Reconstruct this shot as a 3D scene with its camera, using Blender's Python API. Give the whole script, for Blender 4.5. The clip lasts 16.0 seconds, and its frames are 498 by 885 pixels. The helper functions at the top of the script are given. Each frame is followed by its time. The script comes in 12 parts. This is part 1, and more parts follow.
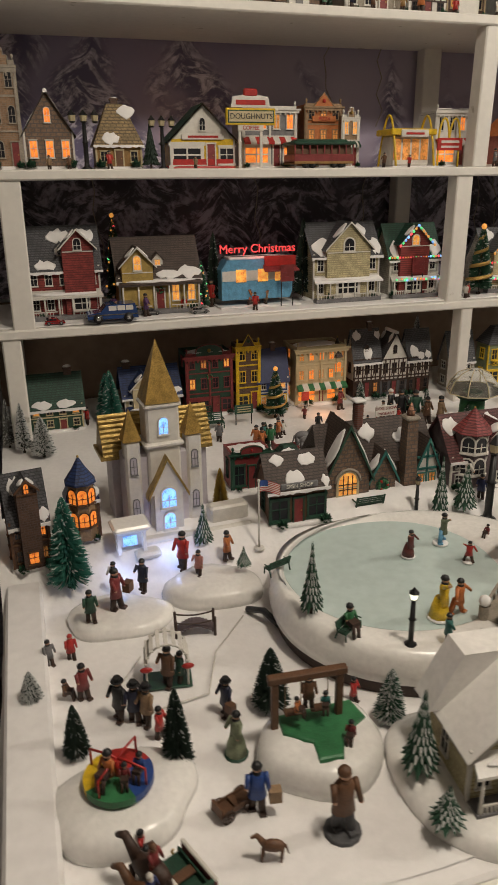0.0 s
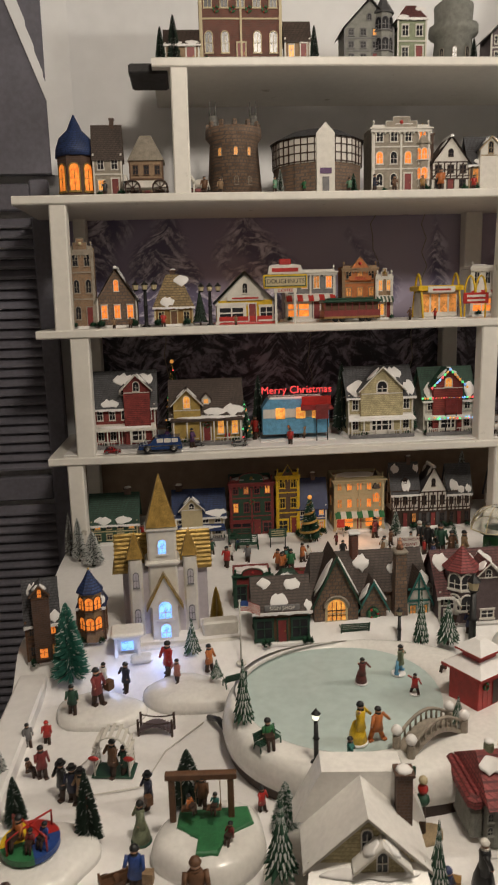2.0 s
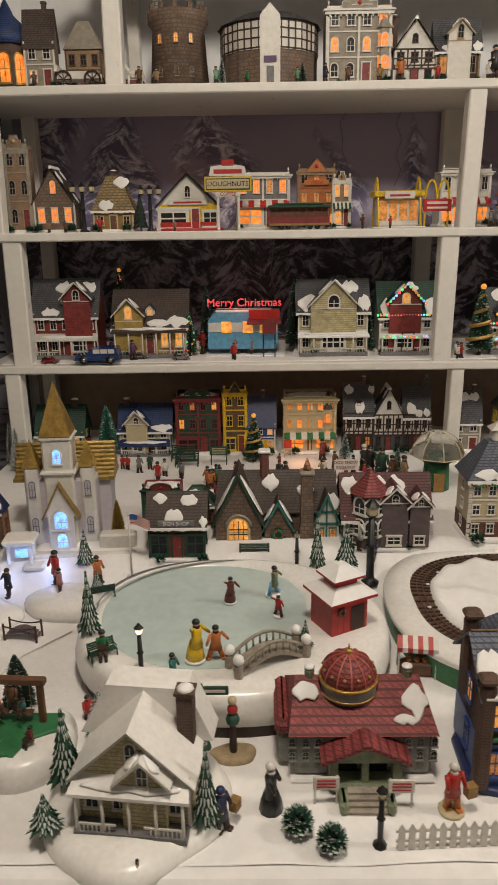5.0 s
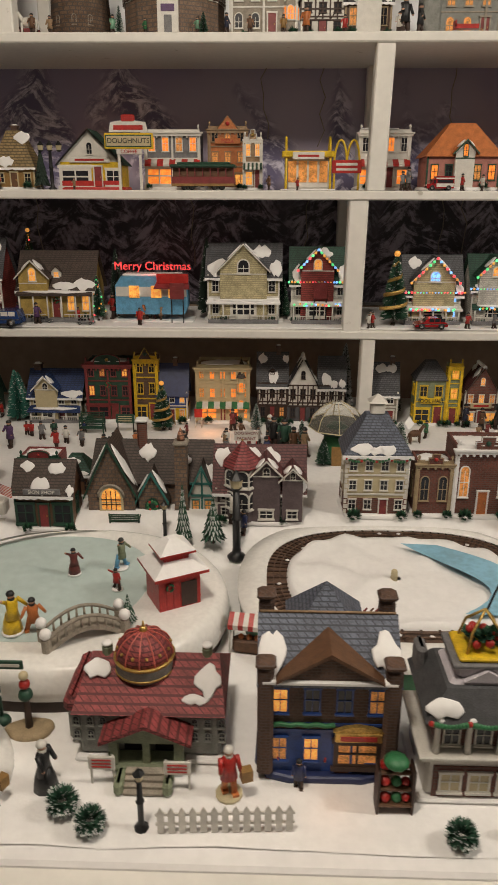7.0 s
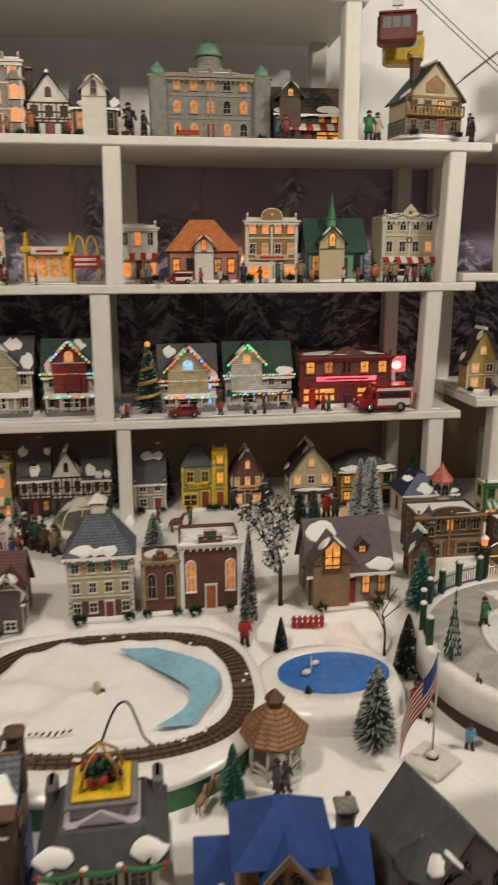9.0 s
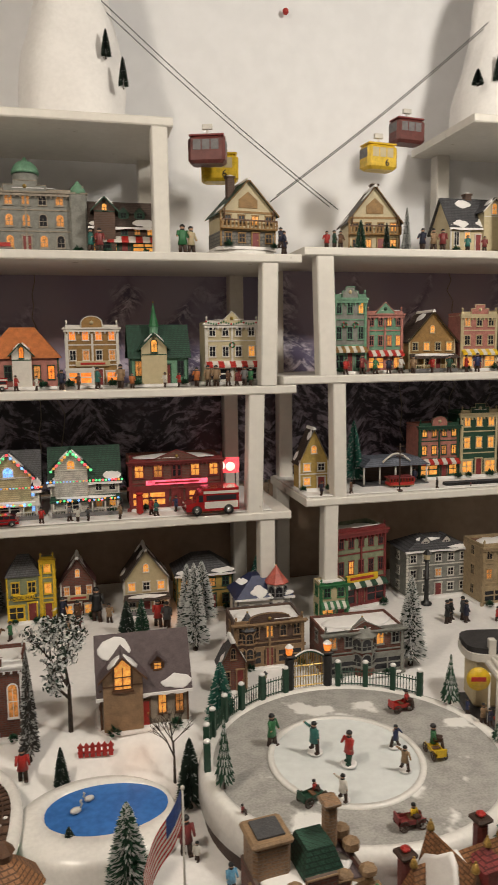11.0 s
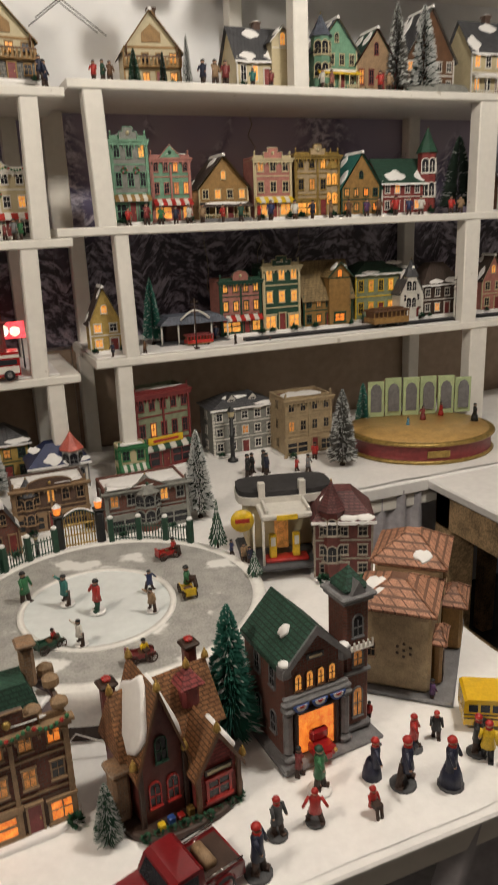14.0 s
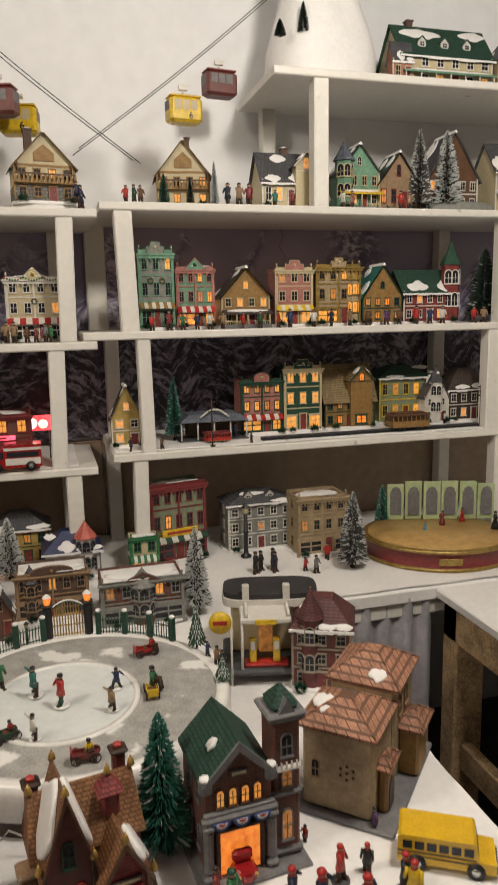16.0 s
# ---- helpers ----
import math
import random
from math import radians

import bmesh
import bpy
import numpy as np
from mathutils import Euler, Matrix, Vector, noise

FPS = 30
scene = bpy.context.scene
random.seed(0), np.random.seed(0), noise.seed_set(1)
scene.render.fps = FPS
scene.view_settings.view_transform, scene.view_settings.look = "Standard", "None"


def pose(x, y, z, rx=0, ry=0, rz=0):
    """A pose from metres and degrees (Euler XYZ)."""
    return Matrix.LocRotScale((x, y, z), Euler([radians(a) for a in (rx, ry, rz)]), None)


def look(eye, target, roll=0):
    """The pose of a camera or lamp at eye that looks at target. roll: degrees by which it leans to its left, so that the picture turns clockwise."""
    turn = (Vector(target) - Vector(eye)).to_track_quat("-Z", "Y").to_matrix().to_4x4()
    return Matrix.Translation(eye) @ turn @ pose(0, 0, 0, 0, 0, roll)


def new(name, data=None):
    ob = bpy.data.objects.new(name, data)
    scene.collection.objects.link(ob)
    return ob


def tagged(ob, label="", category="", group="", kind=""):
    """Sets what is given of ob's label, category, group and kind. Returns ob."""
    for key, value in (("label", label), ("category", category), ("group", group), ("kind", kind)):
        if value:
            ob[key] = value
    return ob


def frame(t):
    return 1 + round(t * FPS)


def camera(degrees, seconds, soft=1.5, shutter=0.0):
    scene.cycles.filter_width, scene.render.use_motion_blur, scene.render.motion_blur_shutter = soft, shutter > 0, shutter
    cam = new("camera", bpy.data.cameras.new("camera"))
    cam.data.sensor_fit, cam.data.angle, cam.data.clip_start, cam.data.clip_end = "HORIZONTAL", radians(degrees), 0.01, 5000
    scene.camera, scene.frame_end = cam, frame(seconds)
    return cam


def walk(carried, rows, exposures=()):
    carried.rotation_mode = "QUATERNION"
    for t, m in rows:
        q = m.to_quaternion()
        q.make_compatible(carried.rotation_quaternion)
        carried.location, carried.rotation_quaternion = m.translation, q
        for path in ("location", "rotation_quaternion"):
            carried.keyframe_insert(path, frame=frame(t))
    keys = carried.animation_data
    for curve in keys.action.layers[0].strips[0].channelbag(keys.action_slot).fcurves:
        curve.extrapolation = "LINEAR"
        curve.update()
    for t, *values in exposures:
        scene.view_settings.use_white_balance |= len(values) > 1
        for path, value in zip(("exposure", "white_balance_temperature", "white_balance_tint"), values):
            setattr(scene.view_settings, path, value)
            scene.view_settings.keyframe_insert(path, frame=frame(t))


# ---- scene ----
cam = camera(38.3, 16.0, shutter=0.35)
# time, eye, target and roll
PATH = [
    (0.0, (0.006, -0.019, 0.673), (0.556, 1.776, -0.016), -0.7),
    (0.5, (0.118, -0.118, 0.689), (0.492, 1.729, 0.019), 0.1),
    (1.0, (0.193, -0.19, 0.72), (0.411, 1.721, 0.17), -1.3),
    (1.5, (0.233, -0.224, 0.735), (0.366, 1.718, 0.276), -1.5),
    (2.0, (0.265, -0.23, 0.748), (0.417, 1.727, 0.366), -1.6),
    (2.5, (0.306, -0.192, 0.759), (0.517, 1.771, 0.441), -0.8),
    (3.0, (0.34, -0.15, 0.739), (0.56, 1.807, 0.387), -1.0),
    (3.2, (0.354, -0.139, 0.722), (0.548, 1.808, 0.31), -1.4),
    (5.3, (0.611, -0.193, 0.708), (0.576, 1.717, 0.119), -0.7),
    (5.5, (0.635, -0.172, 0.707), (0.615, 1.737, 0.111), -0.6),
    (6.0, (0.694, -0.125, 0.698), (0.696, 1.776, 0.077), -0.6),
    (6.5, (0.739, -0.117, 0.694), (0.73, 1.775, 0.046), -0.6),
    (7.0, (0.827, -0.146, 0.697), (0.77, 1.739, 0.031), 0.1),
    (7.5, (0.906, -0.18, 0.703), (0.812, 1.705, 0.041), -0.4),
    (8.0, (0.964, -0.208, 0.704), (0.88, 1.692, 0.084), -1.0),
    (8.5, (1.031, -0.193, 0.729), (1.118, 1.727, 0.176), -0.7),
    (9.0, (1.12, -0.121, 0.747), (1.392, 1.798, 0.254), -0.2),
    (9.2, (1.146, -0.092, 0.754), (1.466, 1.826, 0.284), -0.1),
    (11.3, (1.424, -0.163, 0.781), (1.899, 1.763, 0.531), -1.1),
    (11.5, (1.447, -0.181, 0.779), (1.941, 1.738, 0.505), -1.3),
    (12.0, (1.483, -0.213, 0.765), (2.038, 1.68, 0.437), -1.5),
    (12.5, (1.512, -0.226, 0.755), (2.155, 1.632, 0.391), -1.9),
    (13.0, (1.553, -0.207, 0.759), (2.303, 1.607, 0.38), -2.0),
    (13.5, (1.587, -0.179, 0.751), (2.38, 1.609, 0.332), -2.2),
    (14.0, (1.622, -0.173, 0.706), (2.337, 1.602, 0.127), -2.3),
    (14.5, (1.7, -0.237, 0.695), (2.262, 1.562, 0.027), -0.5),
    (15.0, (1.757, -0.289, 0.702), (2.25, 1.556, 0.107), -0.9),
    (15.5, (1.783, -0.299, 0.728), (2.288, 1.58, 0.262), -1.1),
    (16.0, (1.775, -0.261, 0.753), (2.307, 1.635, 0.4), -1.1),
]
walk(cam, [(t, look(eye, target, roll)) for t, eye, target, roll in PATH], exposures=[(0.0, 0.0), (16.0, 0.0)])

# ---- light ----
world = bpy.data.worlds.new("room_air")
scene.world = world
world.use_nodes = True
world.node_tree.nodes["Background"].inputs[0].default_value = (0.86, 0.84, 0.95, 1)
world.node_tree.nodes["Background"].inputs[1].default_value = 0.013


def room_light(x, y, z, power, colour):
    """An invented point light under the ceiling that stands in for the room lighting."""
    data = bpy.data.lights.new("unseen_room_light", "POINT")
    data.energy, data.color, data.shadow_soft_size = power, colour, 0.11
    ob = new("unseen_room_light", data)
    ob.location = (x, y, z)
    tagged(ob, "unseen warm white light standing in for the room lamps", "lamp")


room_light(0.60, 0.12, 1.735, 50, (1.0, 0.89, 0.74))
room_light(2.50, 0.30, 1.735, 59, (0.97, 0.90, 0.785))


# bare point light added for the glow of lit models, mostly outside their walls
def bulb(x, y, z, power, colour, r=0.008):
    data = bpy.data.lights.new("bulb", "POINT")
    data.energy, data.color, data.shadow_soft_size = power, colour, r
    ob = new("bulb", data)
    ob.location = (x, y, z)
    return tagged(ob, "unseen small light added for the glow of lit models", "bulb")


# ---- materials ----
MATS = {}


def mat(name, col, rough=0.6, metal=0.0, var=0.22, size=60.0, bump=0.25, emit=0.0, spots=None, coat=0.0):
    """A painted surface with colour variation at two sizes, a fine relief, and optional spots of a second colour."""
    m = bpy.data.materials.new(name)
    m.use_nodes = True
    nt = m.node_tree
    b = nt.nodes["Principled BSDF"]
    b.inputs["Roughness"].default_value, b.inputs["Metallic"].default_value = rough, metal
    b.inputs["Coat Weight"].default_value = coat
    co = nt.nodes.new("ShaderNodeTexCoord")
    n1, n2 = nt.nodes.new("ShaderNodeTexNoise"), nt.nodes.new("ShaderNodeTexNoise")
    n1.inputs["Scale"].default_value, n2.inputs["Scale"].default_value = size, size * 7
    n1.inputs["Detail"].default_value, n2.inputs["Detail"].default_value = 5, 3
    mix = nt.nodes.new("ShaderNodeMath")
    mix.operation = "ADD"
    ramp = nt.nodes.new("ShaderNodeValToRGB")
    dark = [c * (1 - 2 * var) for c in col]
    lite = [min(1, c * (1 + var) + 0.01 * var) for c in col]
    ramp.color_ramp.elements[0].color, ramp.color_ramp.elements[1].color = (*dark, 1), (*lite, 1)
    for n in (n1, n2):
        nt.links.new(co.outputs["Object"], n.inputs["Vector"])
    nt.links.new(n1.outputs["Fac"], mix.inputs[0])
    nt.links.new(n2.outputs["Fac"], mix.inputs[1])
    ramp.color_ramp.elements[1].position = 1.0
    ramp.color_ramp.elements[0].position = 0.55
    sub = nt.nodes.new("ShaderNodeMath")
    sub.operation, sub.inputs[1].default_value = "SUBTRACT", 0.22
    nt.links.new(mix.outputs[0], sub.inputs[0])
    nt.links.new(sub.outputs[0], ramp.inputs["Fac"])
    out = ramp.outputs["Color"]
    if spots:
        scol, ssize, level = spots
        v = nt.nodes.new("ShaderNodeTexNoise")
        v.inputs["Scale"].default_value, v.inputs["Detail"].default_value = ssize, 4
        nt.links.new(co.outputs["Object"], v.inputs["Vector"])
        r2 = nt.nodes.new("ShaderNodeValToRGB")
        r2.color_ramp.elements[0].position, r2.color_ramp.elements[1].position = level, level + 0.04
        nt.links.new(v.outputs["Fac"], r2.inputs["Fac"])
        mc = nt.nodes.new("ShaderNodeMix")
        mc.data_type = "RGBA"
        mc.inputs["B"].default_value = (*scol, 1)
        nt.links.new(r2.outputs["Color"], mc.inputs["Factor"])
        nt.links.new(out, mc.inputs["A"])
        out = mc.outputs["Result"]
    nt.links.new(out, b.inputs["Base Color"])
    if bump:
        bp = nt.nodes.new("ShaderNodeBump")
        bp.inputs["Strength"].default_value, bp.inputs["Distance"].default_value = bump, 0.002
        nt.links.new(n2.outputs["Fac"], bp.inputs["Height"])
        nt.links.new(bp.outputs["Normal"], b.inputs["Normal"])
    if emit:
        nt.links.new(out, b.inputs["Emission Color"])
        b.inputs["Emission Strength"].default_value = emit
    MATS[name] = m
    return m


def brickwork(name, col, mortar, width=0.010, height=0.004, rough=0.75):
    """Small moulded brick courses on a ceramic wall."""
    m = mat(name, col, rough)
    nt = m.node_tree
    b = nt.nodes["Principled BSDF"]
    base = b.inputs["Base Color"].links[0].from_socket
    t = nt.nodes.new("ShaderNodeTexBrick")
    t.inputs["Scale"].default_value = 1.0
    t.inputs["Mortar Size"].default_value = height * 0.13
    t.inputs["Brick Width"].default_value, t.inputs["Row Height"].default_value = width, height
    co = nt.nodes.new("ShaderNodeTexCoord")
    sp, cb, ad = nt.nodes.new("ShaderNodeSeparateXYZ"), nt.nodes.new("ShaderNodeCombineXYZ"), nt.nodes.new("ShaderNodeMath")
    nt.links.new(co.outputs["Object"], sp.inputs[0])
    nt.links.new(sp.outputs["X"], ad.inputs[0])
    nt.links.new(sp.outputs["Y"], ad.inputs[1])
    nt.links.new(ad.outputs[0], cb.inputs["X"])
    nt.links.new(sp.outputs["Z"], cb.inputs["Y"])
    nt.links.new(cb.outputs[0], t.inputs["Vector"])
    nt.links.new(base, t.inputs["Color1"])
    nt.links.new(base, t.inputs["Color2"])
    t.inputs["Mortar"].default_value = (*mortar, 1)
    nt.links.new(t.outputs["Color"], b.inputs["Base Color"])
    return m


def shingled(name, col, pitch=0.006, rough=0.6):
    """Moulded roof courses: dark bands at the lap of each row."""
    m = mat(name, col, rough)
    nt = m.node_tree
    b = nt.nodes["Principled BSDF"]
    bp = b.inputs["Normal"].links[0].from_node
    t = nt.nodes.new("ShaderNodeTexBrick")
    t.inputs["Scale"].default_value = 1.0
    t.inputs["Mortar Size"].default_value = pitch * 0.12
    t.inputs["Brick Width"].default_value, t.inputs["Row Height"].default_value = pitch * 1.6, pitch * 0.8
    co = nt.nodes.new("ShaderNodeTexCoord")
    sp, cb, ad = nt.nodes.new("ShaderNodeSeparateXYZ"), nt.nodes.new("ShaderNodeCombineXYZ"), nt.nodes.new("ShaderNodeMath")
    nt.links.new(co.outputs["Object"], sp.inputs[0])
    nt.links.new(sp.outputs["X"], ad.inputs[0])
    nt.links.new(sp.outputs["Y"], ad.inputs[1])
    nt.links.new(ad.outputs[0], cb.inputs["X"])
    nt.links.new(sp.outputs["Z"], cb.inputs["Y"])
    nt.links.new(cb.outputs[0], t.inputs["Vector"])
    base = b.inputs["Base Color"].links[0].from_socket
    nt.links.new(base, t.inputs["Color1"])
    nt.links.new(base, t.inputs["Color2"])
    t.inputs["Mortar"].default_value = (*[c * 0.35 for c in col], 1)
    nt.links.new(t.outputs["Color"], b.inputs["Base Color"])
    bp.inputs["Strength"].default_value = 0.4
    return m


def glow(name, col, strength):
    m = mat(name, col, 0.4, var=0.3, size=90, bump=0.0, emit=strength)
    return m


# wood, walls, snow
mat("white_paint", (0.74, 0.71, 0.66), 0.45, var=0.025, size=9, bump=0.15, spots=((0.45, 0.41, 0.35), 24, 0.70))
mat("wall_white", (0.84, 0.84, 0.86), 0.7, var=0.02, size=3, bump=0.05)
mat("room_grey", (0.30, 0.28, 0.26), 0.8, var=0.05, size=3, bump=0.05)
mat("brown_panel", (0.36, 0.27, 0.20), 0.6, var=0.08, size=5, bump=0.05)
mat("snow", (0.82, 0.80, 0.79), 0.65, var=0.025, size=14, bump=0.3)
mat("snow_gloss", (0.80, 0.78, 0.75), 0.25, var=0.04, size=20, bump=0.06)
mat("foam", (0.80, 0.78, 0.77), 0.7, var=0.03, size=8, bump=0.1)
mat("closet_grey", (0.16, 0.155, 0.19), 0.6, var=0.08, size=12, bump=0.1)
mat("floor_dark", (0.035, 0.03, 0.03), 0.45, var=0.3, size=6)
mat("raw_wood", (0.52, 0.36, 0.20), 0.6, var=0.25, size=25)
mat("honey_wood", (0.50, 0.31, 0.11), 0.3, var=0.12, size=30)
mat("pale_sage", (0.42, 0.50, 0.27), 0.5, var=0.08, size=60)
mat("drape", (0.42, 0.40, 0.43), 0.8, var=0.1, size=9)
mat("clutter", (0.05, 0.045, 0.06), 0.6, var=0.4, size=20)
mat("dark_board", (0.03, 0.028, 0.03), 0.7)
# plain colours
for n_, c_, r_ in (
    ("white", (0.64, 0.61, 0.56), 0.4), ("cream", (0.50, 0.42, 0.26), 0.5), ("yellow_wall", (0.42, 0.29, 0.08), 0.5),
    ("ochre", (0.28, 0.155, 0.045), 0.55), ("red", (0.42, 0.025, 0.02), 0.35), ("dark_red", (0.20, 0.03, 0.03), 0.45),
    ("pink", (0.40, 0.16, 0.13), 0.5), ("green", (0.03, 0.16, 0.06), 0.45), ("dark_green", (0.015, 0.06, 0.035), 0.5),
    ("mint", (0.14, 0.29, 0.19), 0.5), ("teal", (0.03, 0.16, 0.14), 0.5), ("blue", (0.02, 0.06, 0.24), 0.4),
    ("dark_blue", (0.02, 0.03, 0.10), 0.4), ("sky_blue", (0.12, 0.33, 0.52), 0.4), ("grey", (0.17, 0.165, 0.17), 0.6),
    ("dark_grey", (0.07, 0.07, 0.075), 0.6), ("black", (0.012, 0.012, 0.013), 0.4), ("brown", (0.12, 0.055, 0.025), 0.55),
    ("dark_brown", (0.045, 0.022, 0.014), 0.55), ("tan", (0.28, 0.18, 0.10), 0.6), ("stone", (0.30, 0.26, 0.21), 0.75),
    ("grey_stone", (0.22, 0.22, 0.20), 0.7), ("orange", (0.48, 0.15, 0.04), 0.45), ("yellow", (0.70, 0.46, 0.02), 0.35),
    ("purple", (0.09, 0.035, 0.12), 0.5), ("skin", (0.52, 0.30, 0.20), 0.5), ("lavender_stone", (0.52, 0.48, 0.52), 0.5),
    ("coral", (0.52, 0.12, 0.09), 0.45), ("sandstone", (0.36, 0.27, 0.16), 0.65), ("maroon", (0.13, 0.03, 0.025), 0.45),
    ("plum_grey", (0.11, 0.08, 0.085), 0.6), ("sage", (0.21, 0.24, 0.15), 0.6), ("navy_coat", (0.015, 0.018, 0.045), 0.5),
):
    mat(n_, c_, r_, size=90, var=0.05 if n_ in ("white", "cream", "lavender_stone") else 0.14)
brickwork("brick", (0.15, 0.045, 0.03), (0.12, 0.085, 0.07))
brickwork("brown_brick", (0.095, 0.05, 0.032), (0.10, 0.07, 0.06))
brickwork("tan_brick", (0.27, 0.16, 0.09), (0.24, 0.18, 0.13))
brickwork("rubble", (0.19, 0.12, 0.08), (0.10, 0.08, 0.07), 0.012, 0.008)
brickwork("grey_rubble", (0.20, 0.19, 0.17), (0.08, 0.08, 0.08), 0.012, 0.008)
brickwork("clapboard", (0.56, 0.53, 0.48), (0.35, 0.33, 0.30), 0.5, 0.005)
brickwork("yellow_board", (0.50, 0.43, 0.25), (0.30, 0.25, 0.14), 0.5, 0.005)
brickwork("red_board", (0.24, 0.035, 0.03), (0.09, 0.015, 0.012), 0.5, 0.005)
shingled("slate", (0.085, 0.085, 0.095))
shingled("blue_slate", (0.12, 0.135, 0.18))
shingled("brown_shingle", (0.075, 0.05, 0.04))
shingled("green_shingle", (0.02, 0.07, 0.045))
shingled("red_shingle", (0.27, 0.05, 0.05))
shingled("blue_shingle", (0.02, 0.045, 0.15))
shingled("thatch", (0.28, 0.19, 0.08), 0.008)
shingled("terracotta", (0.42, 0.20, 0.12), 0.010)
shingled("maroon_shingle", (0.13, 0.04, 0.04))
shingled("rust_shingle", (0.32, 0.15, 0.065))
mat("gold", (0.50, 0.32, 0.09), 0.32, metal=0.6, size=70)
mat("gold_dark", (0.40, 0.27, 0.08), 0.35, metal=0.6, size=70)
mat("chrome", (0.6, 0.6, 0.6), 0.15, metal=1.0, var=0.05)
for n_, c_ in (("gloss_red", (0.30, 0.012, 0.014)), ("gloss_dark_red", (0.17, 0.010, 0.013)), ("gloss_blue", (0.02, 0.05, 0.16)), ("gloss_yellow", (0.72, 0.44, 0.015)), ("gloss_grey", (0.25, 0.25, 0.25))):
    mat(n_, c_, 0.22, var=0.06, size=40, bump=0.03, coat=0.6)
mat("ice", (0.50, 0.60, 0.58), 0.13, var=0.04, size=9, bump=0.02)
mat("ice_white", (0.70, 0.73, 0.73), 0.3, var=0.04, size=9, bump=0.03)
mat("pond_blue", (0.045, 0.17, 0.50), 0.2, var=0.1, size=14, bump=0.03)
mat("stream_blue", (0.25, 0.48, 0.62), 0.3, var=0.1, size=14, bump=0.03)
mat("plaza_grey", (0.36, 0.35, 0.33), 0.7, var=0.12, size=40, spots=((0.75, 0.74, 0.72), 11, 0.62))
mat("track", (0.13, 0.075, 0.05), 0.6, var=0.25, size=60)
mat("dark_glass", (0.02, 0.02, 0.025), 0.25, var=0.1, bump=0)
mat("needle_green", (0.022, 0.085, 0.045), 0.7, var=0.35, size=120, bump=0)
mat("needle_teal", (0.028, 0.17, 0.125), 0.7, var=0.35, size=120, bump=0)
mat("needle_dark", (0.015, 0.035, 0.022), 0.7, var=0.35, size=120, bump=0)
mat("needle_grey", (0.10, 0.095, 0.085), 0.7, var=0.35, size=120, bump=0)
mat("needle_gold", (0.45, 0.30, 0.06), 0.35, metal=0.5, var=0.35, size=120, bump=0)
mat("frost", (0.62, 0.63, 0.62), 0.7, var=0.12, size=120, bump=0)
mat("bark", (0.05, 0.032, 0.022), 0.8, var=0.3, size=120)
glow("glow_warm", (1.0, 0.34, 0.065), 0.75)
glow("glow_orange", (1.0, 0.22, 0.03), 0.95)
glow("glow_soft", (0.80, 0.32, 0.08), 0.2)
glow("glow_blue", (0.16, 0.36, 1.0), 1.9)
glow("glow_red", (1.0, 0.06, 0.07), 2.2)
glow("glow_neon", (1.0, 0.06, 0.06), 1.2)
glow("glow_green", (0.10, 0.85, 0.25), 1.4)
glow("glow_pink", (1.0, 0.10, 0.16), 1.6)
glow("glow_white", (1.0, 0.85, 0.60), 2.0)

# clear plastic for the little dome
m_ = bpy.data.materials.new("clear_plastic")
m_.use_nodes = True
b_ = m_.node_tree.nodes["Principled BSDF"]
b_.inputs["Transmission Weight"].default_value, b_.inputs["Roughness"].default_value, b_.inputs["IOR"].default_value = 0.92, 0.12, 1.15
b_.inputs["Base Color"].default_value = (0.85, 0.85, 0.80, 1)
MATS["clear_plastic"] = m_

# printed winter forest on the backing sheet behind the shelves
m_ = bpy.data.materials.new("forest_print")
m_.use_nodes = True
nt_ = m_.node_tree
b_ = nt_.nodes["Principled BSDF"]
b_.inputs["Roughness"].default_value = 0.38
co_ = nt_.nodes.new("ShaderNodeTexCoord")
sp_ = nt_.nodes.new("ShaderNodeSeparateXYZ")
nt_.links.new(co_.outputs["Object"], sp_.inputs[0])
nW = nt_.nodes.new("ShaderNodeTexNoise")
nW.inputs["Scale"].default_value, nW.inputs["Detail"].default_value = 3.0, 2


def node_math(op, p, q=None, r=None):
    n = nt_.nodes.new("ShaderNodeMath")
    n.operation = op
    for k, v in enumerate((p, q, r)):
        if v is None:
            continue
        if isinstance(v, (int, float)):
            n.inputs[k].default_value = v
        else:
            nt_.links.new(v, n.inputs[k])
    return n.outputs[0]


nt_.links.new(co_.outputs["Object"], nW.inputs["Vector"])


def node_noise(scale, detail, vector, rough=0.55, distort=0.0):
    n = nt_.nodes.new("ShaderNodeTexNoise")
    n.inputs["Scale"].default_value, n.inputs["Detail"].default_value = scale, detail
    n.inputs["Roughness"].default_value, n.inputs["Distortion"].default_value = rough, distort
    nt_.links.new(vector, n.inputs["Vector"])
    return n.outputs["Fac"]


def node_step(value, low, high):
    n = nt_.nodes.new("ShaderNodeMapRange")
    n.interpolation_type = "SMOOTHSTEP"
    n.inputs["From Min"].default_value, n.inputs["From Max"].default_value = low, high
    nt_.links.new(value, n.inputs["Value"])
    return n.outputs["Result"]


def node_blend(fac, p, q):
    n = nt_.nodes.new("ShaderNodeMix")
    n.data_type = "RGBA"
    nt_.links.new(fac, n.inputs["Factor"])
    for key, v in (("A", p), ("B", q)):
        if isinstance(v, tuple):
            n.inputs[key].default_value = (*v, 1)
        else:
            nt_.links.new(v, n.inputs[key])
    return n.outputs["Result"]


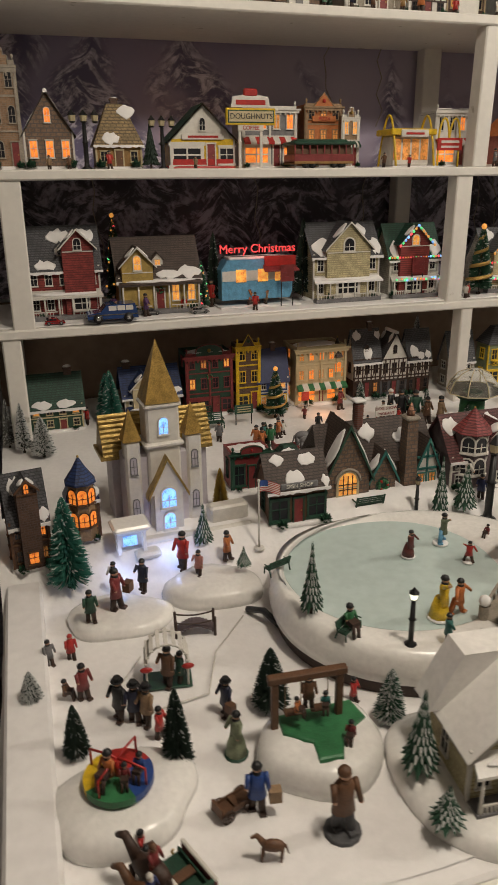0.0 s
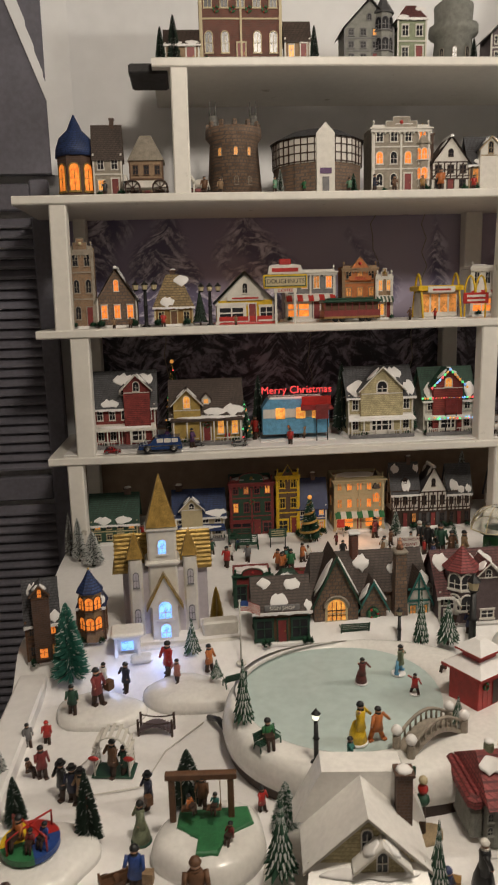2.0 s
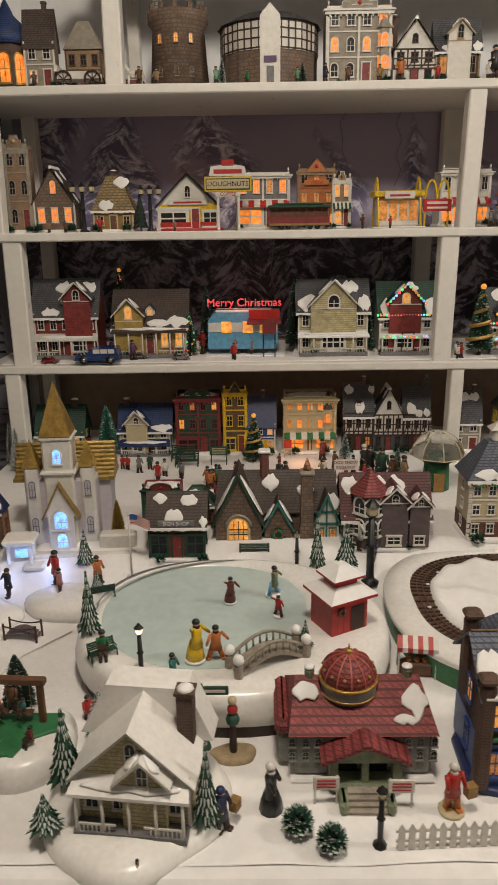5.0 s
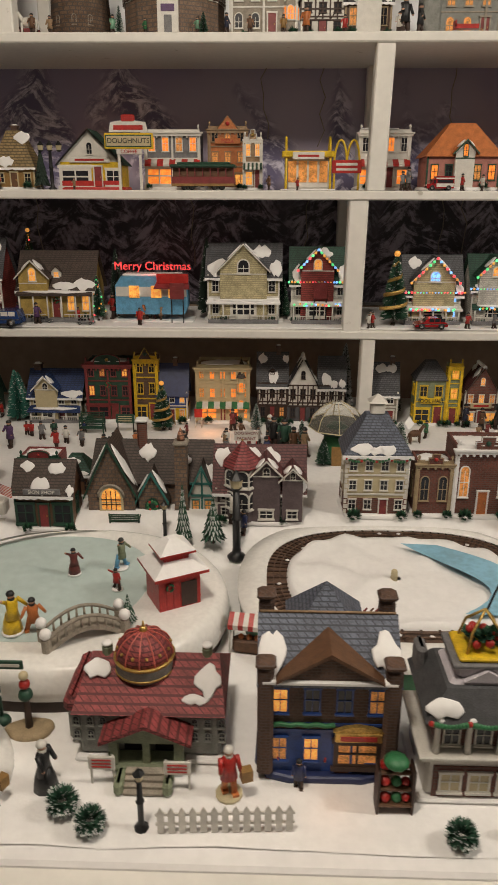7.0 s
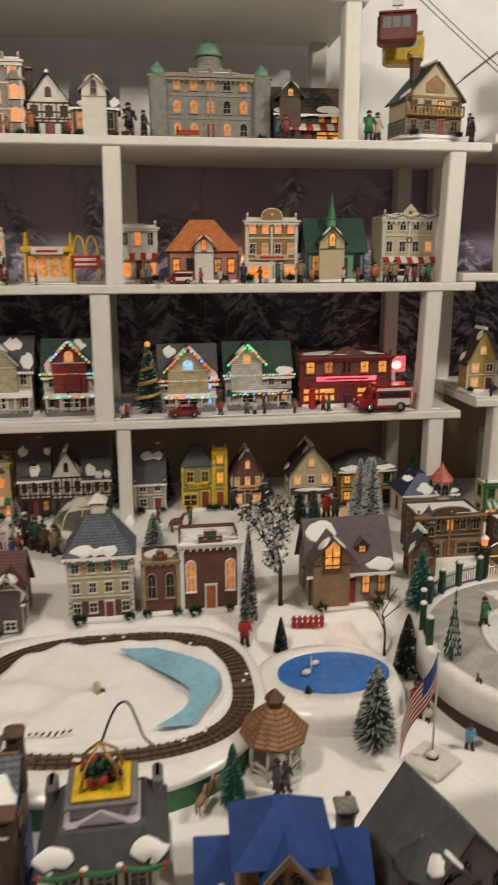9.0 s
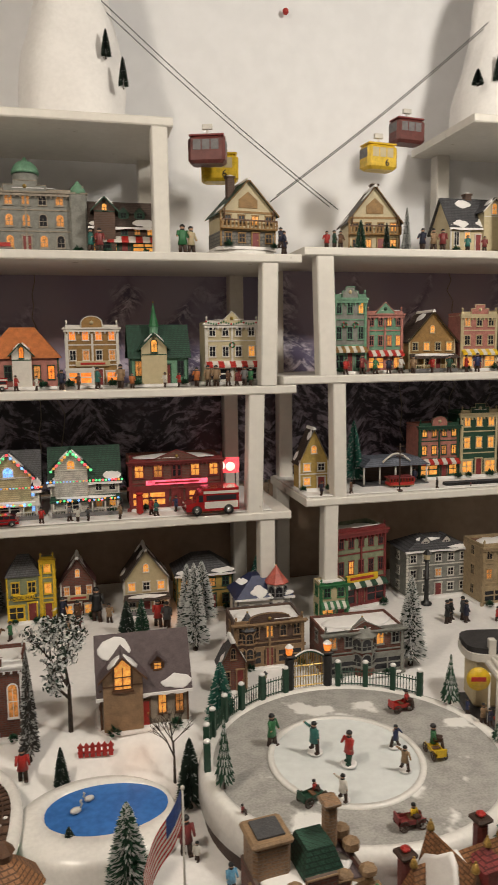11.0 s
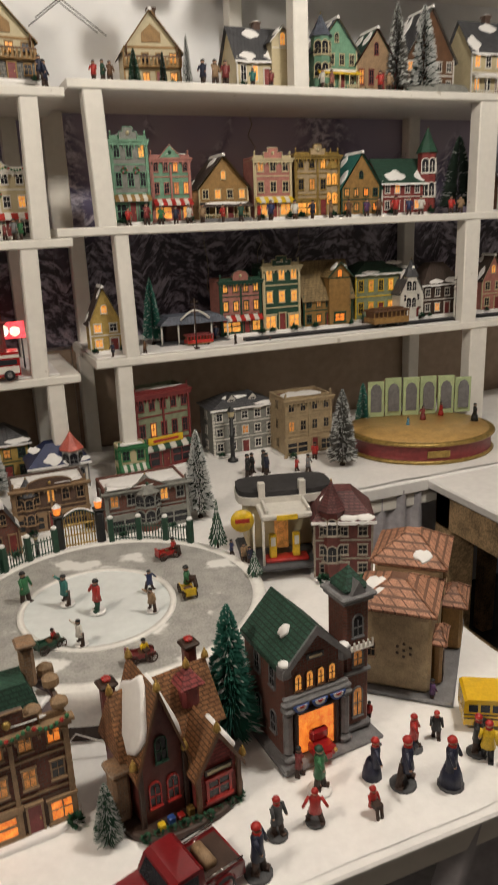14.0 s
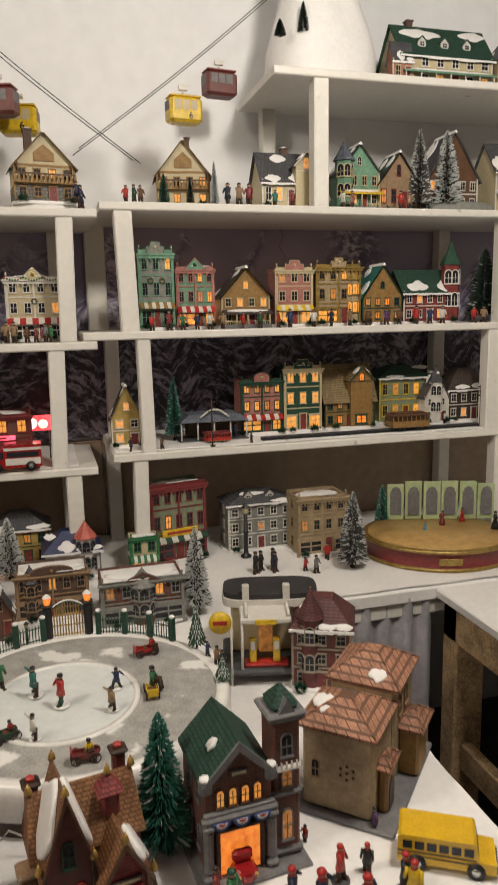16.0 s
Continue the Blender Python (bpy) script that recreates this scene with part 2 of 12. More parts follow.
obj_ = co_.outputs["Object"]
bend_ = node_math("MULTIPLY_ADD", nW.outputs["Fac"], 0.55, sp_.outputs["X"])
trunk_ = node_math("PINGPONG", bend_, 0.125)          # distance from the nearest trunk
droop_ = node_math("MULTIPLY_ADD", trunk_, 0.55, sp_.outputs["Z"])
cb_ = nt_.nodes.new("ShaderNodeCombineXYZ")
nt_.links.new(node_math("MULTIPLY", sp_.outputs["X"], 24.0), cb_.inputs["X"])
nt_.links.new(node_math("MULTIPLY", droop_, 44.0), cb_.inputs["Y"])
boughs_ = node_noise(1.0, 6, cb_.outputs[0], 0.62, 0.7)
clump_ = node_noise(9.0, 3, obj_, 0.6, 0.4)
grove_ = node_noise(2.3, 2, obj_, 0.5)
tips_ = node_noise(95.0, 3, obj_, 0.6)
upper_ = node_step(sp_.outputs["Z"], 0.66, 0.74)      # the haze is thicker towards the upper sheet, and lightened for that bay's light
cone_ = node_math("ADD", node_math("MULTIPLY", trunk_, -2.6), node_math("MULTIPLY", node_math("SUBTRACT", 0.98, sp_.outputs["Z"]), 0.9))
cover_ = node_math("ADD", node_math("ADD", cone_, node_math("MULTIPLY", clump_, 0.35)), node_math("MULTIPLY", grove_, 0.55))
trees_ = node_step(cover_, 0.36, 0.56)
flake_ = node_step(node_math("MULTIPLY_ADD", tips_, 0.30, node_math("MULTIPLY_ADD", clump_, 0.35, boughs_)), 0.76, 1.0)
# second colour of each pair: upper bay, its brighter light mixed into the print
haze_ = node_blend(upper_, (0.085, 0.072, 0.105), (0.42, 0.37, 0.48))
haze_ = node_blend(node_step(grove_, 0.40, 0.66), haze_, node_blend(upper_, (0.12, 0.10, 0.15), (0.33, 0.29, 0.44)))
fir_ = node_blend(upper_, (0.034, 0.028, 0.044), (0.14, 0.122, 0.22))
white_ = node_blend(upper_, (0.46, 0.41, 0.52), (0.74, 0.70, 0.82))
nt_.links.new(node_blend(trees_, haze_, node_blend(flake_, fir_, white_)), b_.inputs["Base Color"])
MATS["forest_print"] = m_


# ---- shapes ----
class Shape:
    """Collects simple solids into one mesh, with a material index for each face."""

    def __init__(self):
        self.v, self.f, self.m, self.s = [], [], [], []

    def add(self, verts, faces, mi=0, smooth=False):
        o = len(self.v)
        self.v += [tuple(p) for p in verts]
        self.f += [tuple(o + i for i in f) for f in faces]
        self.m += [mi] * len(faces)
        self.s += [smooth] * len(faces)
        return self

    def box(self, x0, x1, y0, y1, z0, z1, mi=0, top=1.0):
        cx, cy = (x0 + x1) / 2, (y0 + y1) / 2
        v = [(x, y, z0) for x, y in ((x0, y0), (x1, y0), (x1, y1), (x0, y1))]
        v += [(cx + (x - cx) * top, cy + (y - cy) * top, z1) for x, y, _ in v[:4]]
        return self.add(v, [(3, 2, 1, 0), (4, 5, 6, 7), (0, 1, 5, 4), (1, 2, 6, 5), (2, 3, 7, 6), (3, 0, 4, 7)], mi)

    def slab(self, x0, x1, y0, y1, z0, z1, mi=0, b=0.004):
        """A box with chamfered edges round its top and sides."""
        b = min(b, (x1 - x0) / 3, (y1 - y0) / 3, (z1 - z0) / 3)

        def ring(i, z):
            return [(x0 + i + b, y0 + i, z), (x1 - i - b, y0 + i, z), (x1 - i, y0 + i + b, z), (x1 - i, y1 - i - b, z),
                    (x1 - i - b, y1 - i, z), (x0 + i + b, y1 - i, z), (x0 + i, y1 - i - b, z), (x0 + i, y0 + i + b, z)]
        v = ring(b, z0) + ring(0, z0 + b) + ring(0, z1 - b) + ring(b, z1)
        f = [tuple(range(7, -1, -1)), tuple(range(24, 32))]
        for k in range(3):
            f += [(8 * k + i, 8 * k + (i + 1) % 8, 8 * k + 8 + (i + 1) % 8, 8 * k + 8 + i) for i in range(8)]
        return self.add(v, f, mi)

    def lathe(self, x, y, prof, n=12, mi=0, sx=1.0, sy=1.0, turn=0.0, smooth=True):
        """Rings (r, z) round an upright axis."""
        v, f = [], []
        for r, z in prof:
            v += [(x + sx * r * math.cos(turn + 2 * math.pi * i / n), y + sy * r * math.sin(turn + 2 * math.pi * i / n), z) for i in range(n)]
        for k in range(len(prof) - 1):
            f += [(n * k + i, n * k + (i + 1) % n, n * k + n + (i + 1) % n, n * k + n + i) for i in range(n)]
        self.add(v, f, mi, smooth)
        o = len(self.v) - len(v)
        for cap, k in ((tuple(range(n - 1, -1, -1)), 0), (tuple(range(n)), n * (len(prof) - 1))):
            if prof[0 if k == 0 else -1][0] > 1e-6:
                self.f.append(tuple(o + k + i for i in cap))
                self.m.append(mi)
                self.s.append(False)
        return self

    def cyl(self, x, y, z0, z1, r0, r1=None, n=10, mi=0, smooth=True):
        return self.lathe(x, y, [(r0, z0), (r0 if r1 is None else max(r1, 1e-5), z1)], n, mi, smooth=smooth)

    def ball(self, x, y, z, r, mi=0, sx=1.0, sy=1.0, sz=1.0, n=10, k=6):
        return self.lathe(x, y, [(max(1e-5, r * math.sin(math.pi * i / k)), z - sz * r * math.cos(math.pi * i / k)) for i in range(k + 1)], n, mi, sx, sy)

    def rod(self, a, b, r0, r1=None, n=6, mi=0):
        a, b = Vector(a), Vector(b)
        r1 = r0 if r1 is None else r1
        d = b - a
        q = d.to_track_quat("Z", "Y")
        v = [a + q @ Vector((r0 * math.cos(2 * math.pi * i / n), r0 * math.sin(2 * math.pi * i / n), 0)) for i in range(n)]
        v += [b + q @ Vector((r1 * math.cos(2 * math.pi * i / n), r1 * math.sin(2 * math.pi * i / n), 0)) for i in range(n)]
        f = [(i, (i + 1) % n, n + (i + 1) % n, n + i) for i in range(n)] + [tuple(range(n - 1, -1, -1)), tuple(range(n, 2 * n))]
        return self.add(v, f, mi, n > 4)

    def arc(self, pts, r, n=6, mi=0):
        """One tube along a line of points."""
        p = [Vector(q) for q in pts]
        v, side = [], None
        for i, c in enumerate(p):
            d = (p[min(i + 1, len(p) - 1)] - p[max(i - 1, 0)])
            d = d.normalized() if d.length > 1e-9 else Vector((0, 0, 1))
            side = (d.orthogonal() if side is None else side - d * side.dot(d))
            side = side.normalized() if side.length > 1e-6 else d.orthogonal().normalized()
            up = d.cross(side)
            v += [c + r * (side * math.cos(2 * math.pi * k / n) + up * math.sin(2 * math.pi * k / n)) for k in range(n)]
        f = [(n * i + k, n * i + (k + 1) % n, n * i + n + (k + 1) % n, n * i + n + k) for i in range(len(p) - 1) for k in range(n)]
        f += [tuple(range(n - 1, -1, -1)), tuple(range(n * (len(p) - 1), n * len(p)))]
        return self.add(v, f, mi, n > 4)

    def prism(self, pts, y0, y1, mi=0):
        """An outline in x and z, pushed from y0 to y1."""
        n = len(pts)
        v = [(x, y0, z) for x, z in pts] + [(x, y1, z) for x, z in pts]
        f = [tuple(range(n)), tuple(range(2 * n - 1, n - 1, -1))]
        f += [((i + 1) % n, i, n + i, n + (i + 1) % n) for i in range(n)]
        return self.add(v, f, mi)

    def plate(self, pts, z0, z1, mi=0, inset=0.0, smooth=False):
        """An outline in x and y, from z0 up to z1, with a rounded rim of that inset."""
        n = len(pts)
        cx, cy = sum(p[0] for p in pts) / n, sum(p[1] for p in pts) / n
        rings = [(0, z0)] + ([(0, z1 - inset), (0.3, z1 - 0.3 * inset), (1, z1)] if inset else [(0, z1)])
        v = []
        for s, z in rings:
            for x, y in pts:
                d = math.hypot(x - cx, y - cy) or 1
                q = 1 - s * inset / d
                v.append((cx + (x - cx) * q, cy + (y - cy) * q, z))
        f = [tuple(range(n - 1, -1, -1)), tuple(range(n * (len(rings) - 1), n * len(rings)))]
        for k in range(len(rings) - 1):
            f += [(n * k + i, n * k + (i + 1) % n, n * k + n + (i + 1) % n, n * k + n + i) for i in range(n)]
        return self.add(v, f, mi, smooth)

    def mesh(self, name):
        me = bpy.data.meshes.new(name)
        me.from_pydata(self.v, [], self.f)
        me.polygons.foreach_set("material_index", self.m)
        me.polygons.foreach_set("use_smooth", self.s)
        me.update()
        return me


def part(name, shape, material, parent=None, label="", m=None):
    """Links a shape as one mesh object under a thing or a part."""
    me = shape.mesh(name) if isinstance(shape, Shape) else shape
    if not me.materials:
        for x in ([material] if isinstance(material, str) else material):
            me.materials.append(MATS[x])
    ob = new(name, me)
    if parent:
        ob.parent = parent
    if m is not None:
        ob.matrix_basis = m
    return tagged(ob, label)


def thing(name, label, category, x, y, z, rot=0.0, group="", scale=1.0):
    ob = new(name)
    ob.empty_display_size = 0.02
    ob.matrix_world = pose(x, y, z, 0, 0, rot) @ Matrix.Scale(scale, 4)
    return tagged(ob, label, category, group)


def table_z(x, y):
    """The height of the snow cloth: it climbs a little towards the shelves."""
    k = min(1.0, max(0.0, (y - 0.95) / 0.13))
    a = 0.058 - 0.030 * min(1.0, max(0.0, (x - 1.5) / 0.5))
    return 0.066 + a * k * k * (3 - 2 * k)


def word(text, size, material, parent, x, y, z, name="lettering", tilt=90.0, deep=0.0006):
    """Raised letters of the built-in font, facing the front."""
    cu = bpy.data.curves.new(name, "FONT")
    cu.body, cu.size, cu.align_x, cu.align_y, cu.extrude = text, size, "CENTER", "CENTER", deep
    ob = bpy.data.objects.new(name, cu)
    dg = bpy.context.evaluated_depsgraph_get()
    scene.collection.objects.link(ob)
    dg.update()
    me = bpy.data.meshes.new_from_object(ob.evaluated_get(dg))
    bpy.data.objects.remove(ob)
    me.materials.clear()
    me.materials.append(MATS[material])
    o = new(name, me)
    o.parent = parent
    o.matrix_basis = pose(x, y, z, tilt, 0, 0)
    return o


# ---- the room, the table and the shelves ----
def struct(name, shape, material, label, category):
    return tagged(part(name, shape, material), label, category, kind="structure")


FLOOR, CEIL, BACK = -0.69, 1.86, 1.90
struct("floor", Shape().box(-1.4, 4.2, -2.2, 2.0, FLOOR - 0.05, FLOOR), "floor_dark", "dark brown floor of the display room", "floor")
# the ceiling and the three unseen walls are darkened to cut bounced light
struct("ceiling", Shape().box(-1.4, 4.2, -2.2, 2.0, CEIL, CEIL + 0.05), "room_grey", "unseen ceiling, grey to cut bounced light", "ceiling")
struct("wall_north", Shape().box(-1.4, 4.2, BACK, 2.0, FLOOR, CEIL), "wall_white", "pale grey wall behind the shelves", "wall")
struct("wall_south", Shape().box(-1.4, 4.2, -2.2, -2.1, FLOOR, CEIL), "room_grey", "unseen grey wall behind the viewer", "wall")
struct("wall_west", Shape().box(-1.4, -1.3, -2.1, BACK, FLOOR, CEIL), "room_grey", "unseen grey side wall beside the closet", "wall")
struct("wall_east", Shape().box(4.1, 4.2, -2.1, BACK, FLOOR, CEIL), "room_grey", "unseen grey side wall past the second table", "wall")
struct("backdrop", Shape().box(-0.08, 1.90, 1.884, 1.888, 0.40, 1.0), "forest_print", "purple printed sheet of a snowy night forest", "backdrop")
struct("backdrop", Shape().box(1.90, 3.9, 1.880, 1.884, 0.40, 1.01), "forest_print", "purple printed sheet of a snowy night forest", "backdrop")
struct("back_panel", Shape().box(-0.08, 1.92, 1.886, 1.892, 0.06, 0.39), "brown_panel", "brown hardboard panel behind the lowest bay", "panel")
struct("back_panel", Shape().box(1.922, 3.9, 1.886, 1.892, 0.06, 0.40), "brown_panel", "brown hardboard panel behind the lowest bay", "panel")


def closet_door(x0, x1):
    """A louvred folding door in a grey frame."""
    top, y = 1.09, 1.85
    door = thing("closet_door", "dark grey louvred folding closet door, closed", "door", (x0 + x1) / 2, y, FLOOR)
    w, h = (x1 - x0) / 2, top - FLOOR
    for a, b in ((-w, -w + 0.05), (w - 0.05, w)):
        part("stile", Shape().slab(a, b, -0.015, 0.015, 0.01, h), "closet_grey", door)
    for z in (0.01, h * 0.5, h - 0.08):
        part("rail", Shape().slab(-w + 0.05, w - 0.05, -0.012, 0.012, z, z + 0.07), "closet_grey", door)
    sl = Shape().add([(-w + 0.05, -0.010, 0), (w - 0.05, -0.010, 0), (w - 0.05, 0.010, 0.02), (-w + 0.05, 0.010, 0.02),
                      (-w + 0.05, -0.010, 0.006), (w - 0.05, -0.010, 0.006), (w - 0.05, 0.010, 0.026), (-w + 0.05, 0.010, 0.026)],
                     [(0, 1, 2, 3), (7, 6, 5, 4), (0, 4, 5, 1), (2, 6, 7, 3), (1, 5, 6, 2), (3, 7, 4, 0)]).mesh("slat")
    for i in range(60):
        z = 0.09 + i * 0.027
        if z < h - 0.11 and not h * 0.5 - 0.03 < z < h * 0.5 + 0.07:
            part("slat", sl, "closet_grey", door, m=pose(0, 0, z))
    tagged(door, kind="structure")


closet_door(-0.56, -0.10)
closet_door(-1.03, -0.57)
struct("closet_header", Shape().box(-1.3, -0.085, 1.84, 1.88, 1.105, CEIL), "closet_grey", "dark grey panel above the closet doors", "panel")
cl = Shape()
for i in range(12):
    a, b = i / 12, (i + 1) / 12
    cl.add([(-0.085 - 0.27 * max(0, a - 0.25) ** 1.0, 1.835, 1.10 + 0.74 * a), (-0.02, 1.86, 1.10 + 0.74 * a), (-0.02, 1.86, 1.10 + 0.74 * b),
            (-0.085 - 0.27 * max(0, b - 0.25) ** 1.0, 1.835, 1.10 + 0.74 * b)], [(0, 1, 2, 3)], smooth=True)
tagged(part("cloth", cl, "wall_white"), "white cloth hung over the edge of the closet panel", "cloth", kind="structure")

S1, S2, S3, S4 = 0.384, 0.695, 1.004, 1.298
R1, R2, R3, R4 = 0.410, 0.716, 1.022, 1.350


def shelf_board(x0, x1, z, y0=1.53, y1=1.876):
    """A painted board, a little uneven along its front, with the top at z."""
    s, n = Shape(), 14
    rows = []
    for i in range(n + 1):
        x = x0 + (x1 - x0) * i / n
        j = 0.0025 * noise.noise((x * 3, z * 9, 0.3))
        k = 0.002 * noise.noise((x * 2, z * 5, 4.1))
        rows.append([(x, y0 + j + 0.003, z - 0.02 + k), (x, y0 + j, z - 0.017 + k), (x, y0 + j, z - 0.003 + k), (x, y0 + j + 0.003, z + k),
                     (x, y1, z + k), (x, y1, z - 0.02 + k)])
    v = [p for r in rows for p in r]
    f = [(6 * i + j, 6 * i + 6 + j, 6 * i + 6 + (j + 1) % 6, 6 * i + (j + 1) % 6) for i in range(n) for j in range(6)]
    f += [tuple(range(5, -1, -1)), tuple(range(6 * n, 6 * n + 6))]
    s.add(v, f)
    return tagged(part("shelf_board", s, "white_paint"), "white-painted wooden shelf board with scuffed front edge", "shelf", "shelf boards", "structure")


def post(x0, x1, z0, z1, lean=0.0, y=1.535, deep=0.04):
    s = Shape()
    b = 0.003
    w = []
    for z, dx in ((z0, 0.0), (z1, lean)):
        w += [(x0 + dx + b, y, z), (x1 + dx - b, y, z), (x1 + dx, y + b, z), (x1 + dx, y + deep, z), (x0 + dx, y + deep, z), (x0 + dx, y + b, z)]
    s.add(w, [tuple(range(5, -1, -1)), tuple(range(6, 12))] + [(i, (i + 1) % 6, 6 + (i + 1) % 6, 6 + i) for i in range(6)])
    return tagged(part("shelf_post", s, "white_paint"), "white-painted square wooden shelf post", "post", "shelf posts", "structure")


T = 0.02
for x0_, x1_, z_ in ((-0.06, 1.84, S1), (1.93, 3.8, R1)):
    sh_ = Shape().slab(x0_, x1_, 1.545, 1.87, z_ + 0.0005, z_ + 0.0045, b=0.0015)
    tagged(part("snow_sheet", sh_, "snow"), "thin white snow sheet laid on the shelf board", "snow sheet", kind="structure")
for x0, x1, z in ((-0.095, 1.885, S1), (-0.10, 1.90, S2), (-0.13, 1.915, S3), (0.205, 1.615, S4)):
    shelf_board(x0, x1, z)
for x0, x1, z in ((1.925, 3.9, R1), (1.868, 3.9, R2), (1.922, 3.9, R3), (2.36, 3.9, R4)):
    shelf_board(x0, x1, z)
for x0, x1, z0, z1, lean in (
    (-0.052, -0.013, 0.08, S1 - T, 0.0), (1.040, 1.072, 0.08, S1 - T, 0.002), (1.806, 1.845, 0.08, S1 - T, 0.0),
    (-0.025, 0.020, S1, S2 - T, 0.002), (0.995, 1.038, S1, S2 - T, 0.003), (1.775, 1.814, S1, S2 - T, 0.008),
    (-0.055, -0.015, S2, S3 - T, 0.006), (1.035, 1.074, S2, S3 - T, 0.006), (1.813, 1.853, S2, S3 - T, 0.006),
    (0.244, 0.283, S3, S4 - T, 0.002), (1.566, 1.603, S3, S4 - T, 0.0),
    (1.971, 2.008, 0.08, R1 - T, 0.004), (3.030, 3.090, 0.08, R1 - T, 0.0),
    (2.000, 2.034, R1, R2 - T, -0.004), (2.994, 3.046, R1, R2 - T, 0.0),
    (1.962, 2.006, R2, R3 - T, -0.008), (3.024, 3.088, R2, R3 - T, 0.0),
    (2.466, 2.506, R3, R4 - T, 0.0),
):
    post(x0, x1, z0, z1, lean)
for x0, x1, z0, z1 in (
    (-0.05, -0.012, 0.08, S1 - T), (-0.02, 0.015, S1, S2 - T), (-0.04, -0.005, S2, S3 - T), (1.00, 1.045, S1, S2 - T), (1.06, 1.11, S2, S3 - T),
    (1.78, 1.82, S1, S2 - T), (1.80, 1.84, S2, S3 - T), (1.80, 1.84, 0.08, S1 - T), (1.56, 1.60, S3, S4 - T), (0.25, 0.28, S3, S4 - T),
    (1.93, 1.97, 0.08, R1 - T), (1.94, 1.98, R1, R2 - T), (1.90, 1.955, R2, R3 - T), (2.99, 3.03, R1, R2 - T), (3.0, 3.04, R2, R3 - T),
    (2.42, 2.46, R3, R4 - T), (3.02, 3.06, 0.08, R1 - T),
):
    post(x0, x1, z0, z1, 0.0, 1.83, 0.04)
tagged(part("dark_block", Shape().slab(0.15, 0.24, 1.56, 1.70, S4 - 0.026, S4 - 0.004), "dark_board"), "short dark board under the end of the top shelf", "board")


# the table under the village
def table_leg(x, y):
    return Shape().slab(x - 0.025, x + 0.025, y - 0.025, y + 0.025, FLOOR, 0.03)


table = thing("display_table", "long white-covered display table with an open underside", "table", 0, 0, 0)
part("tabletop", Shape().slab(-0.075, 2.315, 0.335, 1.22, 0.018, 0.058).slab(-0.075, 1.2, 0.27, 0.334, 0.018, 0.042), "white_paint", table)
part("back_top", Shape().slab(-0.075, 3.9, 1.222, 1.88, 0.018, 0.058), "white_paint", table)
for x, y in ((-0.02, 0.42), (1.1, 0.42), (2.2, 0.42), (-0.02, 1.75), (1.1, 1.15), (2.2, 1.15), (3.2, 1.6)):
    part("leg", table_leg(x, y), "raw_wood", table)
tagged(table, kind="structure")

cloth = Shape()
step = 0.02


def covered(x, y):
    if x < 1.16:
        return y > 0.39 and x > -0.075
    return (y > 0.34 and x < 2.32) or y > 1.215


nx, ny = 199, 77
grid = {}
for i in range(nx + 1):
    for j in range(ny + 1):
        x, y = -0.08 + i * step, 0.34 + j * step
        if y < 1.895:
            w = 0.0022 * noise.noise((x * 9, y * 9, 0)) + 0.001 * noise.noise((x * 28, y * 28, 2))
            grid[i, j] = len(cloth.v)
            cloth.v.append((x + 0.004 * noise.noise((y * 11, 3, x * 7)), y + 0.004 * noise.noise((x * 11, 7, y * 6)), table_z(x, y) + w))
for i in range(nx):
    for j in range(ny):
        if (i + 1, j + 1) in grid and covered(-0.08 + (i + 0.5) * step, 0.34 + (j + 0.5) * step):
            cloth.f.append((grid[i, j], grid[i + 1, j], grid[i + 1, j + 1], grid[i, j + 1]))
            cloth.m.append(0)
            cloth.s.append(True)
struct("snow_cloth", cloth, "snow", "thin white artificial snow sheet covering the table", "snow sheet")
edge = Shape()
for x0, x1, y0, y1 in ((-0.072, 1.155, 0.380, 0.46), (1.165, 2.312, 0.328, 0.42), (-0.073, -0.02, 0.462, 1.86), (2.27, 2.318, 0.42, 1.2), (2.33, 3.9, 1.212, 1.3)):
    n = max(2, int(max(x1 - x0, y1 - y0) / 0.05))
    edge.slab(x0, x1, y0, y1, 0.046 if y1 < 0.47 and x1 < 1.2 else 0.056, (table_z(x0, (y0 + y1) / 2) - 0.0012 if y1 < 1.25 else 0.090), b=0.004)
struct("foam_edge", edge, "foam", "white foam sheet edge along the table rim", "foam edge")

# drape and clutter below, the second table
dr = Shape()
pts = [(2.33 + 0.33 * i / 30, 1.225 + 0.010 * math.sin(i * 1.3) + 0.006 * math.sin(i * 0.45)) for i in range(31)]
dr.add([(x, y, z) for x, y in pts for z in (0.07, -0.35, FLOOR + 0.02)], [(3 * i + j, 3 * i + 3 + j, 3 * i + 4 + j, 3 * i + 1 + j) for i in range(30) for j in range(2)], 0, True)
tagged(part("drape", dr, "drape"), "pale grey cloth hanging from the back table's edge", "cloth")
dr = Shape()
pts = [(2.06 + 0.30 * i / 24 + 0.008 * math.sin(i), 0.35 - 0.015 * math.sin(i * 0.8)) for i in range(25)]
dr.add([(x + k * 0.14 * (1 - i / 24) * -1.0, y - 0.03 * (k > 0), z) for i, (x, y) in enumerate(pts) for k, z in enumerate((0.055, -0.3, FLOOR + 0.02))],
       [(3 * i + j, 3 * i + 3 + j, 3 * i + 4 + j, 3 * i + 1 + j) for i in range(24) for j in range(2)], 0, True)
tagged(part("drape", dr, "drape"), "grey cloth pinned to the table's front corner", "cloth")
random.seed(4)
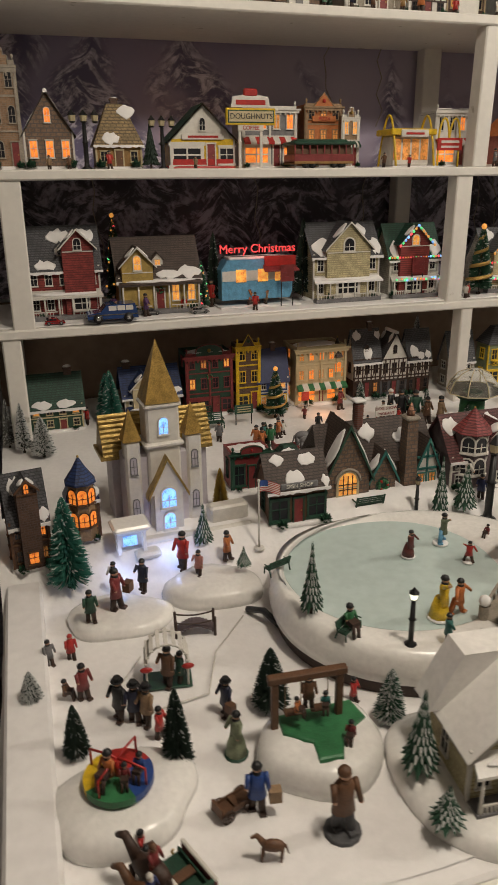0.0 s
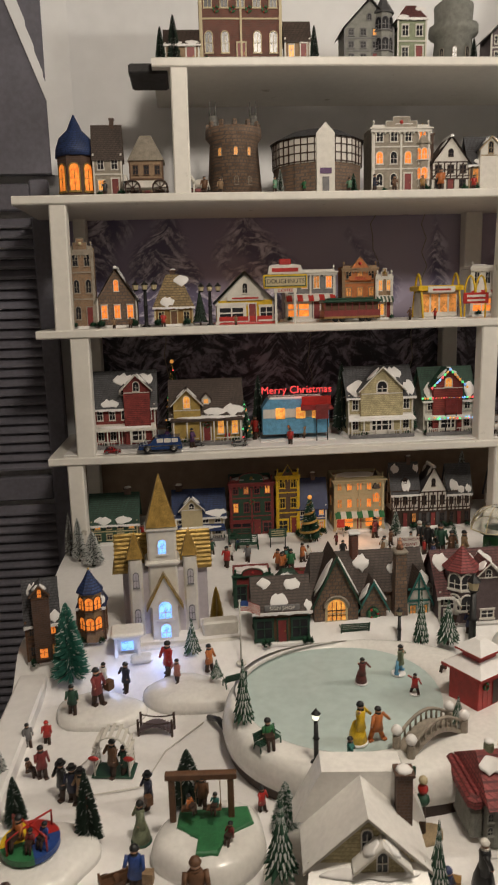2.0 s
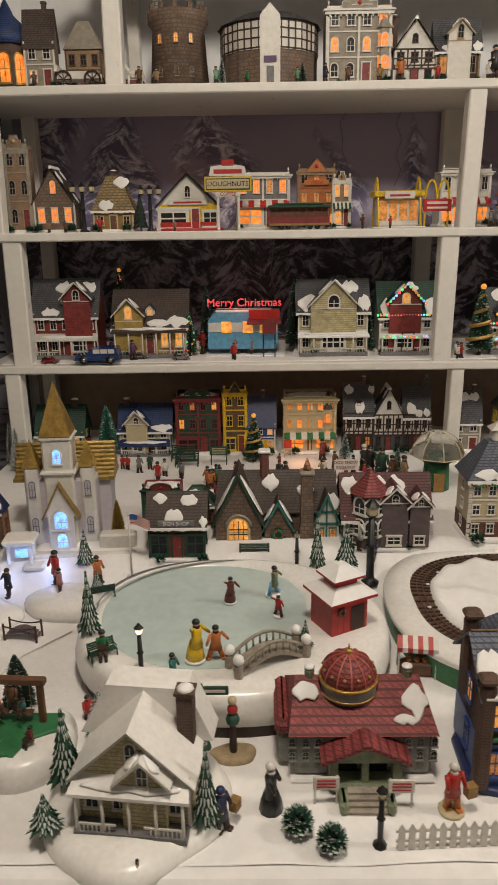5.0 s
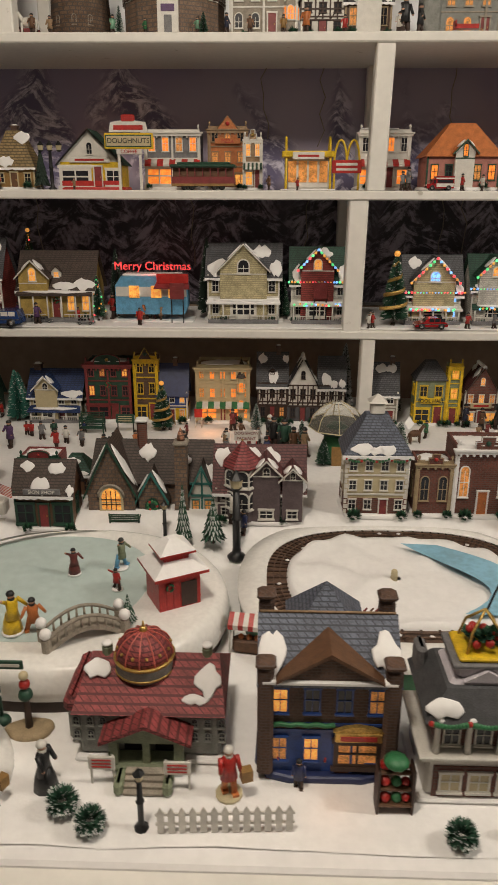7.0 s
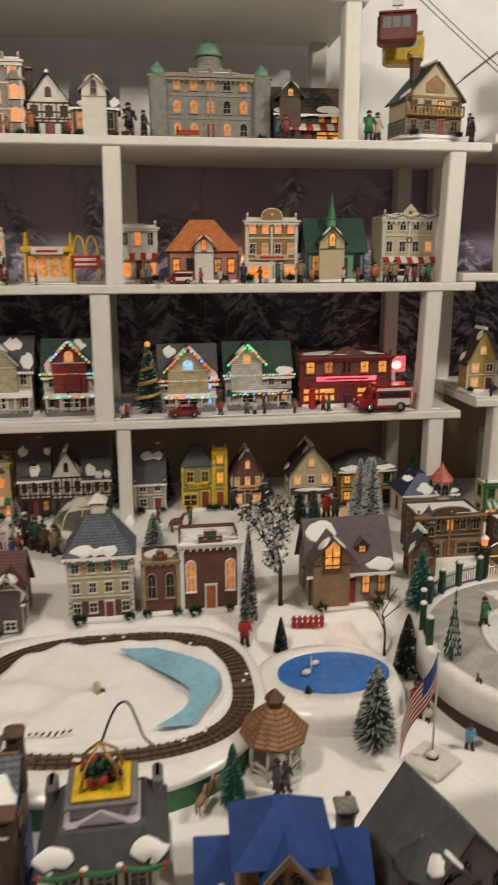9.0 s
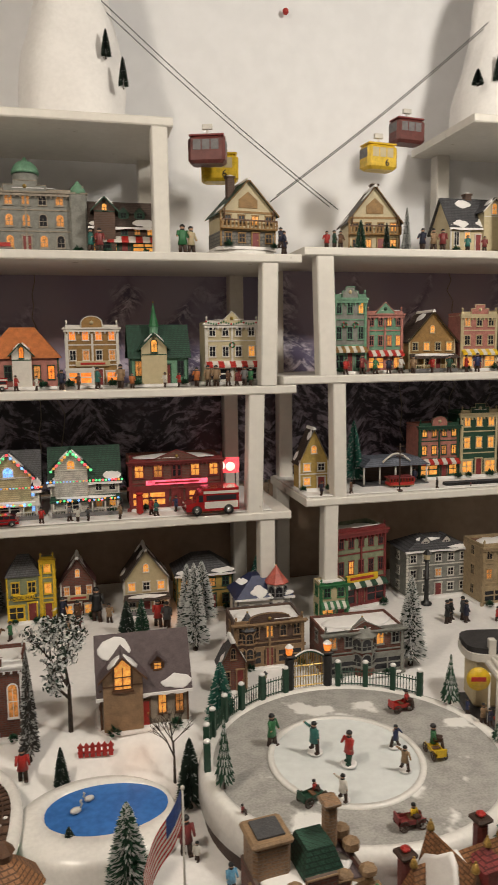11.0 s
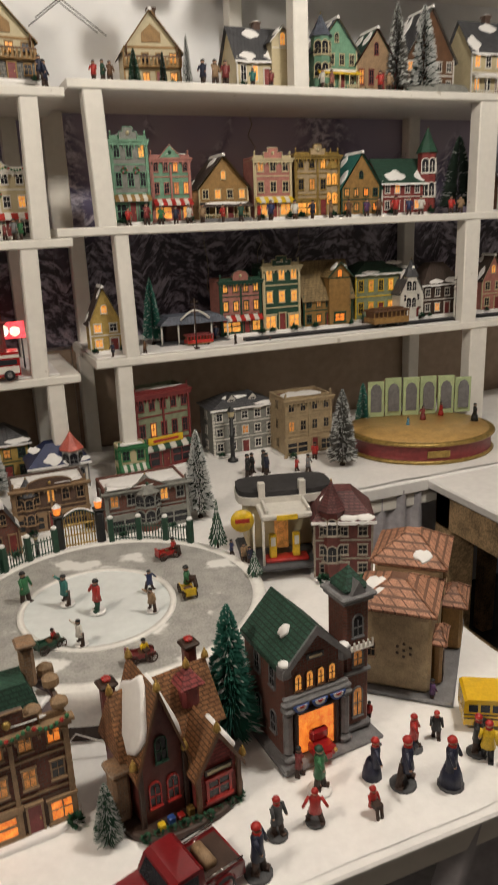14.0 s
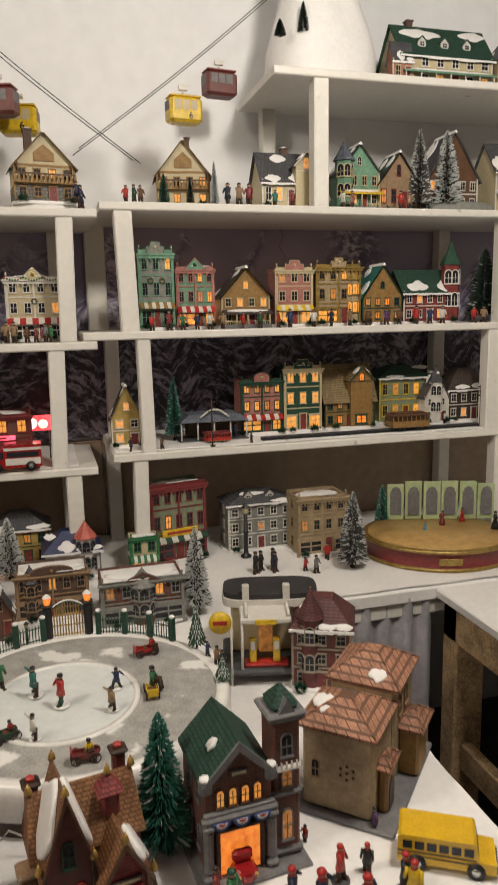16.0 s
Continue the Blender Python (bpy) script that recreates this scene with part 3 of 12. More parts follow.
for i in range(14):
    x, y, s = 0.3 + i * 0.14, 0.75 + 0.2 * random.random(), 0.10 + 0.08 * random.random()
    ob = part("storage_box", Shape().slab(-s, s, -s * 0.7, s * 0.7, 0, s * (1 + random.random())), ("clutter", "dark_blue", "dark_brown")[i % 3], m=pose(x, y, FLOOR, 0, 0, 30 * random.random()))
    tagged(ob, "dark storage box standing under the display table", "box", "boxes under the table")
cab = Shape().arc([(1.9 + 0.15 * math.sin(k * 0.5), 0.62 + 0.06 * math.cos(k * 0.7), -0.02 - 0.05 * k) for k in range(13)], 0.004)
tagged(part("power_cable", cab, "white"), "white power cable hanging under the table", "cable")

side = thing("side_table", "second table with white top on an unpainted wooden frame", "table", 0, 0, 0)
part("tabletop", Shape().slab(2.655, 3.9, 0.30, 1.235, 0.062, 0.086), "foam", side)
part("apron", Shape().slab(2.67, 2.70, 0.35, 1.20, -0.03, 0.06), "raw_wood", side)
for x, y in ((2.69, 1.17), (2.69, 0.36), (3.6, 1.17)):
    part("leg", Shape().slab(x - 0.02, x + 0.06, y - 0.03, y + 0.03, FLOOR, 0.06), "raw_wood", side)
part("stretcher", Shape().slab(2.69, 2.72, 0.39, 1.14, -0.36, -0.29), "raw_wood", side)
tagged(part("storage_box", Shape().slab(2.85, 3.5, 0.55, 1.0, FLOOR, -0.25), "clutter"), "large dark box under the second table", "box")


# ---- kinds of things ----
def snow_patch(s, a, u, v, seed, cover=(0.0, 1.0, 0.0, 1.0), lift=0.003, mi=0):
    """A thick irregular patch of snow on the roof plane a + p u + q v."""
    a, u, v = Vector(a), Vector(u), Vector(v)
    n = u.cross(v).normalized()
    if n.z < 0:
        n = -n
    rnd = random.Random(seed)
    p0, p1, q0, q1 = cover
    pts = []
    mid = (q0 + q1) / 2
    for row, edge in ((range(7), q0), (range(6, -1, -1), q1)):
        for i in row:
            t = i / 6
            k = min(1.0, 0.15 + 3.2 * t * (1 - t)) * rnd.uniform(0.45, 1.0)
            p = p0 + (p1 - p0) * min(1.0, max(0.0, t + rnd.uniform(-0.05, 0.05)))
            pts.append(a + u * p + v * (mid + (edge - mid) * k + (0.02 if edge == q1 else -0.02) * (q1 - q0)))
    c = sum(pts, Vector()) / 14
    vs = [p + n * 0.0004 for p in pts] + [p + n * lift * 0.7 for p in pts] + [c + (p - c) * 0.88 + n * lift for p in pts]
    f = [(i, (i + 1) % 14, 14 + (i + 1) % 14, 14 + i) for i in range(14)] + [(14 + i, 14 + (i + 1) % 14, 28 + (i + 1) % 14, 28 + i) for i in range(14)]
    f.append(tuple(range(28, 42)))
    s.add(vs, f, mi, True)


def window_mesh(w, h, arch=False):
    """A frame with its cross bars in one piece; the pane is a part of its own."""
    s = Shape()
    b, d, e = max(0.0012, w * 0.13), 0.0018, 0.0005
    m = max(0.0004, b * 0.22)
    xs = [-w / 2 - b, -w / 2, -m, m, w / 2, w / 2 + b]
    zs = [-b, 0, h * 0.55 - m, h * 0.55 + m, h] + ([] if arch else [h + b])
    nx_, nz = len(xs), len(zs)
    v = [(x, y, z) for y in (-d, e) for z in zs for x in xs]
    f = []
    solid = lambda i, k: 0 <= i < nx_ - 1 and 0 <= k < nz - 1 and (i in (0, 2, 4) or k in (0, 2, 4))
    at = lambda y, k, i: y * nx_ * nz + k * nx_ + i
    for k in range(nz - 1):
        for i in range(nx_ - 1):
            if not solid(i, k):
                continue
            f.append((at(0, k, i), at(0, k, i + 1), at(0, k + 1, i + 1), at(0, k + 1, i)))
            for di, dk, p, q in ((-1, 0, (k, i), (k + 1, i)), (1, 0, (k + 1, i + 1), (k, i + 1)), (0, -1, (k, i + 1), (k, i)), (0, 1, (k + 1, i), (k + 1, i + 1))):
                if not solid(i + di, k + dk):
                    f.append((at(0, *p), at(0, *q), at(1, *q), at(1, *p)))
    s.add(v, f)
    s.box(-w / 2 - b * 1.5, w / 2 + b * 1.5, -d - 0.0014, e, -b * 1.7, -b * 0.6)
    if not arch:
        s.box(-w / 2 - b * 1.4, w / 2 + b * 1.4, -d - 0.0012, e, h + b * 0.7, h + b * 1.7)
    if arch:
        n = 7
        o = len(s.v)
        top = nz - 1
        base = [at(0, top, 5), at(0, top, 4), at(1, top, 5), at(1, top, 4)]
        ring = [base]
        for t in [math.pi * i / n for i in range(1, n)]:
            c, q = math.cos(t), math.sin(t)
            ring.append(list(range(len(s.v), len(s.v) + 4)))
            s.v += [((w / 2 + b) * c, -d, h + (w / 2 + b) * q), (w / 2 * c, -d, h + w / 2 * q), ((w / 2 + b) * c, e, h + (w / 2 + b) * q), (w / 2 * c, e, h + w / 2 * q)]
        ring.append([at(0, top, 0), at(0, top, 1), at(1, top, 0), at(1, top, 1)])
        for p, q in zip(ring, ring[1:]):
            for fc in ((p[1], p[0], q[0], q[1]), (p[0], p[2], q[2], q[0]), (p[3], p[1], q[1], q[3])):
                s.f.append(fc)
                s.m.append(0)
                s.s.append(False)
    return s


def pane_shape(w, h, arch=False):
    pts = [(-w / 2, 0), (w / 2, 0), (w / 2, h)]
    if arch:
        pts += [(w / 2 * math.cos(math.pi * i / 6), h + w / 2 * math.sin(math.pi * i / 6)) for i in range(1, 6)]
    pts.append((-w / 2, h))
    return Shape().prism(pts, -0.0006, 0.0004)


def wreath(parent, x, y, z, r, material="green"):
    s = Shape()
    for i in range(12):
        t = 2 * math.pi * i / 12
        s.ball(x + r * math.cos(t), y, z + r * math.sin(t), r * 0.38, i % 4 == 0, n=5, k=4)
    part("wreath", s, [material, "red"], parent, "green wreath with red berries")


SHRUB = []


def shrub_mesh():
    if not SHRUB:
        rnd = random.Random(12)
        s = Shape()
        for i in range(90):
            d_ = Vector((rnd.gauss(0, 1), rnd.gauss(0, 1), abs(rnd.gauss(0, 1)))).normalized()
            q_ = d_.to_track_quat("Z", "Y")
            a, b = d_ * 0.3, d_ * (0.8 + 0.35 * rnd.random())
            w_ = q_ @ Vector((0.2, 0, 0))
            s.add([tuple(p) for p in (a, (a + b) / 2 + w_, b, (a + b) / 2 - w_)], [(0, 1, 2, 3)], rnd.random() < 0.2)
        SHRUB.append(s.mesh("shrub"))
    return SHRUB[0]


def house(x, y, z, w, d, h, rot=0.0, wall="brick", roof="slate", trim="white", kind="side", eave=0.6, floors=2, cols=3, lit=0.6, light="glow_warm",
          chimney=None, tower=None, porch="", awning="", sign="", sign_mat="white", letter="red", snow=0.5, cross=None, cross2=None, door="dark_red", base="snow", arch=False,
          wreaths=0, bulbs=0, dormers=0, label="", name="village_house", seed=0, lower="", garland=False, corner=False, timber=False, pitch=1.0, reach=0.012, gable_window=0.44):
    """A ceramic village house: base, walls, roof, windows, door and the extras that it carries. The front looks along -y."""
    rnd = random.Random(int(x * 977 + y * 331 + z * 71) + seed)
    o = thing(name, label or "painted ceramic village house with snowy roof", "model house", x, y, z, rot, "village houses")
    he = h * eave
    if trim == "white" and wall in ("brick", "brown_brick", "dark_green", "ochre", "orange", "tan_brick", "pink", "sandstone", "mint"):
        trim = rnd.choice(("cream", "tan", "white", "dark_green", "sandstone"))
    k = 0.94
    he_ = h if kind == "flat" else he
    floors = floors if arch else max(floors, min(3, round(he_ / 0.056)))
    cols = max(cols, min(5, round(w / 0.034)))
    bw, bd = w / 2, d / 2
    b0 = min(0.008, h * 0.05)
    n = 12
    pts = [(bw * 1.08 * (abs(math.cos(t)) ** 0.5) * math.copysign(1, math.cos(t)) * (0.97 + 0.05 * rnd.random()), bd * 1.12 * (abs(math.sin(t)) ** 0.5) * math.copysign(1, math.sin(t)) * (0.97 + 0.05 * rnd.random())) for t in [2 * math.pi * (i + 0.5) / n for i in range(n)]]
    part("base", Shape().plate(pts, 0, b0, inset=b0 * 0.5), base, o)
    ww, wd = bw * k, bd * 0.86
    oh = min(0.008, w * 0.06)
    th = max(0.0025, h * 0.018)
    body = Shape().box(-ww, ww, -wd, wd, b0, he)
    sn = Shape()
    rf = Shape()
    slopes = []
    if kind == "side":
        body.add([(-ww, -wd, he), (ww, -wd, he), (ww, wd, he), (-ww, wd, he), (-ww, 0, h - th), (ww, 0, h - th)], [(0, 4, 3), (1, 2, 5), (0, 1, 5, 4), (3, 4, 5, 2)])
        sl = (h - he) / wd
        for sg in (-1, 1):
            y1, z1 = sg * (wd + oh), he - oh * sl
            rf.add([(-ww - oh, y1, z1), (ww + oh, y1, z1), (ww + oh, 0, h), (-ww - oh, 0, h), (-ww - oh, y1, z1 - th), (ww + oh, y1, z1 - th), (ww + oh, 0, h - th), (-ww - oh, 0, h - th)],
                   [(0, 1, 2, 3) if sg < 0 else (3, 2, 1, 0), (7, 6, 5, 4), (0, 4, 5, 1), (1, 5, 6, 2), (3, 7, 4, 0)])
        slopes.append(((-ww - oh, -wd - oh, he - oh * sl), (2 * ww + 2 * oh, 0, 0), (0, wd + oh, h - he + oh * sl)))
    elif kind in ("front", "steep"):
        body.add([(-ww, -wd, he), (ww, -wd, he), (ww, wd, he), (-ww, wd, he), (0, -wd, h - th), (0, wd, h - th)], [(0, 1, 4), (2, 3, 5), (0, 4, 5, 3), (1, 2, 5, 4)])
        sl = (h - he) / ww
        for sg in (-1, 1):
            x1, z1 = sg * (ww + oh), he - oh * sl
            rf.add([(x1, -wd - oh, z1), (0, -wd - oh, h), (0, wd + oh, h), (x1, wd + oh, z1), (x1, -wd - oh, z1 - th), (0, -wd - oh, h - th), (0, wd + oh, h - th), (x1, wd + oh, z1 - th)],
                   [(0, 1, 2, 3) if sg < 0 else (3, 2, 1, 0), (7, 6, 5, 4), (0, 4, 5, 1), (2, 6, 7, 3), (3, 7, 4, 0)])
            slopes.append(((x1, -wd - oh, z1), (0, 2 * wd + 2 * oh, 0), (-x1, 0, h - z1)))
            bt = max(0.0025, w * 0.03)
            part("bargeboard", Shape().add([(x1, -wd - oh - 0.0015, z1), (0, -wd - oh - 0.0015, h), (0, -wd - oh - 0.0015, h - bt), (x1, -wd - oh - 0.0015, z1 - bt),
                                            (x1, -wd - oh, z1), (0, -wd - oh, h), (0, -wd - oh, h - bt), (x1, -wd - oh, z1 - bt)],
                                           [(0, 1, 2, 3), (3, 2, 1, 0), (0, 4, 5, 1), (2, 6, 7, 3)]), trim, o)
    elif kind == "hip":
        r = 0.35
        for z0, z1, g0, g1 in ((he, h, 1.0, r),):
            rf.add([(-ww - oh, -wd - oh, z0), (ww + oh, -wd - oh, z0), (ww + oh, wd + oh, z0), (-ww - oh, wd + oh, z0), (-ww * r, -wd * r, z1), (ww * r, -wd * r, z1), (ww * r, wd * r, z1), (-ww * r, wd * r, z1)],
                   [(3, 2, 1, 0), (4, 5, 6, 7), (0, 1, 5, 4), (1, 2, 6, 5), (2, 3, 7, 6), (3, 0, 4, 7)])
        slopes.append(((-ww - oh, -wd - oh, he), (2 * ww + 2 * oh, 0, 0), (0, wd * (1 - r) + oh, h - he)))
    else:  # flat roof behind a parapet with a cornice
        he = h
        body = Shape().box(-ww, ww, -wd, wd, b0, h * 0.93)
        rf.box(-ww * 0.97, ww * 0.97, -wd * 0.95, wd * 0.97, h * 0.93, h * 0.94)
        cor = Shape().box(-ww - oh * 0.6, ww + oh * 0.6, -wd - oh * 0.8, -wd + 0.003, h * 0.89, h * 0.93).box(-ww - oh, ww + oh, -wd - oh * 1.2, -wd + 0.003, h * 0.93, h * 0.955)
        cor.box(-ww, ww, -wd, -wd + 0.005, h * 0.955, h)
        nb = max(4, int(w / 0.012))
        for i in range(nb):
            cx = -ww + 2 * ww * (i + 0.5) / nb
            cor.box(cx - 0.0015, cx + 0.0015, -wd - oh, -wd, h * 0.86, h * 0.89)
        part("cornice", cor, trim, o)
        crest = rnd.randrange(4)
        g_ = ww * rnd.uniform(0.34, 0.6)
        up_ = min(0.022, h * 0.16)
        if crest == 0:
            pts = [(-g_, h * 0.95), (g_, h * 0.95), (0, h + up_)]
        elif crest == 1:
            pts = [(-g_, h * 0.95), (g_, h * 0.95), (g_, h + up_ * 0.35), (g_ * 0.55, h + up_ * 0.35), (g_ * 0.55, h + up_ * 0.8), (-g_ * 0.55, h + up_ * 0.8), (-g_ * 0.55, h + up_ * 0.35), (-g_, h + up_ * 0.35)]
        else:
            pts = [(-g_, h * 0.95), (g_, h * 0.95)] + [(g_ * math.cos(math.pi * i / 10), h + up_ * (0.15 + 0.75 * math.sin(math.pi * i / 10))) for i in range(11)]
        if crest < 3 and cols > 1:
            cr_ = part("pediment", Shape().prism(pts, -wd - 0.003, -wd + 0.003), wall, o)
            part("moulding", Shape().arc([(px, -wd - 0.003, pz) for px, pz in pts[1:]] + [(pts[0][0], -wd - 0.003, pts[0][1])], 0.0013, 5), trim, cr_)
            part("medallion", Shape().ball(0, -wd - 0.003, h + up_ * 0.22, up_ * 0.22, n=8, k=5), rnd.choice(("gold_dark", "red", "dark_green", "cream")), cr_)
        for sx in (-1, 1):
            part("urn", Shape().lathe(sx * (ww - 0.003), -wd + 0.001, [(0.0022, h), (0.0014, h + 0.003), (0.003, h + 0.006), (0.0024, h + 0.009), (0.0004, h + 0.011)], 7), trim, o)
        npi = 2 + (cols > 3)
        for i in range(npi):
            cx = -ww + 0.003 + (2 * ww - 0.006) * i / max(1, npi - 1)
            part("pilaster", Shape().box(cx - 0.0024, cx + 0.0024, -wd - 0.0032, -wd + 0.001, b0, h * 0.86), trim, o)
        part("parapet", Shape().box(-ww, -ww + 0.004, -wd + 0.006, wd, h * 0.94, h * 0.985).box(ww - 0.004, ww, -wd + 0.006, wd, h * 0.94, h * 0.985).box(-ww + 0.004, ww - 0.004, wd - 0.004, wd, h * 0.94, h * 0.985), wall, o)
        if snow:
            snow_patch(sn, (-ww * 0.9, -wd * 0.9, h * 0.941), (1.8 * ww, 0, 0), (0, 1.8 * wd, 0), seed, lift=0.004)
            for i in range(3):
                a = rnd.uniform(-ww, ww * 0.5)
                snow_patch(sn, (a, -wd - oh * 0.6, h * 1.0), (ww * 0.5, 0, 0), (0, 0.007, 0), seed + i, lift=0.002)
    part("wall", body, wall, o)
    part("roof", rf, roof, o)
    if snow:
        for i, (a, u, v) in enumerate(slopes):
            nb = 2 + int(3 * snow)
            for j in range(nb):
                s2 = Shape()
                p = (j + rnd.uniform(0.0, 0.5)) / nb
                q = rnd.choice(((0.50, 0.98), (0.62, 0.99), (0.0, 0.30), (0.0, 0.36), (0.0, 0.60)))
                snow_patch(s2, a, u, v, seed + 10 * i + j + int(x * 500), (p, min(1, p + (0.55 + 0.75 * snow * rnd.random()) / nb + 0.06), *q), lift=max(0.0014, h * 0.009))
                part("snow_patch", s2, "snow", o)
        if sn.v:
            part("snow", sn, "snow", o, "white painted snow")
    fl_h = (he - b0) / floors
    for fl in range(1, floors):
        part("belt_course", Shape().box(-ww - 0.0014, ww + 0.0014, -wd - 0.0018, -wd + 0.0006, b0 + fl * fl_h - 0.001, b0 + fl * fl_h + max(0.0016, h * 0.012)), trim, o)
    if not corner and not timber:
        for sx in (-1, 1):
            part("corner_board", Shape().box(sx * ww - 0.0022, sx * ww + 0.0016, -wd - 0.0016, -wd + 0.002, b0, he * (0.9 if kind == "flat" else 1)), trim, o)
    if kind in ("side", "hip") and snow:
        npt = 18
        zt = he - (oh * (h - he) / wd if kind == "side" else 0)
        low = [((-ww - oh) + (2 * ww + 2 * oh) * (npt - i) / npt, zt - 0.0015 - rnd.random() * max(0.002, h * 0.022)) for i in range(npt + 1)]
        part("eave_snow", Shape().prism([(-ww - oh, zt + 0.002), (ww + oh, zt + 0.002)] + low, -wd - oh - 0.0022, -wd - oh + 0.001), "snow", o)
    if kind in ("front", "steep") and snow:
        part("ridge_snow", Shape().prism([(-0.005, h - 0.004), (0.005, h - 0.004), (0.0028, h + 0.002), (0, h + 0.0035), (-0.0028, h + 0.002)], -wd - oh - 0.002, wd), "snow", o)
    if base == "snow":
        for sx in (-1, 1):
            rs_ = (0.007 + 0.005 * rnd.random()) * min(1.3, h / 0.11)
            part("shrub", shrub_mesh(), ["needle_green", "frost"], o, m=pose(sx * ww * (0.55 + 0.4 * rnd.random()), -wd - rs_ * 0.8, b0 * 0.6) @ Matrix.Diagonal((rs_, rs_, rs_ * 1.3, 1)))
    if corner:
        for sx in (-1, 1):
            q = Shape()
            for i in range(int(he / 0.010)):
                e = 0.004 + 0.002 * (i % 2)
                q.box(sx * ww - (e if sx > 0 else 0.0012), sx * ww + (0.0012 if sx > 0 else e), -wd - 0.0012, -wd + 0.002, b0 + i * 0.010, b0 + i * 0.010 + 0.008)
            part("quoin", q, trim, o)
    if timber:
        q = Shape()
        for i in range(7):
            cx = -ww + 2 * ww * i / 6
            q.box(cx - 0.0016, cx + 0.0016, -wd - 0.0013, -wd + 0.001, he * 0.45, he)
        for zz in (0.44, 0.72, 0.97):
            q.box(-ww, ww, -wd - 0.0016, -wd + 0.001, he * zz, he * zz + 0.003)
        for i in range(3):
            q.rod((-ww + ww * i * 0.66, -wd - 0.0005, he * 0.46), (-ww + ww * (i * 0.66 + 0.33), -wd - 0.0005, he * 0.72), 0.0012, n=4)
        part("timber", q, "dark_brown", o, "dark timber framing")
    if lower:
        part("ground_floor", Shape().box(-ww - 0.001, ww + 0.001, -wd - 0.001, wd + 0.001, b0, he / max(1, floors) * 0.96), lower, o)
    # windows and door
    fh = (he - b0) / floors
    cw = 2 * ww / cols
    pw, ph = min(cw * 0.42, fh * 0.44), fh * (0.38 if arch else 0.46)
    wm, pm = window_mesh(pw, ph, arch).mesh("window"), pane_shape(pw, ph, arch)
    pml, pmd, pms = pm.mesh("pane"), pm.mesh("pane"), pm.mesh("pane")
    pms.materials.append(MATS["glow_soft" if light != "glow_blue" else "glow_blue"])
    dcol = cols // 2
    for fl in range(floors):
        for c in range(cols):
            cx, zz = -ww + cw * (c + 0.5), b0 + fl * fh + fh * 0.26
            yf = -wd - (0.0012 if lower and fl == 0 else 0.0)
            if fl == 0 and (kind == "flat" or awning or sign) and cols > 1 and not arch:
                if c == 0 or c == cols - 1:
                    n_ = max(1, dcol if c == 0 else cols - 1 - dcol)
                    sw_, sx_ = cw * n_ * 0.84, (-ww + cw * n_ / 2 if c == 0 else ww - cw * n_ / 2)
                    if c != dcol:
                        wn = part("shop_window", window_mesh(sw_, fh * 0.5), trim, o, m=pose(sx_, yf, b0 + fh * 0.12))
                        part("pane", pane_shape(sw_, fh * 0.5), light if lit > 0.25 else "dark_glass", wn)
                if c != dcol:
                    continue
            if fl == 0 and c == dcol and door:
                dh = min(fh * 0.78, 0.045)
                dr_ = part("door", Shape().box(cx - pw * 0.55, cx + pw * 0.55, yf - 0.002, yf, b0, b0 + dh).box(cx + pw * 0.3, cx + pw * 0.42, yf - 0.0032, yf - 0.002, b0 + dh * 0.45, b0 + dh * 0.52, 1), [door, "gold"], o)
                part("door_frame", Shape().box(cx - pw * 0.75, cx - pw * 0.56, yf - 0.003, yf, b0, b0 + dh).box(cx + pw * 0.56, cx + pw * 0.75, yf - 0.003, yf, b0, b0 + dh).box(cx - pw * 0.8, cx + pw * 0.8, yf - 0.004, yf, b0 + dh, b0 + dh + pw * 0.2), trim, dr_)
                continue
            wn = part("window", wm, trim, o, m=pose(cx, yf, zz))
            on = rnd.random() < lit
            part("pane", (pml if rnd.random() < 0.6 else pms) if on else pmd, light if on else "dark_glass", wn)
    if kind in ("front", "steep") and h - he > 0.03:
        gm = window_mesh(pw * 0.8, ph * 0.7, True)
        wn = part("window", gm, trim, o, m=pose(0, -wd, he + (h - he) * 0.22))
        part("pane", pane_shape(pw * 0.8, ph * 0.7, True), light if rnd.random() < lit else "dark_glass", wn)
    # side windows
    for sx in (-1, 1):
        for fl in range(floors if z < 0.2 else 0):
            wn = part("window", wm, trim, o, m=pose(sx * ww, 0, b0 + fl * fh + fh * 0.26, 0, 0, 90 * sx))
            part("pane", pml if lit > 0.5 else pmd, light if lit > 0.5 else "dark_glass", wn)
    for one in (cross, cross2):
        if not one:
            continue
        fx, cwid, chh, cm = one
        gx, g, zh = -ww + 2 * ww * fx, cwid * w / 2, h * chh
        yf = -wd - reach
        ge = max(zh - g * pitch, b0 + 0.01)
        part("gable_wall", Shape().prism([(gx - g, b0), (gx + g, b0), (gx + g, ge), (gx, zh - th), (gx - g, ge)], yf, -wd * 0.1), cm or wall, o)
        for sg in (-1, 1):
            x1, z1 = gx + sg * (g + oh), ge - oh
            part("gable_roof", Shape().prism([(x1, z1), (gx, zh), (gx, zh - th), (x1, z1 - th)] if sg > 0 else [(gx, zh), (x1, z1), (x1, z1 - th), (gx, zh - th)], yf - oh, 0.0), roof, o)
            s2 = Shape()
            snow_patch(s2, (x1, yf - oh, z1), (0, wd * 0.8, 0), (gx - x1, 0, zh - z1), seed + 77 + sg, (0.0, 0.6, 0.3, 1.0) if pitch < 1.5 or sg > 0 else (0.02, 1.15, 0.05, 1.0), lift=0.003 if pitch < 1.5 else 0.005)
            part("snow", s2, "snow", o)
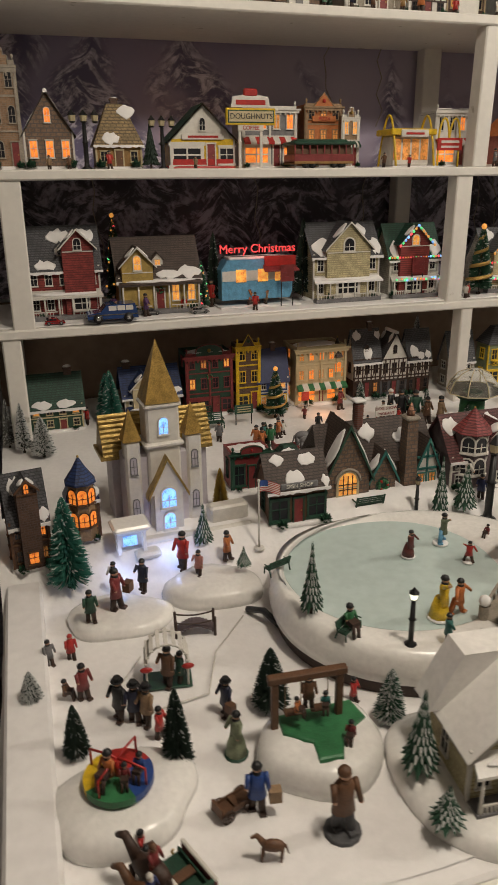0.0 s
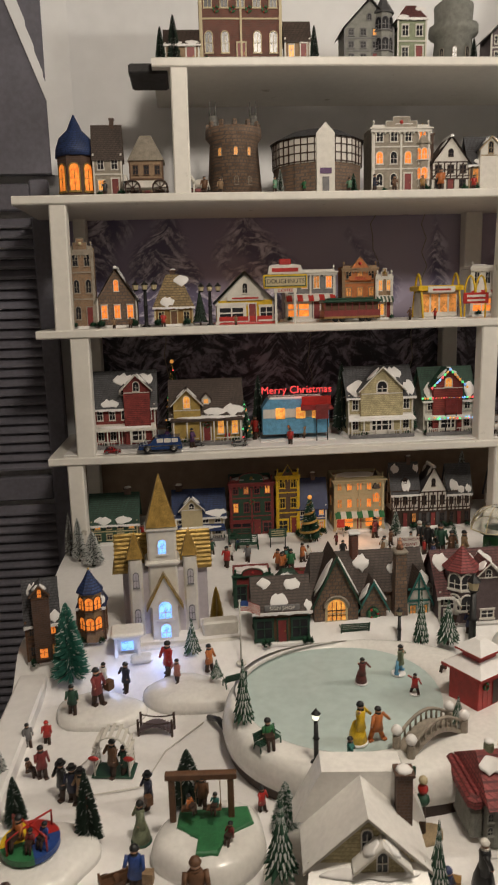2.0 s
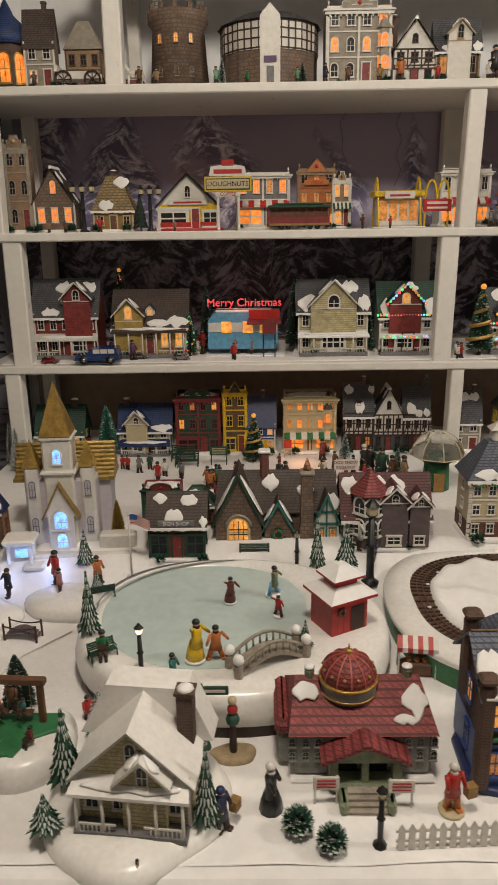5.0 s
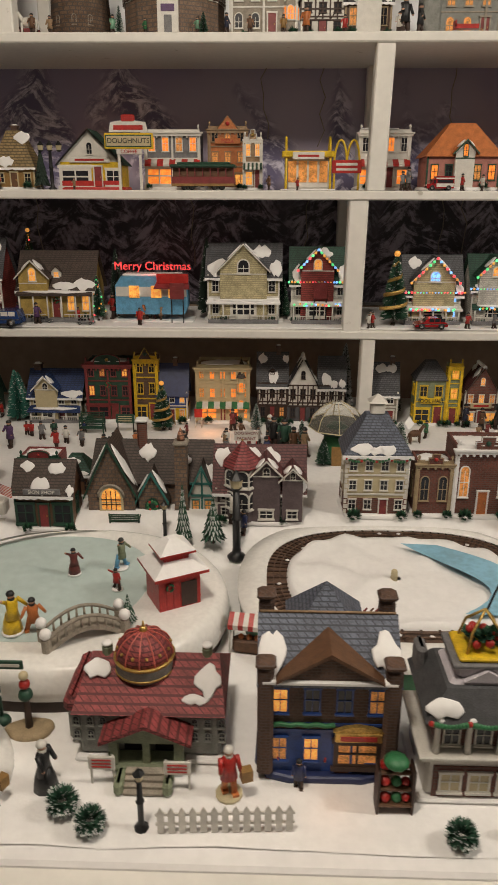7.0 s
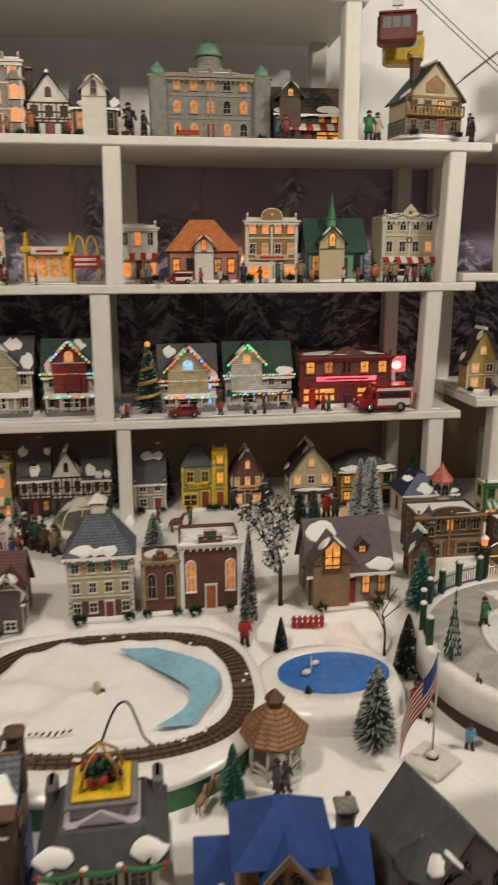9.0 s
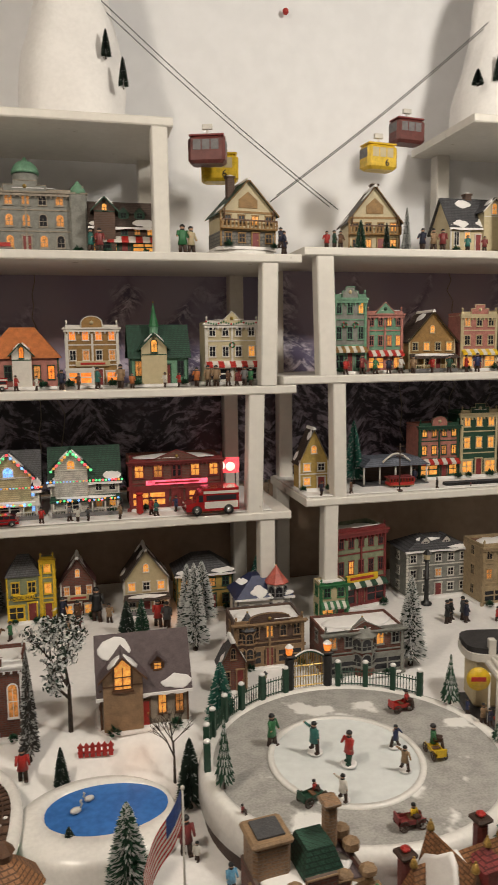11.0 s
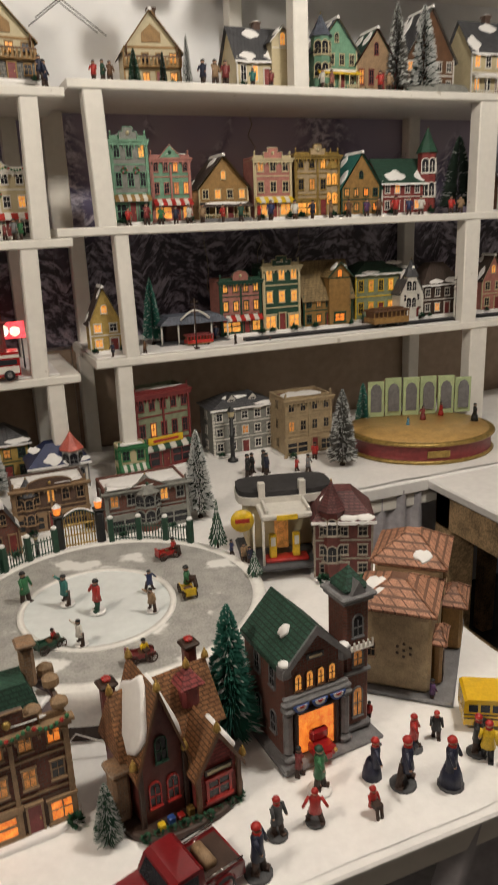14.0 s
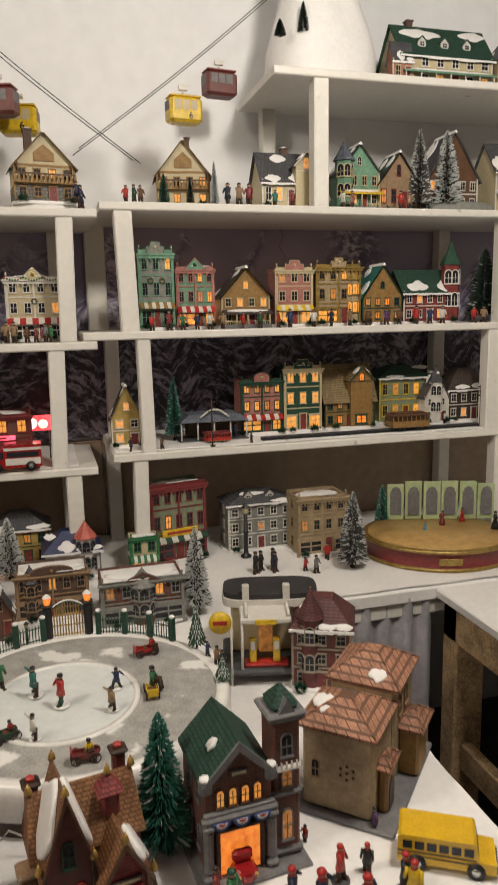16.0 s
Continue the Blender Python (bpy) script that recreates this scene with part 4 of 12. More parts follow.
            part("bargeboard", Shape().prism([(x1, z1), (gx, zh), (gx, zh - 0.004), (x1, z1 - 0.004)], yf - oh - 0.0015, yf - oh + 0.0005), trim, o)
        wn = part("window", window_mesh(g * gable_window, fh * gable_window * 0.68, True), trim, o, m=pose(gx, yf, ge - fh * gable_window * 0.46))
        part("pane", pane_shape(g * gable_window, fh * gable_window * 0.68, True), light if lit > 0.25 else "dark_glass", wn)
        part("gable_trim", Shape().box(gx - g * 0.98, gx + g * 0.98, yf - 0.0012, yf + 0.001, ge - fh * 0.30, ge - fh * 0.30 + 0.0022), trim, o)
        if floors > 1:
            wn = part("window", window_mesh(g * 0.9, fh * 0.45), trim, o, m=pose(gx, yf, b0 + fh * 0.25))
            part("pane", pane_shape(g * 0.9, fh * 0.45), light if lit > 0.3 else "dark_glass", wn)
        if garland:
            part("finial", Shape().ball(gx, yf - oh, zh + 0.003, 0.003, n=6, k=4), "gold", o)
    for i in range(dormers):
        gx = -ww + 2 * ww * (i + 1) / (dormers + 1)
        g = min(0.012, ww * 0.22)
        zb = he + (h - he) * 0.25
        yf = -wd * 0.72
        part("dormer", Shape().prism([(gx - g, zb), (gx + g, zb), (gx + g, zb + g * 1.3), (gx, zb + g * 2.3), (gx - g, zb + g * 1.3)], yf, 0), trim, o)
        rs = Shape()
        for sg in (-1, 1):
            a_ = [(gx + sg * (g + 0.003), zb + g * 1.2), (gx, zb + g * 2.5), (gx, zb + g * 2.2), (gx + sg * (g + 0.003), zb + g * 0.95)]
            rs.prism(a_ if sg > 0 else a_[::-1], yf - 0.003, 0)
        part("dormer_roof", rs, roof, o)
        wn = part("window", window_mesh(g, g * 0.9), trim, o, m=pose(gx, yf, zb + g * 0.2))
        part("pane", pane_shape(g, g * 0.9), light if lit > 0.4 else "dark_glass", wn)
    if chimney is not None:
        cx = -ww + 2 * ww * chimney
        c = min(0.009, w * 0.07)
        part("chimney", Shape().box(cx - c, cx + c, -c + wd * 0.1, c + wd * 0.1, he, h * 1.06).box(cx - c * 1.25, cx + c * 1.25, -c * 1.25 + wd * 0.1, c * 1.25 + wd * 0.1, h * 1.06, h * 1.085), "brown_brick", o)
        part("chimney_snow", Shape().ball(cx, wd * 0.1, h * 1.087, c * 1.15, 0, sz=0.4, n=8, k=4), "snow", o)
    if tower:
        fx, tw, thh, tm = tower
        tx, r = -ww + 2 * ww * fx, tw * w / 2
        zt, zc = h * thh * 0.72, h * thh
        part("tower", Shape().lathe(tx, -wd * 0.75, [(r, b0), (r, zt)], 8, turn=math.pi / 8, smooth=False), wall, o)
        part("tower_roof", Shape().lathe(tx, -wd * 0.75, [(r * 1.2, zt - 0.002), (r * 1.2, zt), (r * 0.55, zt + (zc - zt) * 0.5), (0.0006, zc)], 8, turn=math.pi / 8, smooth=False), tm, o)
        part("finial", Shape().ball(tx, -wd * 0.75, zc, 0.0022, n=6, k=4), "gold", o)
        tw_, tp_ = window_mesh(r * 0.7, zt * 0.16, True).mesh("window"), pane_shape(r * 0.7, zt * 0.16, True).mesh("pane")
        for a in (-45, 0, 45):
            for q in (0.3, 0.68):
                t = radians(a)
                wn = part("window", tw_, trim, o, m=pose(tx + r * 0.93 * math.sin(t), -wd * 0.75 - r * 0.93 * math.cos(t), zt * q, 0, 0, a))
                part("pane", tp_, light if lit > 0.3 else "dark_glass", wn)
    if porch:
        pz = b0 + fh * 0.8
        pd = 0.022
        part("porch_roof", Shape().add([(-ww, -wd, pz + 0.010), (ww, -wd, pz + 0.010), (ww + 0.004, -wd - pd, pz), (-ww - 0.004, -wd - pd, pz),
                                        (-ww, -wd, pz + 0.006), (ww, -wd, pz + 0.006), (ww + 0.004, -wd - pd, pz - 0.004), (-ww - 0.004, -wd - pd, pz - 0.004)],
                                       [(0, 3, 2, 1), (4, 5, 6, 7), (3, 7, 6, 2), (0, 4, 7, 3), (1, 2, 6, 5)]), porch, o)
        s2 = Shape()
        snow_patch(s2, (-ww, -wd - pd, pz), (2 * ww, 0, 0), (0, pd, 0.010), seed + 5, (0.05, 0.95, 0.1, 0.8), lift=0.003)
        part("snow", s2, "snow", o)
        part("porch_floor", Shape().box(-ww, ww, -wd - pd, -wd, 0.001, b0 + 0.002), "grey", o)
        npst = max(3, cols + 1)
        pm_ = Shape().cyl(0, 0, b0, pz - 0.003, 0.0022, 0.0018, 6).mesh("porch_post")
        for i in range(npst):
            part("porch_post", pm_, trim, o, m=pose(-ww + 0.004 + (2 * ww - 0.008) * i / (npst - 1), -wd - pd + 0.003, 0))
        rl = Shape().box(-ww + 0.004, -ww * 0.25, -wd - pd + 0.002, -wd - pd + 0.004, b0 + 0.010, b0 + 0.012).box(ww * 0.25, ww - 0.004, -wd - pd + 0.002, -wd - pd + 0.004, b0 + 0.010, b0 + 0.012)
        for i in range(8):
            cx = -ww + 0.006 + (0.7 * ww - 0.006) * i / 8
            rl.box(cx, cx + 0.0012, -wd - pd + 0.002, -wd - pd + 0.004, b0, b0 + 0.010).box(-cx - 0.0012, -cx, -wd - pd + 0.002, -wd - pd + 0.004, b0, b0 + 0.010)
        part("railing", rl, trim, o)
    if awning:
        zz = b0 + fh * 0.80
        nst = 9
        aw = Shape()
        aw.v = [(-ww + 2 * ww * i / nst, *p) for i in range(nst + 1) for p in ((-wd, zz + 0.012), (-wd - 0.016, zz), (-wd - 0.016, zz - 0.005), (-wd, zz + 0.010))]
        for i in range(nst):
            for p, q in ((0, 1), (1, 2), (2, 3)):
                aw.f.append((4 * i + p, 4 * i + q, 4 * i + 4 + q, 4 * i + 4 + p))
                aw.m.append(i % 2)
                aw.s.append(False)
        part("awning", aw, [awning, "white"], o, "striped awning")
    if sign:
        sw, sh = w * 0.62, max(0.009, h * 0.09)
        zz = h * 0.72 if kind == "flat" and sign != "-" else b0 + fh * 0.93
        sb = part("sign", Shape().slab(-sw / 2, sw / 2, -wd - 0.006, -wd - 0.002, zz, zz + sh, b=0.001), sign_mat, o)
        if sign == "-":
            part("lettering", Shape().box(-sw * 0.36, sw * 0.36, -wd - 0.0066, -wd - 0.006, zz + sh * 0.32, zz + sh * 0.68), letter, sb)
        else:
            word(sign, sh * 0.85, letter, sb, 0, -wd - 0.0066, zz + sh * 0.5)
    for i in range(wreaths):
        wreath(o, -ww + 2 * ww * (i + 1) / (wreaths + 1), -wd - 0.003, he * 0.62, 0.006)
    if garland:
        gs = Shape()
        for i in range(22):
            t = i / 21
            gs.ball(-ww + 2 * ww * t, -wd - oh - 0.001, he - 0.003 - 0.006 * abs(math.sin(t * math.pi * 3)), 0.0028, i % 5 == 0, n=5, k=4)
        part("garland", gs, ["green", "red"], o, "green garland with red bows")
    if bulbs:
        cols_ = ("glow_red", "glow_green", "glow_warm", "glow_blue")
        sets = [Shape() for _ in cols_]
        for i in range(bulbs):
            t = i / max(1, bulbs - 1)
            if kind in ("front", "steep"):
                p = (-ww - oh + 2 * (ww + oh) * t, -wd - oh - 0.002, he - 0.004 + (h - he) * (1 - abs(2 * t - 1)))
            else:
                p = (-ww - oh + 2 * (ww + oh) * t, -wd - oh - 0.002, he - 0.004)
            sets[rnd.randrange(4)].ball(*p, 0.0030, n=6, k=4)
            sets[rnd.randrange(4)].ball(-ww + 2 * ww * rnd.random(), -wd - 0.026, b0 + fh * (0.78 + 0.1 * rnd.random()), 0.0028, n=6, k=4)
        if cross:
            gx, g, zh = -ww + 2 * ww * cross[0], cross[1] * w / 2, h * cross[2]
            for i in range(15):
                t = 2 * i / 14 - 1
                sets[rnd.randrange(4)].ball(gx + t * (g + oh), -wd - reach - oh - 0.003, zh - abs(t) * (g + oh) * pitch - 0.003, 0.0034, n=6, k=4)
        for s2, c_ in zip(sets, cols_):
            if s2.v:
                part("string_lights", s2, c_, o)
    return o


# trees -------------------------------------------------------------
TREES = {}


def brush_tree(x, y, z, w, h, kind="frosted", rot=0.0, label="", seed=0):
    """A bottle-brush tree: twisted wire trunk, hundreds of bristle sprays, and a wooden foot."""
    look_ = {"frosted": ("needle_green", 0.5), "teal": ("needle_teal", 0.12), "green": ("needle_green", 0.08), "dark": ("needle_dark", 0.05),
             "snowy": ("needle_dark", 0.75), "grey": ("needle_grey", 0.35), "gold": ("needle_gold", 0.0)}[kind]
    key = (kind, seed % 3)
    if key not in TREES:
        rnd = random.Random(hash_of(kind) + seed % 3)
        tr = Shape().cyl(0, 0, 0, 0.30, 0.022, 0.010, 6).cyl(0, 0, 0, 0.035, 0.085, 0.075, 10)
        cr = Shape()
        n = 1900
        for i in range(n):
            q = (i + rnd.random()) / n
            zz = 0.10 + 0.88 * q
            r = 0.5 * (1 - q) ** 0.68 * (0.84 + 0.26 * rnd.random()) + 0.015
            t = rnd.random() * 2 * math.pi
            c, s_ = math.cos(t), math.sin(t)
            wv = 0.015 + 0.012 * rnd.random()
            dz = (0.02 - 0.07 * rnd.random()) * (1 - q) + 0.02
            tip = (r * c, r * s_, zz + dz)
            k = 0.35
            mi = 1 if rnd.random() < look_[1] else 0
            b = (0.25 * r * c, 0.25 * r * s_, zz + 0.02)
            mid = (k * r * c + 0.25 * r * c, k * r * s_ + 0.25 * r * s_, zz + dz * 0.5)
            cr.add([b, (mid[0] - wv * s_, mid[1] + wv * c, mid[2] - 0.006), tip, (mid[0] + wv * s_, mid[1] - wv * c, mid[2] - 0.006), (mid[0], mid[1], mid[2] + 0.016)],
                   [(0, 4, 1), (0, 3, 4), (4, 2, 1), (4, 3, 2)], 0)
            if mi:
                cr.m[-1] = cr.m[-2] = 1
        TREES[key] = (tr.mesh("trunk"), cr.mesh("crown"))
    o = thing("bottle_brush_tree", label or {"frosted": "green bottle-brush fir tree with frosted tips", "teal": "blue-green bottle-brush fir tree on a wooden foot", "green": "green bottle-brush fir tree",
              "dark": "dark green little fir tree standing in the snow", "snowy": "dark fir tree heavily dusted with white snow", "grey": "grey-brown frosted bottle-brush tree", "gold": "small golden tinsel tree"}[kind],
              "model tree", x, y, z, rot, "model trees")
    o.scale = (w, w, h)
    part("trunk", TREES[key][0], "bark", o)
    part("crown", TREES[key][1], [look_[0], "frost"], o)
    return o


def hash_of(s):
    return sum(ord(c) * (i + 3) for i, c in enumerate(s))


def tier_tree(x, y, z, w, h, snowy=True, rot=0.0, label=""):
    """A moulded fir with drooping scalloped tiers, snow lying on each."""
    key = ("tier", snowy)
    if key not in TREES:
        rnd = random.Random(5)
        tr = Shape().cyl(0, 0, 0, 0.2, 0.07, 0.05, 8)
        cr, sn = Shape(), Shape()
        tiers = 8
        for k in range(tiers):
            z0 = 0.10 + 0.80 * k / tiers
            r = 0.5 * (1 - k / tiers) ** 0.9 + 0.03
            hh = 0.24
            n = 14
            for i in range(n):
                t = 2 * math.pi * (i + 0.5 * (k % 2)) / n + 0.15 * rnd.random()
                q = 2 * math.pi / n * 0.62
                rr = r * (0.85 + 0.25 * rnd.random())
                tip = (rr * math.cos(t), rr * math.sin(t), z0 - 0.02 * rnd.random())
                l, m_, e = [(0.62 * rr * math.cos(t + a), 0.62 * rr * math.sin(t + a), z0 + hh * 0.38) for a in (-q, 0, q)]
                m_ = (m_[0], m_[1], m_[2] + 0.03)
                top = (0.04 * math.cos(t), 0.04 * math.sin(t), z0 + hh)
                under = (0.2 * rr * math.cos(t), 0.2 * rr * math.sin(t), z0 + 0.02)
                cr.add([tip, l, m_, e, top, under], [(0, 3, 2), (0, 2, 1), (1, 2, 4), (2, 3, 4), (0, 1, 5), (0, 5, 3)], 0)
                if snowy and rnd.random() < 0.8:
                    g = 0.008
                    a_ = [tuple(np.array(tip) * (0.96, 0.96, 1) + (0, 0, g)), tuple((np.array(l) * 0.6 + np.array(m_) * 0.4) + (0, 0, g)), tuple(np.array(m_) + (0, 0, g * 1.6)), tuple((np.array(e) * 0.6 + np.array(m_) * 0.4) + (0, 0, g))]
                    sn.add(a_, [(0, 3, 2), (0, 2, 1)], 0)
        cr.lathe(0, 0, [(0.03, 0.86), (0.0005, 1.0)], 6)
        sn.lathe(0, 0, [(0.028, 0.92), (0.0006, 1.012)], 6)
        TREES[key] = (tr.mesh("trunk"), cr.mesh("crown"), sn.mesh("snow"))
    o = thing("fir_tree", label or "moulded green fir tree with snow on its tiers", "model tree", x, y, z, rot, "model trees")
    o.scale = (w, w, h)
    part("trunk", TREES[key][0], "bark", o)
    part("crown", TREES[key][1], "needle_green" if snowy else "needle_dark", o)
    if snowy:
        part("snow", TREES[key][2], "frost", o)
    return o


def bare_tree(x, y, z, w, h, seed=1, leaves="", density=0):
    """A bare branching tree, optionally with frosted sprigs."""
    rnd = random.Random(seed)
    s, lv = Shape(), Shape()

    def grow(a, d, l, r, k):
        b = a + d * l
        s.rod(a, b, r, r * 0.65, 5)
        if density and k <= 1:
            for _ in range(density):
                c = a + (b - a) * rnd.random() + Vector((rnd.gauss(0, 1), rnd.gauss(0, 1), rnd.gauss(0, 1))) * h * 0.028
                u = Vector((rnd.gauss(0, 1), rnd.gauss(0, 1), rnd.gauss(0, 1))).normalized() * h * 0.022
                v = Vector((rnd.gauss(0, 1), rnd.gauss(0, 1), rnd.gauss(0, 1))).normalized() * h * 0.014
                lv.add([c - u, c - v, c + u, c + v], [(0, 1, 2, 3)], rnd.random() < 0.55)
        if k:
            for i in range(3 if k > 1 else 4):
                dd = (d + Vector((rnd.gauss(0, 0.95) * w / h, rnd.gauss(0, 0.95) * w / h, 0.10))).normalized()
                grow(b if i else a + d * l * 0.75, dd, l * 0.72, r * 0.6, k - 1)

    grow(Vector((0, 0, 0)), Vector((0, 0, 1)), h * 0.36, h * 0.022, 4 if density == 0 else 3)
    o = thing("winter_tree", label_bare(leaves), "model tree", x, y, z, 0, "model trees")
    part("trunk", s, "bark", o)
    if lv.v:
        part("crown", lv, [leaves, "frost"], o)
    return o


def label_bare(leaves):
    return "bare tree with white frosted twigs" if leaves else "bare dark brown leafless tree"


# figurines -----------------------------------------------------------
def figure(x, y, z, h, rot=0.0, coat="red", legs="dark_brown", hat="black", pose_="stand", foot="", label="", skirt=False, brim=False, seed=0, carry=""):
    """A small painted figurine as one plain mesh: feet, coat, arms, head and hat."""
    rnd = random.Random(seed + int(x * 1000))
    s = Shape()
    mats = [coat, legs, "skin", hat, foot or "snow", carry or "brown"]
    z0 = 0.0
    if foot:
        s.lathe(0, 0, [(h * 0.21, 0), (h * 0.21, h * 0.035), (h * 0.18, h * 0.05)], 12, 4)
        z0 = h * 0.055
    u = h - z0
    lean = 0.0
    if pose_ == "sit":
        s.box(-0.10 * u, 0.10 * u, -0.24 * u, 0.0, z0 + 0.24 * u, z0 + 0.36 * u, 1)
        for sx in (-1, 1):
            s.rod((sx * 0.06 * u, -0.22 * u, z0 + 0.27 * u), (sx * 0.06 * u, -0.26 * u, z0), 0.045 * u, 0.04 * u, 6, 1)
        hip = z0 + 0.25 * u
        u2 = u * 0.80
    else:
        hip = z0 + 0.40 * u
        u2 = u
        sp = 0.16 if pose_ in ("skate", "walk") else 0.07
        if skirt:
            s.lathe(0, 0, [(0.20 * u, z0), (0.17 * u, z0 + 0.2 * u), (0.10 * u, hip + 0.03 * u)], 10, 0)
        else:
            s.rod((-sp * u, 0.05 * u, z0), (-0.055 * u, 0, hip), 0.055 * u, 0.07 * u, 6, 1)
            s.rod((sp * u, -0.07 * u, z0), (0.055 * u, 0, hip), 0.055 * u, 0.07 * u, 6, 1)
            for sx, yy in ((-1, 0.02), (1, -0.10)):
                s.box(sx * sp * u - 0.05 * u, sx * sp * u + 0.05 * u, yy * u - 0.06 * u, yy * u + 0.06 * u, z0, z0 + 0.05 * u, 1)
        lean = -0.06 * u if pose_ in ("skate", "walk") else 0
    sh = hip + 0.36 * u2
    s.lathe(0, lean, [(0.15 * u2, hip - 0.10 * u2), (0.115 * u2, hip + 0.10 * u2), (0.13 * u2, sh - 0.07 * u2), (0.09 * u2, sh - 0.01 * u2), (0.04 * u2, sh + 0.02 * u2)], 10, 0, 1.0, 0.75)
    up = {"skate": (0.10, -0.22), "walk": (-0.24, -0.20), "wave": (0.22, -0.26)}.get(pose_, (-0.28 + 0.1 * rnd.random(), -0.28))
    for sx, dz in ((-1, up[0]), (1, up[1])):
        e = (sx * (0.165 + 0.10 * (pose_ in ("skate", "wave", "walk"))) * u2, lean - 0.10 * u2, sh + dz * u2)
        s.rod((sx * 0.13 * u2, lean, sh - 0.03 * u2), e, 0.045 * u2, 0.034 * u2, 6, 0)
        s.ball(*e, 0.033 * u2, 2, n=6, k=4)
    hr = 0.078 * u
    s.lathe(0, lean, [(0.075 * u2, sh - 0.015 * u2), (0.07 * u2, sh + 0.03 * u2)], 8, 3)
    hz = sh + 0.09 * u
    s.ball(0, lean, hz, hr, 2, n=8, k=6)
    if brim:
        s.cyl(0, lean, hz + hr * 0.45, hz + hr * 0.6, hr * 1.6, hr * 1.5, 10, 3)
        s.cyl(0, lean, hz + hr * 0.6, hz + hr * 1.6, hr * 0.95, hr * 0.9, 10, 3)
    else:
        s.lathe(0, lean + hr * 0.1, [(hr * 1.08, hz + hr * 0.05), (hr * 1.1, hz + hr * 0.35), (hr * 0.8, hz + hr * 0.95), (0.0004, hz + hr * 1.3)], 8, 3)
    if carry:
        s.box(0.16 * u, 0.34 * u, -0.2 * u, -0.05 * u, hip - 0.1 * u, hip + 0.12 * u, 5)
    s.v = [(p[0] * 1.06, p[1] * 1.06, p[2]) for p in s.v]
    rot = rot or rnd.uniform(-75, 75)
    me = s.mesh("figurine")
    for m in mats:
        me.materials.append(MATS[m])
    ob = new("figurine", me)
    ob.matrix_world = pose(x, y, z, 0, 0, rot)
    return tagged(ob, label or "small painted figurine in a %s coat" % coat.replace("_", " "), "figurine", "village figurines")


# street furniture -----------------------------------------------------
def street_lamp(x, y, z, h, lit=False, heads=1):
    o = thing("street_lamp", "black miniature street lamp with a lantern head", "street lamp", x, y, z, 0, "street lamps")
    r = h * 0.042
    part("post", Shape().lathe(0, 0, [(h * 0.10, 0), (h * 0.10, h * 0.03), (h * 0.05, h * 0.06), (r, h * 0.12), (r, h * 0.45), (r * 1.5, h * 0.46), (r, h * 0.48), (r * 0.8, h * 0.78)], 8), "black", o)
    for i in range(heads):
        dx = 0 if heads == 1 else (i - (heads - 1) / 2) * h * 0.2
        ln = part("lantern", Shape().lathe(dx, 0, [(h * 0.03, h * 0.78), (h * 0.055, h * 0.80), (h * 0.06, h * 0.81)], 6, smooth=False).lathe(dx, 0, [(h * 0.085, h * 0.91), (h * 0.03, h * 0.97), (h * 0.012, h)], 6, smooth=False), "black", o)
        part("glass", Shape().lathe(dx, 0, [(h * 0.05, h * 0.812), (h * 0.07, h * 0.908)], 6, smooth=False), "glow_white" if lit else "cream", ln)
    return o


def bench(x, y, z, w, rot=0.0, colour="dark_green"):
    o = thing("park_bench", "small dark green park bench with curled ends", "bench", x, y, z, rot, "park benches")
    h = w * 0.62
    sl = Shape().box(-w / 2, w / 2, -0.0012, 0.0012, 0, h * 0.06).mesh("slat")
    for i in range(4):
        part("slat", sl, colour, o, m=pose(0, -h * 0.28 + i * h * 0.14, h * 0.42))
    for i in range(4):
        part("slat", sl, colour, o, m=pose(0, h * 0.22 + i * h * 0.03, h * 0.55 + i * h * 0.12))
    for sx in (-1, 1):
        part("end_frame", Shape().arc([(sx * w * 0.48, -h * 0.32, 0), (sx * w * 0.48, -h * 0.30, h * 0.42), (sx * w * 0.48, h * 0.20, h * 0.42), (sx * w * 0.48, h * 0.34, h)], w * 0.03, 5).rod((sx * w * 0.48, h * 0.20, h * 0.42), (sx * w * 0.48, h * 0.32, 0), w * 0.03, n=5).rod((sx * w * 0.48, -h * 0.3, h * 0.66), (sx * w * 0.48, h * 0.26, h * 0.66), w * 0.025, n=5), colour, o)
    return o


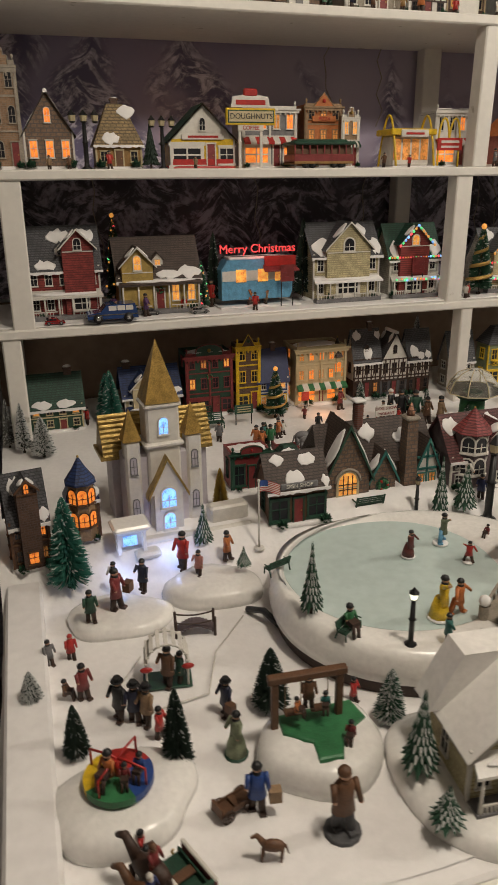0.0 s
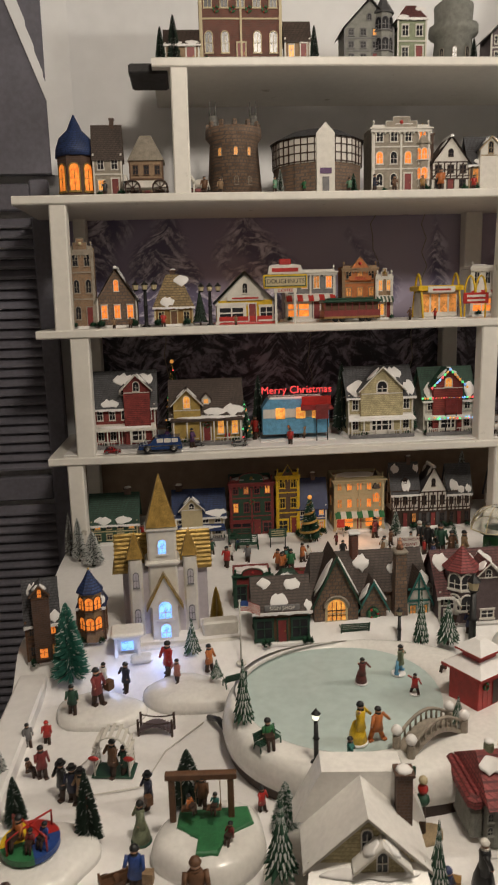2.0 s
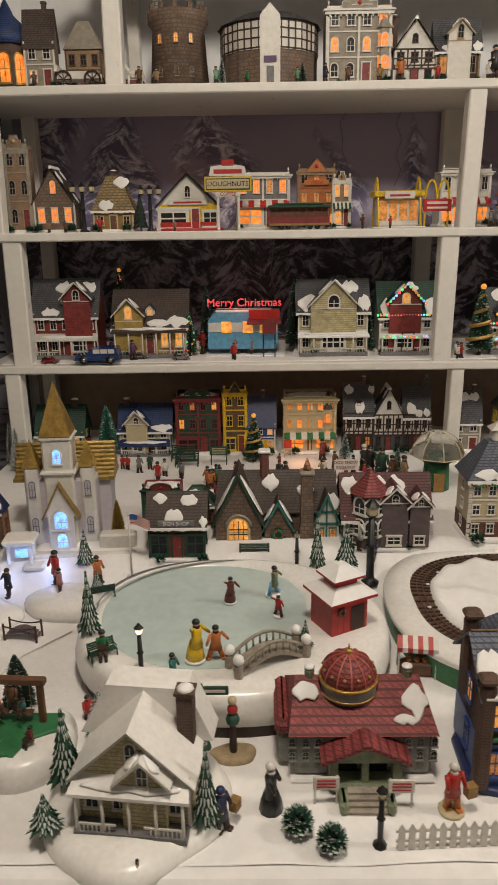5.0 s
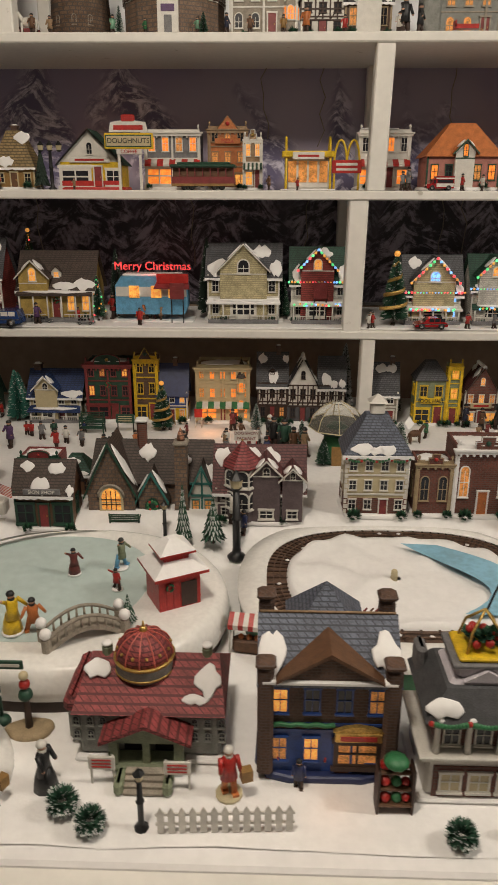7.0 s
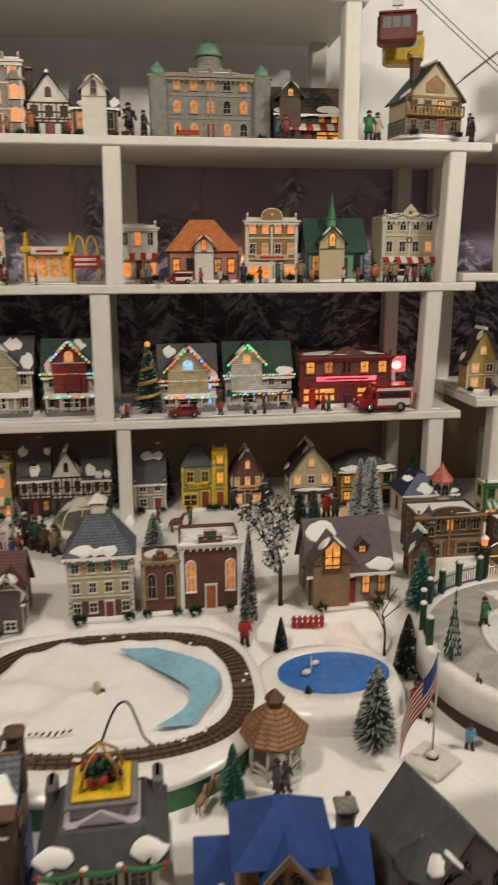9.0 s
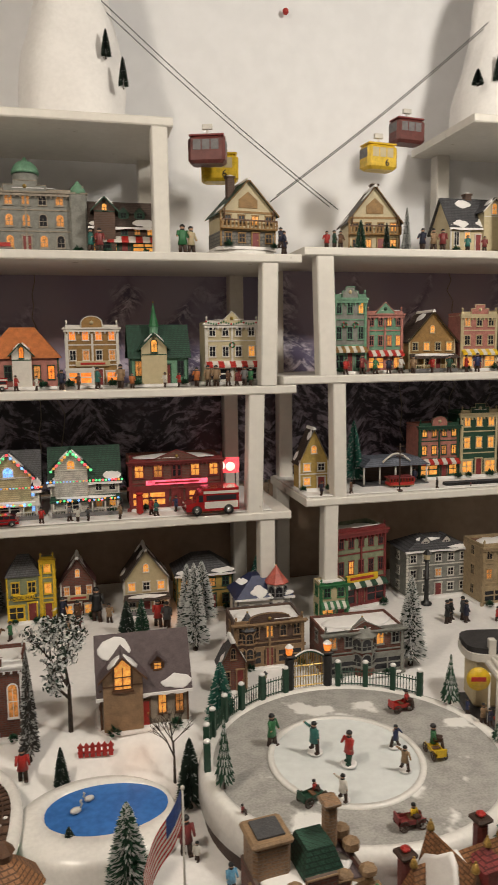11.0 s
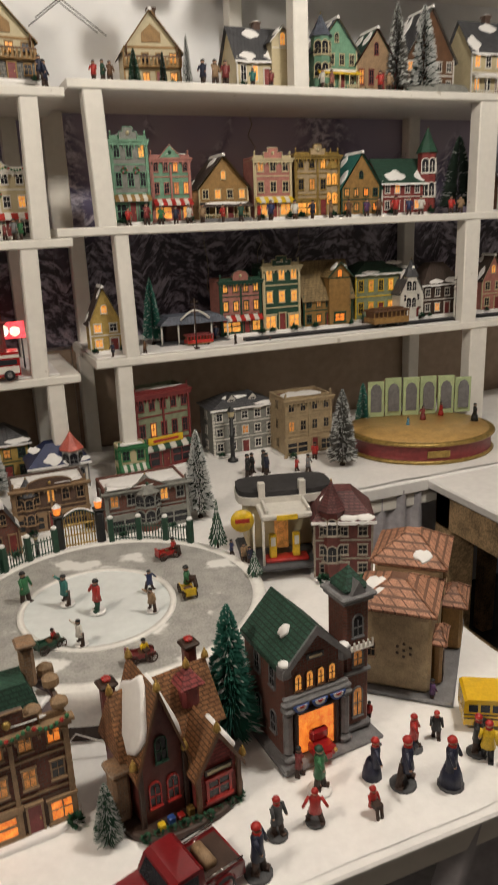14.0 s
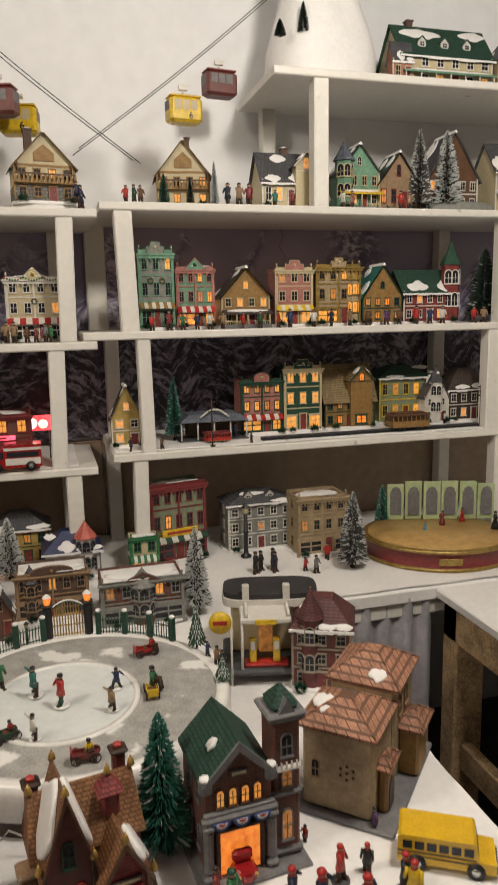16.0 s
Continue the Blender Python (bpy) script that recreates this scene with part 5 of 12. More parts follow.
def car(x, y, z, w, rot=0.0, colour="blue", kind="wagon", label=""):
    """A small toy car; its nose points along +x."""
    l, wd, h = w, w * 0.42, w * 0.36
    o = thing("toy_" + ("bus" if kind == "bus" else "truck" if kind in ("truck", "van") else "car"), label or "small glossy %s toy car on the snow" % colour.replace("gloss_", ""), "toy vehicle", x, y, z, rot)
    r = h * 0.26
    if kind == "bus":
        h = w * 0.40
        prof = [(-l / 2, r * 0.8), (l / 2, r * 0.8), (l / 2, h * 0.48), (l * 0.33, h * 0.52), (l * 0.30, h * 0.94), (l * 0.27, h), (-l * 0.47, h), (-l / 2, h * 0.93)]
    elif kind == "truck":
        h = w * 0.40
        prof = [(-l / 2, r * 0.9), (l / 2, r * 0.9), (l / 2, h * 0.52), (l * 0.46, h * 0.60), (l * 0.20, h * 0.64), (l * 0.13, h * 0.96), (l * 0.08, h), (-l * 0.10, h), (-l * 0.13, h * 0.95), (-l * 0.14, h * 0.50), (-l / 2, h * 0.50)]
    elif kind == "van":
        h = w * 0.5
        prof = [(-l / 2, r * 0.8), (l / 2, r * 0.8), (l / 2, h * 0.42), (l * 0.32, h * 0.5), (l * 0.24, h * 0.85), (l * 0.18, h * 0.9), (l * 0.17, h), (-l * 0.5, h)]
    elif kind == "wagon":
        prof = [(-l / 2, r * 0.8), (l / 2, r * 0.8), (l * 0.5, h * 0.5), (l * 0.24, h * 0.6), (l * 0.12, h * 0.97), (-l * 0.44, h), (-l * 0.48, h * 0.6)]
    else:
        prof = [(-l / 2, r * 0.8), (l / 2, r * 0.8), (l * 0.48, h * 0.45), (l * 0.24, h * 0.62), (l * 0.10, h * 0.95), (-l * 0.18, h), (-l * 0.36, h * 0.72), (-l * 0.49, h * 0.48)]
    part("body", Shape().prism(prof, -wd / 2, wd / 2), colour, o)
    tyre = Shape()
    tyre.rod((0, -wd * 0.09, 0), (0, wd * 0.09, 0), r, n=14)
    tm = tyre.mesh("tyre")
    rim = Shape().rod((0, -wd * 0.10, 0), (0, wd * 0.10, 0), r * 0.5, n=10).mesh("rim")
    for sx in (-0.30, 0.30):
        for sy in (-1, 1):
            wh = part("wheel", tm, "black", o, m=pose(l * sx, sy * wd * 0.46, r))
            part("rim", rim, "chrome", wh)
    g = Shape()
    zt, zb = (h * 0.90, h * 0.66)
    if kind == "bus":
        for i in range(6):
            a = -l * 0.45 + i * l * 0.125
            pn = Shape().box(a, a + l * 0.095, -wd / 2 - 0.0006, -wd / 2 + 0.001, h * 0.62, h * 0.85)
            part("window", pn, "dark_glass", o)
        for zz in (0.40, 0.52):
            part("stripe", Shape().box(-l * 0.5, l * 0.3, -wd / 2 - 0.0008, -wd / 2, h * zz, h * zz + h * 0.03), "black", o)
        part("windscreen", Shape().add([(l * 0.333, -wd * 0.4, h * 0.56), (l * 0.333, wd * 0.4, h * 0.56), (l * 0.306, wd * 0.4, h * 0.9), (l * 0.306, -wd * 0.4, h * 0.9)], [(0, 1, 2, 3)]), "dark_glass", o)
    elif kind == "truck":
        for sy in (-1, 1):
            part("window", Shape().box(-l * 0.08, l * 0.07, sy * wd / 2 - 0.0007, sy * wd / 2 + 0.0007, zb, zt), "dark_glass", o)
            part("running_board", Shape().slab(-l * 0.18, l * 0.18, sy * wd * 0.5 - 0.003, sy * wd * 0.5 + 0.003, r * 0.7, r * 0.95, b=0.0006), "chrome", o)
            part("side_ladder", Shape().rod((-l * 0.48, sy * wd * 0.5, h * 0.66), (-l * 0.14, sy * wd * 0.5, h * 0.66), r * 0.09), "chrome", o)
        part("bed_floor", Shape().box(-l * 0.48, -l * 0.15, -wd * 0.42, wd * 0.42, h * 0.50, h * 0.512), "dark_brown", o)
        part("windscreen", Shape().add([(l * 0.205, -wd * 0.4, h * 0.68), (l * 0.205, wd * 0.4, h * 0.68), (l * 0.14, wd * 0.4, h * 0.93), (l * 0.14, -wd * 0.4, h * 0.93)], [(0, 1, 2, 3)]), "dark_glass", o)
        part("ladder", Shape().rod((-l * 0.48, -wd * 0.5, h * 0.66), (-l * 0.14, -wd * 0.5, h * 0.66), r * 0.09).rod((-l * 0.48, -wd * 0.5, h * 0.58), (-l * 0.14, -wd * 0.5, h * 0.58), r * 0.09), "chrome", o)
        part("bed_rail", Shape().rod((-l * 0.49, -wd * 0.48, h * 0.54), (-l * 0.15, -wd * 0.48, h * 0.54), r * 0.08).rod((-l * 0.49, wd * 0.48, h * 0.54), (-l * 0.15, wd * 0.48, h * 0.54), r * 0.08), colour, o)
        part("hose_reel", Shape().rod((-l * 0.26, -wd * 0.25, h * 0.6), (-l * 0.26, wd * 0.25, h * 0.6), h * 0.14, n=10), "tan", o)
        for sx in (-0.30, 0.30):
            for sy in (-1, 1):
                part("fender", Shape().ball(l * sx, sy * wd * 0.46, r * 1.05, r * 1.2, n=10, k=5, sx=1.1, sy=0.45, sz=0.95), colour, o)
        part("grille", Shape().box(l * 0.5, l * 0.512, -wd * 0.2, wd * 0.2, h * 0.28, h * 0.5), "chrome", o)
    elif kind == "van":
        for sy in (-1, 1):
            y0, y1 = sy * wd / 2 - 0.0008, sy * wd / 2 + 0.0008
            part("stripe", Shape().box(-l * 0.5, l * 0.17, y0, y1, h * 0.80, h * 0.90), "white", o)
            part("panel", Shape().box(-l * 0.48, l * 0.15, y0, y1, h * 0.25, h * 0.5), "white", o)
            part("window", Shape().box(-l * 0.45, l * 0.12, y0, y1, h * 0.55, h * 0.74), "dark_glass", o)
            part("window", Shape().box(l * 0.18, l * 0.26, y0, y1, h * 0.5, h * 0.76), "dark_glass", o)
    else:
        for sy in (-1, 1):
            for a, b in ((-0.40, -0.26), (-0.24, -0.09), (-0.07, 0.08)):
                part("window", Shape().box(l * a, l * b, sy * wd / 2 - 0.0006, sy * wd / 2 + 0.0006, h * 0.66, h * 0.92), "white" if kind == "wagon" else "dark_glass", o)
            part("trim", Shape().box(-l * 0.48, l * 0.48, sy * wd / 2 - 0.0008, sy * wd / 2 + 0.0008, h * 0.42, h * 0.47), "chrome", o)
        part("windscreen", Shape().add([(l * 0.235, -wd * 0.42, h * 0.64), (l * 0.235, wd * 0.42, h * 0.64), (l * 0.135, wd * 0.42, h * 0.94), (l * 0.135, -wd * 0.42, h * 0.94)], [(0, 1, 2, 3)]), "dark_glass", o)
    for sy in (-1, 1):
        part("headlight", Shape().ball(l * 0.5, sy * wd * 0.33, h * 0.38, r * 0.25, n=8, k=5), "white", o)
    part("bumper", Shape().slab(l * 0.5, l * 0.53, -wd / 2, wd / 2, r * 0.8, r * 1.15, b=0.0006), "chrome", o)
    return o


def mound(x, y, z, pts, h, name="snow_mound", material="snow_gloss", label="glazed white snow mound base", cat="snow base", lobes=0.08, seed=1):
    """A low rounded mass of moulded snow, given by half-widths."""
    rnd = random.Random(seed)
    rx, ry = pts
    ph = [rnd.random() * 6.28 for _ in range(4)]
    n = 36
    ring = []
    for i in range(n):
        t = 2 * math.pi * i / n
        k = 1 + lobes * (math.sin(2 * t + ph[0]) + 0.6 * math.sin(3 * t + ph[1]) + 0.4 * math.sin(5 * t + ph[2]))
        ring.append((rx * k * math.cos(t), ry * k * math.sin(t)))
    v, f = [], []
    lv = [(1.0, 0.0), (1.0, 0.35), (0.96, 0.7), (0.85, 0.93), (0.6, 1.0), (0.25, 1.02)]
    for a, b in lv:
        v += [(px * a, py * a, h * b * (1 + 0.06 * noise.noise((px * 60, py * 60, a)))) for px, py in ring]
    for k in range(len(lv) - 1):
        f += [(n * k + i, n * k + (i + 1) % n, n * k + n + (i + 1) % n, n * k + n + i) for i in range(n)]
    f.append(tuple(range(n * (len(lv) - 1), n * len(lv))))
    f.append(tuple(range(n - 1, -1, -1)))
    s = Shape().add(v, f, 0, True)
    ob = part(name, s, material, m=pose(x, y, z))
    return tagged(ob, label, cat)


def flag(x, y, z, h, w, rot=0.0, slack=0.0):
    """A flag on its pole: red and white stripes and a dark blue field."""
    o = thing("flagpole", "small flagpole with a red, white and blue striped flag", "flag", x, y, z, rot)
    part("pole", Shape().cyl(0, 0, 0, h, 0.0018, 0.0014, 6).ball(0, 0, h, 0.003, n=6, k=4), "white", o)
    part("foot", Shape().cyl(0, 0, 0, 0.004, 0.010, 0.009, 10), "white", o)
    fh = w * 0.55
    s = Shape()
    n = 10
    for i in range(13):
        z0, z1 = h - fh * i / 13, h - fh * (i + 1) / 13
        for j in range(n):
            a, b = w * j / n, w * (j + 1) / n
            ya, yb = 0.05 * w * math.sin(a / w * 7), 0.05 * w * math.sin(b / w * 7)
            dz = lambda q: -0.35 * q * q / w - slack * q
            sx = 1.0 / math.sqrt(1.0 + slack * slack)
            mi = 2 if (i < 7 and j < 4) else (0 if i % 2 == 0 else 1)
            s.add([(a * sx + 0.002, ya, z0 + dz(a) * sx), (b * sx + 0.002, yb, z0 + dz(b) * sx), (b * sx + 0.002, yb, z1 + dz(b) * sx), (a * sx + 0.002, ya, z1 + dz(a) * sx)], [(0, 3, 2, 1)], mi, True)
    part("flag", s, ["red", "white", "blue"], o)
    return o


def picket_fence(x0, y0, x1, y1, z, h, n, material="white", label="low white picket fence in the snow"):
    d = math.hypot(x1 - x0, y1 - y0)
    o = thing("picket_fence", label, "fence", x0, y0, z, math.degrees(math.atan2(y1 - y0, x1 - x0)), "fences")
    pk = Shape().prism([(-0.0035, 0), (0.0035, 0), (0.0035, h * 0.8), (0, h), (-0.0035, h * 0.8)], -0.001, 0.001).mesh("picket")
    for i in range(n):
        part("picket", pk, material, o, m=pose(d * (i + 0.5) / n, 0, 0.002))
    for q in (0.3, 0.68):
        part("rail", Shape().box(0, d, 0.001, 0.003, h * q, h * q + 0.003), material, o)
    return o


def bush(x, y, z, r, label="round green bush with snow-tipped needles", material="needle_green", frost=0.5, seed=2):
    rnd = random.Random(seed)
    s = Shape()
    for i in range(420):
        d = Vector((rnd.gauss(0, 1), rnd.gauss(0, 1), rnd.gauss(0, 0.9))).normalized()
        if d.z < -0.75:
            continue
        q = d.to_track_quat("Z", "Y")
        a, b = d * r * 0.35, d * r * (0.85 + 0.2 * rnd.random())
        m = (a + b) / 2
        w = q @ Vector((r * 0.09, 0, 0))
        fr = rnd.random() < frost
        s.add([tuple(p) for p in (a, m + w, b, m - w)], [(0, 1, 2, 3)], 0)
        if fr:
            c = b * 0.8
            w2 = w * 0.8
            s.add([tuple(p) for p in (c, (c + b) / 2 + w2 + d * 0.0006, b * 1.03, (c + b) / 2 - w2 + d * 0.0006)], [(0, 1, 2, 3)], 1)
    s.v = [(a, b, max(c, -r * 0.85) + r * 0.85) for a, b, c in s.v]
    ob = part("bush", s, [material, "frost"], m=pose(x, y, z))
    return tagged(ob, label, "bush")


def sign_post(x, y, z, w, h, text="", board="white", letter="dark_grey", post_mat="white", rot=0.0, label="", board_h=0.45, lines=None):
    o = thing("sign", label or "small lettered sign on two posts", "sign", x, y, z, rot)
    bh = h * board_h
    for sx in (-1, 1):
        part("post", Shape().cyl(sx * w * 0.42, 0.001, 0, h, 0.0014, n=6), post_mat, o)
    b = part("board", Shape().slab(-w / 2, w / 2, -0.002, 0.001, h - bh, h, b=0.0008), board, o)
    lines = lines or ([text] if text else [])
    for i, t in enumerate(lines):
        zz = h - bh * (i + 0.5) / len(lines)
        word(t, min(bh / len(lines) * 0.8, w / max(3, len(t)) * 1.5), letter, b, 0, -0.0024, zz)
    if not lines:
        for i in range(3):
            part("lettering", Shape().box(-w * 0.36, w * 0.36, -0.0026, -0.002, h - bh * (0.25 + 0.25 * i) - bh * 0.05, h - bh * (0.25 + 0.25 * i) + bh * 0.05), letter, b)
    return o



def ellipse(cx, cy, rx, ry, n=48, p=2.0, wob=0.0, seed=0):
    rnd = random.Random(seed)
    a, b = rnd.random() * 6, rnd.random() * 6
    out = []
    for i in range(n):
        t = 2 * math.pi * i / n
        c, s = math.cos(t), math.sin(t)
        k = 1 + wob * (math.sin(2 * t + a) + 0.7 * math.sin(3 * t + b))
        out.append((cx + rx * k * math.copysign(abs(c) ** (2 / p), c), cy + ry * k * math.copysign(abs(s) ** (2 / p), s)))
    return out


def rings(shape, loops, mi=0, smooth=True):
    """Joins closed outlines of equal count, given with their heights."""
    n = len(loops[0][0])
    v = [(x, y, z) for pts, z in loops for x, y in pts]
    f = [(n * k + i, n * k + (i + 1) % n, n * k + n + (i + 1) % n, n * k + n + i) for k in range(len(loops) - 1) for i in range(n)]
    return shape.add(v, f, mi, smooth)


def skating_pond():
    o = thing("skating_pond", "large glazed snow base with an iced skating pond", "skating pond", 0.53, 0.79, 0.066)
    out = ellipse(0, 0, 0.235, 0.205, 64, 2.1, 0.012, 3)
    sc = lambda q, dx=0.0, dy=0.0: [(x * q + dx, y * q + dy) for x, y in out]
    ice = ellipse(-0.045, 0.028, 0.158, 0.158, 64, 2.1, 0.022, 8)
    ice2 = [(-0.045 + (x + 0.045) * 1.07, 0.028 + (y - 0.028) * 1.07) for x, y in ice]
    part("plinth", rings(Shape(), [(sc(0.975), 0.0), (sc(0.975), 0.022)]), "dark_brown", o, "dark brown motor base")
    part("snow_bank", rings(Shape(), [(sc(0.97), 0.018), (sc(1.0), 0.020), (sc(1.01), 0.035), (sc(0.99), 0.055), (sc(0.96), 0.064), (sc(0.92), 0.066), (ice2, 0.065), (ice, 0.058)]), "snow_gloss", o)
    part("ice", Shape().plate(ice, 0.052, 0.0585), "ice", o, "pale green-blue ice sheet")
    return o


def plaza():
    o = thing("round_plaza", "round grey village plaza with a white ice disc", "skating plaza", 1.79, 0.86, 0.066)
    out = ellipse(0, 0, 0.25, 0.238, 72, 2.0, 0.006, 3)
    sc = lambda q: [(x * q, y * q) for x, y in out]
    ice = ellipse(-0.022, -0.012, 0.112, 0.118, 72)
    ring = ellipse(-0.022, -0.012, 0.122, 0.128, 72)
    part("plinth", rings(Shape(), [(sc(0.97), 0), (sc(0.97), 0.03)]), "dark_brown", o, "dark brown motor base")
    part("snow_bank", rings(Shape(), [(sc(0.96), 0.026), (sc(1.0), 0.028), (sc(1.0), 0.066), (sc(0.985), 0.078), (sc(0.95), 0.081), (sc(0.91), 0.0795), (sc(0.90), 0.075)]), "snow_gloss", o)
    part("pavement", rings(Shape(), [(sc(0.905), 0.0785), (ring, 0.0795)]), "plaza_grey", o, "grey cobbles with patches of snow")
    part("curb", rings(Shape(), [(ring, 0.0785), (ring, 0.0825), (ice, 0.0825), (ice, 0.080)]), "snow_gloss", o)
    part("ice", Shape().plate(ice, 0.070, 0.0805), "ice_white", o, "white ice disc")
    return o


def train_oval():
    o = thing("train_landscape", "oval snow landscape with brown track on a green base", "train base", 1.03, 0.862, 0.066)
    n = 72
    out = ellipse(0, 0, 0.250, 0.222, n, 2.4, 0.004, 2)
    tr_o, tr_i = ellipse(0.014, 0.004, 0.219, 0.172, n, 2.7), ellipse(0.014, 0.004, 0.187, 0.140, n, 2.7)
    sc = lambda pts, q: [(x * q, y * q) for x, y in pts]
    part("side", rings(Shape(), [(sc(out, 0.985), 0.0), (out, 0.037)]), "green", o, "green fabric side")
    part("rim", rings(Shape(), [(sc(out, 1.004), 0.036), (sc(out, 1.005), 0.041), (out, 0.045), (sc(tr_o, 1.03), 0.050), (tr_o, 0.046)]), "snow_gloss", o)
    part("track_bed", rings(Shape(), [(tr_o, 0.044), (tr_i, 0.044)]), "track", o, "brown moulded track bed")
    s, nn = Shape(), 72
    loops = [(tr_i, 0.043), (sc(tr_i, 0.97), 0.052), (sc(tr_i, 0.92), 0.050), (sc(tr_i, 0.84), 0.047), (sc(tr_i, 0.76), 0.0475), (sc(tr_i, 0.68), 0.049), (sc(tr_i, 0.6), 0.047), (sc(tr_i, 0.45), 0.048), (sc(tr_i, 0.3), 0.050), (sc(tr_i, 0.15), 0.050), (sc(tr_i, 0.04), 0.051)]
    rings(s, loops)
    s.v = [(x, y, z + (0.013 * noise.noise((x * 22, y * 22, 1)) if abs(x) < 0.2 and z > 0.046 else 0)) for x, y, z in s.v]
    part("snow_field", s, "snow", o)
    st = []
    for i in range(13):
        q = i / 12
        st.append((0.055 + 0.10 * math.sin(q * 2.6) ** 1.0, 0.105 - 0.215 * q, 0.030 + 0.016 * math.sin(q * 6)))
    rv = Shape()
    for a, b in zip(st, st[1:]):
        rv.add([(a[0] - a[2], a[1], 0.0570), (a[0] + a[2], a[1] - 0.004, 0.0570), (b[0] + b[2], b[1] - 0.004, 0.0570), (b[0] - b[2], b[1], 0.0570)], [(3, 2, 1, 0)])
    part("stream", rv, "stream_blue", o, "pale blue painted stream")
    tie = Shape().box(-0.0175, 0.0175, -0.0016, 0.0016, 0, 0.0016).mesh("sleeper")
    for i in range(96):
        t = 2 * math.pi * i / 96
        a, b = ellipse(0.014, 0.004, 0.203, 0.156, 96, 2.7)[i], ellipse(0.014, 0.004, 0.203, 0.156, 96, 2.7)[(i + 1) % 96]
        an = math.degrees(math.atan2(b[1] - a[1], b[0] - a[0]))
        part("sleeper", tie, "dark_brown", o, m=pose(a[0], a[1], 0.044, 0, 0, an + 90))
    for q in (0.208, 0.198):
        pts = ellipse(0.014, 0.004, q, q - 0.047, 72, 2.7)
        part("rail", Shape().arc([(x, y, 0.047) for x, y in pts + pts[:1]], 0.0011, 4), "track", o)
    part("peg", Shape().lathe(-0.004, -0.006, [(0.006, 0.05), (0.005, 0.066), (0.003, 0.068)], 10), "cream", o, "cream plastic peg")
    for x, y, a in ((-0.09, 0.205, 15), (0.06, 0.218, -4)):
        part("red_patch", Shape().slab(-0.028, 0.028, -0.009, 0.009, 0, 0.004, b=0.001), "orange", o, m=pose(x, y, 0.0445, 0, 0, a))
    rnd = random.Random(3)
    sp = Shape()
    for i in range(20):
        t = 6.28 * rnd.random()
        sp.ball(0.014 + 0.206 * math.cos(t) + rnd.uniform(-0.01, 0.01), 0.004 + 0.158 * math.sin(t), 0.0468, 0.004, 0, sz=0.35, n=6, k=4)
    part("snow_specks", sp, "snow", o)
    sk = Shape()
    for i in range(8):
        sk.rod((-0.10 + 0.009 * i, -0.10 + 0.004 * math.sin(i), 0.052), (-0.095 + 0.009 * i, -0.105, 0.060), 0.0015, n=4, mi=i % 2)
    part("fallen_sleigh", sk, ["dark_red", "brown"], o, "tipped-over sleigh and team")
    return o


def swan_pond():
    o = thing("swan_pond", "round bright blue pond in a snow rim", "pond", 1.395, 0.885, 0.066)
    out = ellipse(-0.01, -0.012, 0.128, 0.105, 48, 2.0, 0.02, 5)
    w = ellipse(0.005, 0.002, 0.09, 0.064, 48, 2.0, 0.02, 7)
    part("snow_rim", rings(Shape(), [(out, 0), ([(x * 0.99, y * 0.99) for x, y in out], 0.020), ([(x * 0.92, y * 0.92) for x, y in out], 0.033), ([(x * 1.06, y * 1.06) for x, y in w], 0.036), (w, 0.030)]), "snow_gloss", o)
    part("water", Shape().plate(w, 0.02, 0.0315), "pond_blue", o, "bright blue glossy water")
    return o


def swan(x, y, z, h, rot):
    s = Shape().ball(0, 0, h * 0.25, h * 0.3, sx=1.5, sz=0.8).arc([(h * 0.35, 0, h * 0.35), (h * 0.5, 0, h * 0.6), (h * 0.38, 0, h * 0.85), (h * 0.5, 0, h * 0.95)], h * 0.08)
    ob = part("swan", s, "white", m=pose(x, y, z, 0, 0, rot))
    tagged(ob, "small white swan figurine on the pond", "figurine")


def pyramid(s, x, y, z0, z1, r, n=4, mi=0):
    return s.lathe(x, y, [(r * math.sqrt(2) if n == 4 else r, z0), (0.0006, z1)], n, mi, turn=math.pi / n, smooth=False)


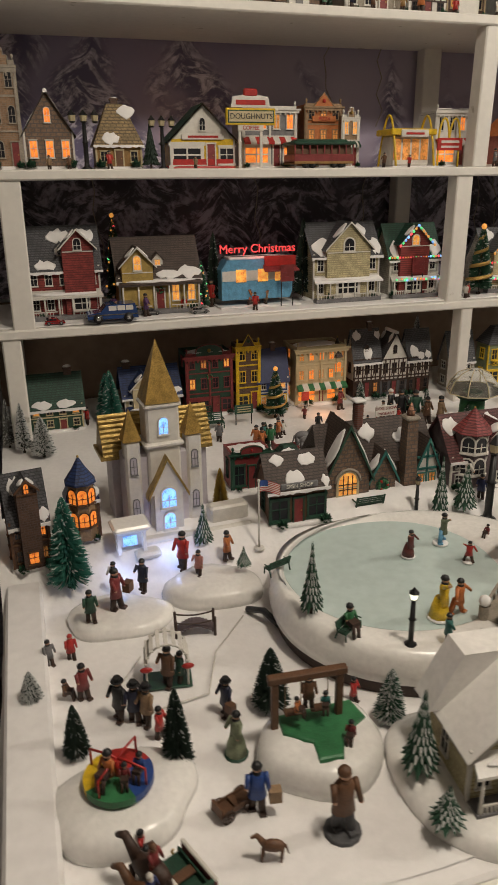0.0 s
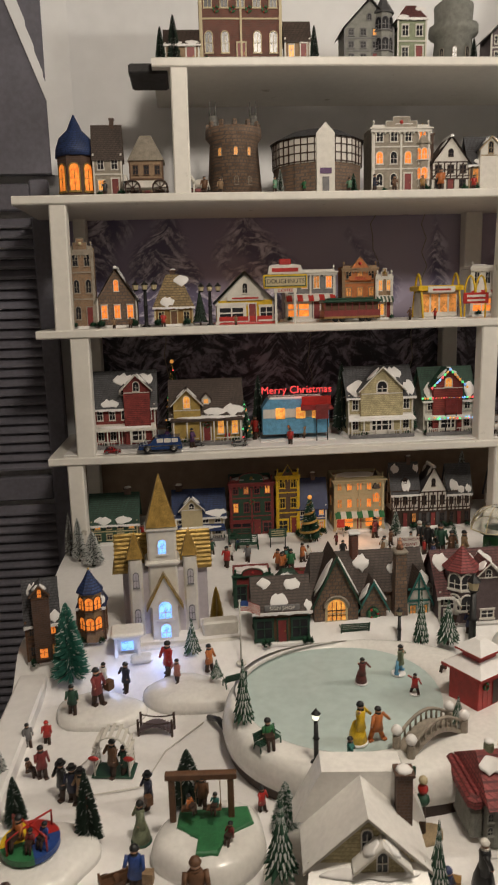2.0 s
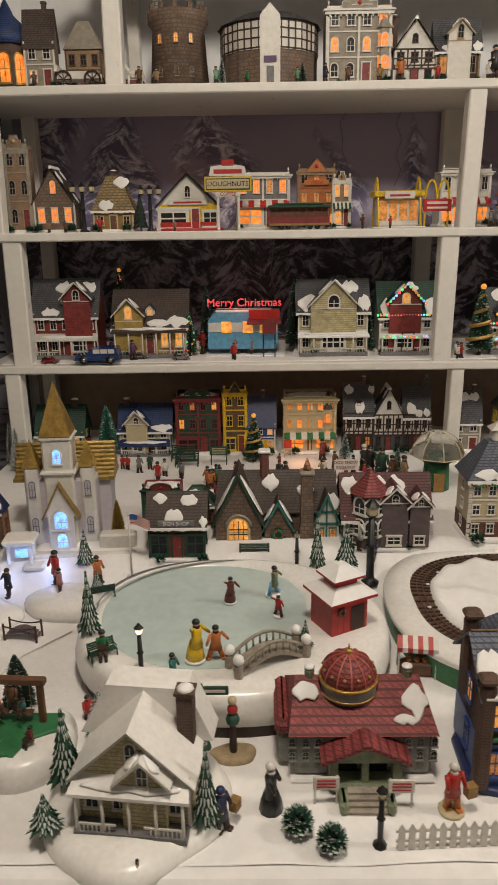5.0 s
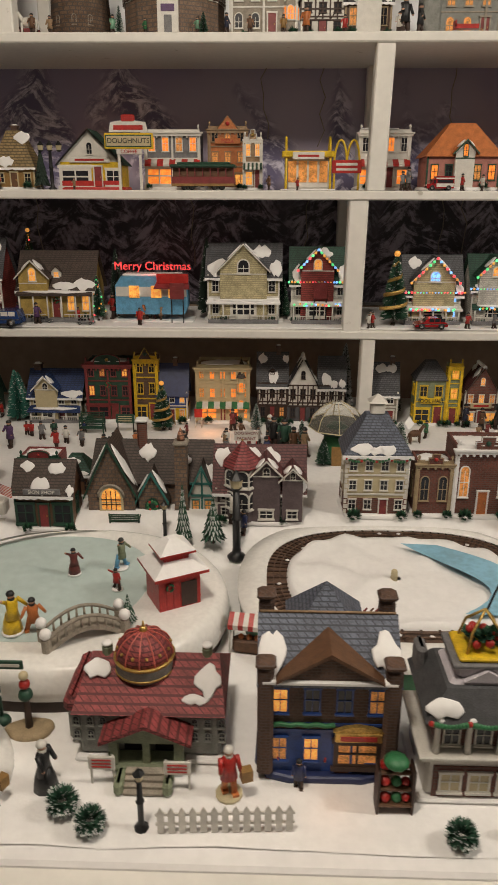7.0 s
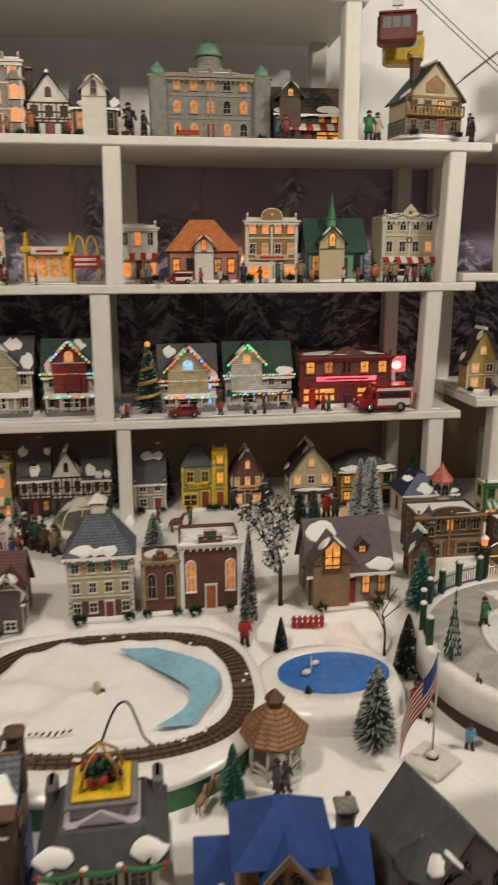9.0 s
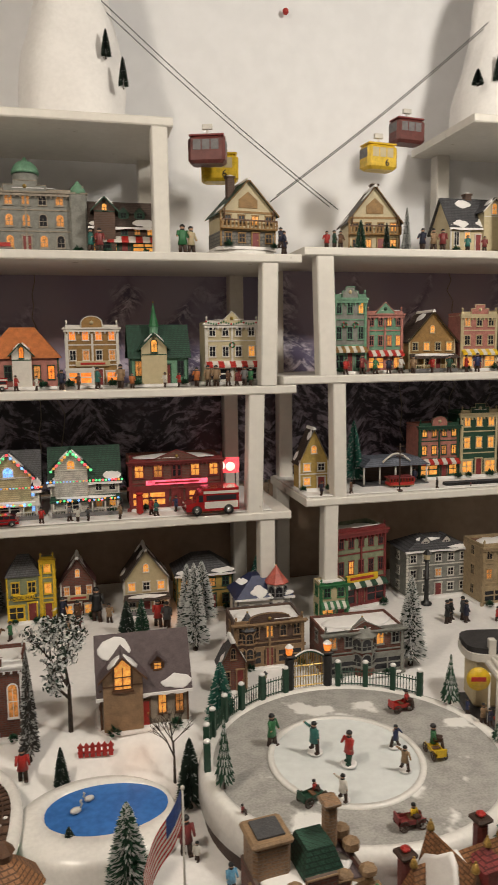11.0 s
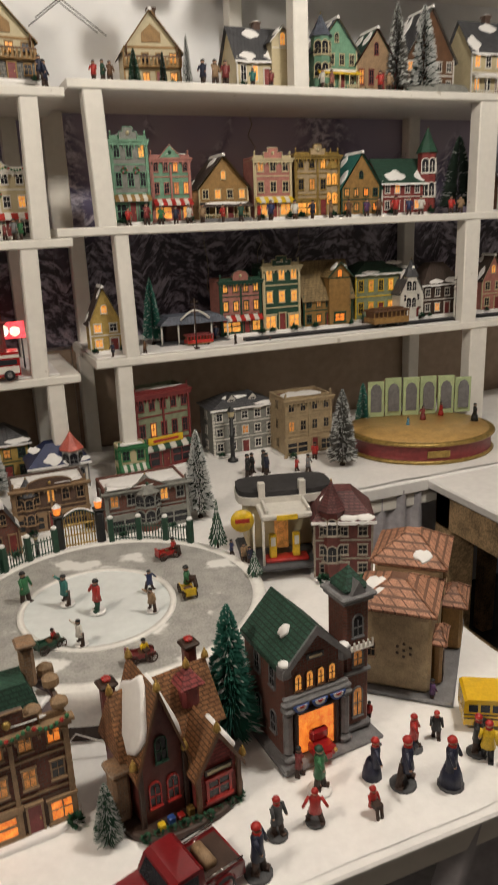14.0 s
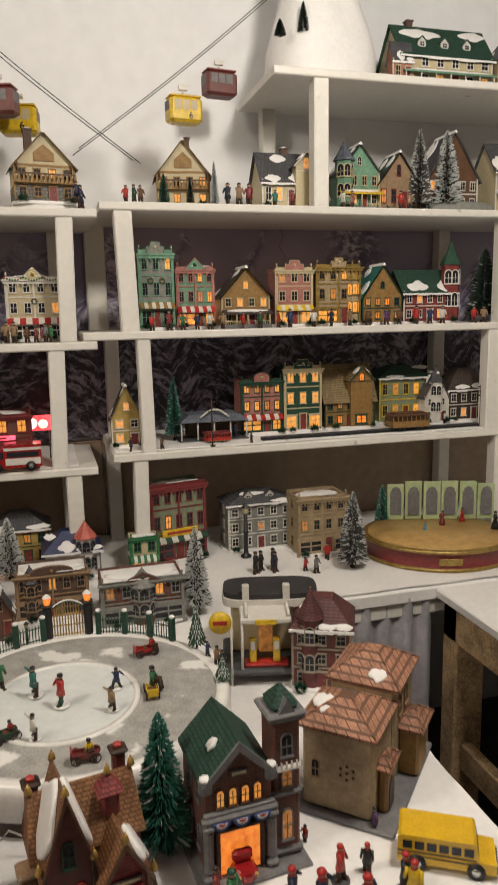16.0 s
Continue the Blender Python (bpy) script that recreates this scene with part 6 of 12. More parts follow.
def church():
    o = thing("church", "white porcelain church with gold roofs and blue-lit windows", "model church", 0.195, 1.080, 0.097, 4, scale=0.925)
    part("terrace", Shape().slab(-0.10, 0.155, -0.045, 0.15, 0, 0.022).slab(-0.075, -0.03, -0.075, -0.045, 0, 0.012), "white", o)
    part("side_wall", Shape().slab(0.075, 0.150, -0.03, 0.0, 0.022, 0.055), "white", o)
    part("wall", Shape().slab(-0.072, 0.072, 0.0, 0.05, 0.022, 0.168).box(-0.085, 0.095, 0.05, 0.11, 0.022, 0.15), "lavender_stone", o)
    part("tower", Shape().slab(-0.030, 0.030, -0.008, 0.045, 0.022, 0.255), "white", o)
    part("tower_cornice", Shape().slab(-0.036, 0.036, -0.014, 0.050, 0.180, 0.190).slab(-0.034, 0.034, -0.012, 0.048, 0.252, 0.262), "white", o)
    part("spire", pyramid(Shape(), 0, 0.018, 0.262, 0.368, 0.031), "gold", o, "tall gold spire")
    for sx in (-1, 1):
        part("side_tower", Shape().slab(sx * 0.056 - 0.014, sx * 0.056 + 0.014, -0.004, 0.026, 0.022, 0.196), "white", o)
        part("side_spire", pyramid(Shape(), sx * 0.056, 0.011, 0.196, 0.252, 0.017), "gold", o)
        w = part("window", window_mesh(0.010, 0.026, True), "grey", o, m=pose(sx * 0.056, -0.0045, 0.055))
        part("pane", pane_shape(0.010, 0.026, True), "lavender_stone", w)
        w = part("window", window_mesh(0.010, 0.026, True), "grey", o, m=pose(sx * 0.056, -0.0045, 0.135))
        part("pane", pane_shape(0.010, 0.026, True), "lavender_stone", w)
    rf = Shape().prism([(0, 0)] * 0 + [(-0.105, 0.150), (0.105, 0.150), (0.105, 0.157), (-0.105, 0.157)], 0.04, 0.12)
    part("eave_board", rf, "gold_dark", o)
    part("roof", Shape().add([(-0.10, 0.042, 0.157), (0.105, 0.042, 0.157), (0.105, 0.115, 0.157), (-0.10, 0.115, 0.157), (-0.10, 0.080, 0.225), (0.105, 0.080, 0.225)],
                             [(0, 1, 5, 4), (2, 3, 4, 5), (0, 4, 3), (1, 2, 5)]), "gold_dark", o, "ribbed gold roof")
    for i in range(8):
        z = 0.162 + i * 0.008
        yy = 0.042 + (z - 0.157) / 0.068 * 0.038
        part("roof_rib", Shape().box(-0.101, 0.106, yy - 0.002, yy + 0.001, z, z + 0.003), "gold_dark", o)
    g = Shape().prism([(-0.034, 0.095), (0.034, 0.095), (0.034, 0.098), (0, 0.162), (-0.034, 0.098)], -0.022, -0.008)
    part("portal", g.box(-0.026, 0.026, -0.022, -0.008, 0.022, 0.095), "white", o)
    for sg in (-1, 1):
        a = [(sg * 0.038, 0.094), (0, 0.168), (0, 0.160), (sg * 0.038, 0.086)]
        part("portal_roof", Shape().prism(a if sg > 0 else a[::-1], -0.026, -0.004), "gold_dark", o)
    for x, z, w_, h_, yy in ((0, 0.205, 0.016, 0.022, -0.0085), (0, 0.070, 0.026, 0.024, -0.0225), (0, 0.028, 0.020, 0.020, -0.0225)):
        w = part("window", window_mesh(w_, h_, True), "white", o, m=pose(x, yy, z))
        part("pane", pane_shape(w_, h_, True), "glow_blue", w, "window lit in cold blue")
    sh = part("shelter", Shape().box(-0.105, -0.099, -0.062, -0.058, 0.012, 0.055).box(-0.060, -0.054, -0.062, -0.058, 0.012, 0.055).box(-0.105, -0.054, -0.045, -0.03, 0.012, 0.055).slab(-0.112, -0.046, -0.072, -0.02, 0.055, 0.066), "snow_gloss", o)
    part("lamp", Shape().box(-0.092, -0.068, -0.047, -0.0455, 0.02, 0.038), "glow_blue", sh)
    # blue lights added before the front for the glow of the windows
    bulb(0.19, 1.0, 0.115, 0.05, (0.35, 0.5, 1.0), 0.01)
    bulb(0.105, 0.985, 0.105, 0.03, (0.35, 0.5, 1.0), 0.01)
    return o


def dome_house(x, y, z, w, d, hw, rot=0):
    """The grey stone hall with a red roof, a ribbed red dome and a columned porch."""
    o = thing("town_library", "grey stone hall with red roof, ribbed dome and porch", "model house", x, y, z, rot)
    part("base", Shape().slab(-w / 2 - 0.005, w / 2 + 0.005, -d / 2 - 0.008, d / 2, 0, 0.006), "snow", o)
    part("wall", Shape().slab(-w / 2, w / 2, -d / 2, d / 2, 0.006, hw), "grey_stone", o)
    part("wing", Shape().slab(-w / 2 - 0.018, -w / 2, -d / 2 + 0.02, d / 2, 0.006, hw * 0.72), "grey_stone", o)
    part("wing_roof", Shape().slab(-w / 2 - 0.022, -w / 2, -d / 2 + 0.016, d / 2, hw * 0.72, hw * 1.05, b=0.006), "red_shingle", o)
    rh = hw + 0.034
    part("roof", Shape().add([(-w / 2 - 0.006, -d / 2 - 0.006, hw), (w / 2 + 0.006, -d / 2 - 0.006, hw), (w / 2 + 0.006, d / 2, hw), (-w / 2 - 0.006, d / 2, hw), (-w / 2 + 0.005, 0.01, rh), (w / 2 - 0.005, 0.01, rh)],
                             [(3, 2, 1, 0), (0, 1, 5, 4), (2, 3, 4, 5), (0, 4, 3), (1, 2, 5)]), "red_shingle", o, "red tiled roof")
    sn = Shape()
    a, u, v = (-w / 2, -d / 2, hw), (w, 0, 0), (0, d / 2, 0.034)
    snow_patch(sn, a, u, v, 3, (0.0, 0.2, 0.5, 1.0), 0.004)
    snow_patch(sn, a, u, v, 9, (0.80, 1.0, 0.15, 1.0), 0.004)
    snow_patch(sn, a, u, v, 5, (0.72, 0.92, 0.1, 0.35), 0.004)
    part("snow", sn, "snow", o)
    dz = hw + 0.012
    r = 0.034
    part("drum", Shape().lathe(-0.012, 0, [(r * 0.80, dz - 0.008), (r * 0.9, dz + 0.004), (r * 1.06, dz + 0.010), (r * 1.0, dz + 0.018), (r * 1.06, dz + 0.026), (r, dz + 0.028)], 20), "grey_stone", o)
    part("drum_band", Shape().lathe(-0.012, 0, [(r * 1.07, dz + 0.0245), (r * 1.10, dz + 0.0265), (r * 1.07, dz + 0.0285)], 20).lathe(-0.012, 0, [(r * 1.05, dz + 0.0095), (r * 1.08, dz + 0.011), (r * 1.05, dz + 0.0125)], 20), "gold", o)
    prof = [(r * 1.0 * math.cos(q * math.pi / 16), dz + 0.028 + r * 0.92 * math.sin(q * math.pi / 16)) for q in range(8)] + [(0.004, dz + 0.028 + r * 0.925)]
    dm = part("dome", Shape().lathe(-0.012, 0, prof, 24), "red_shingle", o, "red ribbed dome")
    for i in range(12):
        t = 2 * math.pi * i / 12
        pts = [(-0.012 + (rr + 0.0008) * math.cos(t), (rr + 0.0008) * math.sin(t), zz) for rr, zz in prof]
        part("rib", Shape().arc(pts, 0.0010, 4), "coral", dm)
        t += math.pi / 12
        part("porthole", Shape().ball(-0.012 + r * 0.93 * math.cos(t), r * 0.93 * math.sin(t), dz + 0.028 + r * 0.36, 0.0024, n=6, k=4), "gold", dm)
    part("finial", Shape().ball(-0.012, 0, dz + 0.029 + r * 0.93, 0.005, n=8, k=5).cyl(-0.012, 0, dz + 0.03 + r * 0.93, dz + 0.04 + r * 0.95, 0.002, 0.001, 6), "gold", o)
    for x_ in (-w * 0.36, w * 0.38):
        part("chimney", Shape().slab(x_ - 0.006, x_ + 0.006, 0.004, 0.018, hw + 0.01, hw + 0.045), "sage", o)
        part("chimney_snow", Shape().ball(x_, 0.011, hw + 0.045, 0.007, sz=0.4), "snow", o)
    pw = 0.042
    ph = hw * 0.72
    part("porch", Shape().slab(-pw, pw, -d / 2 - 0.028, -d / 2, 0.004, 0.016).box(-pw, -pw + 0.010, -d / 2 - 0.026, -d / 2 - 0.016, 0.016, ph).box(pw - 0.010, pw, -d / 2 - 0.026, -d / 2 - 0.016, 0.016, ph).box(-0.004, 0.004, -d / 2 - 0.024, -d / 2 - 0.018, 0.016, ph)
         .prism([(-pw - 0.006, ph), (pw + 0.006, ph), (pw + 0.006, ph + 0.004), (0, ph + 0.022), (-pw - 0.006, ph + 0.004)], -d / 2 - 0.028, -d / 2), "sage", o)
    for sg in (-1, 1):
        a_ = [(sg * (pw + 0.010), ph + 0.003), (0, ph + 0.027), (0, ph + 0.022), (sg * (pw + 0.010), ph - 0.002)]
        part("porch_roof", Shape().prism(a_ if sg > 0 else a_[::-1], -d / 2 - 0.032, -d / 2), "red_shingle", o)
    for sx in (-0.018, 0.018):
        w_ = part("door", Shape().prism([(-0.011, 0), (0.011, 0), (0.011, 0.020), (0.007, 0.028), (0, 0.031), (-0.007, 0.028), (-0.011, 0.020)], -0.001, 0.001), "dark_glass", o, m=pose(sx, -d / 2 - 0.002, 0.016))
    for i in range(4):
        part("step", Shape().slab(-0.022, 0.022, -d / 2 - 0.032 - 0.006 * (i + 1), -d / 2 - 0.028, 0.001, 0.0155 - 0.0036 * i, b=0.0005), "stone", o)
    for sx in (-1, 1):
        part("stair_wall", Shape().slab(sx * 0.027 - 0.005, sx * 0.027 + 0.005, -d / 2 - 0.058, -d / 2 - 0.028, 0, 0.017), "sage", o)
    wm, pm = window_mesh(0.006, 0.008, True).mesh("window"), pane_shape(0.006, 0.008, True).mesh("pane")
    for sx in (-1, 1):
        for k in (0.053, 0.068, 0.084):
            for zz in (hw * 0.45, hw * 0.74):
                wn = part("window", wm, "grey_stone", o, m=pose(sx * k, -d / 2, zz))
                part("pane", pm, "dark_glass", wn)
    return o


def gondola(x, y, z, w, rot, colour, text=""):
    o = thing("gondola", "%s toy cable car with windows hanging from the cable" % colour.replace("_", " "), "cable car", x, y, z, rot)
    h = w * 0.70
    part("cabin", Shape().slab(-w / 2, w / 2, -w * 0.3, w * 0.3, 0, h, b=w * 0.08), colour, o)
    for a in (-0.36, -0.12, 0.12):
        part("window", Shape().slab(w * a, w * (a + 0.21), -w * 0.306, -w * 0.29, h * 0.48, h * 0.86, b=0.0008), "cream" if colour == "yellow" else "grey", o)
    part("window", Shape().slab(w * 0.495, w * 0.506, -w * 0.22, w * 0.22, h * 0.48, h * 0.86, b=0.0008), "grey", o)
    part("window", Shape().slab(-w * 0.506, -w * 0.495, -w * 0.22, w * 0.22, h * 0.48, h * 0.86, b=0.0008), "grey", o)
    part("roof_rim", Shape().slab(-w * 0.47, w * 0.47, -w * 0.27, w * 0.27, h, h + w * 0.05, b=0.001), "dark_red" if colour != "yellow" else "yellow", o)
    part("hanger", Shape().rod((0, 0, h + w * 0.05), (0, 0, h + w * 0.25), w * 0.03).slab(-w * 0.14, w * 0.14, -w * 0.05, w * 0.05, h + w * 0.22, h + w * 0.36, b=0.001), "white", o)
    if text:
        word(text, h * 0.4, "black", o, w * 0.12, -w * 0.312, h * 0.25)
    return o


def cable(a, b, r=0.0012):
    m = [(a[0] + (b[0] - a[0]) * t, a[1] + (b[1] - a[1]) * t, a[2] + (b[2] - a[2]) * t - 0.012 * math.sin(math.pi * t)) for t in [i / 10 for i in range(11)]]
    tagged(part("cable", Shape().arc(m, r, 5), "dark_grey"), "thin grey cable of the toy cable car", "cable")


def mountain(x, y, z, rx, ry, h, seed, label="tall white snow mountain moulded from foam"):
    rnd = random.Random(seed)
    n, lv = 30, 12
    s = Shape()
    v, f = [], []
    for k in range(lv + 1):
        q = k / lv
        r = (1 - q) ** 0.55 * (0.92 + 0.08 * math.sin(q * 9)) + 0.12
        for i in range(n):
            t = 2 * math.pi * i / n
            j = 1 + 0.22 * noise.noise((math.cos(t) * 1.4, math.sin(t) * 1.4, q * 2.2 + seed)) + 0.05 * noise.noise((math.cos(t) * 5, math.sin(t) * 5, q * 8 + seed))
            v.append((rx * r * j * math.cos(t), ry * r * j * math.sin(t), h * q))
    for k in range(lv):
        f += [(n * k + i, n * k + (i + 1) % n, n * k + n + (i + 1) % n, n * k + n + i) for i in range(n)]
    f.append(tuple(range(n * lv, n * lv + n)))
    s.add(v, f, 0, True)
    tagged(part("snow_mountain", s, "snow", m=pose(x, y, z)), label, "mountain")


def trolley(x, y, z, w, colour="dark_red", roof="green", label="red and yellow toy trolley car", rot=0):
    o = thing("trolley_car", label, "toy trolley", x, y, z, rot)
    d, h = w * 0.24, w * 0.42
    part("body", Shape().slab(-w * 0.5, w * 0.5, -d, d, h * 0.16, h * 0.48, b=0.001), colour, o)
    part("skirt", Shape().slab(-w * 0.5, w * 0.5, -d * 1.02, d * 1.02, h * 0.14, h * 0.24, b=0.001), "ochre", o)
    part("roof", Shape().slab(-w * 0.52, w * 0.52, -d * 1.1, d * 1.1, h * 0.80, h * 0.92, b=0.003).slab(-w * 0.42, w * 0.42, -d * 0.6, d * 0.6, h * 0.92, h, b=0.002), roof, o)
    part("interior", Shape().box(-w * 0.48, w * 0.48, -d * 0.7, d * 0.7, h * 0.48, h * 0.80), "brown", o)
    pm = Shape().box(-0.0012, 0.0012, -0.001, 0.001, h * 0.48, h * 0.80).mesh("pillar")
    for i in range(9):
        part("pillar", pm, colour, o, m=pose(-w * 0.49 + w * 0.98 * i / 8, -d * 0.98, 0))
    wm = Shape().rod((0, -d * 0.15, 0), (0, d * 0.15, 0), h * 0.12, n=12).mesh("wheel")
    for sx in (-0.3, -0.18, 0.18, 0.3):
        part("wheel", wm, "black", o, m=pose(w * sx, -d * 0.8, h * 0.12))
    return o


def arches_stand(x, y, z, w, h):
    """A little hamburger stand between two tall yellow arches."""
    o = thing("burger_stand", "white hamburger stand with two tall yellow arches", "model house", x, y, z)
    part("wall", Shape().slab(-w * 0.42, w * 0.42, -0.02, 0.04, 0.003, h * 0.62), "white", o)
    part("roof", Shape().slab(-w * 0.5, w * 0.5, -0.035, 0.045, h * 0.62, h * 0.74, b=0.002), "yellow", o)
    part("fascia", Shape().slab(-w * 0.3, w * 0.3, -0.038, -0.035, h * 0.58, h * 0.72, b=0.001), "white", o)
    part("lettering", Shape().box(-w * 0.2, w * 0.2, -0.0386, -0.038, h * 0.625, h * 0.665), "red", o)
    for i in range(4):
        p = part("window", Shape().slab(-w * 0.38 + i * w * 0.2, -w * 0.38 + i * w * 0.2 + w * 0.16, -0.0212, -0.0198, h * 0.15, h * 0.55, b=0.0005), "glow_soft", o)
    for sx in (-1, 1):
        pts = [(sx * w * 0.42, -0.045 + 0.09 * t, h * (1 - (2 * t - 1) ** 2)) for t in [i / 14 for i in range(15)]]
        part("arch", Shape().arc(pts, 0.0028, 6), "yellow", o, "tall yellow arch")
    part("base", Shape().slab(-w * 0.52, w * 0.52, -0.05, 0.05, 0, 0.003, b=0.001), "snow", o)
    s = thing("arch_sign", "red sign board under a pair of small yellow arches", "sign", x + w * 0.72, y - 0.045, z)
    for sx in (-1, 1):
        part("arch", Shape().arc([(sx * w * 0.12 + w * 0.12 * math.cos(math.pi * i / 10), 0, h * 0.45 + h * 0.48 * math.sin(math.pi * i / 10)) for i in range(11)], 0.0025, 6), "yellow", s)
    part("board", Shape().slab(-w * 0.28, w * 0.28, -0.006, -0.003, h * 0.32, h * 0.56, b=0.001), "red", s)
    part("lettering", Shape().box(-w * 0.2, w * 0.2, -0.0066, -0.006, h * 0.46, h * 0.51).box(-w * 0.2, w * 0.2, -0.0066, -0.006, h * 0.37, h * 0.41), "white", s)
    for sx in (-1, 1):
        part("leg", Shape().cyl(sx * w * 0.23, 0, 0, h * 0.46, 0.0025, n=6), "yellow", s)
    return o


def doughnut_sign(x, y, z, w, h):
    o = thing("doughnut_sign", "tall roadside doughnut shop sign on white posts", "sign", x, y, z)
    for sx in (-1, 1):
        part("post", Shape().slab(sx * w * 0.22 - 0.003, sx * w * 0.22 + 0.003, -0.002, 0.002, 0, h * 0.70, b=0.0005), "white", o)
    b = part("board", Shape().slab(-w / 2, w / 2, -0.006, 0.004, h * 0.55, h * 0.76, b=0.001), "yellow", o)
    part("panel", Shape().slab(-w * 0.47, w * 0.47, -0.0075, -0.006, h * 0.575, h * 0.735, b=0.0005), "dark_green", b)
    part("panel_face", Shape().slab(-w * 0.45, w * 0.45, -0.0085, -0.0075, h * 0.59, h * 0.72, b=0.0004), "cream", b)
    word("DOUGHNUTS", w * 0.138, "black", b, 0, -0.0090, h * 0.655)
    part("crown", Shape().prism([(-w * 0.40, h * 0.77), (w * 0.40, h * 0.77), (w * 0.36, h * 0.90), (w * 0.16, h * 0.92), (-w * 0.16, h * 0.92), (-w * 0.36, h * 0.90)], -0.004, 0.002), "white", o)
    part("lettering", Shape().box(-w * 0.30, w * 0.30, -0.0046, -0.004, h * 0.80, h * 0.86), "red", o)
    part("badge", Shape().slab(-w * 0.14, w * 0.14, -0.005, 0.002, h * 0.90, h, b=0.003), "red", o)
    part("coffee_board", Shape().slab(-w * 0.26, w * 0.26, -0.005, 0.002, h * 0.48, h * 0.55, b=0.0005), "white", o)
    word("COFFEE", w * 0.10, "red", o, 0, -0.0056, h * 0.515)
    return o


def trailer_diner(x, y, z, w, h):
    o = thing("trailer_diner", "blue and silver trailer diner with a lit script sign", "model house", x, y, z)
    part("base", Shape().slab(-w * 0.52, w * 0.52, -0.03, 0.05, 0, 0.004), "snow", o)
    prof = [(-w * 0.48, h * 0.12), (w * 0.40, h * 0.12), (w * 0.44, h * 0.25), (w * 0.44, h * 0.60), (w * 0.38, h * 0.75), (-w * 0.40, h * 0.75), (-w * 0.48, h * 0.60)]
    part("body", Shape().prism(prof, -0.012, 0.04), "sky_blue", o)
    part("band", Shape().box(-w * 0.47, w * 0.43, -0.0135, -0.012, h * 0.42, h * 0.58), "white", o)
    for a in (-0.30, -0.02, 0.2):
        part("window", Shape().slab(w * a, w * (a + 0.13), -0.0150, -0.0130, h * 0.40, h * 0.60, b=0.0006), "glow_warm", o)
    part("roof_snow", Shape().slab(-w * 0.38, w * 0.36, -0.010, 0.038, h * 0.75, h * 0.79, b=0.002), "snow", o)
    part("awning", Shape().add([(w * 0.05, -0.012, h * 0.66), (w * 0.46, -0.012, h * 0.66), (w * 0.48, -0.035, h * 0.58), (w * 0.03, -0.035, h * 0.58), (w * 0.05, -0.012, h * 0.64), (w * 0.46, -0.012, h * 0.64), (w * 0.48, -0.035, h * 0.56), (w * 0.03, -0.035, h * 0.56)],
                               [(0, 3, 2, 1), (4, 5, 6, 7), (3, 7, 6, 2), (0, 4, 7, 3), (1, 2, 6, 5)]), "dark_red", o)
    sg = part("sign_rail", Shape().rod((-w * 0.46, 0.0, h * 0.80), (w * 0.46, 0.0, h * 0.80), 0.0008), "dark_grey", o)
    word("Merry Christmas", w * 0.142, "glow_neon", sg, 0, -0.002, h * 0.91, name="lettering", deep=0.0014)
    part("lit_sign", Shape().slab(w * 0.06, w * 0.46, -0.020, -0.014, h * 0.64, h * 0.80, b=0.001), "red", o, "red lettered board")
    # red light added before the script sign for its glow
    bulb(x, y - 0.028, z + h * 0.86, 0.02, (1.0, 0.12, 0.12), 0.004)
    return o


def ballroom(x, y, z):
    o = thing("ballroom_stage", "round wooden dance floor with folding screen and dancers", "music box", x, y, z, -18)
    part("drum", Shape().lathe(0, 0, [(0.195, 0), (0.20, 0.006), (0.195, 0.012), (0.195, 0.045), (0.203, 0.05), (0.203, 0.056)], 48, sy=0.85), "dark_red", o, "dark red rim with gold bands")
    part("band", Shape().lathe(0, 0, [(0.2035, 0.048), (0.206, 0.052), (0.2035, 0.057), (0.19, 0.0575)], 48, sy=0.85).lathe(0, 0, [(0.2, 0.0), (0.204, 0.005), (0.198, 0.01)], 48, sy=0.85), "gold_dark", o)
    part("dance_floor", Shape().lathe(0, 0, [(0.19, 0.056), (0.188, 0.0595), (0.0001, 0.0595)], 48, sy=0.85), "honey_wood", o, "polished wooden floor")
    sp = part("plate", Shape().slab(-0.03, 0.03, -0.1685, -0.166, 0.018, 0.036, b=0.002), "gold_dark", o)
    for i in range(6):
        a = -0.12 + i * 0.052
        p = part("screen_panel", Shape().slab(a, a + 0.048, 0.11 + 0.004 * (i % 2), 0.116 + 0.004 * (i % 2), 0.06, 0.165 + 0.008 * (1 if 0 < i < 5 else 0), b=0.001), "pale_sage", o)
        part("mirror", Shape().prism([(a + 0.008, 0.075), (a + 0.040, 0.075), (a + 0.040, 0.140), (a + 0.034, 0.154), (a + 0.024, 0.159), (a + 0.014, 0.154), (a + 0.008, 0.140)], 0.1085, 0.1098), "grey", p)
    return o


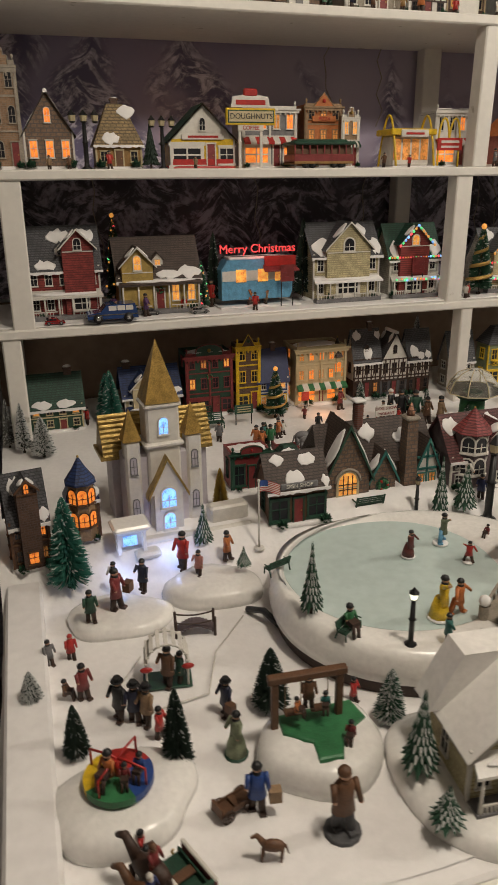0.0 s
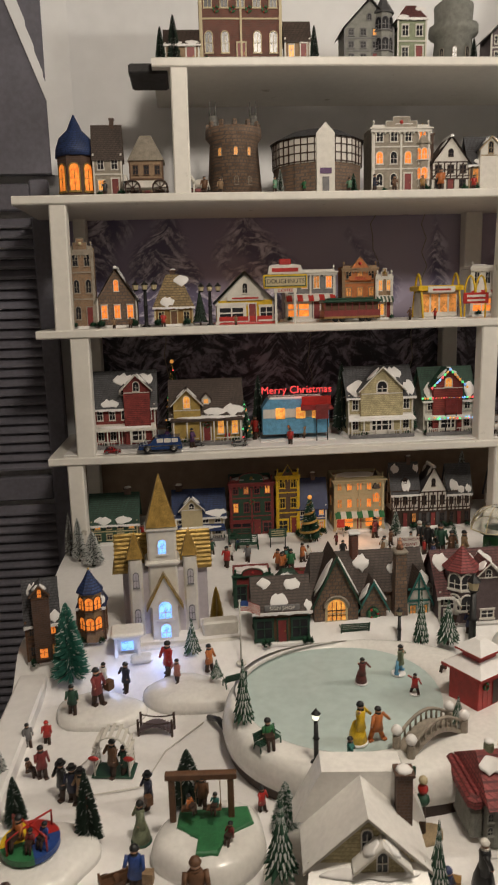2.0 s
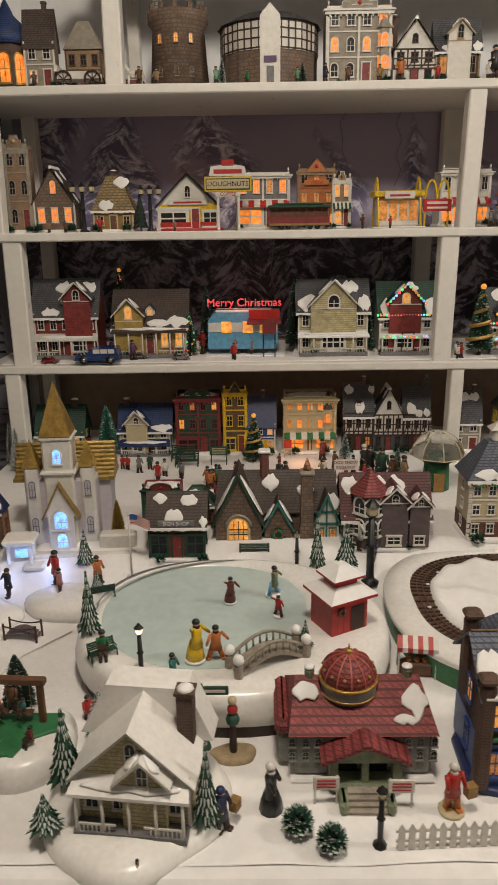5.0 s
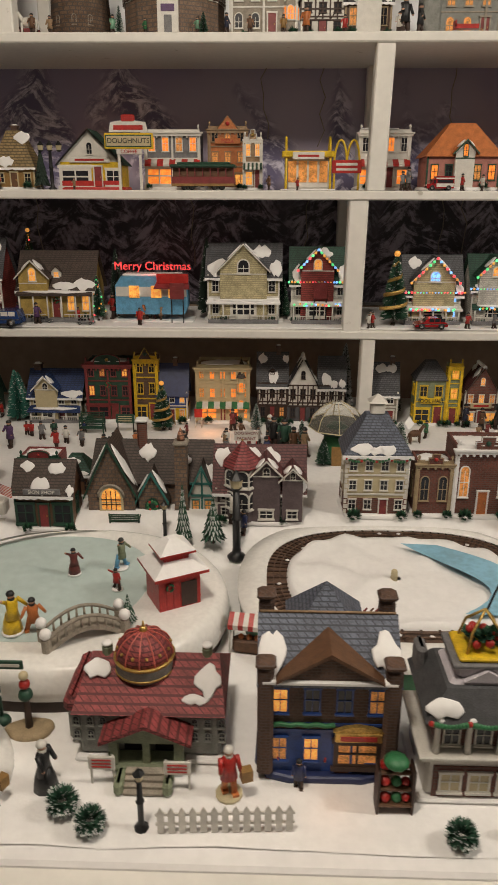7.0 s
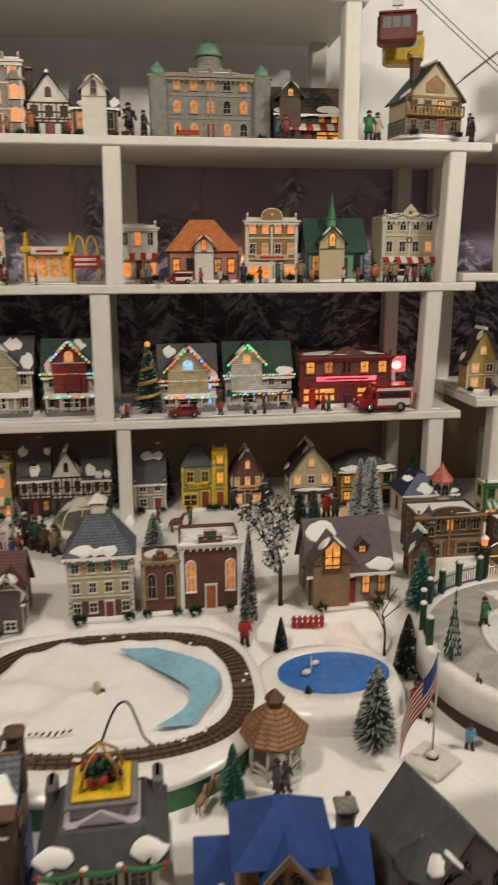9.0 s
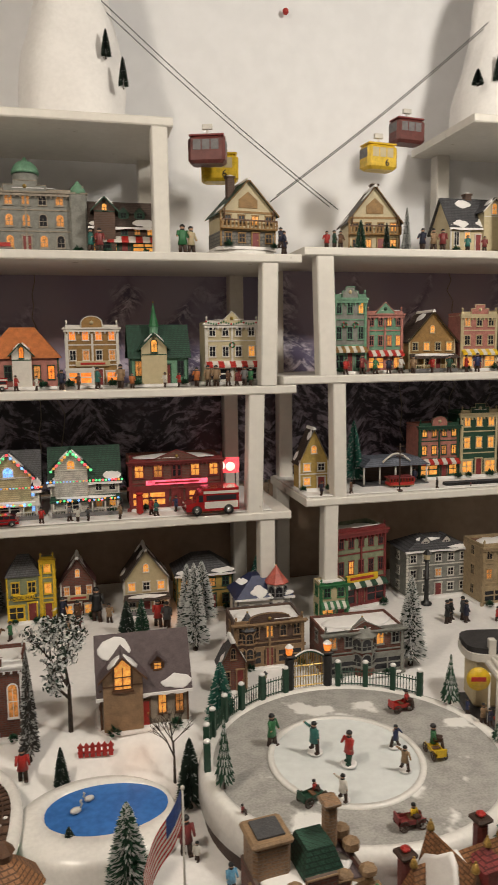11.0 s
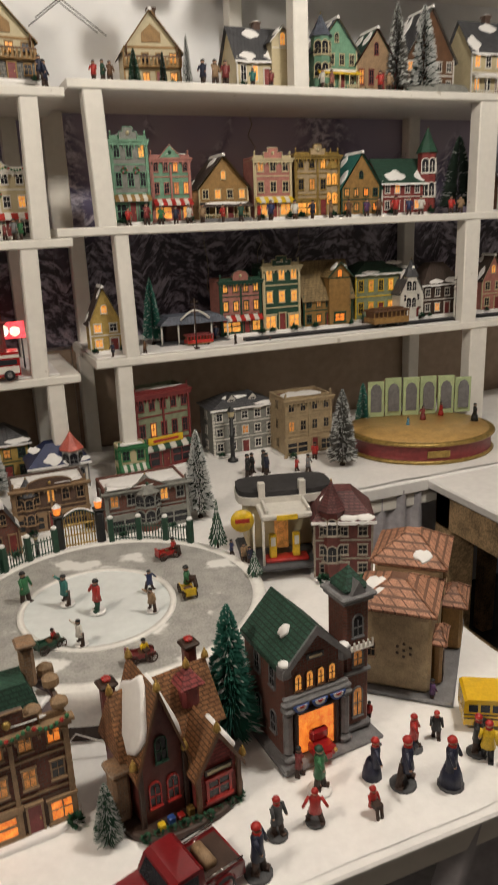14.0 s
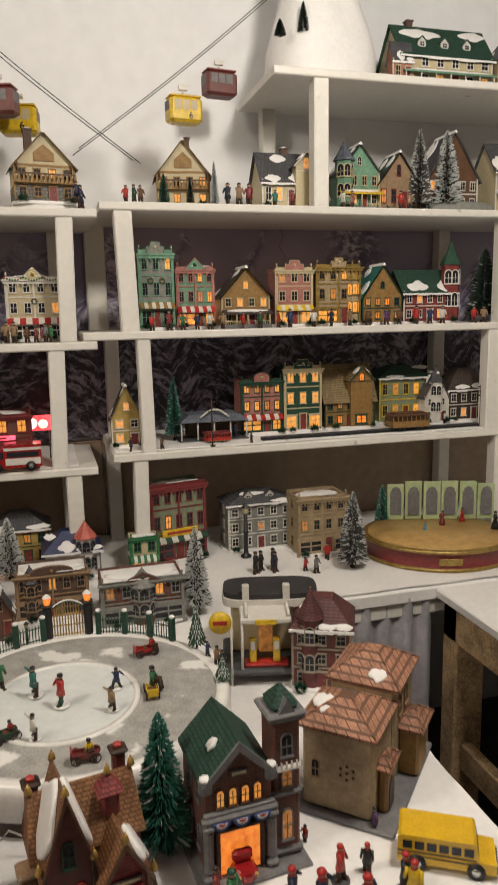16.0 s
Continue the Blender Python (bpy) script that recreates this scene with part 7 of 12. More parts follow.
def gas_station(x, y, z, rot):
    o = thing("gas_station", "cream gas station with canopy and two yellow pumps", "model house", x, y, z, rot, scale=1.45)
    part("base", Shape().slab(-0.075, 0.09, -0.07, 0.06, 0, 0.008), "dark_grey", o)
    part("wall", Shape().slab(-0.06, 0.08, 0.0, 0.06, 0.008, 0.075), "cream", o)
    part("roof", Shape().plate(ellipse(0.01, 0.03, 0.085, 0.045, 20, 4), 0.075, 0.085), "white", o)
    part("roof_deck", Shape().plate(ellipse(0.01, 0.032, 0.083, 0.043, 20, 4), 0.0852, 0.0925), "dark_board", o, "flat black roof deck")
    part("canopy", Shape().slab(-0.045, 0.04, -0.068, 0.0, 0.070, 0.078, b=0.002), "white", o)
    for sx in (-0.040, 0.030):
        part("pylon", Shape().slab(sx, sx + 0.012, -0.012, 0.0, 0.07, 0.105, b=0.001), "white", o)
        part("rib", Shape().slab(sx + 0.003, sx + 0.008, -0.064, -0.012, 0.078, 0.083, b=0.001), "white", o)
    part("fascia", Shape().slab(-0.02, 0.015, -0.0705, -0.068, 0.070, 0.077, b=0.0005), "yellow", o)
    part("island", Shape().slab(-0.038, 0.036, -0.06, -0.035, 0.008, 0.013), "red", o)
    for sx in (-0.024, 0.016):
        pu = part("pump", Shape().slab(sx - 0.006, sx + 0.006, -0.053, -0.043, 0.013, 0.045, b=0.001), "yellow", o)
        part("face", Shape().slab(sx - 0.004, sx + 0.004, -0.0542, -0.053, 0.030, 0.042, b=0.0004), "white", pu)
    part("post", Shape().cyl(-0.042, -0.064, 0.008, 0.07, 0.0025, n=8), "white", o)
    part("door", Shape().box(-0.012, 0.012, -0.0015, 0.0005, 0.008, 0.05), "glow_soft", o)
    o.scale = (1.12, 1.12, 1.45)
    s = thing("round_sign", "round yellow sign on a tall white pole", "sign", 2.058, 0.936, 0.075, rot)
    part("pole", Shape().cyl(0.012, 0, 0, 0.135, 0.0022, n=8), "white", s)
    d = part("disc", Shape().rod((-0.008, -0.003, 0.125), (-0.008, 0.001, 0.125), 0.021, n=28), "yellow", s)
    part("lettering", Shape().box(-0.021, 0.005, -0.0036, -0.003, 0.121, 0.129), "red", d)
    return o


def plaza_fence(cx, cy, z, rx, ry, a0, a1, n):
    """Dark green iron fence with posts along the back of the plaza."""
    o = thing("iron_fence", "dark green iron fence with snow-capped posts round the plaza", "fence", cx, cy, z)
    rail = []
    pm = Shape().slab(-0.005, 0.005, -0.005, 0.005, 0, 0.048, b=0.001).mesh("post")
    cm = Shape().ball(0, 0, 0.050, 0.006, sz=0.6, n=8, k=5).mesh("post_snow")
    for i in range(n + 1):
        t = radians(a0 + (a1 - a0) * i / n)
        p = (rx * math.cos(t), ry * math.sin(t))
        if 78 < a0 + (a1 - a0) * i / n < 98:
            continue
        ps = part("post", pm, "dark_green", o, m=pose(*p, 0, 0, 0, math.degrees(t)))
        part("post_snow", cm, "snow", ps)
    bars = n * 9
    bm_ = Shape().rod((0, 0, 0), (0, 0, 0.036), 0.0009, n=4).mesh("bar")
    for i in range(bars):
        q = a0 + (a1 - a0) * (i + 0.5) / bars
        if 78 < q < 98:
            continue
        t, t2 = radians(q), radians(q + (a1 - a0) / bars)
        part("bar", bm_, "dark_green", o, m=pose(rx * math.cos(t), ry * math.sin(t), 0))
        for zz in (0.006, 0.030):
            rail.append(((rx * math.cos(t), ry * math.sin(t), zz), (rx * math.cos(t2), ry * math.sin(t2), zz)))
    s = Shape()
    for a, b in rail:
        s.rod(a, b, 0.0012, n=4)
    part("rail", s, "dark_green", o)
    return o


def park_gate(x, y, z, w, h, rot):
    o = thing("park_gate", "arched golden iron gate between dark pillars with lit lanterns", "gate", x, y, z, rot)
    for sx in (-1, 1):
        pl = part("pillar", Shape().slab(sx * w / 2 - 0.008, sx * w / 2 + 0.008, -0.008, 0.008, 0, h * 0.78).slab(sx * w / 2 - 0.010, sx * w / 2 + 0.010, -0.010, 0.010, h * 0.78, h * 0.83, b=0.001), "black", o)
        part("lantern", Shape().lathe(sx * w / 2, 0, [(0.006, h * 0.84), (0.008, h * 1.0)], 6, smooth=False), "glow_orange", pl, "lit orange lantern")
        part("lantern_cap", Shape().lathe(sx * w / 2, 0, [(0.009, h * 1.0), (0.003, h * 1.07)], 6, smooth=False), "snow", pl)
    for i in range(13):
        t = -0.42 + 0.84 * i / 12
        top = h * (0.62 + 0.22 * math.cos(t * math.pi))
        part("bar", Shape().rod((t * w, 0, 0.004), (t * w, 0, top), 0.0012, n=4), "gold_dark", o)
    pts = [(t * w, 0, h * (0.64 + 0.22 * math.cos(t * math.pi))) for t in [-0.45 + 0.9 * i / 12 for i in range(13)]]
    part("arch", Shape().arc(pts, 0.002, 5), "dark_green", o)
    part("arch_snow", Shape().arc([(a, b, c + 0.0025) for a, b, c in pts], 0.0018, 5), "snow", o)
    for zz in (0.08, 0.3, 0.55):
        part("rail", Shape().rod((-w * 0.45, 0, h * zz), (w * 0.45, 0, h * zz), 0.0014, n=4), "gold_dark", o)
    return o


def trellis_arch(x, y, z, w, h, d, rot):
    o = thing("garden_arbor", "white lattice garden arbor with red bows", "arbor", x, y, z, rot)
    part("base", Shape().slab(-w * 0.6, w * 0.6, -d * 0.6, d * 0.6, 0, 0.003), "dark_green", o)
    for sy in (-1, 1):
        pts = [(-w / 2, sy * d / 2, 0), (-w / 2, sy * d / 2, h * 0.6)] + [(-w / 2 * math.cos(math.pi * i / 8), sy * d / 2, h * 0.6 + h * 0.4 * math.sin(math.pi * i / 8)) for i in range(9)] + [(w / 2, sy * d / 2, 0)]
        part("hoop", Shape().arc(pts, 0.0016, 5), "white", o)
    for i in range(9):
        t = math.pi * i / 8
        a = (-w / 2 * math.cos(t), -d / 2, h * 0.6 + h * 0.4 * math.sin(t))
        part("slat", Shape().slab(a[0] - 0.0025, a[0] + 0.0025, -d / 2 - 0.004, d / 2 + 0.004, a[2], a[2] + 0.002, b=0.0003), "white", o)
    for sx in (-1, 1):
        for i in range(4):
            part("slat", Shape().slab(sx * w / 2 - 0.001, sx * w / 2 + 0.001, -d / 2, d / 2, h * 0.12 * (i + 1), h * 0.12 * (i + 1) + 0.0025, b=0.0003), "white", o)
        part("bow", Shape().ball(sx * w / 2, -d / 2 - 0.003, h * 0.5, 0.006, sx=1.4, sy=0.5, sz=0.7, n=8, k=5), "red", o)
    return o


def swing_set(x, y, z, w, h, rot):
    o = thing("swing_set", "brown wooden swing frame on a grassy snow mound", "swing", x, y, z, rot)
    for sx in (-1, 1):
        part("post", Shape().slab(sx * w / 2 - 0.004, sx * w / 2 + 0.004, -0.004, 0.004, 0, h, b=0.001), "brown", o)
    part("beam", Shape().slab(-w / 2 - 0.008, w / 2 + 0.008, -0.005, 0.005, h, h + 0.009, b=0.001), "brown", o)
    for a in (-0.22, 0.2):
        sw = part("seat", Shape().slab(a * w - 0.010, a * w + 0.010, -0.006, 0.006, h * 0.3, h * 0.33, b=0.0005), "brown", o)
        for sx in (-1, 1):
            part("rope", Shape().rod((a * w + sx * 0.009, 0, h * 0.33), (a * w + sx * 0.009, 0, h), 0.0006, n=4), "tan", sw)
    return o


def roundabout(x, y, z, r):
    o = thing("merry_go_round", "playground roundabout painted red, yellow, green and blue", "playground toy", x, y, z, 20)
    cols_ = ("red", "yellow", "green", "blue")
    for k in range(4):
        pts = [(0, 0)] + [(r * math.cos(math.pi / 2 * (k + i / 8)), r * math.sin(math.pi / 2 * (k + i / 8))) for i in range(9)]
        part("sector", Shape().plate(pts, 0.006, 0.014), cols_[k], o)
    part("hub", Shape().cyl(0, 0, 0.014, 0.034, 0.004, n=8), "red", o)
    for k in range(4):
        t = math.pi / 2 * k + 0.5
        c, s = math.cos(t), math.sin(t)
        part("handrail", Shape().arc([(r * 0.92 * c, r * 0.92 * s, 0.014), (r * 0.92 * c, r * 0.92 * s, 0.034), (0.3 * r * c, 0.3 * r * s, 0.036), (0, 0, 0.034)], 0.0014, 5), "red", o)
    part("foot", Shape().cyl(0, 0, 0, 0.006, r * 0.4, n=12), "grey", o)
    return o


def stone_bridge(x, y, z, w, rot, material="stone"):
    o = thing("foot_bridge", "arched grey stone footbridge with balustrades and end piers", "bridge", x, y, z, rot)
    hh = w * 0.22
    arc_ = lambda t: hh * math.sin(math.pi * t)
    for sy in (-1, 1):
        for i in range(10):
            t = (i + 0.5) / 10
            part("baluster", Shape().cyl(-w / 2 + w * t, sy * 0.014, arc_(t) + 0.004, arc_(t) + 0.018, 0.0018, 0.0014, 6), material, o)
        part("handrail", Shape().arc([(-w / 2 + w * i / 12, sy * 0.014, arc_(i / 12) + 0.019) for i in range(13)], 0.0025, 6), material, o)
        for sx in (-1, 1):
            pr = part("pier", Shape().slab(sx * w / 2 - 0.006, sx * w / 2 + 0.006, sy * 0.014 - 0.006, sy * 0.014 + 0.006, 0, 0.026), material, o)
            part("snow_cap", Shape().ball(sx * w / 2, sy * 0.014, 0.030, 0.008, n=8, k=6), "snow", pr)
    dk = Shape()
    for i in range(12):
        a, b = i / 12, (i + 1) / 12
        dk.add([(-w / 2 + w * a, -0.015, arc_(a) + 0.004), (-w / 2 + w * b, -0.015, arc_(b) + 0.004), (-w / 2 + w * b, 0.015, arc_(b) + 0.004), (-w / 2 + w * a, 0.015, arc_(a) + 0.004),
                (-w / 2 + w * a, -0.015, arc_(a) - 0.003), (-w / 2 + w * b, -0.015, arc_(b) - 0.003), (-w / 2 + w * b, 0.015, arc_(b) - 0.003), (-w / 2 + w * a, 0.015, arc_(a) - 0.003)], [(0, 1, 2, 3), (7, 6, 5, 4), (0, 4, 5, 1), (2, 6, 7, 3)])
    part("deck", dk, material, o)
    return o


def wood_bridge(x, y, z, w, rot):
    o = thing("foot_bridge", "small weathered wooden footbridge with rope rails", "bridge", x, y, z, rot)
    pk = Shape().slab(-0.0024, 0.0024, -0.011, 0.011, 0, 0.003, b=0.0004).mesh("plank")
    for i in range(12):
        t = (i + 0.5) / 12
        part("plank", pk, "plum_grey", o, m=pose(-w / 2 + w * t, 0, 0.004 + 0.012 * math.sin(math.pi * t)))
    for sx in (-1, 1):
        for sy in (-1, 1):
            part("post", Shape().cyl(sx * w / 2, sy * 0.011, 0, 0.030, 0.002, n=6), "dark_brown", o)
    for sy in (-1, 1):
        part("handrail", Shape().arc([(-w / 2 + w * i / 8, sy * 0.011, 0.026 - 0.004 * math.sin(math.pi * i / 8)) for i in range(9)], 0.0012, 5), "dark_brown", o)
    return o


def kiosk(x, y, z, w, h, rot):
    o = thing("skate_kiosk", "red wooden skate kiosk with snow-covered two-tier roof", "model house", x, y, z, rot)
    k = w / 2
    part("wall", Shape().box(-k * 0.85, k * 0.85, -k * 0.7, k * 0.8, 0, h * 0.55), "red", o)
    for i in range(6):
        a = -k * 0.85 + 1.7 * k * i / 6
        part("board", Shape().slab(a + 0.0006, a + 1.7 * k / 6 - 0.0006, -k * 0.72, -k * 0.70, 0.002, h * 0.55, b=0.0004), "red", o)
    part("opening", Shape().box(k * 0.05, k * 0.7, -k * 0.735, -k * 0.722, h * 0.05, h * 0.42), "dark_brown", o)
    part("eave_board", Shape().box(-k * 1.1, k * 1.1, -k * 1.05, k * 1.05, h * 0.55, h * 0.59), "red", o)
    part("lower_roof", Shape().box(-k * 1.1, k * 1.1, -k * 1.05, k * 1.05, h * 0.595, h * 0.72, top=0.5), "snow", o)
    part("upper_wall", Shape().box(-k * 0.5, k * 0.5, -k * 0.45, k * 0.45, h * 0.70, h * 0.82), "red", o)
    part("upper_eave_board", Shape().box(-k * 0.72, k * 0.72, -k * 0.68, k * 0.68, h * 0.82, h * 0.85), "red", o)
    part("upper_roof", Shape().box(-k * 0.72, k * 0.72, -k * 0.68, k * 0.68, h * 0.853, h, top=0.25), "snow", o)
    wreath(o, -k * 0.4, -k * 0.76, h * 0.38, 0.005)
    return o


def gazebo(x, y, z, w, h):
    o = thing("gazebo", "white gazebo with a brown shingled octagonal roof", "gazebo", x, y, z)
    r = w / 2
    part("base", Shape().lathe(0, 0, [(r * 1.02, 0), (r * 1.02, h * 0.06)], 8, smooth=False), "white", o)
    for i in range(8):
        t = 2 * math.pi * (i + 0.5) / 8
        part("post", Shape().cyl(r * 0.85 * math.cos(t), r * 0.85 * math.sin(t), h * 0.06, h * 0.5, 0.0028, n=6), "white", o)
        if i != 5:
            t2 = 2 * math.pi * (i + 1.5) / 8
            part("railing", Shape().rod((r * 0.85 * math.cos(t), r * 0.85 * math.sin(t), h * 0.2), (r * 0.85 * math.cos(t2), r * 0.85 * math.sin(t2), h * 0.2), 0.0018, n=5).rod((r * 0.85 * math.cos(t), r * 0.85 * math.sin(t), h * 0.12), (r * 0.85 * math.cos(t2), r * 0.85 * math.sin(t2), h * 0.12), 0.0012, n=5), "white", o)
    part("roof", Shape().lathe(0, 0, [(r * 1.12, h * 0.48), (r * 1.14, h * 0.51), (r * 0.62, h * 0.70), (r * 0.28, h * 0.80)], 8, smooth=False), "rust_shingle", o)
    part("cupola", Shape().lathe(0, 0, [(r * 0.26, h * 0.78), (r * 0.26, h * 0.88), (r * 0.34, h * 0.885), (r * 0.1, h * 0.98), (0.001, h)], 8, smooth=False), "brown", o)
    return o


def dome_tent(x, y, z, r, h):
    o = thing("plastic_dome", "clear ribbed plastic dome over a little round hut", "dome", x, y, z)
    prof = [(r, h * 0.60), (r * 0.86, h * 0.78), (r * 0.58, h * 0.92), (r * 0.2, h)]
    part("hut", Shape().cyl(0, 0, 0, h * 0.5, r * 0.5, r * 0.45, 14), "green", o)
    part("hut_roof", Shape().lathe(0, 0, [(r * 0.6, h * 0.5), (r * 0.3, h * 0.62), (0.001, h * 0.66)], 14), "dark_green", o)
    part("hut_door", Shape().box(-0.012, 0.012, -r * 0.52, -r * 0.40, 0, h * 0.32), "ochre", o)
    part("canopy", Shape().lathe(0, 0, prof, 8, smooth=False), "clear_plastic", o)
    for i in range(8):
        t = 2 * math.pi * i / 8
        part("rib", Shape().arc([(a * math.cos(t), a * math.sin(t), b) for a, b in prof] , 0.0012, 4), "cream", o)
    part("hoop", Shape().arc([(r * math.cos(2 * math.pi * i / 8), r * math.sin(2 * math.pi * i / 8), h * 0.60) for i in range(9)], 0.0014, 4), "cream", o)
    return o


def horse(x, y, z, h, rot, colour="brown"):
    s = Shape()
    s.ball(0, 0, h * 0.55, h * 0.2, sx=1.9, sy=0.9, n=10, k=6)
    for a, b in ((-0.28, -0.08), (-0.28, 0.08), (0.26, -0.08), (0.30, 0.08)):
        s.rod((a * h, b * h, h * 0.5), ((a + 0.04) * h, b * h, 0), h * 0.06, h * 0.04)
    s.rod((h * 0.28, 0, h * 0.62), (h * 0.48, 0, h * 0.92), h * 0.11, h * 0.07)
    s.rod((h * 0.46, 0, h * 0.93), (h * 0.66, 0, h * 0.82), h * 0.07, h * 0.045)
    s.rod((-h * 0.36, 0, h * 0.6), (-h * 0.46, 0, h * 0.25), h * 0.04, h * 0.02)
    return tagged(part("horse", s, colour, m=pose(x, y, z, 0, 0, rot)), "small %s horse figurine in harness" % colour.replace("_", " "), "figurine", "horses")


def wagon(x, y, z, w, rot, colour="dark_red", label="little horse-drawn wagon with big wheels", sleigh=False):
    o = thing("sleigh" if sleigh else "wagon", label, "sleigh" if sleigh else "wagon", x, y, z, rot)
    h = w * 0.45
    part("body", Shape().box(-w / 2, w * 0.4, -w * 0.2, w * 0.2, h * 0.4, h * 0.5).box(-w / 2, -w * 0.44, -w * 0.2, w * 0.2, h * 0.5, h).box(-w / 2, w * 0.4, -w * 0.2, -w * 0.17, h * 0.5, h * 0.72).box(-w / 2, w * 0.4, w * 0.17, w * 0.2, h * 0.5, h * 0.72), colour, o)
    part("seat", Shape().slab(-w * 0.1, w * 0.06, -w * 0.17, w * 0.17, h * 0.6, h * 0.68, b=0.001), "brown", o)
    for sy in (-1, 1):
        if sleigh:
            part("runner", Shape().arc([(-w * 0.5, sy * w * 0.16, 0.001), (w * 0.4, sy * w * 0.16, 0.001), (w * 0.55, sy * w * 0.16, h * 0.2), (w * 0.5, sy * w * 0.16, h * 0.4)], w * 0.02, 5), "gold", o)
            part("strut", Shape().rod((-w * 0.3, sy * w * 0.16, 0.001), (-w * 0.3, sy * w * 0.16, h * 0.4), w * 0.02, n=5), "gold", o)
        else:
            for sx in (-0.32, 0.28):
                wl = part("wheel", Shape().arc([(sx * w + h * 0.36 * math.cos(2 * math.pi * i / 14), sy * w * 0.23, h * 0.37 + h * 0.36 * math.sin(2 * math.pi * i / 14)) for i in range(15)], w * 0.02, 5), "dark_brown", o)
                for k in range(4):
                    t = math.pi * k / 4
                    part("spoke", Shape().rod((sx * w - h * 0.34 * math.cos(t), sy * w * 0.23, h * 0.37 - h * 0.34 * math.sin(t)), (sx * w + h * 0.34 * math.cos(t), sy * w * 0.23, h * 0.37 + h * 0.34 * math.sin(t)), w * 0.01, n=4), "dark_brown", wl)
    return o


def market_stall(x, y, z, w, h, rot=0):
    o = thing("market_stall", "market stall under a red and white striped canopy", "stall", x, y, z, rot)
    s = Shape()
    for i in range(8):
        a, b = -w / 2 + w * i / 8, -w / 2 + w * (i + 1) / 8
        s.add([(a, -w * 0.3, h * 0.82), (b, -w * 0.3, h * 0.82), (b, 0, h), (a, 0, h), (b, w * 0.3, h * 0.82), (a, w * 0.3, h * 0.82), (a, -w * 0.3, h * 0.7), (b, -w * 0.3, h * 0.7)], [(0, 1, 2, 3), (3, 2, 4, 5), (6, 7, 1, 0)], i % 2)
    part("canopy", s, ["red", "white"], o)
    for sx in (-1, 1):
        for sy in (-1, 1):
            part("post", Shape().cyl(sx * w * 0.46, sy * w * 0.26, 0, h * 0.82, 0.0014, n=5), "white", o)
    part("counter", Shape().slab(-w * 0.42, w * 0.42, -w * 0.2, w * 0.1, 0, h * 0.38), "brown", o)
    part("goods", Shape().ball(-w * 0.2, -w * 0.1, h * 0.42, h * 0.07).ball(0, -w * 0.1, h * 0.42, h * 0.07).ball(w * 0.2, -w * 0.1, h * 0.42, h * 0.07), "orange", o)
    return o


def lit_tree(x, y, z, w, h, star=True, gold=False):
    """A decorated tree: dark crown, bulbs or a gold garland winding round it, and a star."""
    o = brush_tree(x, y, z, w, h, "green", label="decorated fir tree with gold garland and star" if gold else "fir tree hung with glowing bulbs")
    g = Shape()
    if gold:
        pts = []
        for i in range(70):
            q = i / 69
            r = 0.52 * (1 - q) ** 0.85 + 0.02
            pts.append((r * math.cos(q * 26), r * math.sin(q * 26), 0.14 + 0.8 * q))
        g.arc(pts, 0.028, 4)
        part("garland", g, "gold", o)
    else:
        rnd = random.Random(int(x * 100))
        for mi, c in enumerate(("glow_warm", "glow_red", "glow_green")):
            g = Shape()
            for i in range((26, 5, 3)[mi] if star else 9):
                q = rnd.random()
                t = rnd.random() * 6.28
                r = 0.5 * (1 - q) ** 0.85
                g.ball(r * math.cos(t), r * math.sin(t), 0.15 + 0.8 * q, 0.055, n=6, k=4, sz=w / h)
            part("bulb_string", g, c, o)
    if star:
        part("star", Shape().ball(0, 0, 1.0, 0.11, n=6, k=4, sz=w / h), "glow_warm", o)
    return o


def cord(x, top, bottom):
    """A thin lamp cord that hangs down the backing sheet to a house."""
    rnd = random.Random(int(x * 1000))
    k = [rnd.uniform(-0.012, 0.012) for _ in range(6)]
    s = Shape().arc([(k[i], -0.012 * (i > 3), -(top - bottom) * i / 5) for i in range(6)], 0.0014, 5)
    o = part("power_cable", s, "stone", m=pose(x, 1.868, top))
    tagged(o, "thin pale lamp cord hanging behind the houses", "cord")


def chalet_bits(o, w, d, h, eave):
    """The timber balcony, posts and gable boarding of an alpine chalet."""
    yf, ww, he = -d * 0.43, w * 0.47, h * eave
    part("balcony", Shape().slab(-ww * 1.02, ww * 1.02, yf - 0.014, yf, he * 0.52, he * 0.56, b=0.0008), "ochre", o)
    n = 15
    for i in range(n):
        cx = -ww + 2 * ww * i / (n - 1)
        part("baluster", Shape().box(cx - 0.0022, cx + 0.0022, yf - 0.014, yf - 0.012, he * 0.56, he * 0.74), "ochre", o)
    part("handrail", Shape().slab(-ww * 1.02, ww * 1.02, yf - 0.015, yf - 0.011, he * 0.74, he * 0.78, b=0.0006), "brown", o)
    part("gable_boarding", Shape().prism([(-ww * 0.34, he * 1.10), (ww * 0.34, he * 1.10), (ww * 0.34, he * 1.10 + (h - he) * 0.25), (0, he * 1.10 + (h - he) * 0.5), (-ww * 0.34, he * 1.10 + (h - he) * 0.25)], yf - 0.0022, yf), "ochre", o)
    for sx in (-1, 1):
        part("bracket", Shape().rod((sx * ww * 0.9, yf - 0.001, he * 0.80), (sx * ww * 0.9, yf - 0.010, he * 1.05), 0.002, n=5), "brown", o)
    part("shutter_band", Shape().box(-ww, ww, yf - 0.0014, yf, he * 0.96, he * 1.02), "ochre", o)


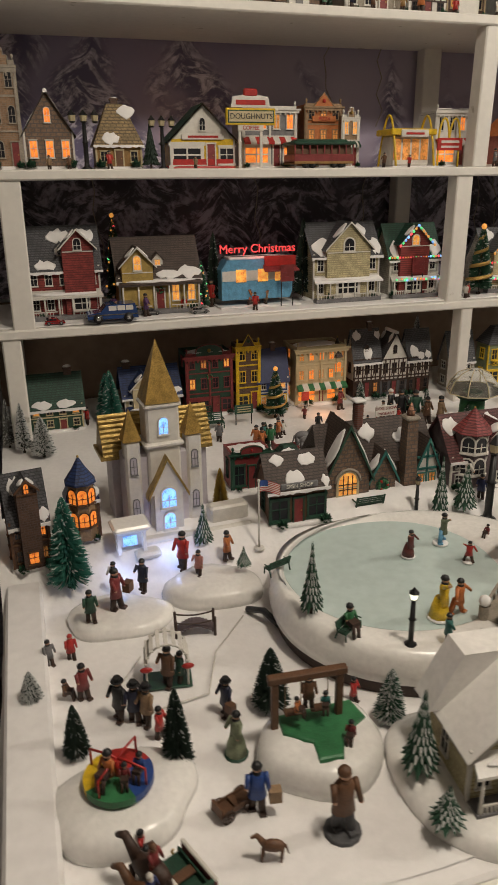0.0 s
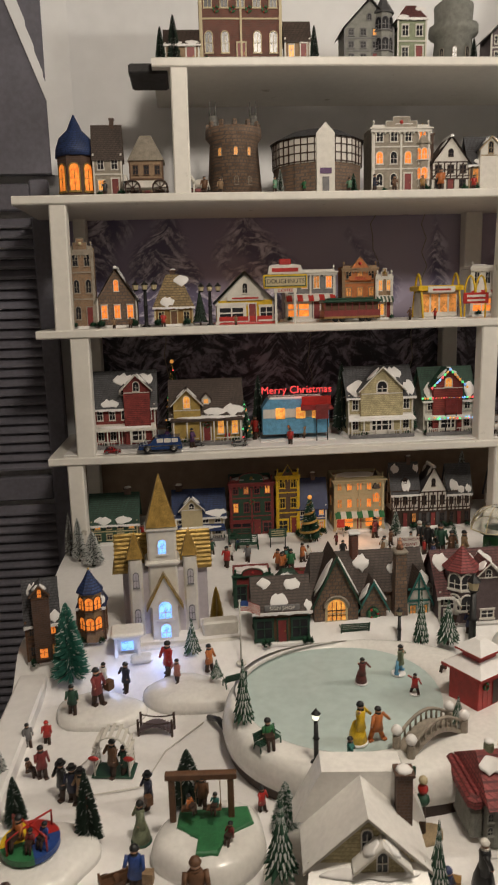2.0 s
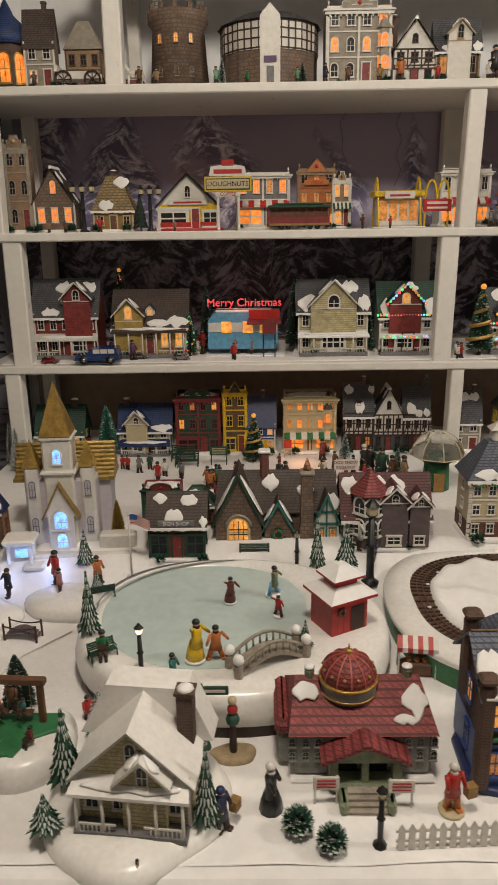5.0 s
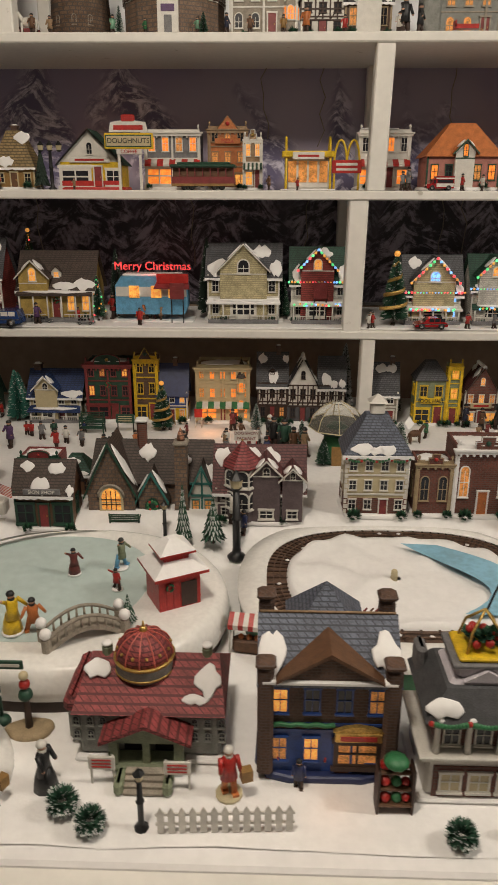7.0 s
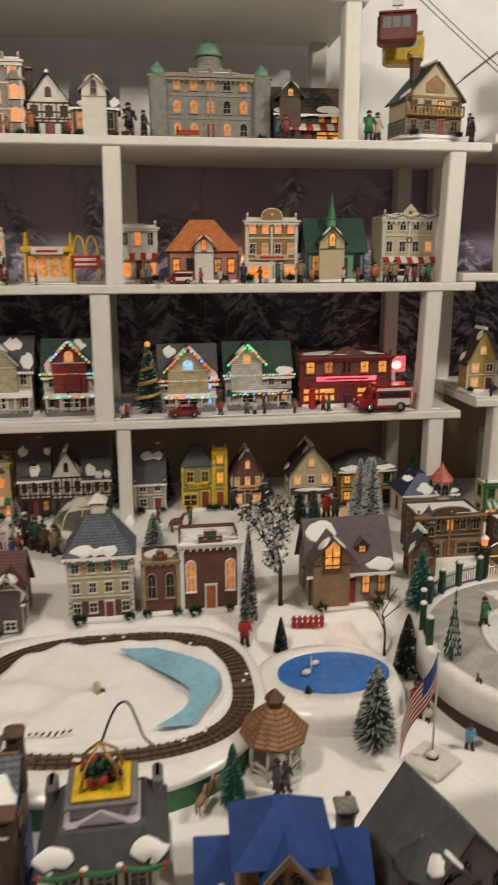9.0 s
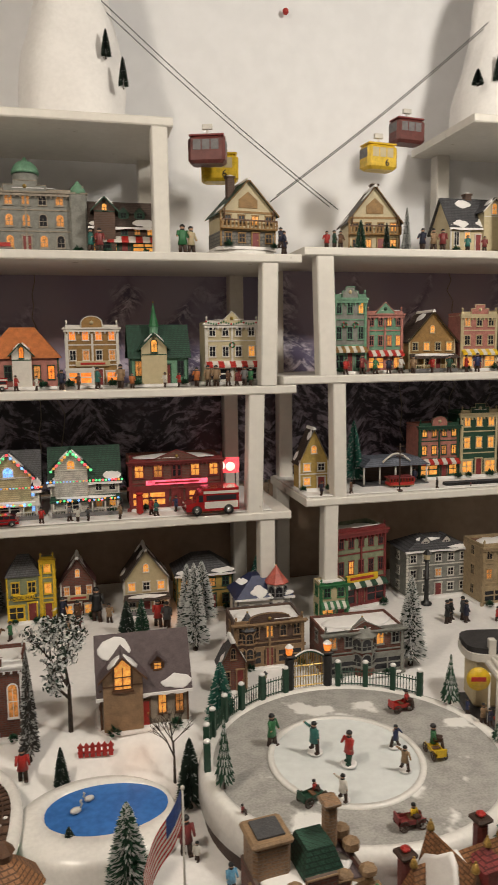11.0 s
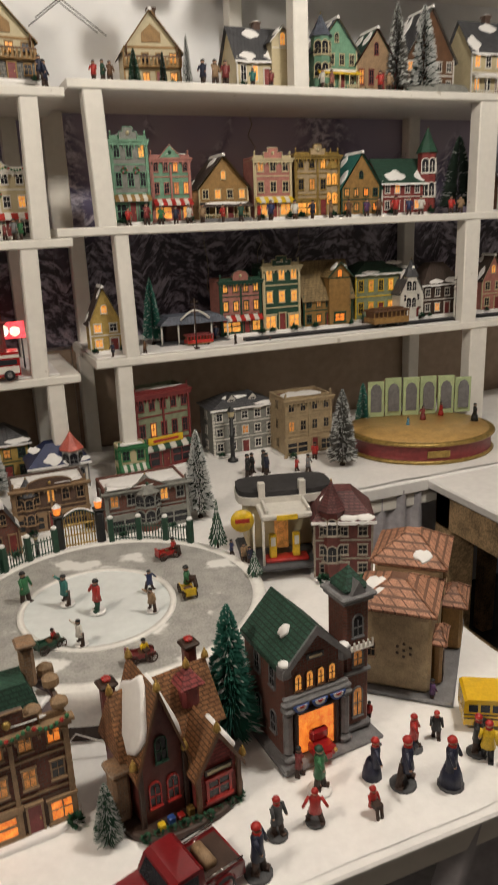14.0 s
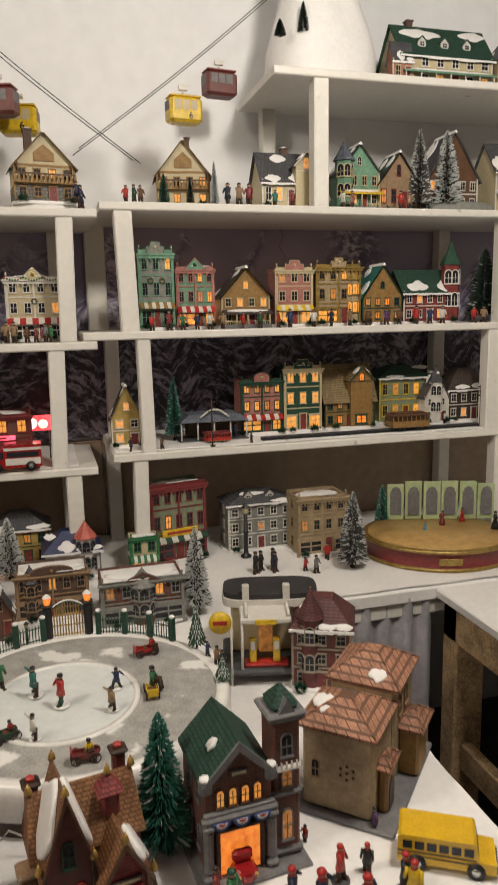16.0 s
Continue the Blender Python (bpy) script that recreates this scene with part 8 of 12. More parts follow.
# ---- the larger buildings along the front of the table ----
def gable_block(o, x0, x1, y0, y1, z0, ze, zr, wall, roof, trim, oh=0.005, th=0.004, snow=0, seed=1):
    """A block with its gable to the front: wall, two roof slopes and bargeboards, snow slabs on the slopes named by snow (1 left, 2 right)."""
    xc = (x0 + x1) / 2
    part("gable_wall", Shape().prism([(x0, z0), (x1, z0), (x1, ze), (xc, zr - th), (x0, ze)], y0, y1), wall, o)
    sl = (zr - ze) / (x1 - xc)
    for sg, xe in ((-1, x0 - oh), (1, x1 + oh)):
        z1 = ze - oh * sl
        a = [(xe, z1), (xc, zr), (xc, zr - th * 1.4), (xe, z1 - th)]
        part("roof_slope", Shape().prism(a[::-1] if sg < 0 else a, y0 - oh, y1), roof, o)
        b = [(xe, z1 + 0.0012), (xc, zr + 0.0012), (xc, zr - th * 1.9), (xe, z1 - th * 1.5)]
        part("bargeboard", Shape().prism(b[::-1] if sg < 0 else b, y0 - oh - 0.002, y0 - oh + 0.001), trim, o)
        if snow & (1 if sg < 0 else 2):
            s2 = Shape()
            snow_patch(s2, (xe, y0 - oh, z1), (0, y1 - y0 + oh, 0), (xc - xe, 0, zr - z1), seed, (0.0, 1.0, 0.02, 1.0), 0.006)
            part("snow_patch", s2, "snow", o)


def pane_window(o, x, y, z, w, h, frame, pane, arch=False, rot=0.0):
    wn = part("window", window_mesh(w, h, arch), frame, o, m=pose(x, y, z, 0, 0, rot))
    part("pane", pane_shape(w, h, arch), pane, wn)
    return wn


def gold_bell(o, x, y, z):
    bell = part("bell", Shape().lathe(x, y, [(0.0050, z), (0.0044, z + 0.003), (0.0028, z + 0.008), (0.0005, z + 0.010)], 8), "gold", o, "small gold bell")
    part("loop", Shape().ball(x, y, z + 0.011, 0.0015, n=6, k=4), "gold", bell)


def fire_house(x, y, z, rot):
    """A brick fire house with a green gable roof, grey stone piers, a lit bay and a hose tower."""
    o = thing("fire_house", "red brick fire house with green roof and an open lit bay", "model house", x, y, z, rot, "village houses")
    part("base", Shape().slab(-0.056, 0.090, -0.022, 0.115, 0, 0.006), "grey", o)
    gable_block(o, -0.042, 0.042, 0.0, 0.108, 0.006, 0.140, 0.184, "brick", "green_shingle", "grey", 0.006, 0.006)
    for sx in (-1, 1):
        part("pier", Shape().slab(sx * 0.041 - 0.008, sx * 0.041 + 0.008, -0.012, 0.004, 0.006, 0.016).slab(sx * 0.041 - 0.006, sx * 0.041 + 0.006, -0.009, 0.002, 0.016, 0.076)
             .slab(sx * 0.041 - 0.008, sx * 0.041 + 0.008, -0.012, 0.003, 0.076, 0.084), "grey", o, "grey stone pier")
        part("corner_stone", Shape().slab(sx * 0.042 - 0.008, sx * 0.042 + 0.008, -0.006, 0.008, 0.122, 0.142, b=0.003), "grey", o)
        part("stone_snow", Shape().ball(sx * 0.042, 0.0, 0.142, 0.008, sz=0.45, n=8, k=5), "snow", o)
    part("cornice", Shape().slab(-0.049, 0.049, -0.010, 0.002, 0.084, 0.092).slab(-0.046, 0.046, -0.006, 0.002, 0.092, 0.096), "grey", o)
    for i, c in enumerate((-0.026, 0.0, 0.026)):
        b = part("bunting", Shape().prism([(c + 0.011 * math.cos(math.pi + math.pi * k / 8), 0.087 + 0.010 * math.sin(math.pi + math.pi * k / 8)) for k in range(9)], -0.0125, -0.0105), "blue", o, "blue, white and red fan bunting")
        part("stripe", Shape().prism([(c + 0.0075 * math.cos(math.pi + math.pi * k / 8), 0.087 + 0.0068 * math.sin(math.pi + math.pi * k / 8)) for k in range(9)], -0.0132, -0.0125), "white", b)
        part("stripe", Shape().prism([(c + 0.004 * math.cos(math.pi + math.pi * k / 8), 0.087 + 0.0036 * math.sin(math.pi + math.pi * k / 8)) for k in range(9)], -0.0138, -0.0132), "red", b)
    for c in (-0.024, -0.008, 0.008, 0.024):
        pane_window(o, c, -0.0005, 0.101, 0.009, 0.017, "brown", "glow_warm", True)
    part("name_board", Shape().slab(-0.012, 0.012, -0.003, 0.001, 0.138, 0.146, b=0.001), "dark_grey", o)
    part("lettering", Shape().box(-0.009, 0.009, -0.0036, -0.003, 0.1405, 0.1435), "cream", o)
    bay = part("bay", Shape().box(-0.026, 0.026, -0.0012, -0.0004, 0.008, 0.066), "glow_orange", o, "lit vehicle bay")
    part("bay_frame", Shape().slab(-0.032, -0.026, -0.006, 0.001, 0.006, 0.070).slab(0.026, 0.032, -0.006, 0.001, 0.006, 0.070).slab(-0.032, 0.032, -0.006, 0.001, 0.066, 0.073), "dark_brown", bay)
    part("engine", Shape().slab(-0.015, 0.015, -0.028, -0.002, 0.010, 0.026).slab(-0.013, 0.013, -0.012, -0.002, 0.026, 0.042).slab(-0.006, 0.006, -0.031, -0.028, 0.012, 0.022), "gloss_red", o, "red fire engine nosing out of the bay")
    for sx in (-1, 1):
        part("engine_lamp", Shape().ball(sx * 0.011, -0.029, 0.021, 0.0028, n=8, k=5), "gold", o)
    part("hose_tower", Shape().slab(0.046, 0.084, 0.004, 0.044, 0.006, 0.196), "brick", o)
    part("tower_plinth", Shape().slab(0.043, 0.087, 0.000, 0.047, 0.006, 0.018), "grey", o)
    part("tower_band", Shape().slab(0.044, 0.086, 0.001, 0.046, 0.090, 0.097), "grey", o)
    part("tower_cap", Shape().slab(0.042, 0.088, 0.000, 0.048, 0.192, 0.197).slab(0.039, 0.091, -0.003, 0.051, 0.197, 0.204), "grey", o)
    part("tower_roof", Shape().slab(0.048, 0.082, 0.006, 0.042, 0.204, 0.212), "green_shingle", o)
    part("tower_spire", pyramid(Shape(), 0.065, 0.024, 0.212, 0.234, 0.017), "green_shingle", o)
    part("tower_gablet", Shape().prism([(0.054, 0.204), (0.076, 0.204), (0.065, 0.222)], 0.000, 0.018), "grey", o)
    rail = part("balcony", Shape().slab(0.046, 0.084, -0.006, 0.004, 0.130, 0.133), "white", o)
    for i in range(6):
        part("baluster", Shape().box(0.047 + i * 0.0068, 0.049 + i * 0.0068, -0.006, -0.004, 0.133, 0.142), "white", rail)
    for z_, h_, m_ in ((0.030, 0.034, "glow_soft"), (0.104, 0.016, "glow_soft"), (0.146, 0.022, "dark_glass")):
        pane_window(o, 0.065, 0.0035, z_, 0.013, h_, "grey", m_, True)
    for yy in (0.03, 0.07):
        pane_window(o, -0.0425, yy, 0.095, 0.012, 0.022, "grey", "dark_glass", True, -90)
        pane_window(o, -0.0425, yy, 0.030, 0.012, 0.022, "grey", "dark_glass", True, -90)
    s2 = Shape()
    snow_patch(s2, (-0.047, -0.006, 0.137), (0, 0.114, 0), (0.047, 0, 0.047), 3, (0.28, 0.42, 0.35, 0.72), 0.004)
    part("snow_patch", s2, "snow", o)


def workshop(x, y, z, rot):
    """A dark red workshop with steep snowy gables, bells on every peak and a cupola."""
    o = thing("gabled_cottage", "dark red toy workshop with steep rust-brown snowy roofs", "model house", x, y, z, rot, "village houses")
    part("base", Shape().plate(ellipse(0, -0.002, 0.076, 0.061, 28, 2.6, 0.02, 4), 0, 0.008, inset=0.003), "dark_brown", o)
    part("wall", Shape().box(-0.062, 0.062, 0.0, 0.055, 0.006, 0.086), "dark_red", o)
    part("roof", Shape().add([(-0.068, -0.006, 0.080), (0.068, -0.006, 0.080), (0.068, 0.061, 0.080), (-0.068, 0.061, 0.080), (-0.062, 0.028, 0.148), (0.062, 0.028, 0.148)],
                             [(3, 2, 1, 0), (0, 1, 5, 4), (2, 3, 4, 5), (0, 4, 3), (1, 2, 5)]), "rust_shingle", o)
    gable_block(o, -0.056, -0.002, -0.030, 0.045, 0.006, 0.092, 0.176, "maroon", "rust_shingle", "brown", 0.006, 0.004, 3, 7)
    gable_block(o, 0.004, 0.056, -0.048, 0.004, 0.006, 0.066, 0.110, "red_board", "rust_shingle", "brown", 0.006, 0.004, 2, 9)
    for sx, zz in ((-0.040, 0.030), (-0.018, 0.030), (-0.029, 0.085)):
        pane_window(o, sx, -0.0305, zz, 0.012, 0.024, "red" if zz < 0.05 else "dark_green", "dark_glass", True)
    pane_window(o, 0.030, -0.0485, 0.022, 0.026, 0.022, "red", "dark_glass")
    part("sign", Shape().slab(0.012, 0.048, -0.0515, -0.0485, 0.054, 0.062, b=0.001), "dark_brown", o)
    part("lettering", Shape().box(0.015, 0.045, -0.0521, -0.0515, 0.0565, 0.0595), "cream", o)
    for xx in (-0.056, -0.002):
        part("timber", Shape().slab(xx - 0.003, xx + 0.003, -0.034, -0.029, 0.006, 0.088, b=0.001), "dark_brown", o)
    for xx in (0.004, 0.056):
        part("timber", Shape().slab(xx - 0.003, xx + 0.003, -0.052, -0.047, 0.006, 0.064, b=0.001), "brown", o)
    part("cupola", Shape().slab(0.018, 0.040, 0.002, 0.024, 0.104, 0.134).slab(0.015, 0.043, -0.001, 0.027, 0.132, 0.136), "dark_red", o)
    part("cupola_roof", pyramid(Shape(), 0.029, 0.013, 0.136, 0.156, 0.016), "red_shingle", o)
    for cx, cy, ct, w in ((-0.054, 0.052, 0.142, 0.008), (0.052, 0.050, 0.156, 0.008)):
        ch = part("chimney", Shape().slab(cx - w, cx + w, cy - w, cy + w, 0.05, ct), "maroon", o)
        part("cap", Shape().slab(cx - w - 0.003, cx + w + 0.003, cy - w - 0.003, cy + w + 0.003, ct, ct + 0.006), "dark_brown", ch)
        part("pot", Shape().slab(cx - 0.005, cx + 0.005, cy - 0.005, cy + 0.005, ct + 0.006, ct + 0.012), "red", ch)
    part("stone_chimney", Shape().slab(-0.080, -0.060, -0.012, 0.012, 0.006, 0.070).slab(-0.083, -0.057, -0.015, 0.015, 0.070, 0.078), "tan_brick", o)
    for p_ in ((-0.029, -0.034, 0.176), (-0.029, 0.040, 0.176), (0.030, -0.052, 0.110), (-0.062, -0.03, 0.088), (0.062, -0.05, 0.062), (0.062, 0.028, 0.148), (-0.002, -0.034, 0.090), (-0.060, 0.028, 0.148), (0.029, 0.013, 0.156)):
        gold_bell(o, *p_)
    rnd = random.Random(5)
    for k in range(9):
        r_ = 0.006 + 0.003 * rnd.random()
        part("shrub", shrub_mesh(), ["needle_green", "red"], o, m=pose(-0.06 + 0.0145 * k, -0.056 + 0.012 * abs(k - 5) / 5, 0.005) @ Matrix.Diagonal((r_, r_, r_, 1)))
    for k, c in enumerate(("yellow", "blue", "red", "gold")):
        part("parcel", Shape().slab(-0.044 + 0.012 * k, -0.036 + 0.012 * k, -0.046, -0.038, 0.006, 0.014 + 0.003 * (k % 2), b=0.001), c, o)


def hip_roof(o, x0, x1, y0, y1, z, zr, material="terracotta"):
    cx, cy, q = (x0 + x1) / 2, (y0 + y1) / 2, 0.18
    part("roof", Shape().add([(x0, y0, z), (x1, y0, z), (x1, y1, z), (x0, y1, z), (x0, y0, z + 0.004), (x1, y0, z + 0.004), (x1, y1, z + 0.004), (x0, y1, z + 0.004),
                              (cx + (x0 - cx) * q, cy + (y0 - cy) * q, zr), (cx + (x1 - cx) * q, cy + (y0 - cy) * q, zr), (cx + (x1 - cx) * q, cy + (y1 - cy) * q, zr), (cx + (x0 - cx) * q, cy + (y1 - cy) * q, zr)],
                             [(3, 2, 1, 0), (0, 1, 5, 4), (1, 2, 6, 5), (2, 3, 7, 6), (3, 0, 4, 7), (4, 5, 9, 8), (5, 6, 10, 9), (6, 7, 11, 10), (7, 4, 8, 11), (8, 9, 10, 11)]), material, o)
    for a, b in (((x0, y0), (cx + (x0 - cx) * q, cy + (y0 - cy) * q)), ((x1, y0), (cx + (x1 - cx) * q, cy + (y0 - cy) * q)), ((x1, y1), (cx + (x1 - cx) * q, cy + (y1 - cy) * q))):
        part("hip_tile", Shape().rod((*a, z + 0.004), (*b, zr), 0.0018, n=6), material, o)


def hacienda(x, y, z, rot):
    """A tan stucco restaurant of stepped blocks under terracotta hip roofs; the front corner is its origin."""
    o = thing("hacienda", "tan stucco restaurant with terracotta tile roofs", "model house", x, y, z, rot)
    part("base", Shape().slab(-0.118, 0.030, -0.010, 0.225, 0, 0.006), "grey", o)
    part("wall", Shape().slab(-0.105, -0.004, 0.004, 0.100, 0.006, 0.128), "sandstone", o)
    part("back_wall", Shape().slab(-0.098, 0.000, 0.100, 0.205, 0.006, 0.150), "sandstone", o)
    part("wing", Shape().slab(-0.002, 0.030, 0.125, 0.180, 0.006, 0.080), "ochre", o)
    part("blue_band", Shape().slab(-0.090, -0.008, 0.097, 0.104, 0.128, 0.138), "sky_blue", o)
    hip_roof(o, -0.113, 0.004, -0.004, 0.106, 0.128, 0.160)
    hip_roof(o, -0.106, 0.008, 0.096, 0.212, 0.150, 0.186)
    hip_roof(o, -0.006, 0.038, 0.118, 0.187, 0.080, 0.104)
    part("porch", Shape().slab(-0.004, 0.010, 0.028, 0.068, 0.006, 0.072), "ochre", o)
    hip_roof(o, -0.006, 0.016, 0.022, 0.074, 0.072, 0.092)
    part("door", Shape().prism([(-0.012, 0), (0.012, 0), (0.012, 0.030), (0.008, 0.040), (0, 0.044), (-0.008, 0.040), (-0.012, 0.030)], -0.001, 0.001), "dark_brown", o, m=pose(0.0105, 0.048, 0.008, 0, 0, 90))
    for dx, dz in ((0, 0), (0, 0.010), (0.009, 0.005), (-0.009, 0.005), (0, 0.020), (0.009, 0.015), (-0.009, 0.015)):
        part("vent", Shape().rod((-0.040 + dx, 0.0035, 0.060 + dz), (-0.040 + dx, 0.006, 0.060 + dz), 0.0022, n=8), "dark_brown", o)
    pane_window(o, -0.085, 0.0035, 0.055, 0.010, 0.020, "tan", "dark_glass", True)
    for yy in (0.125, 0.16):
        pane_window(o, 0.0005, yy, 0.105, 0.014, 0.022, "tan", "dark_glass", True, 90)
    s2 = Shape()
    snow_patch(s2, (-0.113, -0.004, 0.132), (0.117, 0, 0), (0, 0.055, 0.028), 4, (0.12, 0.40, 0.35, 0.95), 0.003)
    snow_patch(s2, (-0.106, 0.096, 0.154), (0.114, 0, 0), (0, 0.055, 0.032), 4, (0.55, 0.8, 0.05, 0.5), 0.003)
    part("snow", s2, "snow", o)


def customs_hall(x, y, z):
    """A two-storey hall: white arcade below, brick and columns above, a grey skirt roof and a yellow bell stage."""
    o = thing("customs_hall", "white and red brick hall with garland and yellow bell stage", "model house", x, y, z, 0, "village houses")
    part("base", Shape().slab(-0.066, 0.066, -0.054, 0.054, 0, 0.005), "snow", o)
    part("lower_wall", Shape().slab(-0.058, 0.058, -0.046, 0.046, 0.004, 0.060), "white", o)
    part("brick_panel", Shape().box(-0.050, 0.050, -0.0475, -0.045, 0.005, 0.046), "brick", o)
    for c in (-0.031, 0.0, 0.031):
        pane_window(o, c, -0.0475, 0.014, 0.020, 0.022, "white", "cream")
    part("balcony", Shape().slab(-0.067, 0.067, -0.056, 0.050, 0.058, 0.062, b=0.001).slab(-0.069, 0.069, -0.058, 0.052, 0.062, 0.066, b=0.001), "white", o)
    part("upper_wall", Shape().slab(-0.050, 0.050, -0.042, 0.042, 0.066, 0.108), "brick", o)
    for c in (-0.050, -0.017, 0.017, 0.050):
        part("column", Shape().lathe(c, -0.048, [(0.0045, 0.066), (0.0036, 0.070), (0.0032, 0.098), (0.0048, 0.102), (0.0048, 0.105)], 10), "white", o)
        part("column_snow", Shape().ball(c, -0.052, 0.112, 0.006, n=8, k=5, sz=0.7), "snow", o)
    for c in (-0.0335, 0.0, 0.0335):
        pane_window(o, c, -0.0425, 0.073, 0.015, 0.022, "white", "dark_glass")
    part("entablature", Shape().slab(-0.060, 0.060, -0.054, 0.046, 0.104, 0.110, b=0.001), "white", o)
    gs = Shape()
    for i in range(34):
        t = i / 33
        gs.ball(-0.060 + 0.12 * t, -0.057, 0.110 - 0.003 * abs(math.sin(t * math.pi * 3)), 0.0036, 1 if i % 11 == 0 else 0, n=6, k=4)
    part("garland", gs, ["green", "red"], o, "green garland with red bows")
    part("skirt_roof", Shape().box(-0.066, 0.066, -0.058, 0.052, 0.110, 0.140, top=0.64), "dark_grey", o)
    for sx in (-1, 1):
        s2 = Shape()
        snow_patch(s2, (sx * 0.066 - (0.04 if sx > 0 else 0), -0.058, 0.111), (0.04, 0, 0), (0, 0.022, 0.028), 4 + sx, (0.0, 1.0, 0.0, 0.8), 0.004)
        part("snow_patch", s2, "snow", o)
        part("back_parapet", Shape().slab(sx * 0.056 - 0.006, sx * 0.056 + 0.006, 0.020, 0.050, 0.110, 0.146), "grey", o)
    part("stage", Shape().slab(-0.038, 0.038, -0.032, 0.030, 0.126, 0.144).slab(-0.032, 0.032, -0.028, 0.026, 0.144, 0.162), "lavender_stone", o)
    part("stage_pediment", Shape().prism([(-0.024, 0.144), (0.024, 0.144), (0, 0.158)], -0.034, -0.028), "lavender_stone", o)
    part("stage_cornice", Shape().slab(-0.036, 0.036, -0.031, 0.030, 0.158, 0.163, b=0.001), "grey", o)
    part("platform", Shape().slab(-0.029, 0.029, -0.027, 0.025, 0.163, 0.169, b=0.002), "yellow", o)
    for sx in (-1, 1):
        for sy in (-1, 1):
            part("cage_bar", Shape().arc([(sx * 0.020, sy * 0.019, 0.169), (sx * 0.015, sy * 0.014, 0.192), (0, 0, 0.212)], 0.0016, 5), "gold", o)
    rnd = random.Random(3)
    for k in range(7):
        r_ = 0.011
        part("greenery", shrub_mesh(), ["needle_green", "green"], o, m=pose(0.012 * math.cos(k * 0.9), 0.012 * math.sin(k * 0.9), 0.170 + 0.003 * k) @ Matrix.Diagonal((r_, r_, r_, 1)))
        part("bauble", Shape().ball(0.015 * math.cos(k * 0.9 + 0.4), 0.015 * math.sin(k * 0.9 + 0.4) - 0.004, 0.178 + 0.004 * (k % 4), 0.005, n=8, k=5), "red", o)
    wire = [(0.002 + 0.052 * q, 0.03 * q, 0.212 + 0.035 * math.sin(math.pi * min(1.0, q * 1.25)) - 0.075 * max(0.0, q - 0.55)) for q in [i / 14 for i in range(15)]]
    part("wire", Shape().arc(wire, 0.0013, 5), "black", o, "black looped lamp wire")


